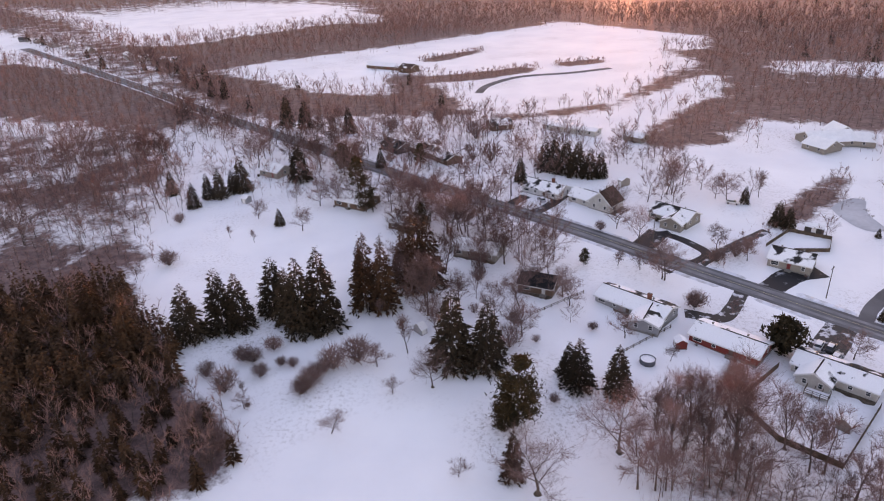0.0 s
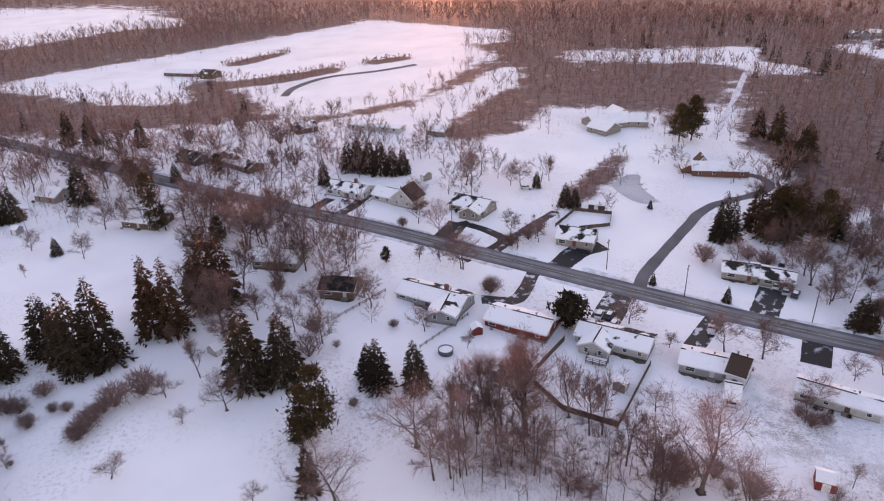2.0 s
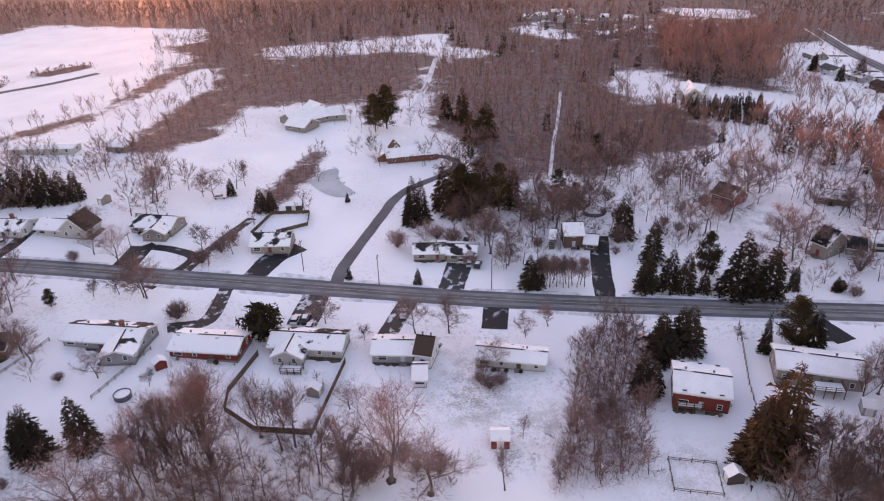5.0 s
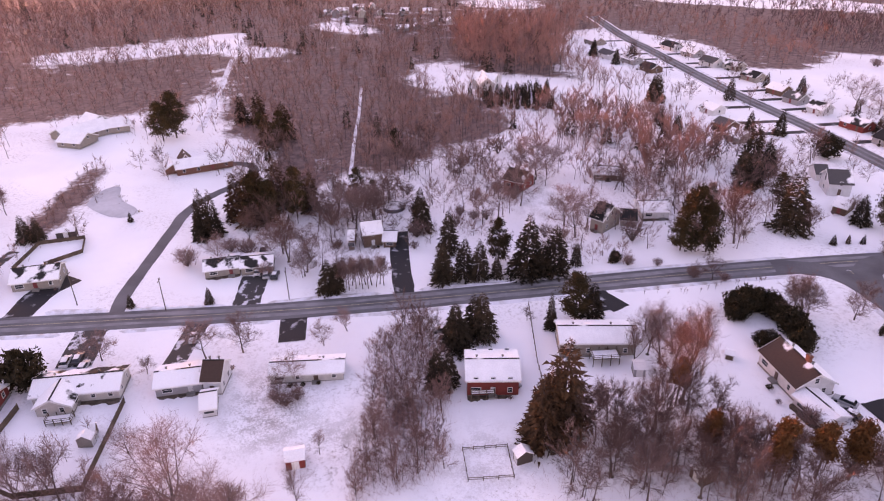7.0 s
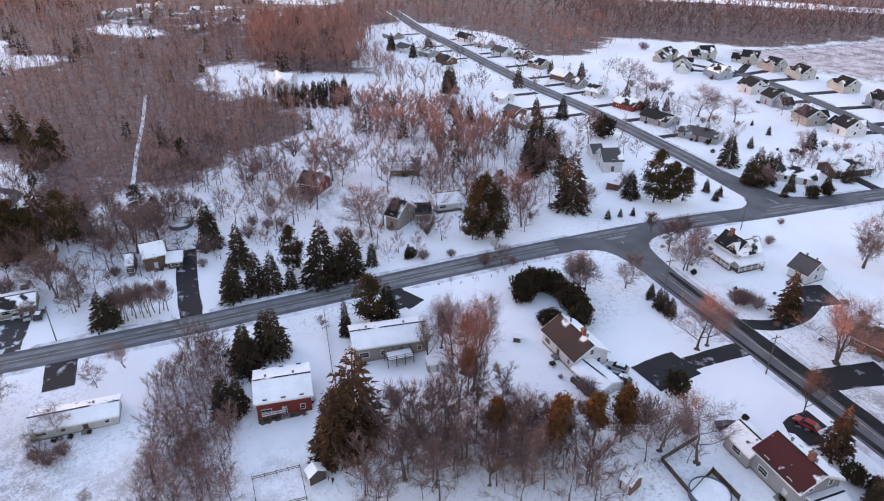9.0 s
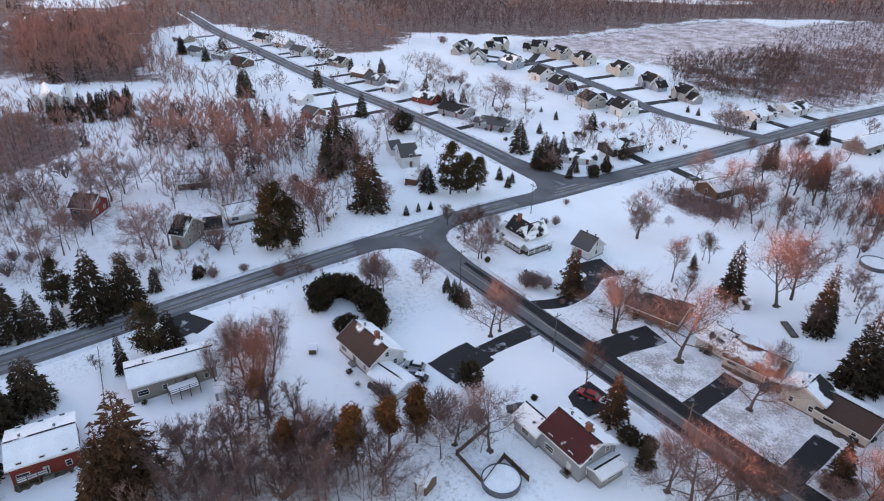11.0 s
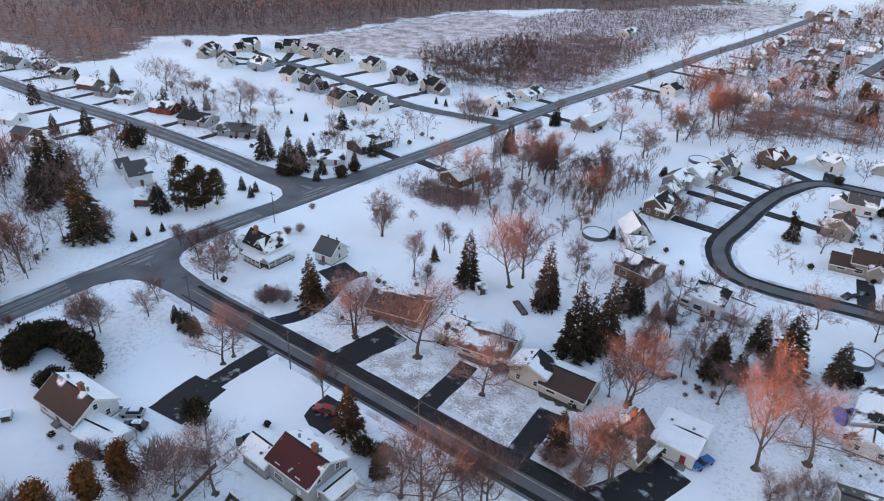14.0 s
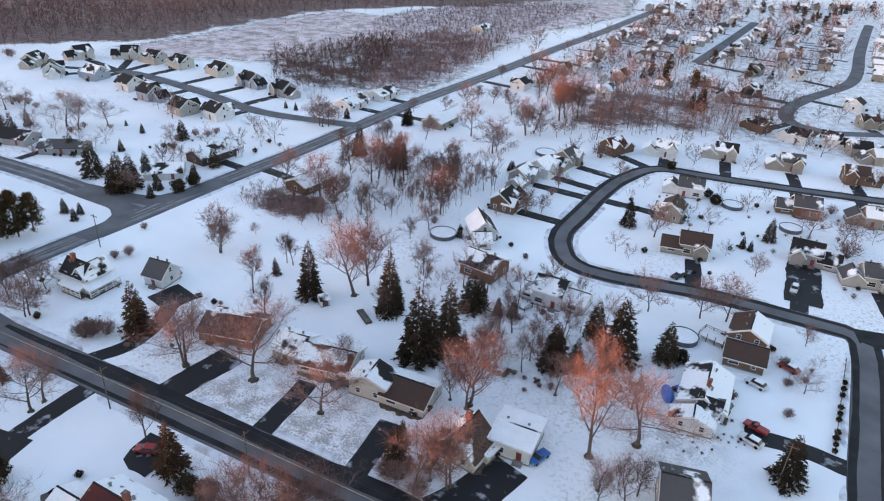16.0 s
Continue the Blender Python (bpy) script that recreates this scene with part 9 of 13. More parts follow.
plant("red", [(99.8, -151.7, 12.3), (130.3, -90.4, 11.4), (130.1, -95.3, 23.4), (136.1, -95.1, 18.6), (142.6, -89.7, 11.9), (105.7, -88.5, 13.0), (112.5, -75.2, 14.4)])
plant("scrub", [(135.6, -166.4, 5.2), (134.9, -168.0, 4.5), (131.6, -78.7, 4.4), (175.9, -117.2, 4.4), (227.3, -60.9, 3.9), (223.4, -64.8, 3.9), (245.0, -25.7, 4.0), (211.7, -21.7, 3.6), (185.5, -102.7, 3.6), (242.7, -75.7, 5.1), (235.9, -80.2, 6.0), (183.9, -110.4, 2.7), (141.8, -196.4, 2.1), (172.9, -124.2, 3.1)])
plant("bare_far", [(138.0, -210.2, 15.1), (153.8, -164.9, 11.7), (97.1, -252.8, 10.9), (121.4, -374.4, 12.2), (106.8, -354.4, 13.7)])
plant("bare", [(94.5, -174.1, 23.1), (109.6, -170.5, 17.5), (76.8, -173.3, 16.0), (95.3, -211.5, 23.5), (53.0, -189.9, 20.5), (66.2, -143.6, 19.4), (124.3, -146.2, 16.5), (59.5, -149.8, 16.5), (46.7, -169.5, 17.5), (115.7, -178.7, 6.4)])
plant("red_far", [(95.0, -217.2, 20.1), (143.6, -279.6, 14.7), (131.1, -278.1, 16.3), (124.6, -278.1, 18.0), (99.3, -264.3, 17.5)])
plant("red", [(108.7, -193.9, 11.2), (80.2, -185.1, 11.7), (57.7, -209.7, 11.8), (57.7, -215.6, 9.0), (57.7, -204.0, 10.2), (57.0, -189.3, 11.1), (83.9, -206.5, 10.9), (62.4, -147.6, 17.3), (61.3, -150.8, 14.8)])
plant("fir", [(104.0, -205.1, 16.6), (83.7, -209.1, 18.4), (82.8, -211.2, 11.0)])
plant("fir", [(69.3, -196.7, 19.4), (65.4, -203.0, 19.0), (66.7, -198.7, 16.4)], width=1.05)
plant("spruce", [(42.8, -210.9, 11.4), (78.5, -144.8, 7.3), (83.3, -147.2, 4.1), (95.0, -312.4, 3.8), (181.9, -243.4, 6.0), (185.2, -231.1, 6.7)])
plant("brown", [(58.9, -173.7, 6.6), (118.0, -209.2, 5.2), (61.9, -205.1, 6.0)])
plant("scrub", [(159.2, -193.5, 2.8), (157.5, -196.5, 3.3), (97.7, -257.5, 2.8), (135.3, -168.6, 4.1), (132.4, -169.8, 4.1), (166.4, -209.3, 2.3)])
plant("bare_far", [(182.5, -313.0, 14.3), (178.7, -313.9, 11.2), (155.7, -258.1, 13.5), (131.2, -274.0, 18.6), (122.6, -281.1, 19.2), (137.8, -254.3, 16.6), (132.4, -255.3, 13.1), (130.4, -258.8, 10.0), (137.8, -323.5, 11.0), (140.1, -334.0, 7.9), (124.2, -337.5, 15.7), (108.4, -323.8, 16.3), (105.5, -351.3, 18.1), (100.4, -354.1, 8.6), (93.7, -356.7, 7.8), (92.5, -362.7, 7.1), (90.2, -365.3, 6.6), (137.9, -223.8, 4.1), (130.7, -235.4, 4.0), (85.8, -229.4, 8.8), (99.1, -245.3, 7.8), (74.5, -303.4, 10.4), (76.7, -279.4, 6.4), (72.9, -282.9, 7.4), (143.2, -372.7, 13.0), (160.6, -353.2, 7.2), (151.8, -433.2, 8.6), (148.2, -360.9, 8.5), (115.3, -257.7, 8.5), (123.7, -261.3, 6.7)])
plant("red_far", [(162.0, -299.8, 7.6), (145.9, -305.0, 12.4), (144.1, -275.3, 8.3), (114.1, -285.2, 13.1), (109.4, -286.0, 13.0), (110.4, -296.4, 7.6), (143.2, -384.3, 9.5), (135.9, -386.0, 10.8), (131.8, -390.6, 8.5), (120.8, -417.7, 17.0), (121.5, -408.8, 14.3), (99.8, -385.0, 21.2), (95.1, -388.1, 19.8), (100.5, -378.9, 20.4), (105.2, -285.7, 9.6)])
plant("slim_far", [(119.7, -215.4, 10.2), (118.3, -271.7, 7.0), (110.1, -264.4, 8.2), (105.9, -264.0, 7.6), (101.5, -262.8, 8.5), (98.3, -263.9, 8.3), (99.3, -269.8, 8.0), (112.1, -271.7, 6.9), (108.4, -272.4, 7.3), (103.8, -271.1, 8.2), (99.9, -291.4, 9.7), (95.9, -289.0, 9.9), (95.9, -295.7, 7.1), (98.8, -282.7, 8.8), (118.8, -237.8, 7.7), (113.3, -244.7, 8.9), (111.2, -254.2, 7.9), (74.1, -398.7, 12.0)])
plant("spruce", [(149.3, -293.1, 12.7), (130.1, -290.4, 14.3), (153.3, -336.6, 8.2), (153.3, -334.4, 7.6), (95.2, -310.5, 4.5)])
plant("spruce", [(338.0, -166.0, 13.8), (288.9, -158.1, 8.8), (438.6, -166.3, 10.8), (415.1, -172.8, 9.4), (227.8, -156.1, 14.1), (232.3, -162.5, 12.3)])
plant("brown", [(299.3, -155.6, 8.4), (305.6, -155.5, 6.1)])
plant("red_far", [(386.4, -180.5, 9.1)])
plant("spruce", [(22.0, -224.9, 10.7), (38.2, -225.6, 10.3), (31.1, -219.2, 16.8), (42.9, -209.1, 12.0), (38.5, -211.5, 8.5), (57.7, -223.2, 5.4), (61.2, -222.2, 5.3), (67.7, -220.5, 11.1), (66.0, -222.1, 9.3), (-4.4, -200.2, 11.2), (46.7, -288.9, 8.6), (7.1, -301.7, 8.1), (13.6, -292.5, 4.1), (11.3, -291.8, 3.7), (53.6, -436.7, 8.8), (49.5, -436.2, 12.3), (87.4, -253.8, 4.6)])
plant("red_far", [(99.7, -396.6, 15.2), (120.0, -250.9, 12.2), (122.9, -275.5, 13.7), (125.8, -247.2, 13.0), (111.6, -295.3, 14.6)])
plant("red", [(28.1, -188.5, 28.0), (53.0, -188.7, 20.0), (19.3, -180.3, 12.8), (23.6, -179.1, 9.1), (18.1, -183.7, 9.8), (33.2, -213.5, 10.3), (53.3, -203.7, 13.1), (56.2, -204.2, 10.3)])
plant("bare_far", [(29.9, -243.1, 13.1), (18.1, -246.9, 12.6), (12.3, -248.7, 12.7), (-5.5, -247.8, 6.9), (103.7, -355.5, 16.6), (-3.8, -312.2, 11.8), (-13.0, -311.5, 12.5), (8.3, -276.6, 7.9), (88.3, -233.6, 8.6), (107.6, -325.7, 12.4), (37.8, -285.6, 13.0), (58.5, -324.5, 8.6), (77.0, -278.9, 9.6)])
plant("bare", [(21.1, -195.8, 20.2), (-6.0, -228.8, 6.8), (55.3, -217.1, 9.3), (39.2, -201.5, 11.4), (24.3, -181.5, 10.5)])
plant("bush", [(19.0, -226.2, 3.4), (45.0, -346.7, 3.4), (25.5, -321.8, 3.5), (28.6, -326.4, 3.1)])
plant("slim_far", [(116.8, -199.2, 14.2), (117.5, -215.3, 9.3), (126.6, -239.7, 10.1)])
plant("slim", [(58.9, -223.0, 9.5), (47.8, -209.3, 11.8), (47.9, -204.8, 10.2)])
far_trees("bare_far", [(336.4, -184.9, 6.8)], 5)
far_trees("bare_far", [(469.2, -189.2, 8.5), (396.9, -191.5, 6.1), (488.3, -184.5, 9.7), (344.2, -200.1, 7.9), (453.4, -194.8, 6.5), (433.2, -185.8, 6.8)], 11)
far_trees("red_far", [(229.3, -174.5, 11.0)], 3)
far_trees("red_far", [(252.8, -177.6, 8.7), (254.2, -196.5, 9.5), (248.9, -192.4, 12.5)], 5)
far_trees("red_far", [(383.6, -190.9, 9.7), (380.6, -177.6, 7.4)], 11)
far_trees("spruce", [(333.8, -202.2, 11.4)], 5)
far_trees("bare_far", [(315.0, -240.4, 7.0)], 5)
far_trees("bare_far", [(466.9, -215.6, 5.4), (398.9, -227.3, 9.0), (405.0, -220.2, 8.8), (383.1, -228.0, 5.9), (443.3, -217.9, 6.1)], 11)
far_trees("red_far", [(438.3, -218.6, 7.4), (386.7, -231.7, 8.6), (462.2, -216.9, 8.6), (435.9, -222.4, 8.2), (427.6, -223.0, 7.6), (329.3, -237.0, 7.0), (452.7, -217.1, 6.4), (369.6, -224.8, 8.3)], 11)
far_trees("bare_far", [(37.3, -636.6, 10.5), (-3.6, -748.3, 10.3), (12.3, -654.5, 9.6), (54.1, -772.0, 8.4), (29.3, -712.4, 6.2), (-29.9, -628.0, 10.7), (27.3, -637.0, 7.9), (-39.1, -874.6, 10.8), (109.2, -638.4, 8.4), (48.6, -531.1, 7.8), (-9.5, -657.8, 6.9), (11.7, -527.4, 9.9), (-10.6, -751.9, 6.6), (91.6, -643.1, 7.9), (-1.5, -657.2, 10.0), (-4.9, -842.7, 10.7), (81.2, -644.4, 10.1), (-35.4, -860.3, 9.3), (83.7, -474.8, 8.8), (109.6, -603.9, 8.4), (111.1, -494.8, 10.8), (-35.3, -818.5, 9.6), (3.6, -597.9, 8.2)], 11)
far_trees("red_far", [(-2.7, -653.4, 10.6), (36.4, -650.4, 11.0), (89.0, -525.6, 8.4), (92.5, -698.9, 10.4), (-26.4, -840.1, 7.3), (124.7, -595.3, 9.5), (15.3, -871.8, 6.1), (78.6, -750.9, 8.5), (1.6, -586.8, 7.6), (62.0, -472.1, 8.2), (78.9, -793.6, 8.2), (0.8, -763.7, 6.1), (56.7, -841.3, 8.3), (72.0, -741.0, 9.7), (-0.4, -693.6, 6.9), (72.7, -842.2, 9.3), (117.6, -593.6, 8.2), (98.5, -639.4, 7.7), (28.3, -665.2, 8.3), (83.2, -519.6, 8.7), (107.5, -508.2, 6.6), (-1.5, -886.2, 10.5), (91.0, -480.7, 10.1), (42.0, -757.8, 6.4), (22.3, -724.1, 7.8), (20.4, -491.6, 6.6), (78.3, -685.7, 9.9), (20.6, -527.5, 10.2), (71.0, -519.8, 8.9), (86.9, -668.4, 6.5)], 11)
far_trees("red_far", [(24.9, -496.3, 6.5), (84.3, -835.3, 10.7), (101.1, -656.2, 9.4), (101.7, -630.0, 10.4), (101.5, -791.6, 9.9), (-28.4, -859.9, 6.2), (33.6, -566.5, 6.0), (40.0, -844.9, 6.6)], 11)
far_trees("pine", [(36.6, -519.7, 8.0), (78.7, -500.3, 8.0), (101.7, -709.7, 8.9), (21.0, -691.7, 9.2), (99.8, -781.5, 6.5), (2.7, -752.4, 9.2), (14.0, -604.9, 7.4), (64.3, -769.5, 6.2), (27.0, -811.0, 10.7), (3.0, -779.4, 6.3), (-35.1, -879.5, 10.9), (59.3, -544.3, 9.2), (85.6, -758.2, 8.3), (73.9, -472.8, 9.3), (66.3, -694.6, 7.3), (58.5, -472.9, 10.8), (20.6, -794.7, 10.2), (120.6, -712.4, 6.8), (83.6, -483.0, 8.9), (9.1, -779.7, 7.0), (53.5, -793.1, 9.9), (38.2, -628.3, 8.9), (79.0, -510.5, 9.9), (13.7, -702.8, 6.4)], 11)
far_trees("bare_far", [(80.2, -509.8, 9.6), (-33.4, -880.9, 7.2), (26.9, -701.3, 8.3), (-3.8, -744.9, 9.5), (-3.2, -726.5, 9.1), (12.8, -735.2, 7.4), (45.6, -474.0, 7.4), (23.0, -866.9, 9.6), (29.1, -820.3, 7.8), (26.6, -858.2, 6.2), (50.8, -562.2, 5.3), (47.1, -704.9, 8.8), (72.2, -719.5, 8.0), (11.5, -748.2, 9.3), (121.1, -562.6, 6.8), (26.3, -482.2, 7.5), (17.8, -586.8, 7.3), (-29.8, -828.0, 9.4), (92.7, -483.3, 9.6), (118.3, -605.2, 5.3), (76.6, -551.9, 5.4), (121.0, -675.9, 7.3), (39.3, -808.1, 9.4), (46.5, -511.6, 9.9), (13.9, -576.7, 6.1)], 11)
far_trees("red_far", [(61.5, -495.2, 7.5), (38.7, -573.9, 8.7), (101.2, -668.3, 9.9), (-20.3, -819.7, 6.6), (17.9, -815.5, 7.8), (30.1, -659.0, 5.7), (19.3, -789.1, 7.8), (-7.6, -847.2, 6.2), (97.0, -725.6, 5.9), (-35.8, -839.1, 7.9), (23.9, -699.4, 8.1), (113.6, -597.2, 7.0), (69.1, -848.2, 8.0), (20.1, -621.7, 8.2)], 11)
far_trees("spruce", [(-4.2, -839.1, 8.8), (-16.6, -878.6, 9.1), (87.8, -482.5, 6.6), (59.1, -858.1, 7.1), (24.7, -528.8, 6.2), (9.7, -814.8, 7.3), (52.4, -571.5, 8.9), (37.0, -530.7, 6.7), (75.1, -633.2, 9.2), (123.3, -663.9, 8.9), (-0.0, -813.1, 6.9), (6.8, -806.3, 6.5), (29.4, -636.8, 8.2), (-13.0, -855.4, 8.5), (39.2, -841.7, 6.4), (25.2, -718.4, 5.5), (94.0, -535.7, 5.3), (18.8, -760.2, 5.7), (-8.8, -845.8, 7.3), (12.7, -776.3, 9.1), (107.9, -532.5, 5.0)], 11)
far_trees("bare_far", [(124.9, -445.7, 9.8), (129.6, -447.6, 10.7)], 11)
far_trees("red_far", [(134.9, -432.8, 9.4)], 11)
far_trees("bare_far", [(146.4, 130.5, 12.2), (140.5, 175.0, 14.2)], 3)
far_trees("bare_far", [(184.6, 268.5, 14.7), (135.5, 213.5, 12.9), (178.0, 235.1, 13.4), (184.1, 209.4, 9.0), (181.5, 239.5, 11.0), (148.4, 214.9, 9.3), (158.9, 183.9, 13.8), (143.9, 266.5, 12.8), (201.0, 226.7, 12.8), (197.1, 259.1, 9.2), (158.4, 232.2, 10.7), (178.3, 170.7, 10.6), (157.0, 220.4, 13.8)], 5)
far_trees("red_far", [(145.1, 133.8, 13.9)], 3)
far_trees("red_far", [(158.7, 283.8, 13.2), (149.3, 271.3, 11.1), (184.9, 264.4, 15.0), (193.4, 216.2, 11.8), (190.2, 179.3, 12.9)], 5)
far_trees("red_far", [(210.8, 258.3, 10.8), (182.2, 285.3, 12.9), (185.8, 280.4, 14.0)], 11)
far_trees("bare_far", [(199.1, 501.4, 8.7), (213.8, 530.7, 9.4), (207.9, 516.4, 10.9), (200.0, 713.4, 8.6), (209.5, 527.1, 9.9), (201.3, 464.3, 8.1), (194.0, 867.2, 12.0), (216.6, 561.6, 10.6), (197.1, 735.8, 8.1), (225.6, 516.2, 11.1), (228.0, 513.8, 8.4), (214.2, 506.6, 12.9), (193.2, 399.4, 10.4), (187.5, 593.8, 12.1), (208.5, 509.6, 9.3), (205.3, 507.3, 8.6)], 11)
far_trees("red_far", [(191.9, 576.8, 10.2), (207.0, 524.0, 10.6), (198.3, 727.2, 12.7), (202.2, 496.0, 8.9), (199.5, 735.1, 9.5), (210.7, 556.9, 12.3), (198.2, 419.2, 12.8), (210.6, 492.1, 8.7), (221.0, 510.6, 10.2), (201.5, 444.7, 11.7), (217.9, 565.0, 12.3)], 11)
far_trees("spruce", [(195.0, 642.1, 8.5), (206.0, 523.1, 8.6), (199.3, 462.6, 11.7), (200.2, 535.9, 9.3), (194.8, 815.5, 10.4), (217.9, 532.8, 8.8), (211.4, 503.5, 10.0), (195.4, 766.2, 10.5), (192.4, 394.8, 11.8), (190.8, 407.8, 11.4), (194.1, 437.3, 10.5), (183.9, 575.2, 11.4), (211.8, 458.7, 12.6)], 11)
far_trees("bare_far", [(260.3, -72.2, 12.7), (259.6, -102.4, 8.9), (224.6, -74.5, 9.0), (225.4, -76.8, 8.0), (254.8, -100.0, 10.6), (244.5, -93.0, 9.8), (237.3, -75.2, 10.4), (230.6, -55.9, 11.1), (224.5, -66.6, 10.2)], 3)
far_trees("bare_far", [(322.0, -75.9, 11.2), (270.0, -67.0, 11.6)], 5)
far_trees("slim_far", [(255.8, -84.0, 8.3), (256.4, -76.1, 8.3), (246.7, -89.6, 11.4), (229.9, -81.4, 12.8), (237.4, -52.6, 8.7), (239.7, -80.9, 11.2), (222.2, -72.7, 11.9), (219.2, -67.2, 11.3)], 3)
far_trees("slim_far", [(282.0, -63.9, 9.7), (272.8, -77.7, 9.4)], 5)
far_trees("bare_far", [(239.6, -125.3, 9.7), (250.1, -115.1, 9.8), (234.0, -117.6, 9.3)], 3)
far_trees("red_far", [(238.3, -118.9, 12.1), (237.7, -131.1, 13.1)], 3)
far_trees("bare_far", [(209.7, 218.4, 5.3), (177.2, 192.0, 9.4), (181.1, 209.4, 9.1), (204.4, 214.9, 5.4), (212.7, 240.4, 6.9), (204.6, 247.6, 8.9), (202.0, 200.5, 10.9), (195.6, 234.3, 4.2), (193.9, 195.4, 8.2), (189.6, 220.1, 10.8)], 5)
far_trees("bare_far", [(208.8, 257.1, 5.2), (240.4, 259.3, 4.8), (228.8, 281.9, 5.1), (213.0, 258.3, 10.1), (234.5, 239.6, 7.0), (242.6, 231.7, 10.5)], 11)
far_trees("scrub", [(226.6, 214.6, 10.3), (206.4, 187.0, 10.4), (177.4, 219.0, 5.0), (207.4, 200.9, 5.9), (204.8, 218.4, 5.0), (201.1, 192.9, 5.0), (208.8, 254.8, 8.1)], 5)
far_trees("scrub", [(234.8, 266.1, 6.4), (236.5, 250.3, 9.4)], 11)
far_trees("bare_far", [(162.8, 119.4, 10.9), (153.8, 165.3, 11.7), (162.3, 154.9, 9.8), (153.9, 142.8, 14.0), (149.8, 110.5, 13.1), (142.4, 106.8, 9.2), (129.9, 125.5, 8.1), (145.4, 151.4, 11.4), (144.6, 119.5, 12.6), (134.1, 128.0, 9.8), (151.5, 161.2, 13.9), (134.1, 126.8, 10.0), (137.8, 106.8, 9.3), (141.1, 166.0, 13.8)], 3)
far_trees("red_far", [(144.8, 159.3, 10.7), (152.0, 119.0, 9.8), (138.7, 123.7, 8.2), (154.8, 135.3, 10.0), (143.3, 140.3, 10.5), (164.2, 121.6, 14.0), (146.2, 160.9, 9.1)], 3)
far_trees("red_far", [(151.4, 182.9, 10.6)], 5)
far_trees("bare_far", [(184.6, 197.8, 10.3), (180.8, 215.9, 7.1), (187.4, 182.9, 8.1), (179.1, 179.3, 10.8), (180.6, 197.9, 9.6), (186.6, 217.8, 8.1)], 5)
far_trees("red_far", [(180.1, 202.7, 7.7), (180.8, 153.5, 11.7), (178.5, 182.0, 9.4), (185.4, 229.6, 8.8), (177.7, 205.5, 7.6), (177.8, 175.1, 9.4)], 5)
far_trees("bare_far", [(137.5, 158.3, 13.2), (162.0, 153.2, 11.2), (133.5, 157.7, 10.6), (151.1, 171.7, 11.2)], 3)
far_trees("bare_far", [(151.8, 182.8, 12.8), (134.5, 189.2, 11.4), (148.5, 216.2, 9.3), (158.9, 198.5, 9.8)], 5)
far_trees("red_far", [(139.0, 165.9, 8.8), (147.5, 162.0, 10.4), (136.1, 180.0, 13.3)], 3)
far_trees("red_far", [(154.3, 213.7, 11.8)], 5)
far_trees("pine", [(137.0, 155.0, 10.1), (134.6, 182.0, 13.7)], 3)
far_trees("pine", [(153.7, 220.5, 13.9), (146.1, 201.5, 13.9), (179.8, 202.5, 11.0), (159.5, 226.6, 8.2)], 5)
far_trees("slim", [(91.8, 40.5, 10.4), (98.4, 35.2, 8.7), (110.3, 9.7, 10.3), (92.8, 39.7, 8.6), (102.4, 30.4, 10.9), (103.2, 38.9, 10.0), (95.7, 48.9, 8.2), (109.9, 7.7, 12.8), (115.4, 23.9, 12.4), (90.5, 41.8, 11.0), (115.6, 12.0, 10.0), (114.0, 15.5, 11.0), (88.5, 44.3, 12.3), (106.6, 44.0, 8.3)], 3)
far_trees("slim", [(107.7, 7.4, 11.5), (107.5, 7.1, 10.5), (106.2, 47.4, 8.8), (109.5, 9.8, 8.4), (117.0, 21.7, 12.7), (99.4, 28.8, 11.3), (99.4, 33.5, 10.9), (110.9, 14.8, 10.5)], 3)
far_trees("red", [(104.2, 22.8, 8.8), (105.5, 50.4, 10.5), (107.2, 48.8, 9.3), (97.9, 21.5, 8.5), (108.4, 17.8, 9.9), (102.6, 7.2, 11.5), (103.4, 32.6, 10.4)], 3)
far_trees("slim", [(113.3, -95.3, 8.7), (104.0, -94.1, 11.8), (126.4, -78.7, 9.1), (107.7, -93.8, 9.7), (112.4, -91.1, 9.2), (124.4, -89.6, 12.0), (108.7, -101.0, 10.2), (118.7, -78.4, 8.2), (122.9, -87.2, 10.6), (121.6, -80.7, 8.1), (104.9, -104.7, 10.1), (108.9, -98.3, 8.5), (126.6, -94.9, 10.0), (105.9, -79.2, 11.4), (122.6, -85.4, 9.0), (125.2, -94.0, 10.1), (125.9, -75.0, 11.2), (108.2, -97.9, 11.3), (120.9, -85.8, 10.7), (108.7, -79.7, 9.6), (120.5, -97.4, 8.1), (121.7, -97.7, 11.1), (115.5, -97.7, 8.7)], 3)
far_trees("bare", [(112.0, -74.7, 10.8), (101.3, -96.6, 9.6), (113.6, -83.9, 11.0), (105.0, -89.4, 8.2), (104.8, -94.4, 10.5), (110.2, -79.5, 8.4), (113.0, -80.3, 9.4), (111.5, -86.1, 11.5), (103.1, -95.2, 10.3), (111.1, -83.7, 11.9), (115.6, -94.8, 8.0), (101.0, -104.7, 9.2), (104.2, -101.9, 9.1), (106.4, -103.7, 9.2), (111.6, -67.6, 11.6), (96.9, -98.8, 10.2), (108.7, -68.8, 9.4), (95.2, -102.9, 11.0), (125.2, -81.9, 10.2), (120.6, -74.4, 10.2), (98.5, -90.7, 10.2), (114.1, -98.7, 11.2), (113.0, -99.4, 9.5), (113.7, -76.0, 9.5)], 3)
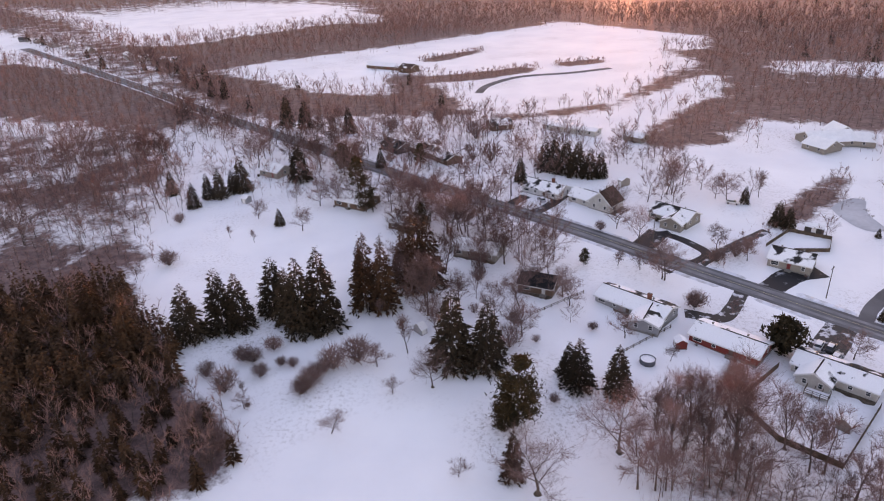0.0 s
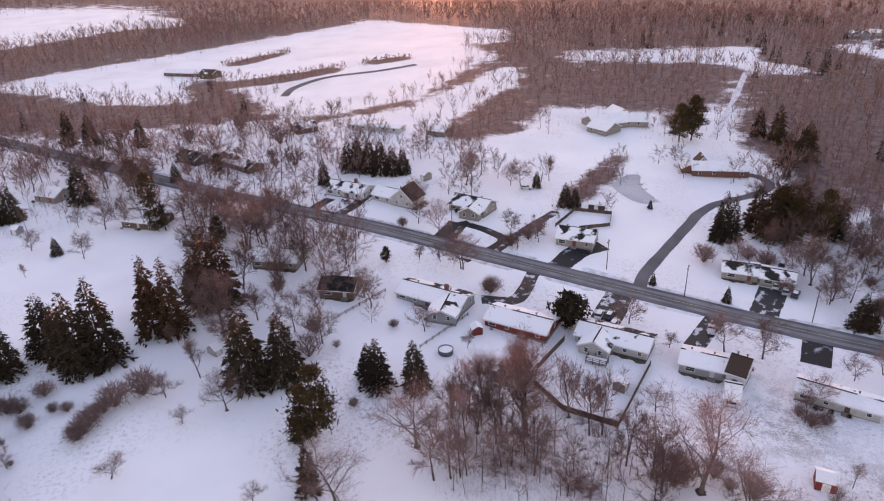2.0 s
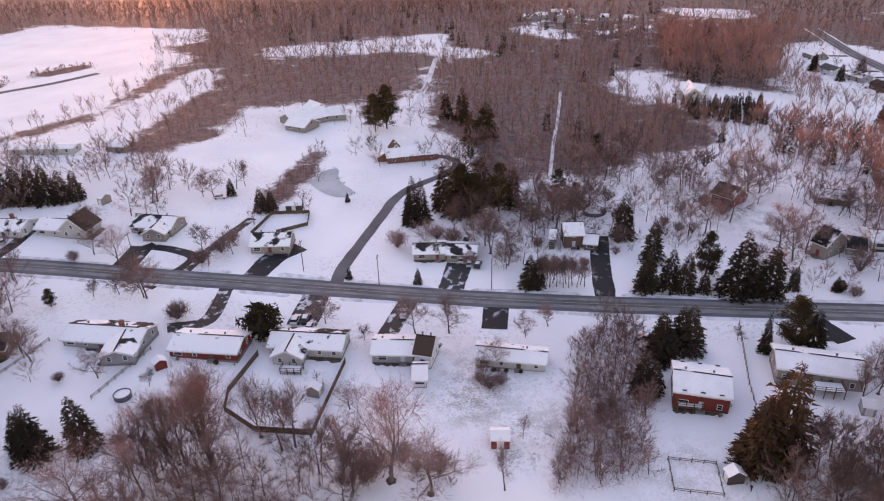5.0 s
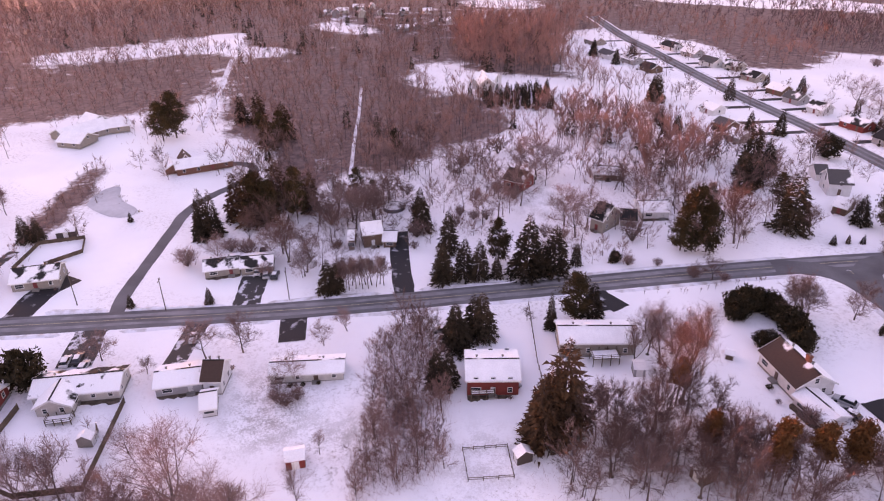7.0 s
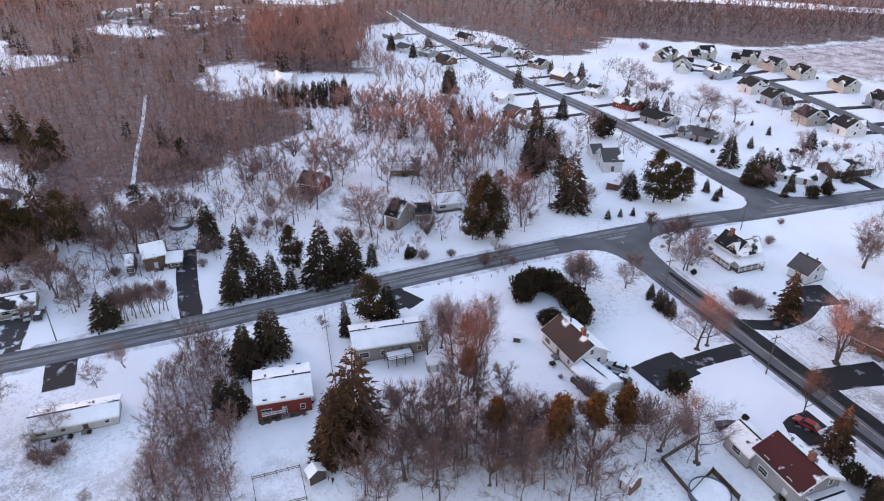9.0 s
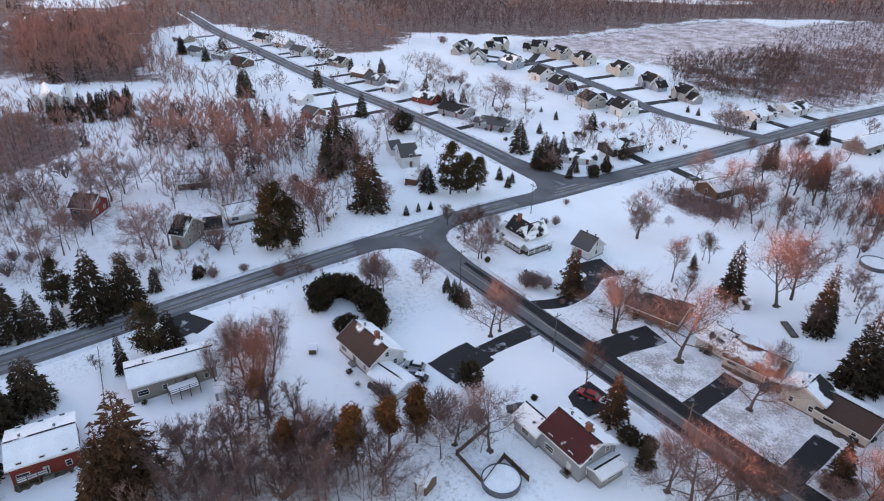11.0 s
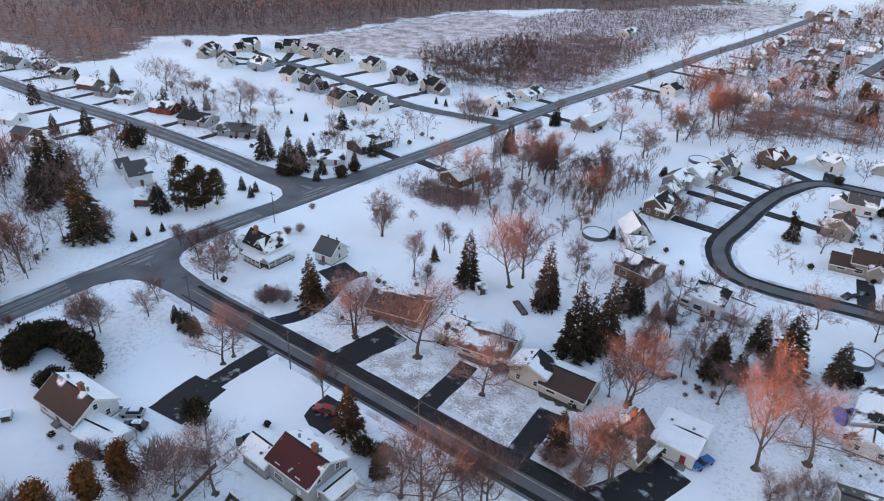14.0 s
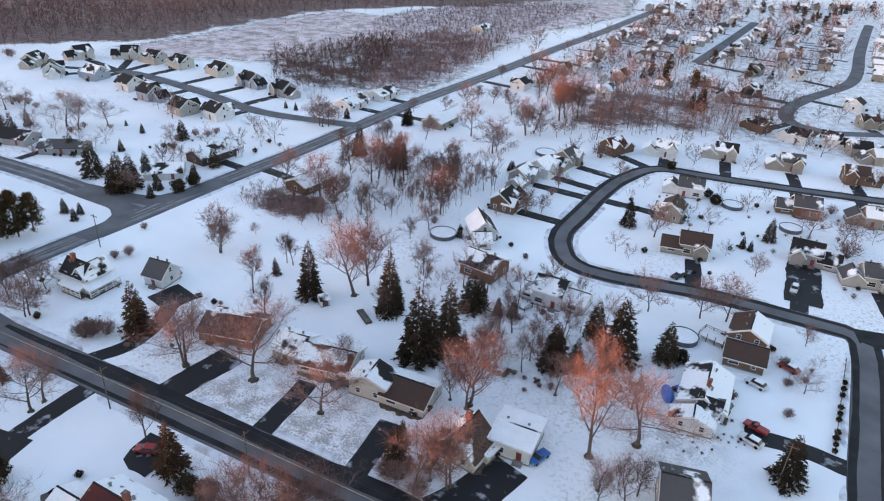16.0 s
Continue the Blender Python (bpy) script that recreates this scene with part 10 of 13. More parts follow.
far_trees("red", [(98.9, -104.6, 11.5), (107.0, -70.0, 9.8), (122.5, -86.1, 8.5), (114.8, -81.3, 9.1), (109.8, -91.8, 10.9), (126.4, -80.1, 9.4), (111.1, -93.5, 10.0), (119.5, -91.6, 10.1), (112.2, -68.2, 8.0), (108.9, -96.8, 8.9), (99.7, -104.0, 10.3), (116.6, -82.5, 11.7), (112.0, -85.9, 11.1)], 3)
far_trees("bare_far", [(65.8, 281.2, 12.4), (43.2, 288.5, 10.6), (70.8, 249.0, 10.6), (35.7, 283.1, 11.0), (91.2, 309.9, 9.2), (58.8, 247.1, 13.0), (96.8, 284.2, 11.0), (40.2, 246.1, 12.0), (103.9, 289.0, 11.7), (38.8, 256.5, 9.1), (49.4, 317.8, 13.5), (57.5, 257.9, 10.8), (73.2, 311.9, 10.4), (79.1, 297.6, 13.5), (56.6, 236.4, 10.7), (52.4, 316.6, 13.9), (68.9, 225.3, 10.7), (73.4, 274.9, 9.6), (74.5, 278.0, 13.1), (45.2, 302.8, 13.2), (64.8, 316.7, 10.4)], 5)
far_trees("bare_far", [(93.0, 352.0, 11.6), (46.4, 343.7, 13.1), (97.3, 329.9, 9.4), (105.1, 329.4, 13.7), (84.7, 345.5, 13.6), (66.9, 402.8, 13.7), (84.3, 337.8, 10.8), (66.3, 336.8, 9.2), (84.4, 331.9, 11.9), (69.9, 410.8, 13.2), (93.9, 357.7, 13.8), (111.1, 339.3, 9.0), (64.9, 323.8, 12.6), (51.9, 344.6, 13.4), (82.4, 322.5, 12.7)], 11)
far_trees("slim_far", [(100.2, 302.4, 10.8), (60.8, 278.3, 10.9), (40.3, 287.2, 9.5), (86.4, 313.1, 11.1), (40.1, 310.4, 10.4), (83.0, 269.3, 13.9), (67.5, 256.2, 13.9), (77.6, 317.8, 14.0), (48.2, 278.7, 11.8), (73.3, 261.7, 12.1), (42.0, 253.4, 10.2), (95.6, 268.2, 12.9), (85.4, 242.6, 13.6)], 5)
far_trees("slim_far", [(93.3, 380.0, 11.3), (47.2, 346.9, 13.8), (99.1, 317.9, 14.0), (54.2, 381.9, 10.7), (101.8, 331.4, 13.3), (48.0, 332.3, 11.0), (73.5, 327.7, 10.3), (115.7, 324.9, 9.4), (57.4, 396.3, 10.8), (118.2, 335.7, 11.7), (94.2, 344.5, 11.0)], 11)
far_trees("slim", [(146.8, -46.2, 6.3), (137.1, -46.7, 6.9), (162.0, -38.5, 4.2), (163.1, -45.6, 6.7), (114.8, -29.5, 6.3), (123.6, -36.1, 7.0), (128.6, -33.0, 6.1), (123.5, -41.9, 5.6), (155.2, -35.8, 4.3), (149.8, -47.7, 6.0), (118.7, -45.7, 5.8), (117.2, -36.5, 5.4), (134.6, -46.7, 6.6), (119.5, -31.5, 4.5), (142.9, -32.7, 7.2), (157.5, -34.0, 5.5), (135.0, -45.8, 5.2), (139.8, -36.3, 5.5), (132.4, -32.9, 6.9), (143.7, -34.9, 6.2), (128.7, -32.8, 7.6)], 3)
far_trees("red", [(163.4, -43.9, 6.5), (115.6, -29.8, 4.1), (156.5, -44.2, 7.3), (123.9, -41.1, 6.1), (153.5, -36.5, 5.7), (124.4, -44.9, 4.3), (117.7, -36.9, 7.4), (139.7, -32.6, 5.8), (137.4, -32.4, 4.1), (126.2, -45.2, 4.8), (160.2, -38.0, 5.2), (142.6, -39.3, 5.8), (119.7, -33.6, 5.3), (122.8, -31.5, 7.6), (122.3, -41.0, 7.9), (130.3, -32.6, 5.0), (141.5, -46.9, 5.8), (161.8, -47.1, 5.3), (117.8, -31.7, 5.2), (160.4, -46.5, 7.9), (145.1, -44.6, 4.4), (143.0, -42.6, 6.8), (133.4, -39.9, 5.4), (164.6, -44.1, 6.9), (138.0, -39.9, 7.5), (116.9, -39.8, 5.0)], 3)
far_trees("red_far", [(169.0, -39.8, 7.8), (166.4, -40.5, 5.0), (167.3, -44.6, 7.0)], 3)
far_trees("bare_far", [(141.1, 115.4, 12.3), (134.0, 108.0, 11.2), (162.0, 158.2, 8.6), (154.3, 155.9, 11.9), (153.1, 129.8, 14.0), (138.1, 126.9, 10.2), (151.0, 142.9, 8.7), (163.5, 133.2, 10.3), (150.8, 124.5, 8.8)], 3)
far_trees("bare_far", [(180.6, 158.7, 11.3), (185.5, 203.4, 10.0), (194.0, 225.8, 13.7), (190.2, 197.6, 10.7)], 5)
far_trees("red_far", [(159.0, 127.7, 10.4), (155.8, 128.4, 8.2), (145.5, 147.0, 12.7), (139.8, 127.1, 9.0)], 3)
far_trees("red_far", [(187.0, 168.1, 10.0)], 5)
far_trees("red_far", [(235.7, 226.1, 9.6), (239.8, 156.2, 8.0), (238.5, 211.9, 8.9), (241.2, 190.7, 10.0), (258.6, 180.3, 7.6), (252.8, 139.1, 11.4), (215.3, 225.6, 10.4), (250.1, 191.8, 9.0), (222.2, 234.4, 8.2), (234.4, 203.0, 7.0), (253.2, 172.7, 7.6)], 5)
far_trees("red_far", [(237.1, 244.4, 8.6), (236.5, 252.5, 11.2), (259.2, 209.3, 10.1), (252.9, 233.1, 10.1), (259.9, 210.5, 11.8)], 11)
far_trees("bare_far", [(230.1, 158.9, 10.6), (236.9, 215.9, 9.8), (229.0, 171.3, 11.2), (250.9, 182.3, 11.6), (235.1, 146.6, 9.2), (246.6, 174.1, 8.9)], 5)
far_trees("bare_far", [(240.9, 252.1, 8.1), (227.0, 240.8, 7.0)], 11)
far_trees("bare_far", [(219.4, -20.5, 10.3), (207.3, -7.7, 11.0), (229.3, -28.1, 6.3), (195.8, -12.6, 6.3), (240.2, -32.9, 9.8)], 3)
far_trees("red_far", [(220.2, -23.6, 8.4), (226.2, -33.0, 10.7), (223.5, -44.2, 8.6), (235.0, -20.8, 10.6), (200.9, -22.2, 9.0), (231.4, -26.2, 9.9), (215.6, -39.3, 6.6), (218.8, -35.3, 10.4), (239.5, -37.6, 10.4), (237.8, -43.0, 10.5), (199.8, -17.9, 10.2)], 3)
far_trees("slim_far", [(236.1, -29.8, 6.9), (224.4, -24.5, 7.6), (224.5, -15.0, 7.4), (215.7, -19.9, 10.7)], 3)
far_trees("red_far", [(258.5, 8.6, 13.5), (238.2, -5.3, 9.5), (241.9, -8.0, 12.8), (233.5, 7.6, 13.0), (238.9, -2.2, 12.0), (240.9, 1.1, 12.7), (221.0, -0.6, 13.3)], 3)
far_trees("red_far", [(290.8, 2.3, 11.1), (263.6, 0.4, 11.0), (275.5, 10.0, 9.8)], 5)
far_trees("bare_far", [(250.8, 3.7, 13.6), (228.3, -3.1, 11.3), (252.4, -4.3, 9.7), (224.5, 0.8, 11.6), (241.4, 2.3, 9.0)], 3)
far_trees("bare_far", [(295.5, 8.7, 10.5), (262.6, 3.1, 10.2), (293.1, 6.7, 11.1), (287.6, 13.6, 13.8), (260.2, 13.6, 12.2)], 5)
far_trees("bare_far", [(203.2, -145.8, 11.6), (228.5, -157.8, 9.7), (224.4, -153.9, 9.3), (225.7, -165.3, 11.7)], 3)
far_trees("red_far", [(244.2, -176.9, 8.3), (221.2, -149.4, 8.6), (244.5, -177.0, 8.1)], 3)
far_trees("bare", [(36.8, -229.7, 9.1), (32.6, -212.5, 8.4), (68.2, -222.6, 6.3), (33.3, -225.7, 10.1), (43.5, -220.7, 9.0), (68.5, -201.6, 8.7), (29.1, -198.8, 7.8), (74.0, -229.4, 9.8), (64.1, -234.7, 6.5), (46.0, -230.0, 8.1), (41.6, -225.4, 7.7), (35.9, -212.8, 8.0), (24.3, -205.1, 5.9), (73.0, -210.4, 8.6), (78.1, -224.6, 6.4)], 3)
far_trees("slim", [(47.5, -215.9, 9.9), (44.6, -221.4, 8.6), (44.5, -209.6, 8.5), (80.7, -220.1, 8.8), (67.5, -230.0, 10.1), (46.2, -239.3, 6.3), (58.1, -227.3, 10.4), (24.5, -205.0, 8.6), (44.9, -206.9, 8.2), (67.0, -210.5, 9.6), (52.7, -236.6, 10.3)], 3)
far_trees("bare_far", [(31.7, -383.0, 7.5), (65.5, -350.3, 4.6), (49.9, -360.2, 6.2), (50.0, -369.1, 6.2), (36.7, -371.0, 4.2)], 5)
far_trees("red_far", [(80.2, -336.7, 4.4)], 3)
far_trees("red_far", [(30.0, -379.0, 7.6), (80.0, -358.7, 4.2), (42.9, -365.1, 4.8), (45.1, -382.7, 4.6)], 5)
far_trees("scrub", [(71.3, -343.2, 7.4), (36.1, -373.0, 4.8)], 5)
far_trees("scrub", [(19.8, -280.3, 1.0), (0.4, -333.8, 1.4), (-11.6, -329.5, 1.1), (-3.5, -309.9, 1.6), (43.3, -275.3, 1.0), (49.0, -300.7, 1.1), (14.3, -316.0, 1.2), (-11.6, -313.5, 1.8), (26.7, -321.9, 1.4), (42.9, -316.7, 1.1), (24.2, -303.7, 1.7), (29.8, -299.0, 1.5), (5.3, -293.8, 1.8), (-6.9, -321.4, 1.1), (40.9, -319.4, 0.9), (-13.4, -281.2, 1.4), (9.2, -323.4, 1.5), (42.4, -306.7, 1.6), (-15.5, -278.1, 1.7), (2.8, -308.2, 1.1), (3.2, -313.3, 1.1)], 3)
far_trees("bush", [(49.5, -305.2, 1.4), (14.5, -301.5, 1.4), (13.0, -326.8, 1.7), (66.0, -252.2, 1.6), (38.0, -273.8, 1.8), (-16.6, -283.4, 1.3), (28.2, -307.2, 1.2), (23.3, -268.9, 0.9), (72.1, -256.4, 1.5), (24.5, -323.1, 1.3), (10.3, -302.9, 0.9), (19.5, -270.6, 1.2), (78.5, -259.4, 1.0), (49.5, -303.2, 1.8), (50.5, -308.3, 1.6), (27.4, -307.1, 1.3), (16.6, -289.1, 1.4), (15.0, -292.5, 0.8), (46.9, -303.0, 1.2)], 3)
far_trees("scrub", [(118.3, -186.3, 1.1), (118.9, -190.1, 0.8), (113.2, -195.9, 1.4), (117.7, -186.7, 1.4), (124.9, -168.6, 1.6)], 1)
far_trees("scrub", [(167.2, -170.0, 1.7), (129.5, -180.7, 1.5), (155.0, -168.3, 1.5), (127.6, -191.2, 0.9), (166.0, -167.0, 1.5)], 3)
far_trees("bush", [(116.9, -173.6, 0.9), (121.5, -190.8, 1.4), (135.7, -167.9, 1.1), (110.6, -178.4, 1.7)], 1)
far_trees("bush", [(134.6, -180.3, 1.0), (126.4, -191.1, 1.4), (164.2, -176.3, 1.3), (135.9, -178.5, 0.8), (163.2, -179.1, 1.2), (141.0, -170.9, 1.0)], 3)
far_trees("bare_far", [(188.0, -93.4, 5.7), (201.1, -91.5, 2.3), (197.0, -87.2, 7.1), (211.9, -65.8, 4.2), (212.1, -62.6, 5.6), (201.6, -108.5, 3.1), (187.2, -102.4, 2.8), (215.7, -60.3, 3.9), (211.6, -69.5, 5.7)], 3)
far_trees("scrub", [(205.0, -89.5, 3.8), (219.2, -58.6, 5.4), (194.8, -90.8, 3.8), (199.3, -108.6, 8.0), (206.4, -84.2, 5.5)], 3)
far_trees("slim_far", [(193.9, -81.2, 5.2), (205.0, -67.4, 2.7), (193.8, -81.8, 3.7), (188.4, -101.6, 6.3), (191.8, -97.5, 6.0), (212.1, -63.3, 4.9), (198.8, -93.2, 7.2), (196.3, -83.2, 4.6)], 3)
far_trees("bare_far", [(148.6, 242.7, 10.4), (159.7, 282.4, 11.8)], 5)
far_trees("bare_far", [(139.0, 343.7, 12.3), (148.2, 363.0, 9.7), (156.0, 354.7, 10.2), (159.7, 325.4, 12.1), (145.6, 358.1, 9.5), (144.2, 321.2, 10.6), (147.0, 327.6, 9.7), (148.5, 311.8, 9.2), (150.6, 348.6, 13.0), (152.2, 369.8, 11.0), (147.9, 362.1, 8.0)], 11)
far_trees("red_far", [(151.5, 258.2, 12.9), (151.0, 281.9, 10.7), (156.9, 254.6, 11.6), (151.5, 236.3, 10.5), (151.2, 256.4, 9.0), (148.3, 245.5, 10.4)], 5)
far_trees("red_far", [(151.4, 332.4, 9.9), (149.0, 314.3, 11.3), (151.0, 315.1, 12.6), (152.9, 321.2, 9.1), (151.8, 311.3, 10.9), (153.5, 300.8, 10.4), (152.5, 336.5, 10.8), (145.0, 351.2, 10.4), (150.4, 358.0, 8.5), (157.5, 320.7, 9.4), (155.4, 365.1, 11.4)], 11)
far_trees("bare_far", [(207.4, 617.5, 10.0), (210.6, 581.4, 12.5), (198.1, 717.1, 10.7), (195.3, 455.7, 9.6), (195.3, 603.1, 11.6), (193.7, 802.7, 12.1), (205.0, 811.8, 10.6), (207.3, 840.1, 9.3), (187.6, 428.7, 8.5), (202.5, 554.6, 12.2), (180.8, 450.0, 9.3), (192.4, 795.0, 9.6), (222.4, 679.1, 9.3), (218.1, 684.1, 9.4), (195.2, 781.5, 9.3), (189.0, 403.2, 8.6), (191.7, 735.5, 12.7), (182.9, 401.4, 10.7), (211.5, 739.4, 12.2)], 11)
far_trees("red_far", [(211.2, 585.3, 11.3), (208.0, 560.0, 8.0), (204.8, 656.0, 8.0), (203.1, 630.0, 8.6), (194.0, 471.4, 9.7), (195.3, 723.1, 9.3), (164.1, 673.8, 8.9), (191.5, 594.1, 8.4), (195.6, 770.1, 9.6), (188.8, 443.5, 10.5), (214.4, 713.2, 10.3)], 11)
far_trees("bare_far", [(239.8, -37.6, 10.7), (242.1, -39.9, 10.1), (244.0, -38.4, 10.0), (261.9, -49.1, 8.9), (242.5, -28.4, 8.7)], 3)
far_trees("bare_far", [(299.4, -27.2, 11.9), (287.0, -35.5, 8.7), (276.3, -13.4, 12.8), (277.5, -14.6, 12.4), (295.1, -20.1, 8.6)], 5)
far_trees("red_far", [(245.7, -36.2, 11.7), (244.6, -38.1, 8.2), (249.1, -33.9, 12.5)], 3)
far_trees("red_far", [(276.8, -30.0, 9.5), (265.1, -49.6, 9.6), (288.7, -38.8, 12.0), (306.5, -34.7, 11.1), (276.2, -35.4, 9.0), (266.1, -44.1, 12.1)], 5)
far_trees("pine", [(249.0, -27.1, 11.4), (240.9, -32.5, 9.5)], 3)
far_trees("pine", [(290.1, -41.7, 10.3)], 5)
far_trees("bare_far", [(259.0, -62.9, 9.5), (240.0, -71.1, 10.9), (262.3, -66.2, 10.5), (264.3, -53.5, 8.5), (261.3, -62.4, 11.8), (244.6, -67.5, 10.2), (230.6, -62.5, 10.9)], 3)
far_trees("bare_far", [(313.3, -75.3, 8.7), (273.6, -60.9, 10.2)], 5)
far_trees("red_far", [(257.0, -73.0, 8.0), (239.8, -74.1, 11.8), (262.3, -73.7, 7.7), (259.2, -64.0, 10.7)], 3)
far_trees("red_far", [(290.0, -52.0, 11.5), (268.0, -61.2, 9.0), (285.4, -56.1, 11.7)], 5)
far_trees("red_far", [(130.5, -433.4, 9.6)], 11)
plant("red_far", [(163.9, -167.6, 11.7), (165.0, -173.8, 10.0), (160.8, -174.9, 9.9), (174.9, -169.5, 8.2), (141.5, -213.5, 9.2), (151.8, -316.3, 8.2), (194.4, -159.9, 10.9)])
plant("bare_far", [(155.4, -132.5, 12.3), (154.1, -135.5, 10.1), (155.6, -150.5, 9.7), (190.4, -225.0, 9.4), (222.8, -134.6, 11.0), (236.2, -115.2, 10.8), (239.8, -168.4, 12.2), (204.1, -179.7, 7.8)])
far_trees("bare_far", [(219.4, -147.1, 8.8), (243.0, -172.9, 10.0), (233.3, -160.5, 11.1), (203.4, -151.1, 8.5), (227.7, -123.0, 11.7), (238.5, -171.1, 8.1), (222.3, -164.9, 9.9)], 3)
far_trees("bare_far", [(257.2, -171.0, 10.6), (258.8, -169.2, 9.9)], 5)
far_trees("red_far", [(222.2, -125.7, 8.6), (211.5, -160.5, 8.0), (212.0, -158.2, 10.5)], 3)
far_trees("pine", [(217.5, -140.2, 8.4), (199.3, -155.3, 7.7), (213.5, -160.6, 12.0)], 3)
far_trees("bare_far", [(315.9, -203.1, 10.5), (336.1, -177.3, 7.4)], 5)
far_trees("bare_far", [(464.8, -179.1, 5.6), (489.6, -172.7, 9.0), (429.9, -190.4, 7.4), (412.9, -179.9, 6.2), (502.5, -179.7, 8.3)], 11)
far_trees("red_far", [(441.5, -192.5, 7.4)], 11)
far_trees("bare_far", [(289.5, -232.6, 7.7), (286.2, -239.6, 8.3), (321.8, -231.2, 7.6)], 5)
far_trees("red_far", [(272.0, -235.5, 7.0), (302.6, -230.1, 7.1)], 5)
far_trees("red_far", [(351.9, -229.9, 5.4), (364.5, -218.8, 8.8), (364.1, -220.0, 8.3), (416.6, -217.0, 7.4), (339.7, -232.2, 6.9)], 11)
far_trees("spruce", [(325.6, -229.9, 5.7), (278.4, -238.7, 5.8), (276.6, -237.8, 8.7), (294.8, -239.7, 8.9), (289.8, -233.2, 6.5)], 5)
far_trees("spruce", [(352.6, -230.4, 8.1)], 11)
far_trees("red_far", [(10.7, -572.7, 7.5), (105.1, -646.6, 11.0), (3.5, -743.2, 6.8), (35.3, -798.7, 6.9), (79.5, -727.7, 6.1), (-36.8, -742.1, 9.4), (29.3, -812.7, 8.6), (105.4, -635.7, 8.6), (87.0, -667.5, 9.4), (18.1, -541.2, 11.0), (66.8, -732.7, 10.9), (45.0, -598.9, 9.0), (71.9, -678.9, 6.9), (65.0, -823.4, 7.8), (63.9, -775.4, 6.0), (15.3, -857.1, 7.8), (4.6, -669.7, 9.5), (34.3, -487.0, 9.9), (124.6, -627.1, 6.1), (6.3, -548.8, 7.7), (110.1, -664.3, 8.8), (38.1, -506.0, 7.8), (-2.8, -845.1, 8.7), (43.8, -762.8, 10.5), (19.8, -764.8, 8.1), (88.3, -508.5, 8.2), (-5.1, -880.4, 6.7), (26.7, -860.4, 8.0), (57.0, -800.4, 6.6), (49.7, -530.7, 7.0)], 11)
far_trees("red_far", [(106.3, -601.5, 7.5), (92.0, -750.7, 10.9), (24.0, -719.4, 10.4), (14.2, -677.4, 9.5), (40.1, -634.9, 10.5), (83.3, -829.5, 10.5), (43.7, -576.2, 8.5), (125.2, -680.6, 9.8), (88.8, -576.6, 7.5), (103.8, -741.0, 6.8)], 11)
far_trees("bare_far", [(42.7, -695.0, 8.7), (-20.5, -867.8, 9.8), (88.8, -750.9, 10.4), (87.6, -604.8, 7.2), (32.8, -647.3, 9.7), (99.1, -742.5, 9.7), (121.3, -598.8, 10.3), (47.6, -841.5, 7.9), (19.8, -695.0, 6.5), (37.0, -815.3, 10.4), (100.3, -487.3, 10.1), (119.4, -530.5, 10.7), (29.8, -550.3, 6.7), (-14.7, -867.9, 6.3), (-13.9, -870.1, 8.0), (-4.3, -750.1, 9.8), (100.3, -677.6, 6.6), (-9.8, -886.5, 10.3), (-2.4, -583.2, 6.5), (-14.8, -728.2, 10.5), (107.2, -559.6, 9.8), (34.5, -764.4, 9.7), (84.5, -690.0, 7.2), (15.2, -781.0, 7.4), (9.2, -835.1, 9.3), (-15.6, -776.1, 8.6), (25.6, -518.2, 10.4), (12.5, -575.4, 10.8), (4.2, -637.7, 8.0), (104.4, -605.7, 8.3)], 11)
far_trees("bare_far", [(74.2, -758.5, 10.3), (89.6, -531.1, 9.2), (-37.5, -812.7, 8.7), (24.1, -697.6, 9.3), (32.2, -560.7, 10.2), (29.3, -697.2, 6.6), (93.2, -710.3, 7.0), (94.0, -476.9, 9.8), (74.8, -532.5, 8.7), (33.4, -738.4, 10.9), (20.4, -510.9, 6.9), (91.2, -811.0, 6.3), (-2.0, -558.1, 9.1), (3.5, -637.7, 6.5), (81.1, -814.4, 8.0), (61.4, -469.8, 7.1), (-24.1, -816.2, 9.3), (76.8, -606.8, 8.2), (84.8, -755.5, 8.3), (29.5, -752.5, 8.3), (63.5, -776.3, 8.1), (1.4, -726.8, 7.6), (78.2, -575.7, 6.1), (24.0, -702.9, 10.6), (0.8, -747.8, 6.5), (62.2, -513.8, 8.2), (78.0, -531.8, 9.5), (24.1, -606.9, 9.6), (24.3, -820.7, 7.5), (-8.8, -623.4, 9.0)], 11)
far_trees("bare_far", [(-29.9, -870.1, 10.6), (84.8, -814.9, 9.4), (96.6, -659.0, 8.8), (-40.5, -896.7, 7.0), (25.4, -559.4, 10.3), (26.1, -590.5, 10.8), (-13.5, -885.2, 7.8), (109.9, -657.4, 10.4), (-37.2, -837.4, 7.9), (18.6, -574.6, 7.5)], 11)
far_trees("bare_far", [(78.7, -363.0, 11.0), (23.4, -439.2, 9.7), (81.9, -432.0, 9.4), (35.1, -440.9, 8.1), (36.6, -441.4, 9.3), (11.8, -417.7, 10.7), (22.6, -439.3, 11.9), (46.5, -405.1, 9.6), (-4.7, -395.8, 10.3), (24.6, -445.4, 10.3), (21.5, -402.7, 10.3), (65.4, -381.8, 9.7), (33.6, -429.7, 10.8), (60.6, -413.3, 11.2)], 5)
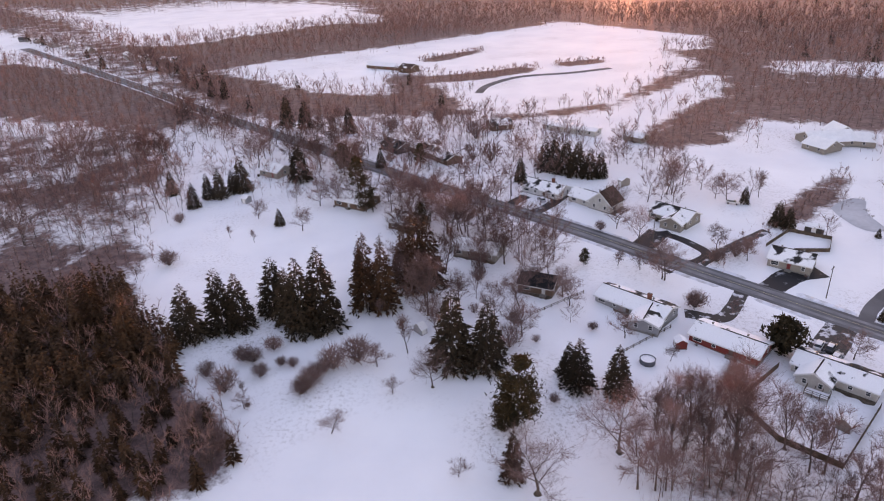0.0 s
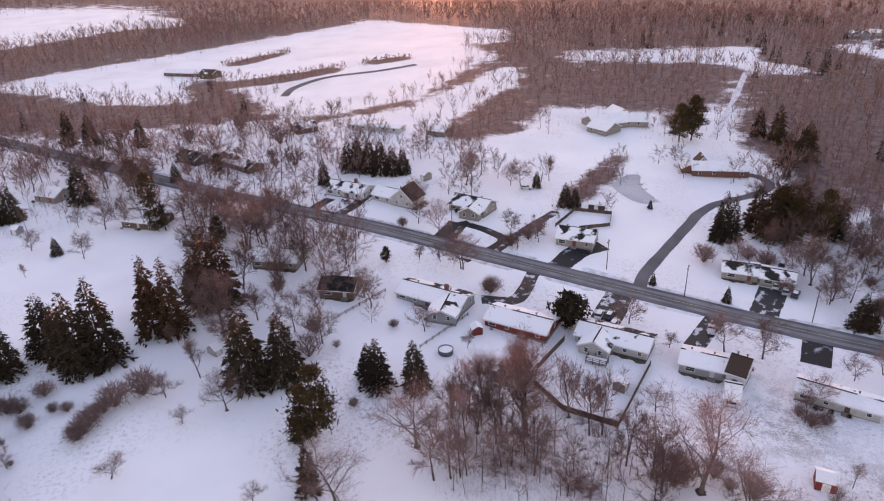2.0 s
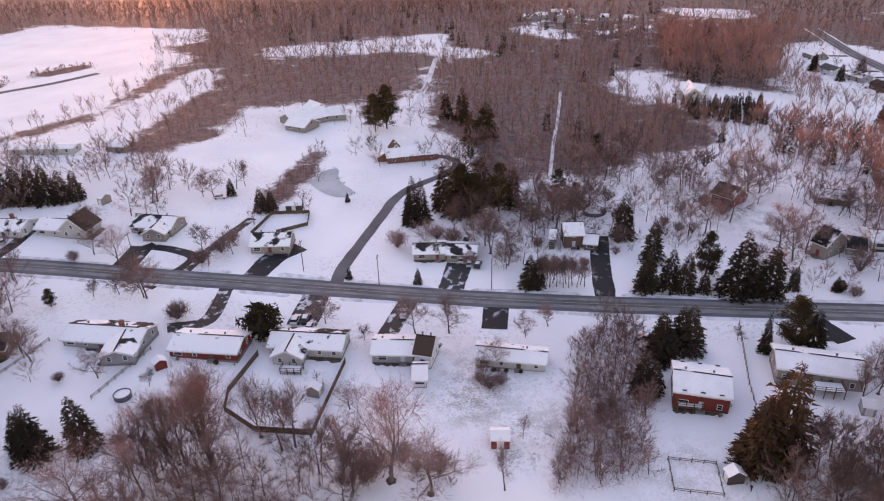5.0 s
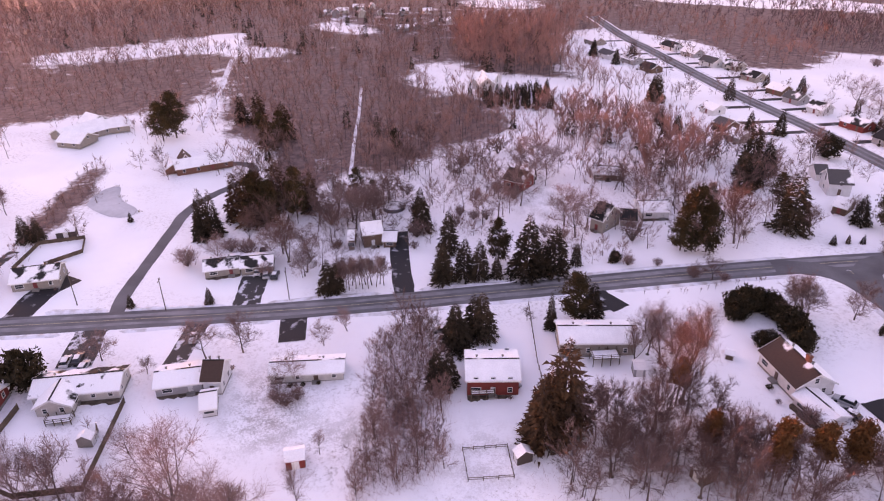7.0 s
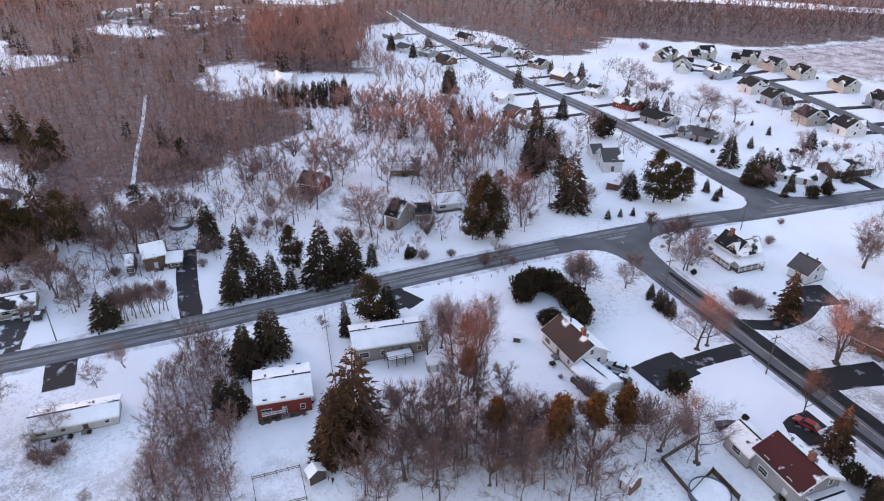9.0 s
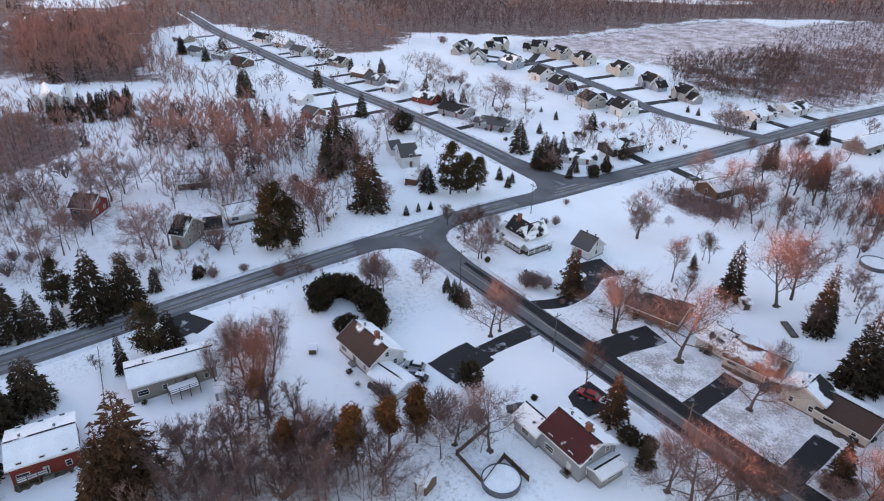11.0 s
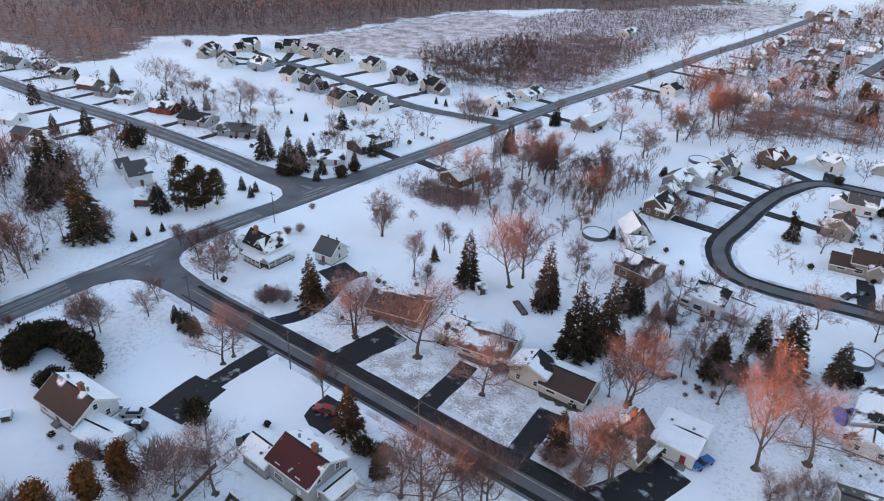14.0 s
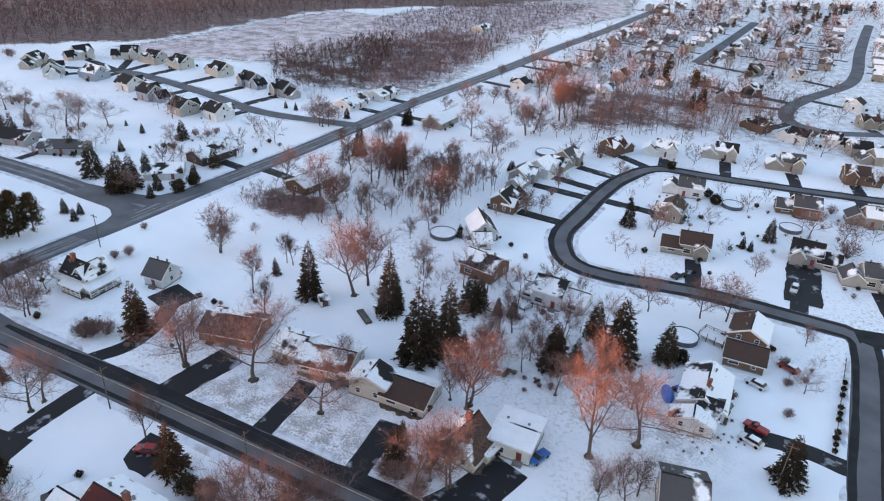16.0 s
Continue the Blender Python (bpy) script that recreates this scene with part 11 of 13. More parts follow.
far_trees("bare_far", [(164.6, -517.6, 11.2), (171.6, -545.4, 9.0), (111.8, -523.5, 8.5), (51.8, -466.0, 10.2), (109.8, -503.3, 10.3), (119.4, -463.6, 9.4), (102.6, -444.4, 8.4), (163.7, -513.6, 7.0), (147.0, -465.7, 11.2), (172.6, -507.0, 7.3), (118.4, -529.5, 9.6), (128.8, -499.4, 10.8), (99.0, -444.0, 7.5), (177.1, -499.0, 8.6), (169.0, -516.6, 7.1), (112.7, -438.3, 9.3), (125.3, -460.7, 8.2), (49.3, -449.8, 11.2), (98.5, -504.6, 9.0), (121.0, -447.9, 10.1), (129.3, -553.1, 9.7), (-10.6, -454.9, 8.7)], 11)
far_trees("red_far", [(90.3, -436.2, 9.1), (-18.0, -410.0, 7.6), (1.8, -399.7, 10.4), (17.8, -412.9, 11.2), (78.4, -372.3, 10.6), (47.2, -379.0, 11.2), (26.9, -440.7, 7.8)], 5)
far_trees("red_far", [(108.0, -483.3, 7.9), (163.8, -518.6, 10.5), (142.5, -458.0, 9.0), (-27.4, -454.0, 10.4), (121.1, -492.3, 9.0), (82.3, -482.3, 9.1), (163.6, -561.0, 8.2), (181.9, -498.4, 10.8)], 11)
far_trees("bare_far", [(51.4, -310.5, 3.7), (32.9, -281.9, 3.1), (-1.4, -317.3, 6.5), (24.0, -299.1, 7.4), (49.7, -322.3, 4.8), (78.0, -281.2, 6.0), (24.7, -327.9, 6.2), (17.2, -284.5, 4.7), (82.2, -311.8, 4.4), (45.4, -270.1, 6.0), (46.4, -244.9, 5.3), (13.5, -267.9, 3.6), (15.2, -320.4, 6.5), (83.9, -272.5, 3.5), (-13.6, -322.0, 3.4), (31.2, -304.9, 5.3), (41.0, -267.0, 4.8), (17.3, -322.2, 5.5)], 3)
far_trees("bare_far", [(-20.5, -373.2, 7.2), (-13.0, -364.0, 3.7), (6.5, -373.1, 6.0), (-24.5, -372.4, 7.1), (19.4, -358.0, 5.7), (17.8, -373.0, 6.6)], 5)
far_trees("red_far", [(44.8, -286.6, 3.8), (-15.8, -310.2, 6.0), (82.2, -288.8, 5.2), (10.8, -332.7, 5.4), (-20.9, -316.7, 5.0)], 3)
far_trees("red_far", [(38.3, -356.1, 7.6)], 5)
far_trees("scrub", [(-9.3, -335.0, 3.9), (74.9, -298.1, 3.5), (-13.8, -302.5, 6.9)], 3)
far_trees("bare_far", [(190.8, -253.0, 6.6), (197.4, -248.9, 8.9), (183.7, -268.2, 5.3), (188.2, -249.9, 6.7), (194.4, -243.0, 8.7), (185.8, -263.7, 6.7), (187.0, -261.4, 5.7), (197.8, -252.8, 7.1)], 3)
far_trees("bare_far", [(256.1, -237.8, 8.4), (275.7, -247.8, 5.2), (279.9, -244.0, 5.3), (187.3, -270.2, 9.8), (263.9, -241.1, 9.8), (197.4, -265.8, 9.5), (230.6, -243.4, 5.8), (185.4, -280.3, 6.5), (257.1, -246.9, 6.9), (192.6, -286.8, 6.9), (183.5, -286.1, 9.6)], 5)
far_trees("spruce", [(201.3, -240.5, 6.1), (184.3, -255.3, 9.0), (201.0, -240.2, 7.9)], 3)
far_trees("spruce", [(236.4, -238.1, 8.0), (274.7, -247.2, 7.1), (271.4, -238.7, 8.7)], 5)
far_trees("bare_far", [(226.7, -167.4, 11.2), (236.1, -166.7, 8.9)], 3)
far_trees("bare_far", [(250.0, -208.0, 8.4), (253.3, -190.2, 8.6), (260.2, -170.1, 12.0), (261.7, -180.6, 11.3)], 5)
far_trees("bare_far", [(414.8, -177.1, 8.2), (408.5, -192.5, 8.1), (417.4, -187.4, 6.3), (387.2, -172.3, 7.2), (421.8, -187.3, 6.7), (414.4, -181.5, 9.0)], 11)
far_trees("red_far", [(233.7, -198.4, 7.1), (229.6, -201.3, 7.1)], 3)
far_trees("red_far", [(336.6, -179.5, 7.9), (253.8, -196.8, 10.8), (336.6, -184.2, 8.9)], 5)
far_trees("red_far", [(433.3, -177.0, 7.5), (357.6, -190.6, 7.8)], 11)
far_trees("bare_far", [(189.2, -135.5, 8.4), (210.4, -115.8, 11.4), (206.5, -130.1, 10.8), (228.5, -126.6, 8.1), (220.2, -129.4, 10.2), (190.1, -123.7, 10.4), (227.9, -120.0, 10.8), (193.7, -111.2, 9.2), (201.6, -135.9, 11.5), (194.9, -140.2, 9.1), (207.2, -106.1, 7.7), (210.7, -136.6, 9.1), (221.9, -119.3, 9.1), (230.1, -120.7, 7.8)], 3)
far_trees("red_far", [(205.0, -124.3, 9.9), (214.6, -127.6, 10.0), (239.0, -118.5, 7.6), (193.1, -137.9, 7.5), (235.2, -126.6, 10.4), (228.3, -119.4, 8.1)], 3)
far_trees("slim_far", [(211.7, -135.1, 11.1), (220.5, -129.1, 9.6), (245.8, -110.8, 8.0), (195.2, -132.4, 8.0), (232.6, -105.9, 9.5), (212.8, -140.2, 8.3), (248.8, -110.3, 10.2)], 3)
far_trees("bare_far", [(144.4, 145.3, 11.1)], 3)
far_trees("bare_far", [(158.7, 189.6, 12.1), (159.6, 230.3, 10.6), (137.8, 282.8, 13.7), (179.3, 197.5, 11.2), (183.1, 239.0, 10.5), (145.4, 226.2, 9.6), (192.8, 241.4, 13.1), (180.8, 221.5, 11.5)], 5)
far_trees("bare_far", [(184.8, 314.7, 10.1), (150.2, 363.3, 9.9), (153.8, 356.6, 13.4), (158.0, 386.7, 12.7), (143.6, 303.7, 12.8), (154.7, 348.3, 10.9), (140.9, 316.1, 11.0), (157.9, 340.5, 13.7)], 11)
far_trees("red_far", [(156.9, 148.1, 12.5), (146.6, 165.8, 11.0), (142.9, 172.1, 12.8)], 3)
far_trees("red_far", [(154.5, 251.7, 9.8), (137.4, 267.3, 11.6), (141.9, 272.0, 10.4), (153.8, 250.1, 11.1), (149.8, 255.2, 9.4), (180.5, 263.5, 9.4), (179.4, 261.6, 11.9), (192.6, 242.8, 11.2), (182.3, 225.9, 9.8), (159.3, 272.7, 10.0), (155.3, 281.0, 10.3), (154.2, 255.3, 12.9), (153.1, 216.0, 14.0)], 5)
far_trees("red_far", [(190.2, 273.9, 12.9), (147.1, 355.3, 11.5), (153.4, 372.4, 11.3), (153.2, 362.7, 10.9), (152.9, 345.8, 10.4)], 11)
far_trees("red_far", [(224.7, 58.5, 8.3)], 3)
far_trees("red_far", [(276.5, 26.2, 9.6), (286.1, 49.2, 9.2)], 5)
far_trees("bare_far", [(234.0, 106.0, 9.5), (239.2, 89.9, 10.9), (282.2, 56.7, 8.0), (272.4, 44.0, 9.3), (251.9, 62.8, 7.3)], 5)
far_trees("bare_far", [(214.7, 111.6, 8.2), (254.6, 152.9, 8.7), (249.2, 126.3, 8.1), (230.8, 229.6, 8.6), (241.7, 111.6, 8.4), (225.9, 209.7, 10.4), (230.4, 175.3, 10.5), (234.4, 170.3, 12.7), (242.8, 128.3, 10.9), (228.9, 117.3, 11.8), (234.5, 199.2, 11.9), (211.4, 178.6, 11.4), (199.4, 170.4, 10.1), (224.0, 180.8, 9.9), (237.4, 224.1, 9.5), (262.3, 160.6, 8.2), (207.4, 153.8, 8.2), (207.1, 162.2, 10.3), (237.6, 133.0, 9.3), (217.5, 181.8, 10.4), (213.7, 155.5, 10.7), (261.0, 155.9, 11.3), (254.7, 137.4, 11.9), (245.9, 125.2, 10.2), (217.0, 142.5, 10.2), (222.0, 216.3, 12.3), (199.4, 157.0, 12.9)], 5)
far_trees("red_far", [(211.9, 105.3, 9.0)], 3)
far_trees("red_far", [(209.9, 114.1, 11.2), (220.4, 163.8, 9.3), (247.7, 148.0, 12.2), (237.6, 144.4, 11.3), (239.7, 141.2, 8.6), (234.9, 195.9, 8.7), (233.7, 113.3, 11.7), (228.4, 231.7, 10.4), (228.8, 170.5, 10.8), (232.2, 212.7, 9.3), (230.4, 167.7, 9.7), (229.6, 225.2, 10.8)], 5)
plant("bush", [(-13.5, -236.7, 1.2), (-13.3, -234.2, 1.2), (-13.1, -231.8, 1.2), (-12.8, -227.3, 1.2), (-12.7, -225.0, 1.2), (-12.5, -222.9, 1.2), (-12.3, -218.7, 1.2), (-12.1, -216.7, 1.2), (-12.0, -214.8, 1.1), (-11.9, -212.8, 1.1)])
far_trees("scrub", [(11.5, -206.1, 0.5), (12.8, -205.9, 0.7), (10.0, -199.7, 0.7), (3.3, -206.1, 0.5), (10.8, -206.1, 0.4), (14.9, -203.6, 0.5), (7.1, -207.0, 0.6), (16.3, -203.9, 0.4), (5.7, -207.2, 0.4), (8.0, -205.4, 0.7), (9.1, -205.2, 0.5), (18.1, -199.3, 0.4), (15.7, -202.7, 0.6), (16.2, -199.1, 0.6), (12.0, -201.7, 0.6), (4.4, -206.3, 0.6), (16.5, -203.4, 0.3), (4.6, -204.8, 0.3), (11.0, -200.8, 0.5), (7.4, -205.2, 0.4), (5.5, -207.0, 0.4), (8.5, -201.6, 0.6), (6.0, -205.2, 0.5), (10.8, -204.6, 0.4), (13.1, -198.5, 0.6), (14.1, -202.6, 0.4)], 1)
far_trees("scrub", [(-2.6, -229.6, 2.4), (-7.0, -237.7, 1.0), (-3.4, -219.0, 2.4), (-1.7, -237.1, 2.6), (-6.0, -232.9, 1.6)], 1)
far_trees("bare", [(-2.9, -233.3, 2.0), (-4.3, -230.4, 2.2), (-7.0, -238.6, 2.4), (-8.5, -240.5, 2.9), (0.0, -236.6, 2.2)], 3)
far_trees("scrub", [(51.7, -172.0, 1.6), (50.0, -171.8, 1.1), (51.7, -170.1, 2.0), (54.1, -172.3, 1.4)], 1)
far_trees("scrub", [(52.8, -201.4, 1.1), (50.5, -201.3, 1.5), (42.9, -202.1, 1.2), (43.8, -203.1, 1.3), (44.1, -202.7, 0.9), (40.5, -202.3, 0.7), (50.0, -203.7, 0.9), (50.3, -202.4, 1.5), (43.6, -203.7, 0.9), (44.6, -203.9, 0.7), (50.5, -203.3, 1.1), (46.5, -202.8, 1.2), (49.0, -203.1, 1.5), (51.7, -201.5, 1.2), (40.8, -202.6, 0.8), (40.7, -203.3, 1.4)], 1)
plant("spruce", [(154.8, -52.1, 13.1), (160.7, -56.8, 11.5)])
far_trees("bare_far", [(232.8, -33.8, 6.8), (231.2, -18.7, 8.4), (238.0, -65.8, 8.3), (241.3, -18.9, 3.1), (208.8, -28.6, 6.7), (230.3, -66.7, 3.9), (244.2, -35.9, 5.9), (262.7, -71.5, 7.2), (209.8, -49.8, 7.3), (232.9, -66.0, 4.8), (234.2, -20.7, 3.3), (244.0, -61.4, 8.4), (245.7, -52.0, 6.4), (235.0, -51.5, 6.2), (249.0, -38.2, 7.0), (243.3, -28.3, 7.2), (245.5, -35.1, 8.1), (255.7, -61.1, 7.5), (221.5, -59.9, 7.0), (201.0, -32.3, 4.7), (210.6, -43.0, 3.1), (233.4, -29.2, 7.8)], 3)
far_trees("scrub", [(215.1, -46.0, 7.3), (228.9, -18.9, 7.1), (235.1, -42.4, 3.6), (230.4, -46.9, 7.5), (207.3, -44.8, 3.3), (222.2, -68.8, 4.6), (247.5, -44.5, 5.1), (262.2, -63.9, 3.0), (238.6, -67.7, 4.5), (236.5, -16.9, 5.7)], 3)
far_trees("scrub", [(268.4, -66.0, 6.0), (280.1, -81.9, 8.8)], 5)
far_trees("bare_far", [(104.3, 95.3, 5.7), (102.4, 122.8, 4.9), (117.2, 111.7, 6.5), (101.7, 109.0, 3.1), (100.7, 118.1, 4.2), (120.6, 101.0, 4.9), (101.2, 111.2, 5.3), (125.6, 86.5, 5.8), (120.8, 108.6, 2.7), (106.5, 116.6, 4.1)], 3)
far_trees("scrub", [(109.7, 124.0, 5.5), (96.4, 94.9, 2.1), (114.4, 95.9, 4.3), (111.3, 107.1, 3.3), (112.3, 87.1, 2.5), (106.0, 90.3, 6.9)], 3)
far_trees("bare_far", [(237.4, -285.4, 10.8), (238.9, -243.8, 9.0), (233.4, -250.0, 6.8), (252.2, -291.3, 8.6)], 5)
far_trees("red_far", [(203.1, -249.2, 7.4)], 3)
far_trees("scrub", [(184.8, -257.1, 1.0)], 3)
far_trees("scrub", [(250.7, -245.4, 1.6), (196.6, -279.4, 1.5), (189.1, -271.3, 1.7), (179.4, -284.0, 2.0), (210.0, -269.8, 1.2), (247.6, -239.8, 2.0), (201.0, -277.7, 1.1), (200.2, -278.0, 2.1), (215.9, -267.4, 2.2), (194.5, -263.0, 1.5)], 5)
far_trees("bush", [(182.8, -274.1, 1.9)], 3)
far_trees("bush", [(259.9, -237.2, 1.8), (231.8, -235.3, 2.1), (223.3, -230.8, 1.7), (256.7, -239.7, 1.7), (192.4, -263.7, 2.1), (213.2, -259.1, 1.9), (212.9, -261.2, 1.6), (209.8, -260.2, 2.0), (185.4, -285.0, 1.8), (217.1, -255.9, 1.1)], 5)
far_trees("bare_far", [(77.2, -243.6, 8.9)], 3)
far_trees("bare_far", [(56.1, -433.3, 9.5), (81.3, -421.6, 10.9)], 5)
far_trees("bare_far", [(93.9, -519.7, 9.9), (78.9, -480.4, 7.9), (123.8, -480.3, 9.9), (75.1, -524.9, 10.4), (94.3, -588.8, 7.2), (91.7, -711.0, 6.9), (95.8, -622.9, 9.1), (129.9, -729.9, 9.3), (74.4, -599.6, 6.3), (108.1, -705.5, 6.9), (79.0, -475.9, 10.6), (135.0, -500.2, 6.2), (94.2, -746.4, 7.4), (127.7, -431.8, 9.1), (84.8, -478.3, 10.8), (133.1, -771.5, 7.4), (123.6, -660.3, 6.5), (74.7, -463.3, 7.4), (52.0, -459.8, 6.8), (107.5, -849.0, 9.8), (91.3, -647.1, 6.4), (81.0, -539.4, 7.5), (58.9, -481.7, 8.1), (121.4, -470.0, 9.0), (117.2, -701.6, 6.7), (82.0, -705.3, 10.7), (123.5, -660.9, 6.8), (131.4, -475.0, 8.7), (134.2, -774.8, 7.8), (116.4, -522.8, 9.4)], 11)
far_trees("bare_far", [(115.2, -623.7, 10.2), (115.4, -570.2, 6.3), (139.3, -595.6, 9.1), (105.0, -863.8, 7.4), (89.6, -447.3, 9.2), (121.2, -553.8, 9.6), (91.9, -576.6, 10.8), (84.3, -638.9, 9.1), (105.9, -662.3, 8.4), (77.5, -670.2, 6.6), (160.4, -594.7, 6.2), (102.8, -765.2, 8.6), (110.8, -612.5, 6.0), (121.8, -753.9, 8.0), (63.7, -448.0, 9.4), (78.6, -676.8, 8.8), (100.1, -564.5, 8.6), (102.2, -591.5, 8.6)], 11)
far_trees("red_far", [(108.3, -583.8, 10.5), (119.4, -634.8, 7.8), (154.1, -723.6, 10.9), (130.9, -690.0, 6.4), (136.8, -454.0, 10.9), (157.1, -611.8, 10.9), (121.0, -621.6, 8.2), (128.2, -687.9, 9.5), (136.6, -539.6, 10.6), (129.4, -721.9, 9.2), (99.3, -550.2, 8.5), (119.1, -742.0, 9.1), (79.6, -450.7, 6.6), (120.8, -507.1, 8.4), (107.9, -572.4, 9.0), (94.4, -449.1, 8.0), (112.3, -471.6, 9.7), (109.1, -676.0, 8.3), (114.9, -639.8, 6.2), (96.2, -761.2, 10.8), (76.0, -520.6, 10.9), (139.4, -506.0, 10.6), (75.6, -496.1, 6.8), (130.7, -770.6, 7.4), (119.9, -665.8, 7.5), (87.1, -713.9, 9.1), (90.3, -580.0, 9.2)], 11)
far_trees("bare_far", [(73.3, -361.6, 6.4)], 5)
far_trees("red_far", [(79.5, -332.0, 9.8)], 3)
far_trees("red_far", [(82.1, -377.7, 9.4)], 5)
far_trees("scrub", [(87.0, -182.2, 0.8), (50.4, -202.6, 0.8), (119.9, -191.3, 1.3), (120.5, -185.9, 0.7), (41.9, -217.8, 0.9), (120.3, -183.6, 0.5), (95.3, -183.9, 1.1), (57.7, -196.2, 1.4), (118.7, -185.2, 0.7), (45.1, -199.2, 1.2)], 1)
far_trees("scrub", [(139.6, -190.7, 1.2), (139.7, -173.4, 0.6), (143.0, -193.3, 1.0), (146.3, -184.0, 0.8)], 3)
far_trees("bush", [(149.0, 85.9, 1.2), (138.1, 77.7, 0.8), (150.1, 58.3, 1.0), (139.6, 49.5, 1.2), (144.7, 37.2, 1.1), (156.0, 8.0, 1.2), (147.3, -20.6, 0.9), (147.1, -17.3, 1.1), (147.1, -14.4, 1.2), (157.0, -83.7, 1.1), (146.5, -76.3, 1.1), (130.6, -113.8, 1.4), (84.7, -132.2, 1.2), (85.4, -132.6, 1.0), (150.0, -181.9, 1.5), (139.7, -196.8, 0.9), (92.7, -180.9, 1.1), (94.0, -180.8, 0.9), (77.1, -182.7, 0.9), (77.2, -185.0, 1.3), (76.7, -182.2, 1.2), (42.7, -179.9, 1.3), (53.5, -180.2, 1.5), (54.0, -177.1, 1.5), (51.9, -228.1, 1.4), (18.3, -215.5, 1.1), (12.2, -241.5, 1.0), (1.2, -241.5, 1.4), (13.7, -189.9, 1.1), (12.0, -190.0, 1.4)], 7)
far_trees("bush", [(15.3, -189.5, 1.2), (76.9, -259.4, 0.9), (88.9, -258.2, 1.1), (79.6, -261.9, 1.1), (283.7, 42.3, 1.3), (285.9, 36.8, 1.3), (329.0, 93.2, 0.7), (325.5, 97.0, 1.0), (311.1, 91.3, 0.9), (260.2, 185.7, 0.9), (269.4, 187.6, 1.5), (266.9, 155.3, 0.9), (196.9, 127.9, 0.8), (197.2, 103.1, 1.5), (208.3, 8.1, 0.9), (209.9, -34.0, 1.0), (131.7, 188.3, 0.8), (132.0, 157.2, 1.2), (131.3, 158.6, 1.4), (142.6, 240.3, 0.9), (129.1, 246.8, 1.2), (141.5, 136.9, 0.8), (134.3, 124.0, 1.1), (202.4, 214.7, 1.2), (202.3, 217.0, 1.2), (185.4, 235.9, 1.3), (196.7, 229.4, 0.8), (316.0, 368.6, 1.4), (213.1, -107.9, 0.9), (242.9, -79.3, 1.4)], 7)
far_trees("bush", [(250.1, -87.4, 0.9), (243.6, -114.8, 1.4), (241.5, -119.7, 1.0), (371.3, -86.8, 1.4), (229.0, -188.9, 0.8), (200.8, -144.4, 0.9), (200.0, -145.2, 0.8), (288.1, -238.8, 1.2), (262.4, -228.0, 1.4), (237.4, -232.0, 1.2), (235.7, -233.0, 1.0), (307.8, -237.6, 0.9), (329.8, -234.2, 0.9), (341.2, -224.4, 1.2), (369.9, -235.9, 1.2), (389.5, -228.0, 1.4), (402.8, -230.3, 0.8), (408.5, -228.5, 1.2), (425.8, -218.9, 1.4), (451.8, -223.7, 0.7), (290.7, -174.9, 1.4), (288.4, -175.7, 0.9), (272.0, -174.5, 1.0), (275.0, -173.4, 1.3), (389.5, -182.2, 1.2), (417.0, -188.3, 1.3), (428.6, -169.3, 1.0), (436.1, -178.8, 1.4), (469.1, -172.9, 1.1), (470.9, -184.1, 1.2)], 7)
far_trees("bush", [(473.8, -171.7, 1.0), (354.5, -310.5, 0.8), (366.2, -307.7, 0.9), (333.8, -307.4, 1.1), (330.4, -305.0, 1.0), (334.3, -307.4, 1.1), (350.3, -332.9, 0.9), (313.5, -303.2, 1.5), (312.3, -303.1, 0.7), (342.7, -351.1, 1.2), (334.4, -342.4, 0.8), (316.1, -342.7, 0.8), (294.8, -355.3, 1.3), (302.9, -343.9, 1.2), (283.5, -311.7, 1.3), (269.9, -294.8, 1.1), (271.3, -295.0, 1.0), (238.9, -299.2, 1.4), (219.0, -302.1, 0.9), (270.0, -355.8, 1.1), (274.2, -356.4, 1.4), (271.4, -356.0, 1.1), (248.2, -338.0, 0.7), (219.1, -345.8, 1.1), (224.3, -334.5, 1.5), (228.8, -335.7, 1.3), (192.8, -345.5, 0.8), (181.1, -342.9, 0.7), (196.8, -267.1, 1.3), (136.1, -343.8, 1.5)], 7)
far_trees("bush", [(136.0, -341.5, 0.8), (136.2, -337.6, 1.1), (152.8, -255.7, 0.8), (139.7, -265.9, 0.9), (223.6, -545.2, 1.3), (198.6, -243.4, 1.2), (196.8, -244.2, 1.3), (82.8, -303.5, 0.8), (82.8, -302.0, 0.8), (85.8, -328.6, 1.0), (75.0, -331.5, 1.4), (66.4, -346.0, 0.8), (72.0, -358.3, 1.2), (65.1, -348.3, 1.0), (46.9, -367.0, 1.1), (29.4, -366.9, 1.4), (26.4, -377.6, 1.4), (24.6, -367.0, 0.8), (4.1, -378.5, 1.2), (-17.9, -367.7, 1.0), (89.3, -278.3, 1.0), (89.5, -283.1, 0.7), (41.4, -299.0, 1.0), (30.8, -320.9, 1.2), (23.4, -277.3, 1.0), (23.1, -277.1, 1.3), (-3.6, -335.2, 0.8), (-23.7, -338.7, 1.2), (-3.5, -288.7, 1.3), (-21.8, -284.3, 0.8)], 7)
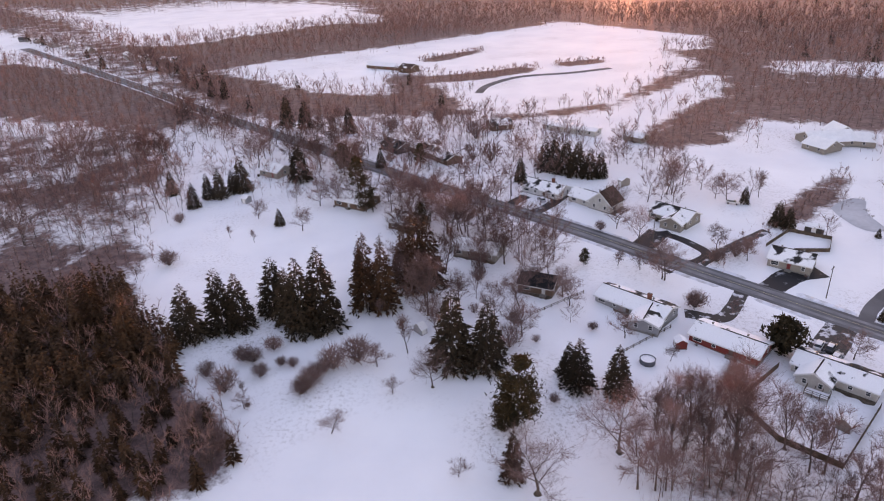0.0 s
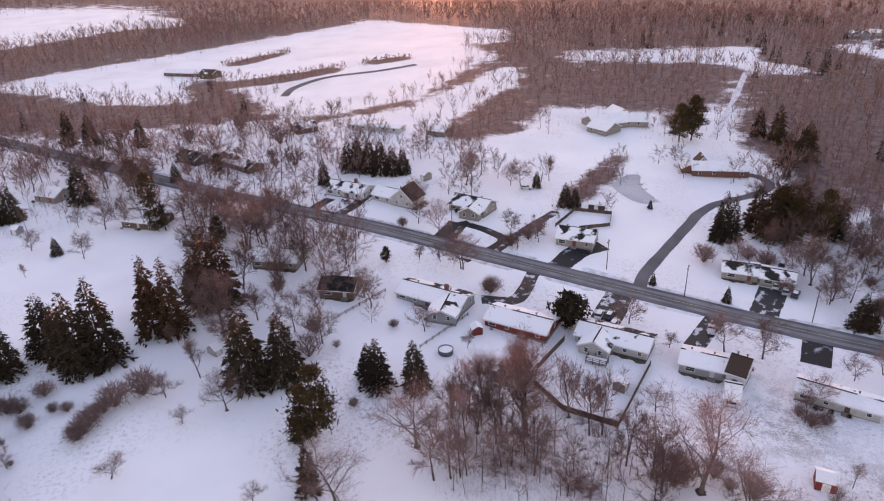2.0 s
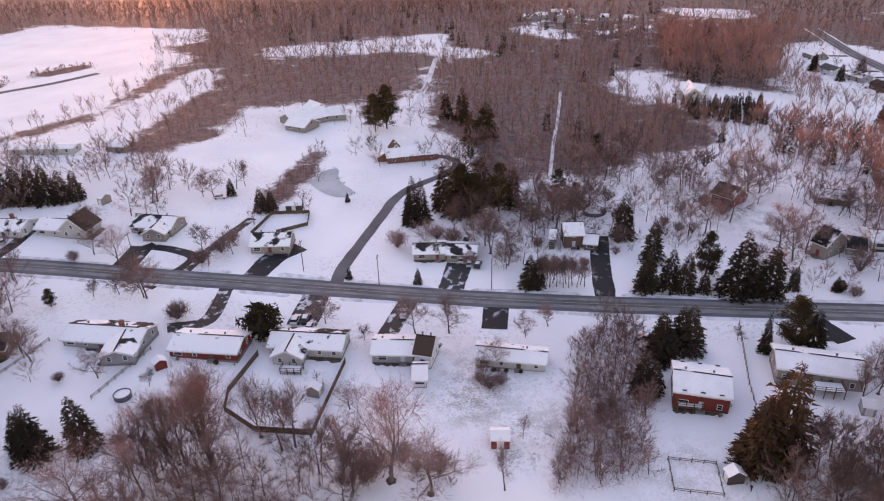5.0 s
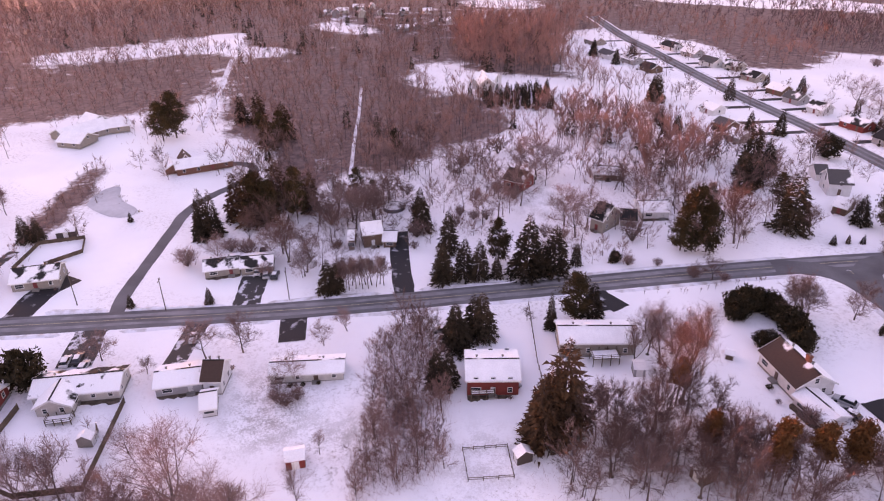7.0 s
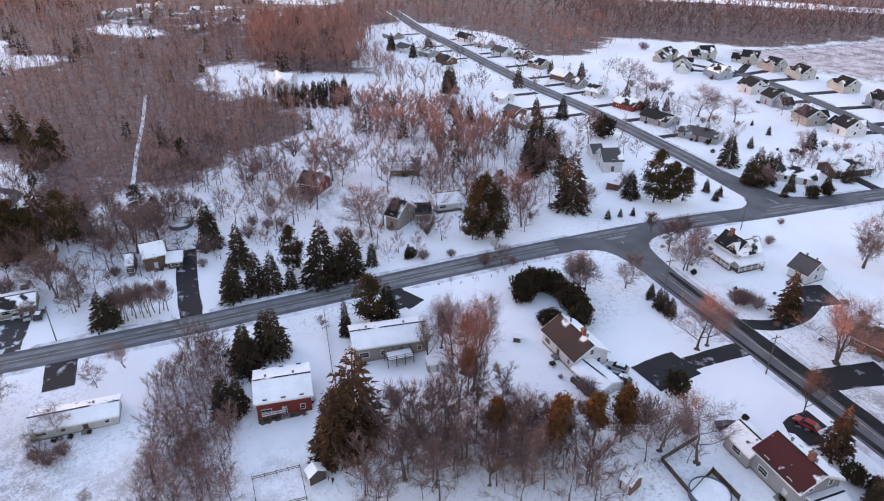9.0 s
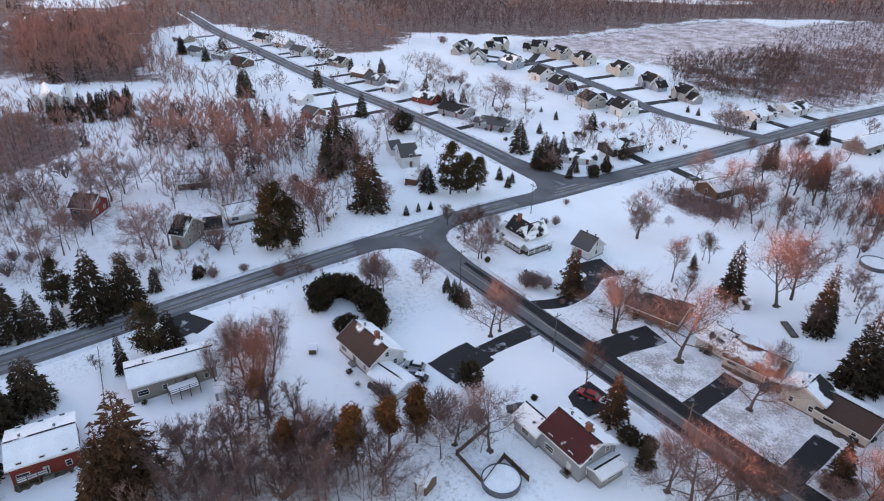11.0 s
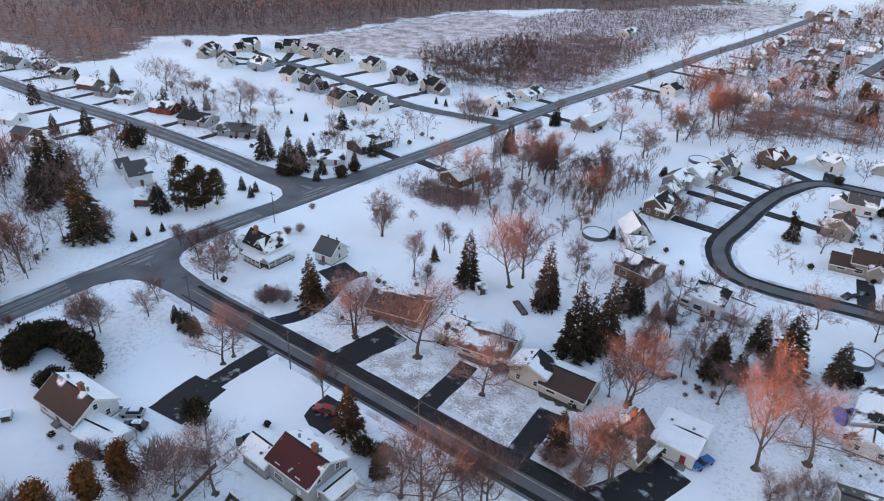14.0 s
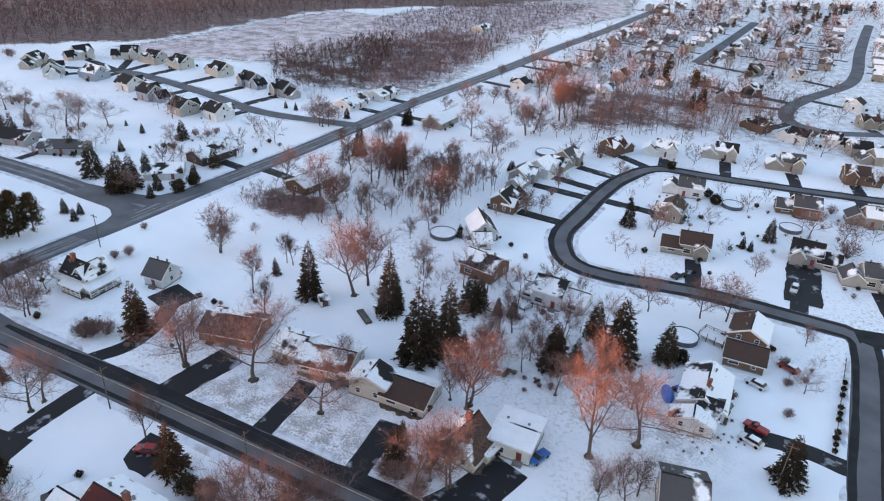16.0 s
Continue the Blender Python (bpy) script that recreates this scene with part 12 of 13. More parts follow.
far_trees("bush", [(80.2, -469.7, 1.1), (69.9, -469.4, 1.2), (39.4, -533.6, 0.8), (26.5, -481.0, 1.4), (21.3, -412.0, 0.8), (4.8, -417.1, 0.7), (-3.9, -409.6, 0.8), (-4.1, -409.3, 1.2), (-2.5, -409.7, 1.0), (-16.9, -412.7, 1.2), (-12.7, -485.9, 1.0), (-22.8, -485.3, 1.4), (-16.2, -458.0, 0.8), (53.6, -485.0, 1.4), (37.1, -459.9, 1.3), (113.7, -491.0, 1.1), (132.9, -467.5, 1.3), (122.6, -467.5, 0.7), (118.5, -515.7, 1.3), (130.4, -562.7, 1.1), (120.7, -560.7, 1.5), (131.1, -582.7, 0.7), (120.4, -591.8, 0.8), (119.6, -620.7, 0.8), (121.5, -653.7, 1.5), (121.9, -646.1, 1.4), (122.1, -682.8, 1.3), (127.0, -672.4, 1.4), (123.7, -717.4, 1.5), (122.5, -717.2, 1.0)], 7)
far_trees("bush", [(96.2, -528.7, 0.9), (96.8, -548.1, 1.2), (102.5, -574.4, 1.1), (104.4, -564.8, 1.1), (100.2, -619.4, 1.1), (99.2, -609.2, 1.4), (101.0, -609.2, 0.7), (94.5, -609.3, 1.4), (102.9, -646.8, 1.5), (100.5, -703.4, 1.0), (90.4, -702.0, 1.0), (100.6, -702.4, 0.8), (97.2, -735.9, 0.7), (87.2, -739.9, 1.1), (87.1, -736.1, 0.7), (88.8, -762.8, 0.8), (89.0, -763.6, 1.1), (78.0, -574.9, 0.8), (83.1, -575.2, 1.0), (79.0, -606.2, 1.0), (70.8, -620.4, 1.2), (75.6, -649.6, 1.5), (72.7, -649.7, 0.7), (68.5, -661.8, 1.3), (78.4, -663.1, 1.5), (70.1, -678.8, 1.1), (74.8, -712.4, 1.5), (64.6, -713.7, 0.9), (69.2, -747.1, 1.0), (71.9, -747.3, 1.4)], 7)
far_trees("bush", [(53.2, -566.4, 0.8), (59.1, -566.9, 1.4), (56.2, -576.9, 1.3), (50.4, -595.5, 1.2), (53.1, -594.9, 1.2), (57.4, -606.1, 0.7), (47.5, -609.5, 1.5), (47.1, -612.7, 1.2), (45.4, -630.1, 0.9), (55.1, -625.7, 1.3), (44.3, -643.6, 1.0), (49.0, -675.8, 1.4), (49.6, -675.8, 1.2), (44.9, -665.6, 1.4), (42.5, -665.9, 1.2), (38.0, -689.1, 0.9), (47.9, -739.9, 1.0), (47.1, -732.2, 0.8), (37.5, -735.7, 1.2), (47.7, -736.7, 1.0), (16.7, -576.5, 1.2), (27.8, -589.1, 0.8), (23.5, -615.0, 0.8), (24.2, -632.6, 1.4), (14.2, -636.6, 1.0), (21.4, -647.9, 1.4), (23.5, -648.3, 1.0), (24.2, -676.4, 0.8), (13.1, -701.8, 1.2), (16.1, -711.7, 1.0)], 7)
far_trees("bush", [(17.8, -711.6, 1.5), (14.4, -725.0, 0.9), (11.5, -724.5, 0.9), (14.4, -735.1, 1.1), (20.9, -765.2, 1.1), (-2.7, -571.1, 1.4), (-6.8, -592.4, 1.3), (3.7, -615.6, 0.7), (-5.9, -619.8, 1.1), (-7.6, -638.8, 1.3), (-4.1, -639.0, 1.2), (1.6, -667.3, 1.3), (-3.2, -688.4, 1.4), (-7.0, -697.9, 1.1), (-12.2, -711.4, 0.9), (-12.2, -779.4, 1.5), (-12.1, -789.8, 1.4), (-36.5, -561.1, 1.2), (-27.5, -560.7, 1.4), (-33.6, -584.7, 1.5), (-38.0, -606.1, 1.5), (-30.9, -631.3, 1.1), (-42.0, -670.5, 0.9), (-42.0, -672.2, 1.5), (-32.5, -704.2, 1.0), (-33.7, -694.0, 1.0), (130.6, -554.3, 1.0), (129.7, -544.2, 0.7), (134.3, -577.6, 1.3), (135.0, -643.1, 1.2)], 7)
far_trees("bush", [(125.1, -650.7, 1.4), (134.5, -680.4, 1.3), (134.2, -722.7, 1.4), (55.4, -823.0, 1.1), (63.2, -822.9, 1.2), (54.1, -828.3, 1.3), (32.6, -845.7, 1.4), (24.3, -854.9, 1.4), (16.8, -860.5, 1.2), (-6.1, -875.6, 0.9), (-20.6, -899.2, 0.9), (-31.2, -895.9, 1.2), (147.5, -733.5, 1.5), (147.6, -738.1, 1.1), (137.4, -742.0, 1.5), (130.4, -761.4, 1.4), (138.7, -751.6, 1.1), (125.7, -769.2, 1.1), (100.7, -785.7, 0.9), (86.4, -838.8, 0.8), (619.2, 1.8, 1.3), (620.2, 6.4, 1.4), (639.0, -6.2, 1.3), (655.6, -26.9, 1.2), (618.9, 2.5, 1.0), (612.0, -7.1, 1.0), (616.0, -17.9, 1.1), (613.2, -28.3, 1.2), (613.4, -18.3, 1.2), (614.9, -33.7, 1.1)], 7)
far_trees("bush", [(614.6, -43.9, 1.2), (617.0, -54.6, 1.4), (617.4, -58.7, 1.2), (607.3, -56.9, 1.1), (546.5, -48.2, 1.2), (537.5, -55.9, 1.0), (546.6, -70.9, 1.2), (547.2, -60.8, 1.4), (557.4, -83.4, 1.2), (554.2, -73.4, 0.9), (570.1, -86.7, 1.3), (571.8, -86.3, 0.7), (191.8, 824.3, 1.4), (194.0, 823.9, 1.0), (189.5, 814.0, 1.1), (203.2, 748.7, 0.8), (192.7, 746.7, 0.7), (192.7, 748.1, 1.4), (209.7, 722.8, 1.2), (200.3, 711.8, 0.9), (202.4, 672.2, 1.4), (212.7, 669.3, 1.2), (221.0, 604.8, 1.2), (220.8, 579.4, 1.1), (221.4, 589.7, 1.0), (222.7, 561.8, 1.4), (232.9, 560.8, 0.8), (230.4, 558.6, 0.9)], 7)
far_trees("scrub", [(139.2, 58.9, 1.1), (140.0, 45.2, 0.7), (145.2, 32.6, 1.4), (155.4, 14.3, 1.0), (155.0, -0.5, 1.5), (145.0, 1.8, 1.4), (145.8, 3.2, 1.3), (147.2, -15.5, 1.4), (148.7, -60.0, 1.4), (136.0, -61.2, 1.3), (126.3, -113.4, 1.3), (90.0, -142.7, 1.2), (89.3, -142.8, 1.1), (159.1, -181.9, 1.4), (138.6, -196.6, 1.0), (110.5, -178.3, 0.9), (104.3, -180.2, 0.9), (111.2, -190.5, 1.2), (77.1, -185.3, 0.9), (42.5, -190.3, 1.0), (43.8, -179.0, 1.1), (49.6, -238.2, 1.2), (48.0, -238.6, 1.0), (71.6, -232.8, 0.7), (69.5, -244.1, 1.5), (6.3, -211.8, 0.8), (6.8, -219.8, 1.5), (1.7, -242.3, 1.3), (13.1, -189.6, 0.8)], 7)
far_trees("scrub", [(288.4, 29.1, 0.9), (288.5, 28.0, 1.3), (325.8, 96.1, 1.0), (268.7, 194.9, 1.5), (266.7, 154.4, 1.2), (266.8, 156.5, 0.8), (198.2, 140.0, 1.0), (197.9, 149.0, 0.9), (185.9, 153.0, 1.1), (197.6, 152.9, 1.2), (191.4, 116.3, 0.7), (194.9, 116.6, 0.8), (196.8, 98.6, 1.1), (204.0, 61.2, 1.1), (193.7, 53.3, 1.2), (197.1, 11.2, 1.2), (210.0, -32.7, 1.1), (129.6, 194.4, 1.0), (131.9, 156.6, 1.4), (143.9, 130.4, 1.3), (143.4, 131.6, 1.1), (140.1, 102.1, 1.3), (130.2, 98.6, 0.9), (139.8, 102.3, 1.0), (127.6, 105.0, 1.0), (202.1, 212.6, 0.7), (201.9, 212.9, 1.2), (249.1, 210.8, 1.0), (248.8, 224.5, 1.3), (246.7, 212.8, 0.8)], 7)
far_trees("scrub", [(243.8, 213.6, 1.1), (184.8, 226.1, 1.0), (196.1, 224.8, 1.5), (321.7, 388.3, 1.3), (314.8, 373.2, 1.2), (311.7, 364.2, 1.1), (312.0, 364.0, 0.7), (324.9, 362.4, 1.3), (313.0, 359.5, 1.4), (206.7, -98.9, 1.4), (222.2, -120.8, 1.3), (222.4, -119.1, 1.4), (243.2, -79.6, 1.4), (253.1, -115.2, 0.9), (379.5, -99.0, 1.1), (381.3, -96.1, 1.3), (367.5, -92.6, 0.9), (218.3, -184.1, 0.8), (229.7, -186.8, 1.3), (211.7, -184.0, 1.5), (206.7, -174.6, 1.5), (283.0, -239.9, 0.8), (291.3, -237.2, 0.9), (282.9, -228.9, 1.2), (264.2, -239.9, 0.8), (233.0, -234.8, 0.9), (238.1, -232.1, 1.1), (309.6, -224.8, 1.5), (302.6, -227.5, 1.1), (308.3, -225.2, 1.5)], 7)
far_trees("scrub", [(330.5, -233.3, 1.0), (325.6, -235.6, 1.4), (323.9, -236.0, 1.1), (337.6, -225.6, 0.8), (369.1, -224.6, 1.1), (372.7, -235.0, 0.8), (391.1, -227.3, 1.1), (390.7, -228.1, 1.0), (404.4, -218.2, 1.1), (402.6, -218.8, 1.1), (434.1, -228.3, 1.3), (428.3, -218.2, 1.1), (432.0, -217.0, 0.9), (447.6, -214.0, 0.9), (309.4, -181.3, 0.8), (319.3, -189.1, 1.3), (288.0, -176.2, 0.7), (291.4, -174.5, 1.2), (398.9, -179.7, 1.4), (397.9, -179.9, 1.3), (417.3, -188.7, 1.2), (416.3, -177.5, 1.2), (416.2, -177.4, 1.3), (475.6, -182.6, 1.4), (355.3, -313.1, 1.1), (354.7, -311.8, 0.7), (329.5, -303.5, 0.8), (361.8, -337.0, 0.8), (318.3, -314.7, 1.2), (331.8, -344.5, 1.4)], 7)
far_trees("scrub", [(333.3, -343.4, 1.0), (319.3, -354.7, 0.9), (301.5, -343.9, 1.3), (288.4, -299.8, 0.8), (289.7, -312.1, 1.3), (264.2, -305.9, 1.0), (243.4, -288.4, 1.1), (235.6, -299.0, 0.7), (223.3, -302.9, 1.3), (219.5, -302.4, 1.0), (227.5, -291.7, 1.1), (271.9, -356.4, 1.2), (252.0, -338.5, 1.4), (244.7, -349.6, 0.9), (178.1, -365.9, 0.9), (189.8, -360.8, 1.2), (181.6, -341.2, 0.9), (185.0, -266.3, 0.8), (185.7, -261.6, 1.4), (211.3, -550.9, 1.5), (200.3, -241.8, 1.1), (195.3, -245.8, 0.8), (74.9, -329.5, 0.9), (50.8, -356.3, 0.9), (50.7, -356.0, 0.8), (46.0, -356.9, 1.1), (25.5, -367.5, 1.4)], 7)
far_trees("scrub", [(10.6, -377.8, 1.4), (-18.1, -368.1, 1.4), (-14.3, -377.9, 0.8), (79.0, -317.7, 1.0), (31.1, -304.8, 0.9), (30.8, -301.7, 1.1), (32.3, -330.8, 1.1), (37.7, -319.3, 0.7), (30.4, -285.9, 0.7), (-1.0, -324.7, 0.9), (0.0, -324.6, 1.0), (-3.6, -335.7, 1.5), (-26.0, -329.0, 0.8), (-6.8, -299.1, 1.3), (-1.4, -288.8, 1.1), (0.0, -299.3, 1.3), (-16.6, -293.9, 1.5), (102.7, -471.4, 1.3), (102.5, -473.2, 1.3), (102.1, -472.9, 1.3), (102.4, -470.4, 1.2), (79.5, -473.9, 1.4), (79.7, -472.8, 1.2), (89.6, -430.0, 1.2), (89.6, -429.0, 1.2), (28.5, -534.5, 1.2)], 7)
far_trees("scrub", [(39.2, -534.2, 1.2), (28.2, -536.4, 1.1), (35.8, -487.4, 1.1), (24.2, -413.8, 0.7), (19.7, -411.4, 1.2), (10.2, -407.6, 0.9), (5.9, -406.2, 1.4), (-6.4, -419.9, 0.8), (-20.4, -414.0, 0.8), (-27.6, -452.1, 1.4), (-19.0, -459.6, 0.9), (-21.7, -449.4, 0.8), (52.8, -486.5, 0.9), (48.0, -462.9, 1.1), (37.0, -462.3, 1.4), (113.8, -492.5, 1.0), (123.8, -492.8, 0.7), (113.9, -485.7, 1.4), (133.5, -464.9, 1.3), (133.6, -462.1, 1.3), (19.0, -536.0, 1.0), (17.4, -540.5, 0.8), (9.4, -532.2, 1.1), (-24.4, -406.9, 1.0), (-26.9, -408.2, 0.9), (120.7, -498.5, 1.1), (130.9, -492.1, 1.2), (128.3, -515.0, 0.8), (129.3, -520.2, 1.1), (119.4, -521.1, 1.4)], 7)
far_trees("scrub", [(121.1, -541.9, 1.3), (121.7, -535.6, 0.9), (123.2, -582.1, 1.2), (122.6, -610.8, 1.0), (121.3, -646.6, 0.8), (121.3, -654.1, 1.0), (128.6, -672.7, 1.0), (117.9, -727.5, 1.2), (96.1, -531.3, 1.0), (96.3, -531.6, 1.0), (106.5, -532.1, 1.2), (100.2, -557.6, 0.8), (95.7, -548.1, 1.3), (103.3, -574.8, 1.3), (94.0, -587.9, 1.1), (104.3, -588.8, 1.4), (92.7, -646.3, 1.4), (91.6, -661.6, 0.8), (91.8, -671.6, 1.1), (90.7, -706.4, 1.5), (99.2, -761.0, 1.0), (82.8, -585.4, 1.1), (82.9, -585.8, 0.9), (82.0, -596.1, 1.1), (71.1, -618.8, 0.9), (75.8, -639.7, 0.8), (79.8, -639.5, 1.4), (78.6, -664.6, 1.0), (68.9, -667.8, 1.3), (70.5, -678.9, 0.7)], 7)
far_trees("scrub", [(76.8, -688.1, 0.8), (77.5, -678.1, 1.3), (66.7, -737.2, 1.4), (53.2, -566.5, 1.2), (51.1, -584.7, 0.9), (54.2, -595.3, 1.1), (57.3, -612.6, 0.9), (45.2, -625.8, 0.9), (44.4, -645.9, 0.9), (44.5, -648.8, 0.9), (44.9, -647.7, 1.5), (38.1, -686.8, 1.3), (47.8, -689.4, 1.4), (45.8, -717.1, 1.4), (44.2, -707.0, 1.1), (49.9, -716.3, 1.1), (16.7, -574.1, 1.0), (27.6, -585.2, 0.8), (28.0, -585.6, 1.0), (24.0, -614.6, 1.2), (21.8, -604.9, 1.0), (24.0, -633.5, 1.3), (14.0, -630.4, 1.4), (23.7, -648.4, 1.2), (16.2, -647.2, 0.8), (24.1, -669.1, 1.4), (14.4, -673.4, 0.9), (24.2, -670.3, 1.0), (16.9, -711.8, 0.8), (20.8, -761.4, 0.9)], 7)
far_trees("scrub", [(-1.8, -571.4, 1.0), (3.5, -593.8, 1.1), (3.8, -592.1, 0.7), (-6.5, -591.5, 0.9), (-6.0, -621.4, 1.1), (-8.4, -665.3, 0.7), (-3.4, -698.3, 1.1), (-9.1, -721.3, 1.5), (-4.5, -711.2, 0.7), (-8.4, -756.3, 1.1), (-3.7, -756.3, 1.0), (-14.1, -756.6, 1.4), (-14.1, -756.7, 1.1), (-6.7, -779.4, 1.3), (-6.2, -778.9, 1.5), (-37.1, -561.1, 0.9), (-31.0, -560.9, 1.2), (-35.0, -594.3, 1.4), (-32.1, -594.1, 0.8), (-34.0, -605.6, 0.9), (-33.8, -641.7, 1.5), (-38.3, -632.0, 1.3), (-30.3, -641.5, 1.1), (-32.1, -671.1, 1.0), (-42.4, -669.3, 1.4), (-38.3, -693.5, 0.8), (-32.7, -693.6, 1.0), (-39.3, -729.6, 0.9), (-40.3, -729.0, 0.9), (-40.6, -729.1, 0.8)], 7)
far_trees("scrub", [(134.8, -553.7, 1.4), (133.8, -544.2, 1.1), (124.8, -581.2, 1.2), (124.7, -612.9, 1.0), (124.7, -606.8, 0.8), (125.0, -645.1, 1.2), (124.6, -682.9, 1.3), (134.7, -683.1, 1.1), (134.9, -679.7, 1.4), (130.5, -732.5, 1.4), (134.2, -732.7, 1.0), (62.1, -812.6, 0.8), (64.2, -812.5, 1.2), (54.0, -825.7, 1.0), (30.0, -835.9, 1.3), (27.2, -855.1, 1.0), (20.9, -854.7, 1.5), (16.4, -867.8, 0.9), (3.8, -871.3, 0.9), (3.1, -870.6, 1.3), (-15.4, -900.8, 0.9), (-12.6, -891.1, 1.0), (-17.4, -891.2, 1.4), (-30.2, -899.6, 1.3), (137.1, -736.1, 1.5), (133.3, -751.6, 1.2), (136.8, -761.9, 0.8), (122.3, -780.0, 0.8), (127.0, -779.7, 1.4), (100.1, -793.4, 1.3)], 7)
far_trees("scrub", [(100.9, -786.8, 0.7), (97.3, -814.9, 1.3), (91.0, -814.6, 1.1), (86.4, -838.6, 1.2), (86.2, -828.8, 1.0), (76.0, -835.5, 1.2), (619.4, 4.2, 1.3), (628.6, -9.5, 1.3), (646.6, -14.2, 1.3), (646.5, -21.5, 1.1), (650.3, -27.3, 0.9), (614.7, 3.1, 1.5), (611.8, -18.3, 1.2), (615.6, -33.6, 1.3), (617.4, -60.9, 1.4), (613.0, -73.3, 0.9), (613.3, -76.4, 1.2), (623.5, -77.6, 1.0), (547.0, -50.6, 1.0), (537.5, -57.3, 0.8), (543.5, -60.3, 1.3), (549.9, -60.4, 1.4), (558.2, -83.4, 1.3), (569.0, -86.7, 0.8), (569.1, -96.4, 0.7), (580.5, -108.1, 0.7), (581.6, -98.6, 1.5), (579.7, -98.0, 1.3), (202.1, 791.0, 0.9), (191.7, 794.7, 1.0)], 7)
far_trees("scrub", [(202.5, 749.8, 1.2), (212.0, 677.2, 1.4), (220.7, 605.3, 1.4), (233.8, 558.2, 1.4), (230.6, 548.4, 1.1), (227.5, 548.6, 1.2)], 7)
plant("red", [(47.0, -168.7, 15.0), (50.5, -169.0, 11.3)])
plant("bare", [(51.9, -166.3, 15.2)])
plant("brown", [(57.0, -168.7, 10.9)])
plant("scrub", [(55.8, -166.2, 4.3), (57.9, -166.2, 3.6), (50.6, -165.0, 4.2), (54.7, -168.6, 3.5)])
far_trees("slim", [(106.4, 6.9, 4.0), (101.2, 7.1, 3.7), (111.2, -10.2, 3.1), (115.1, 7.0, 2.5), (109.5, -4.2, 4.3), (103.5, 6.4, 4.3), (110.8, 7.8, 6.2)], 3)
far_trees("scrub", [(112.9, 4.6, 6.9), (110.4, 5.7, 5.6), (114.6, -7.4, 6.1), (116.3, -0.1, 5.2), (114.6, -3.2, 3.0)], 1)
far_trees("bare", [(102.2, -121.6, 7.5), (98.2, -109.3, 4.2), (97.4, -123.0, 6.2), (118.7, -123.4, 3.4), (100.4, -116.3, 7.9), (104.5, -129.2, 7.1), (109.2, -121.4, 6.9)], 3)
far_trees("scrub", [(103.6, -127.4, 3.9), (108.5, -121.8, 7.2), (119.8, -115.7, 4.9), (107.4, -116.1, 6.4), (115.3, -112.1, 3.9)], 1)
plant("bare", [(68.7, -144.5, 17.2), (72.6, -143.7, 14.8)])
plant("bare", [(313.2, -252.2, 16.4), (301.5, -255.2, 12.4), (292.4, -257.3, 11.1), (256.0, -255.4, 14.9), (263.0, -255.5, 16.7), (251.5, -265.1, 13.1), (243.0, -227.7, 5.5), (210.1, -260.9, 10.5), (200.6, -293.7, 8.1), (181.0, -312.8, 11.4), (186.6, -315.2, 8.9), (178.7, -317.8, 8.8)], width=1.15)
far_trees("bare_far", [(344.7, -266.2, 8.1), (339.2, -257.3, 8.4)], 3)
plant("spruce", [(244.9, -268.6, 2.7), (232.8, -266.1, 4.2), (215.0, -269.7, 8.3), (341.4, -242.5, 8.7), (209.5, -324.2, 3.6), (204.0, -324.3, 3.9), (179.1, -327.7, 5.0)])
far_trees("scrub", [(314.8, -255.6, 4.6), (305.6, -261.1, 5.1), (301.0, -265.1, 3.8), (305.3, -263.8, 4.6), (293.2, -263.4, 3.3), (254.5, -251.0, 3.3), (255.7, -257.7, 2.9), (388.0, -312.3, 5.3), (385.6, -312.5, 5.0), (214.0, -275.2, 3.5), (209.5, -277.0, 3.3), (208.9, -281.2, 3.3), (246.9, -263.0, 2.2)], 3)
garden_rng = random.Random(91)
GARDENS = [(garden_rng.uniform(-15, 138), garden_rng.uniform(-900, -435), garden_rng.uniform(5, 10)) for _ in range(150)]
GARDENS = [p for p in GARDENS if abs(p[0] - 62 + (p[1] + 630) * -0.06) > 7 and p[0] < 140 + (p[1] + 440) * 0.06]
far_trees("red_far", GARDENS[:80], 11)
far_trees("bare_far", GARDENS[80:], 11)
far_trees("bare_far", [(189.7, -386.6, 7.5), (184.6, -362.9, 9.7), (185.8, -361.8, 10.7), (183.4, -345.3, 7.3)], 5)
far_trees("bare_far", [(185.0, -443.7, 7.6), (181.4, -473.5, 9.4), (174.4, -454.4, 9.6)], 11)
far_trees("red_far", [(182.0, -418.2, 9.5), (173.6, -413.6, 7.1), (175.5, -474.3, 9.2)], 11)
woodland([(106.5, 789.0), (156.2, 657.2), (170.8, 554.7), (172.1, 429.6), (166.1, 357.8), (129.4, 354.4), (81.5, 450.2), (53.3, 476.2)], 7.5, 11, "dense leafless brown woodland over snow", twigs=65, wide=0.08, brush=5, seed=1)
woodland([(57.2, 467.4), (128.5, 352.2), (126.3, 314.4), (111.2, 283.0), (80.4, 228.9), (72.8, 215.9), (17.3, 246.9)], 6.0, 12, "row of leafless trees over snow", twigs=100, wide=0.04, brush=5, seed=2)
woodland([(17.8, 249.4), (72.2, 214.6), (67.1, 194.3), (49.8, 189.5), (10.8, 211.1)], 4.5, 5, "low leafless thicket at the field's edge", twigs=54, wide=0.04, brush=6, seed=3)
woodland([(5.6, 219.0), (50.3, 186.5), (48.9, 153.8), (42.5, 130.8), (9.1, 146.4), (-3.6, 159.6)], 3.5, 12, "mixed woodland of conifers and leafless trees", twigs=70, wide=0.045, conifers=0.75, needle=BROWN_PINE, seed=4)
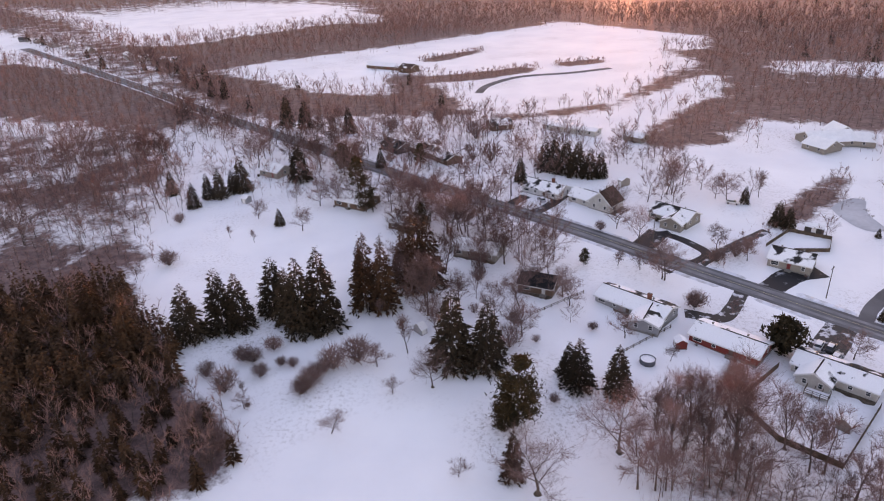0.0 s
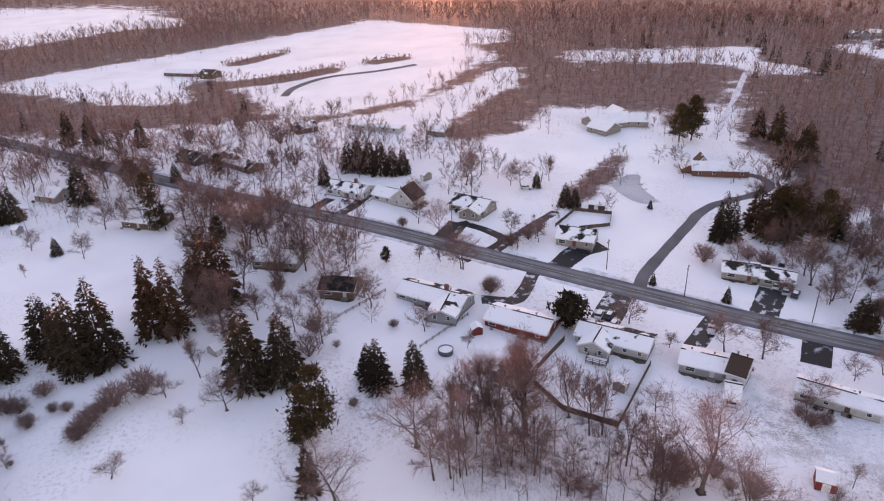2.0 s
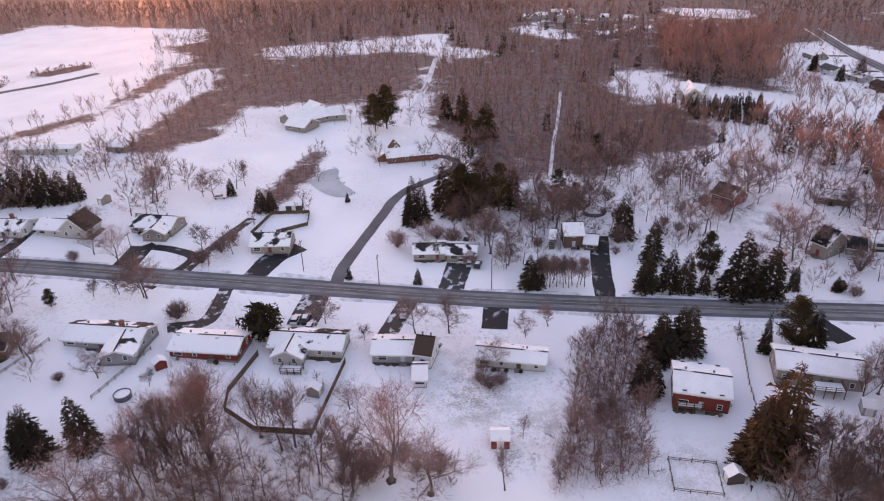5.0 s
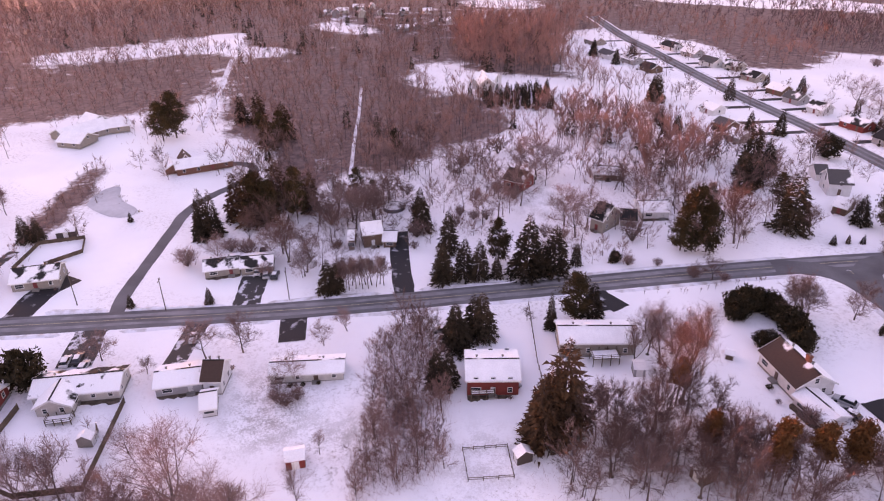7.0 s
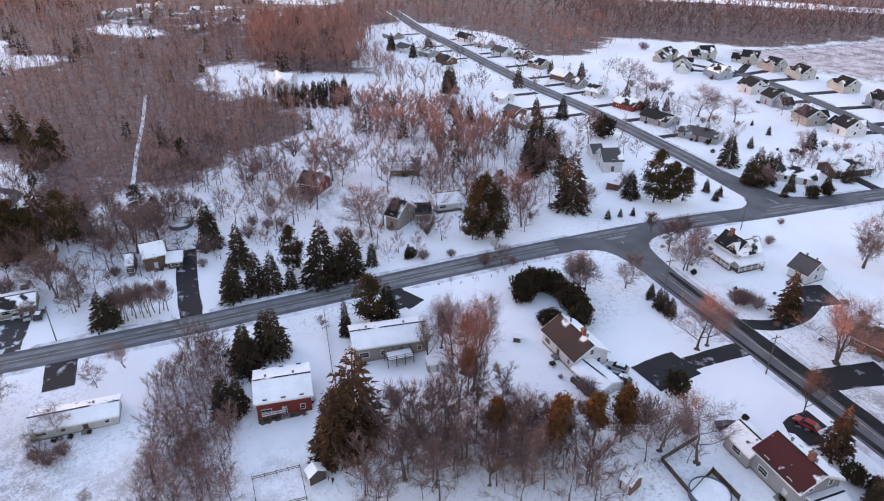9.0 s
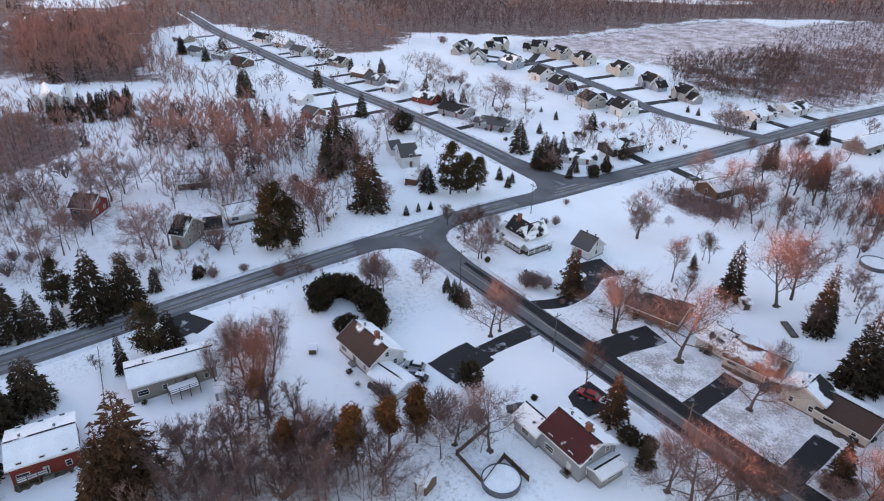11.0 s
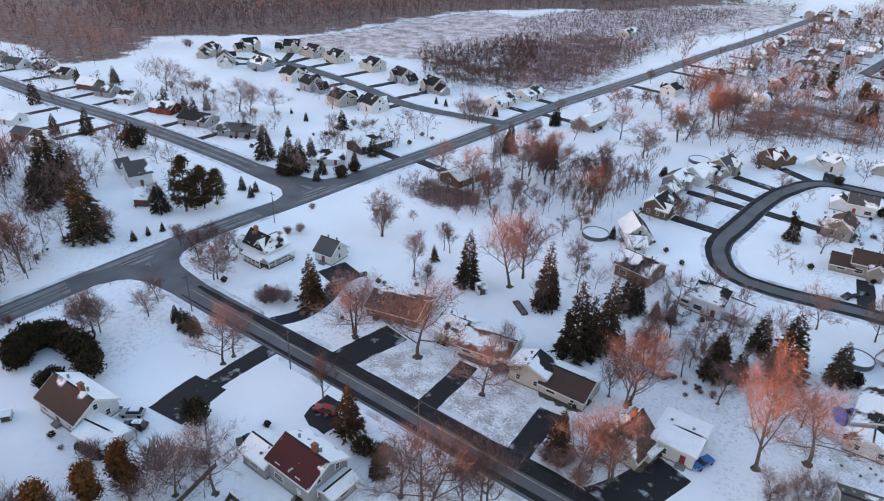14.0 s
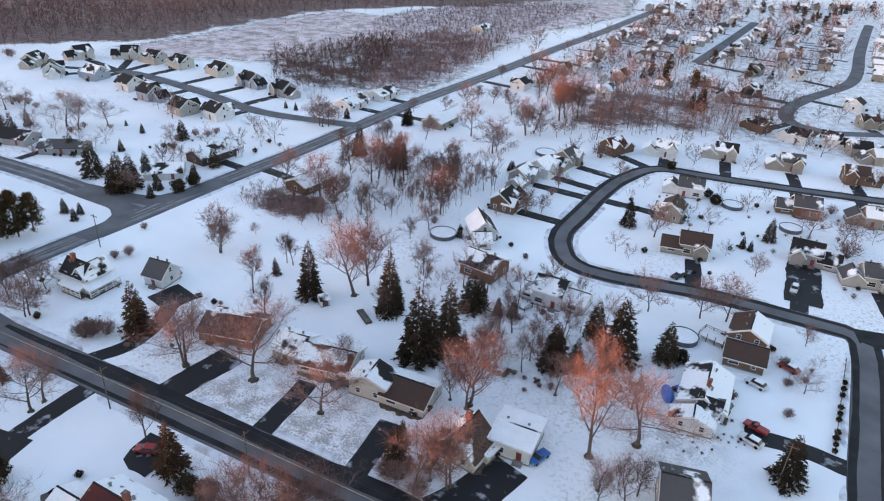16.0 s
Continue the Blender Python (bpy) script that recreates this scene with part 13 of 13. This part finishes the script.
woodland([(-7.8, 164.1), (42.5, 130.8), (42.4, 118.6), (44.8, 109.9), (42.3, 104.2), (35.0, 99.8), (31.0, 94.3), (-12.6, 127.7)], 3.6, 9.5, "dark mixed woodland with browned conifers", twigs=90, wide=0.04, conifers=0.45, brush=14, needle=BROWN_PINE, seed=5)
woodland([(228.0, 718.5), (284.0, 643.2), (456.1, 647.3), (580.6, 426.8), (395.7, 456.5), (250.7, 486.5), (217.9, 502.9)], 9, 13, "dense leafless brown woodland over snow", wide=0.13, twigs=45, brush=3, seed=6)
woodland([(210.8, 487.8), (239.2, 465.5), (241.4, 368.5), (272.1, 296.2), (289.4, 278.0), (230.6, 278.7), (190.8, 316.3), (174.7, 361.0)], 8, 11, "dense leafless brown woodland over snow", wide=0.07, twigs=63, brush=4, conifers=0.06, seed=7)
woodland([(405.4, 503.7), (584.6, 442.7), (564.2, 266.2), (620.6, 150.2), (704.2, 63.6), (726.0, 241.2), (719.6, 539.0), (543.1, 673.9)], 14, 14, "dense leafless brown woodland over snow", wide=0.2, twigs=36, brush=2, seed=8)
woodland([(497.1, 279.9), (512.1, 240.0), (502.2, 185.3), (446.4, 164.6), (472.1, 69.1), (454.3, 55.8), (317.1, 50.6), (307.2, 61.3), (351.0, 77.9), (336.8, 132.2), (295.5, 116.6), (260.9, 135.7), (263.7, 160.5), (328.2, 171.1), (374.5, 170.9), (435.6, 197.3)], 8.5, 12, "dense leafless brown woodland over snow", wide=0.09, twigs=54, brush=5, conifers=0.04, seed=9)
woodland([(498.2, 181.4), (545.5, 85.0), (585.0, 5.8), (702.9, 12.8), (697.8, 115.8), (609.3, 226.2)], 13, 14, "dense leafless brown woodland over snow", wide=0.18, twigs=36, brush=2, conifers=0.12, seed=10)
woodland([(465.1, 53.4), (502.8, -25.8), (369.4, -26.0), (284.2, -23.9), (236.7, -13.8), (230.5, 0.2), (306.9, 15.7), (321.3, 38.3), (367.4, 44.5)], 7.5, 12, "dense leafless brown woodland over snow", wide=0.08, twigs=63, brush=6, conifers=0.06, seed=11)
woodland([(458.1, -21.6), (477.1, -37.9), (454.3, -58.0), (410.7, -52.1), (374.1, -61.9), (350.6, -67.9), (337.4, -85.5), (326.5, -100.2), (287.9, -86.1), (295.3, -66.1), (279.2, -54.2), (258.9, -53.8), (263.4, -32.4), (274.4, -21.5), (362.5, -22.3)], 7.5, 12, "dense leafless brown woodland over snow", wide=0.07, twigs=63, brush=6, seed=12)
woodland([(363.2, -82.4), (367.5, -106.6), (363.9, -123.0), (331.2, -116.0), (339.9, -85.8)], 4.5, 9, "dense row of dark conifers", conifers=1.0, seed=13)
woodland([(706.9, 117.1), (642.5, 11.2), (586.2, 1.6), (543.4, -38.3), (499.9, -101.3), (509.3, -164.5), (532.1, -204.5), (622.1, -192.2), (684.6, -39.1), (744.5, 125.0)], 12, 13, "dense leafless brown woodland over snow", wide=0.17, twigs=45, conifers=0.12, seed=15)
woodland([(509.5, -66.0), (503.3, -163.1), (426.7, -147.7), (412.2, -127.7), (459.8, -63.1)], 10, 13, "dense leafless brown woodland over snow", wide=0.12, twigs=45, seed=17)
woodland([(573.5, 69.1), (556.6, -1.9), (495.1, -65.2), (459.8, -63.1), (466.7, -25.4), (502.1, 56.5)], 10, 13, "dense leafless brown woodland over snow", wide=0.12, twigs=45, conifers=0.15, seed=18)
woodland([(640.3, -174.6), (466.8, -337.1), (404.1, -302.5), (379.7, -268.9), (388.1, -236.0), (451.8, -245.1), (518.9, -208.4), (532.2, -152.7)], 10, 13, "leafless reddish-brown woodland beyond the street", wide=0.12, twigs=54, seed=19)
woodland([(448.7, -326.0), (419.2, -342.4), (389.0, -417.6), (363.7, -506.9), (318.7, -595.7), (184.8, -782.9), (217.4, -905.7), (364.2, -671.7), (530.6, -376.3)], 16, 14, "dense leafless brown woodland over snow", wide=0.22, twigs=36, mat=SHADED_WOODS, seed=20)
woodland([(162.7, -243.0), (140.2, -254.3), (125.8, -243.1), (121.4, -235.2), (147.3, -236.4)], 4, 4.5, "leafless hedge thicket at a lawn's edge", wide=0.035, twigs=72, brush=10, seed=21)
woodland([(124.6, -285.7), (108.5, -312.3), (92.1, -281.6), (102.2, -262.8)], 6, 11, "small leafless wood between the gardens", wide=0.04, twigs=100, brush=4, seed=22)
woodland([(105.8, -384.8), (51.4, -431.5), (12.4, -444.3), (29.5, -400.2), (92.9, -363.1)], 5, 11, "leafless belt of trees between gardens", wide=0.04, twigs=90, brush=5, seed=23)
woodland([(569.6, -95.8), (555.9, -141.5), (519.2, -164.0), (486.0, -170.6), (460.7, -153.3), (415.7, -143.9), (383.2, -129.7), (393.3, -112.3), (410.8, -80.4)], 5.2, 15, "dense leafless reddish wood beyond a snowy field", wide=0.09, twigs=90, brush=6, conifers=0.05, seed=14)
woodland([(438.1, -147.9), (413.7, -153.0), (372.4, -155.0), (342.0, -155.8), (359.2, -141.0), (384.7, -132.5)], 5.0, 12, "leafless trees behind the village gardens", wide=0.075, twigs=80, brush=3, seed=16)
woodland([(328.5, -109.8), (333.0, -127.1), (320.5, -144.1), (293.2, -156.8), (263.0, -165.0), (240.2, -156.1), (238.1, -138.6), (258.3, -122.6), (271.7, -115.2), (295.7, -105.8)], 5.8, 14, "leafless reddish wood beside the village gardens", wide=0.085, twigs=150, brush=3, conifers=0.05, seed=38)
woodland([(328.5, -109.8), (333.0, -127.1), (320.5, -144.1), (293.2, -156.8), (263.0, -165.0), (240.2, -156.1), (238.1, -138.6), (258.3, -122.6), (271.7, -115.2), (295.7, -105.8)], 7, 11, "young reddish trees within the wood by the village", wide=0.07, twigs=110, brush=6, mat=TWIG_RED, seed=95)
woodland([(139.6, -265.5), (137.6, -297.0), (118.3, -303.6), (97.9, -293.2), (93.7, -274.4), (108.5, -262.9), (126.7, -255.4)], 7, 9, "leafless thicket behind the gardens of the curving street", wide=0.045, twigs=100, brush=6, mat=TWIG, seed=96)
woodland([(337.8, -90.2), (319.3, -108.9), (277.0, -116.6), (257.0, -129.9), (260.0, -167.0), (227.8, -156.1), (238.5, -123.7), (280.6, -81.7)], 8.0, 13, "tall slender leafless trees scattered over snow", wide=0.06, twigs=110, brush=2, seed=39)
woodland([(369.9, -162.2), (312.2, -172.9), (277.5, -170.3), (286.7, -157.7), (326.4, -153.1), (359.0, -152.3)], 7.0, 10, "leafless trees among village gardens", wide=0.055, twigs=90, seed=52)
woodland([(106.5, 55.6), (109.6, 42.2), (110.0, 27.2), (108.5, 16.3), (103.8, 10.5), (84.7, 41.8)], 3.8, 11, "leafless wood of slender trees on a snowy slope", wide=0.022, twigs=80, brush=40, seed=24)
woodland([(109.0, 56.4), (108.8, 42.9), (111.4, 31.5), (117.8, 19.3), (114.6, 8.8), (101.3, 6.1), (86.5, 45.6)], 6.8, 9.5, "leafless wood on a snowy slope", wide=0.022, twigs=90, brush=45, seed=92)
woodland([(160.5, -32.5), (172.7, -41.5), (164.3, -46.9), (151.7, -48.0), (118.4, -45.7), (113.1, -28.9), (135.6, -31.3)], 2.3, 6, "dense leafless thicket strip between two yards", wide=0.03, twigs=80, brush=34, seed=25)
woodland([(128.0, -70.8), (127.6, -96.8), (111.8, -100.3), (97.6, -110.5), (92.3, -106.0), (110.2, -61.6)], 5.5, 9, "leafless wood behind the gardens", wide=0.022, twigs=90, brush=40, seed=26)
woodland([(132.6, 42.5), (140.4, 28.5), (124.2, 24.0), (119.9, 35.3)], 6, 9, "leafless grove in a fenced yard", wide=0.03, twigs=120, seed=27)
woodland([(352.8, 394.1), (417.3, 387.2), (406.9, 374.9), (345.3, 380.8)], 4.0, 4.0, "low brown hedge in a field", wide=0.11, twigs=45, brush=5, seed=28)
woodland([(322.3, 330.4), (384.5, 306.0), (378.3, 294.1), (309.6, 313.0)], 4.0, 4.0, "low brown hedge in a field", wide=0.11, twigs=45, brush=5, seed=29)
woodland([(398.1, 302.9), (433.8, 284.1), (423.8, 272.7), (389.4, 291.6)], 4.0, 4.0, "low brown hedge in a field", wide=0.11, twigs=45, brush=5, seed=30)
woodland([(263.9, 250.0), (287.6, 226.7), (324.8, 207.8), (414.8, 224.6), (495.3, 222.0), (454.9, 200.2), (369.3, 192.6), (307.4, 192.6), (263.1, 216.5), (246.0, 229.4)], 7, 9, "leafless tree line along a field", wide=0.06, twigs=60, brush=3, seed=31)
woodland([(303.9, 378.1), (314.7, 363.0), (284.1, 275.3), (252.1, 240.3), (237.4, 295.8)], 8, 10, "dense leafless brown woodland over snow", wide=0.07, twigs=60, brush=3, conifers=0.1, seed=32)
woodland([(178.7, 79.6), (219.1, 76.4), (267.8, 77.1), (291.6, 74.3), (284.4, 66.8), (219.2, 69.9), (179.4, 73.2)], 3.5, 3.5, "leafless hedge along a lane", wide=0.05, twigs=60, brush=8, seed=33)
woodland([(168.4, -147.7), (170.8, -121.6), (167.3, -98.1), (170.1, -98.3), (174.1, -121.4), (171.8, -148.0)], 3.0, 2.0, "low leafless roadside scrub", wide=0.03, twigs=40, seed=34)
plant("bush", [(155.9, -118.5, 5.8), (158.4, -120.2, 6.2), (159.5, -122.3, 6.2), (159.9, -124.4, 6.2), (159.3, -126.3, 5.2), (157.4, -127.6, 5.8), (154.3, -128.3, 5.2), (150.8, -128.7, 5.2), (147.4, -128.6, 6.2), (144.4, -128.0, 5.8), (142.0, -127.0, 5.8), (156.4, -120.1, 5.8), (158.7, -125.0, 5.8), (156.3, -128.2, 5.8), (149.1, -128.6, 6.2)], "arc of the hedge", 1.0)
plant("bush", [(145.0, -119.3, 4.0), (145.0, -121.1, 4.0)])
woodland([(214.1, 867.8), (254.5, 689.5), (241.4, 469.6), (171.8, 405.1), (170.5, 520.1), (173.1, 669.8)], 9, 11, "leafless trees and thicket round far houses", wide=0.08, twigs=60, brush=3, seed=35)
woodland([(96.5, 356.9), (131.5, 338.5), (118.5, 286.3), (104.9, 279.1), (91.0, 305.0)], 6, 9, "reddish leafless thicket", wide=0.05, twigs=60, brush=3, mat=TWIG_RED, seed=36)
woodland([(38.5, 320.9), (77.1, 299.0), (113.5, 292.4), (111.2, 280.7), (72.4, 278.4), (34.4, 300.8)], 4, 4, "low leafless brush in a band", wide=0.05, twigs=40, brush=6, seed=37)
woodland([(154.2, 1182.3), (315.5, 1011.2), (475.1, 926.1), (616.5, 869.2), (680.7, 804.5), (700.8, 985.8), (308.7, 2184.4)], 24, 15, "dense leafless brown woodland over snow", wide=0.25, twigs=40, seed=40)
woodland([(187.4, 1397.6), (295.9, 952.8), (260.8, 705.2), (214.1, 867.8), (123.5, 983.7)], 12, 12, "dense leafless brown woodland over snow", wide=0.15, twigs=45, seed=41)
woodland([(442.8, -295.2), (402.0, -336.3), (374.5, -367.1), (357.5, -393.9), (357.4, -463.5), (351.0, -531.4), (344.3, -551.6), (252.8, -676.7), (275.1, -728.9), (520.0, -484.9), (597.0, -377.1)], 13, 13, "dense leafless brown woodland over snow", wide=0.2, twigs=45, mat=SHADED_WOODS, seed=42)
woodland([(330, 1500), (560, 1020), (760, 600), (930, 240), (1000, 240), (1100, 700), (900, 1500)], 22, 15, "distant leafless forest on the horizon", wide=0.32, twigs=27, seed=43)
woodland([(600, 420), (780, 380), (920, 200), (860, -120), (720, -110), (640, 100)], 17, 14, "distant leafless forest", wide=0.25, twigs=30, conifers=0.1, seed=44)
woodland([(700, -60), (850, -100), (760, -520), (640, -490), (660, -250)], 18, 14, "distant leafless forest", wide=0.25, twigs=30, mat=SHADED_WOODS, seed=45)
woodland([(640, -420), (760, -520), (420, -1000), (250, -900), (330, -700), (470, -560)], 20, 14, "distant leafless forest", wide=0.28, twigs=27, mat=SHADED_WOODS, seed=46)
woodland([(170.9, 446.5), (205.2, 409.2), (215.7, 309.1), (194.2, 238.3), (164.0, 237.9), (154.9, 300.6), (123.0, 333.0)], 8.5, 11, "leafless trees between the road and the field", wide=0.05, twigs=75, brush=4, seed=47)
woodland([(658.1, 897.5), (749.0, 688.7), (593.1, 563.0), (509.4, 698.1)], 18, 14, "dense leafless brown woodland over snow", wide=0.22, twigs=36, seed=48)
woodland([(725.4, -191.9), (566.6, -398.5), (458.9, -336.8), (632.6, -173.1)], 16, 14, "dense leafless brown woodland over snow", wide=0.2, twigs=36, mat=SHADED_WOODS, seed=49)
woodland([(482.2, -29.0), (498.2, -118.5), (439.9, -108.8), (435.1, -82.0), (431.5, -60.9), (374.0, -53.6), (362.7, -71.8), (366.8, -96.7), (307.5, -87.0), (297.0, -61.3), (264.3, -38.7), (273.5, -29.3)], 8, 12, "dense leafless brown woodland over snow", wide=0.08, twigs=60, brush=4, conifers=0.05, seed=50)
woodland([(402.0, -56.7), (381.6, -84.8), (335.8, -100.2), (285.7, -86.2), (279.5, -67.3), (257.8, -48.7), (261.7, -36.8), (347.4, -38.0)], 8, 11, "dense leafless brown woodland over snow", wide=0.07, twigs=60, brush=4, seed=51)
woodland([(279.3, -390.9), (265.5, -466.4), (252.4, -486.6), (216.3, -421.6), (197.1, -370.0), (218.0, -348.2), (246.6, -359.5)], 4.2, 8, "reddish leafless scrub on a marsh", wide=0.08, twigs=60, brush=10, mat=TWIG_RED, seed=53)
woodland([(265.5, -466.4), (235.3, -526.1), (200.6, -530.1), (174.4, -459.8), (181.9, -411.8), (188.2, -376.7), (215.7, -397.9)], 4.6, 5, "leafless brown scrub on a snowy marsh", wide=0.08, twigs=40, brush=10, seed=54)
woodland([(352.7, -376.8), (346.0, -473.6), (333.8, -536.9), (269.1, -541.3), (265.5, -466.4), (279.9, -401.2), (327.0, -378.3)], 6, 1.4, "dry brown weeds on a snowy marsh", wide=0.07, twigs=5, seed=55)
woodland([(283.7, -560.9), (192.9, -762.1), (164.8, -663.3), (193.2, -562.5), (260.2, -519.6)], 8, 2.0, "dry brown weeds on a snowy marsh", wide=0.1, twigs=5, seed=56)
woodland([(296.0, -523.7), (240.4, -460.4), (210.4, -392.4), (177.3, -377.8), (175.3, -400.9), (181.8, -439.4), (187.8, -507.7), (189.2, -605.0), (188.3, -731.4), (266.4, -674.8), (299.0, -582.9)], 5.2, 3.6, "low leafless scrub on a snowy marsh", wide=0.09, twigs=26, brush=9, mat=SHADED_WOODS, seed=90)
woodland([(117.6, -272.4), (108.7, -288.8), (98.2, -289.8), (94.1, -272.4), (96.9, -263.1), (105.7, -261.8)], 5.5, 9, "leafless grey thicket between the gardens", wide=0.03, twigs=80, brush=6, mat=TWIG, seed=57)
woodland([(159.2, -246.8), (152.0, -259.1), (137.8, -257.6), (128.1, -248.4), (126.3, -241.2), (137.6, -240.2), (150.8, -237.0)], 4.2, 5.5, "leafless dark thicket at a lawn's edge", wide=0.04, twigs=70, brush=12, mat=TWIG, seed=67)
woodland([(128.1, -251.5), (123.7, -261.3), (112.8, -260.3), (110.5, -246.5), (119.3, -238.4)], 6, 7, "leafless thicket between the gardens", wide=0.03, twigs=70, brush=8, mat=TWIG, seed=68)
woodland([(111.3, -298.4), (94.4, -313.6), (86.5, -295.8), (94.0, -280.3), (104.3, -286.7)], 6.5, 9, "leafless grey trees behind the houses", wide=0.03, twigs=80, brush=5, mat=TWIG, seed=69)
woodland([(115.2, -306.5), (112.8, -323.3), (110.9, -320.2), (112.3, -303.5)], 2.2, 2.6, "low dark leafless hedge across a lawn", wide=0.04, twigs=50, brush=10, mat=TWIG, seed=70)
woodland([(107.2, -323.5), (105.8, -342.5), (104.1, -338.1), (105.0, -321.7)], 2.2, 2.8, "low dark leafless hedge across a lawn", wide=0.04, twigs=50, brush=10, mat=TWIG, seed=71)
woodland([(104.5, -351.5), (105.1, -383.6), (103.1, -380.3), (102.3, -349.2)], 2.2, 2.4, "low dark leafless hedge across a lawn", wide=0.04, twigs=50, brush=10, mat=TWIG, seed=72)
woodland([(163.0, -244.4), (144.7, -249.0), (128.5, -249.4), (125.4, -243.7), (142.2, -240.4), (157.7, -237.4)], 3.2, 3.0, "low dark leafless hedge at a lawn's edge", wide=0.05, twigs=60, brush=12, seed=58)
woodland([(105.4, -391.2), (95.9, -413.6), (77.9, -421.8), (71.8, -396.1), (84.0, -387.8), (99.7, -377.7)], 6, 11, "leafless thicket of slender trees between gardens", wide=0.04, twigs=90, brush=5, mat=TWIG, seed=59)
woodland([(127.7, -450.2), (94.6, -460.5), (58.6, -473.4), (26.3, -458.9), (34.7, -441.3), (101.4, -388.0)], 7, 10, "leafless belt of trees between gardens", wide=0.04, twigs=100, brush=5, seed=60)
woodland([(166.4, 393.6), (187.9, 365.5), (174.9, 272.0), (172.1, 210.2), (155.9, 144.2), (142.6, 141.9), (152.8, 201.4), (151.5, 246.6), (159.3, 320.2)], 11, 12, "leafless trees along the county road", wide=0.055, twigs=80, brush=3, seed=63)
woodland([(235.7, 325.5), (247.1, 288.1), (233.2, 222.6), (213.4, 196.9), (191.7, 210.4), (192.3, 250.4)], 8, 12, "leafless trees round the farm buildings", wide=0.055, twigs=80, brush=3, seed=64)
woodland([(103.3, 259.6), (108.3, 286.6), (144.1, 292.5), (143.9, 243.8), (148.0, 217.1), (130.9, 208.2), (116.5, 224.9)], 8, 9, "leafless trees at the field's edge", wide=0.05, twigs=80, brush=4, seed=65)
woodland([(283.7, -560.9), (192.9, -762.1), (164.8, -663.3), (193.2, -562.5), (260.2, -519.6)], 7, 2.5, "dry brown weeds on a snowy marsh", wide=0.1, twigs=5, seed=66)
woodland([(509.8, 187.3), (541.5, 141.1), (564.8, 87.1), (511.6, 70.6), (496.4, 111.0), (476.1, 171.5)], 8.0, 12, "open leafless wood on a snowy clearing", wide=0.13, twigs=50, seed=86)
woodland([(584.7, 47.7), (598.6, 9.7), (555.2, 3.2), (543.1, 34.5)], 8.0, 12, "open leafless wood on a snowy clearing", wide=0.13, twigs=50, seed=84)
woodland([(558.3, -29.8), (544.9, -47.1), (534.5, -88.0), (501.2, -84.7), (508.0, -39.6)], 8.0, 12, "open leafless wood on a snowy clearing", wide=0.13, twigs=50, seed=85)
woodland([(297.4, 352.8), (327.9, 338.6), (316.7, 323.2), (287.8, 332.3)], 6, 7, "brown tree line along the field's edge", wide=0.1, twigs=50, brush=6, seed=90)
woodland([(465.8, 169.5), (495.8, 60.1), (457.4, 48.3), (425.4, 153.1)], 9, 12, "dense leafless wood beside a snowy clearing", wide=0.12, twigs=45, seed=94)
woodland([(592.7, 36.0), (603.7, 10.9), (523.8, 7.1), (531.4, 27.5)], 9, 12, "dense leafless wood beside a snowy clearing", wide=0.12, twigs=45, seed=95)
woodland([(571.4, -26.8), (546.6, -89.3), (494.3, -84.0), (512.5, -27.2)], 9, 12, "dense leafless wood beside a snowy clearing", wide=0.12, twigs=45, seed=96)
woodland([(589.9, 285.8), (599.9, 210.8), (502.8, 169.3), (484.5, 232.1)], 12, 13, "dense leafless wood beside a snowy clearing", wide=0.2, twigs=45, seed=98)
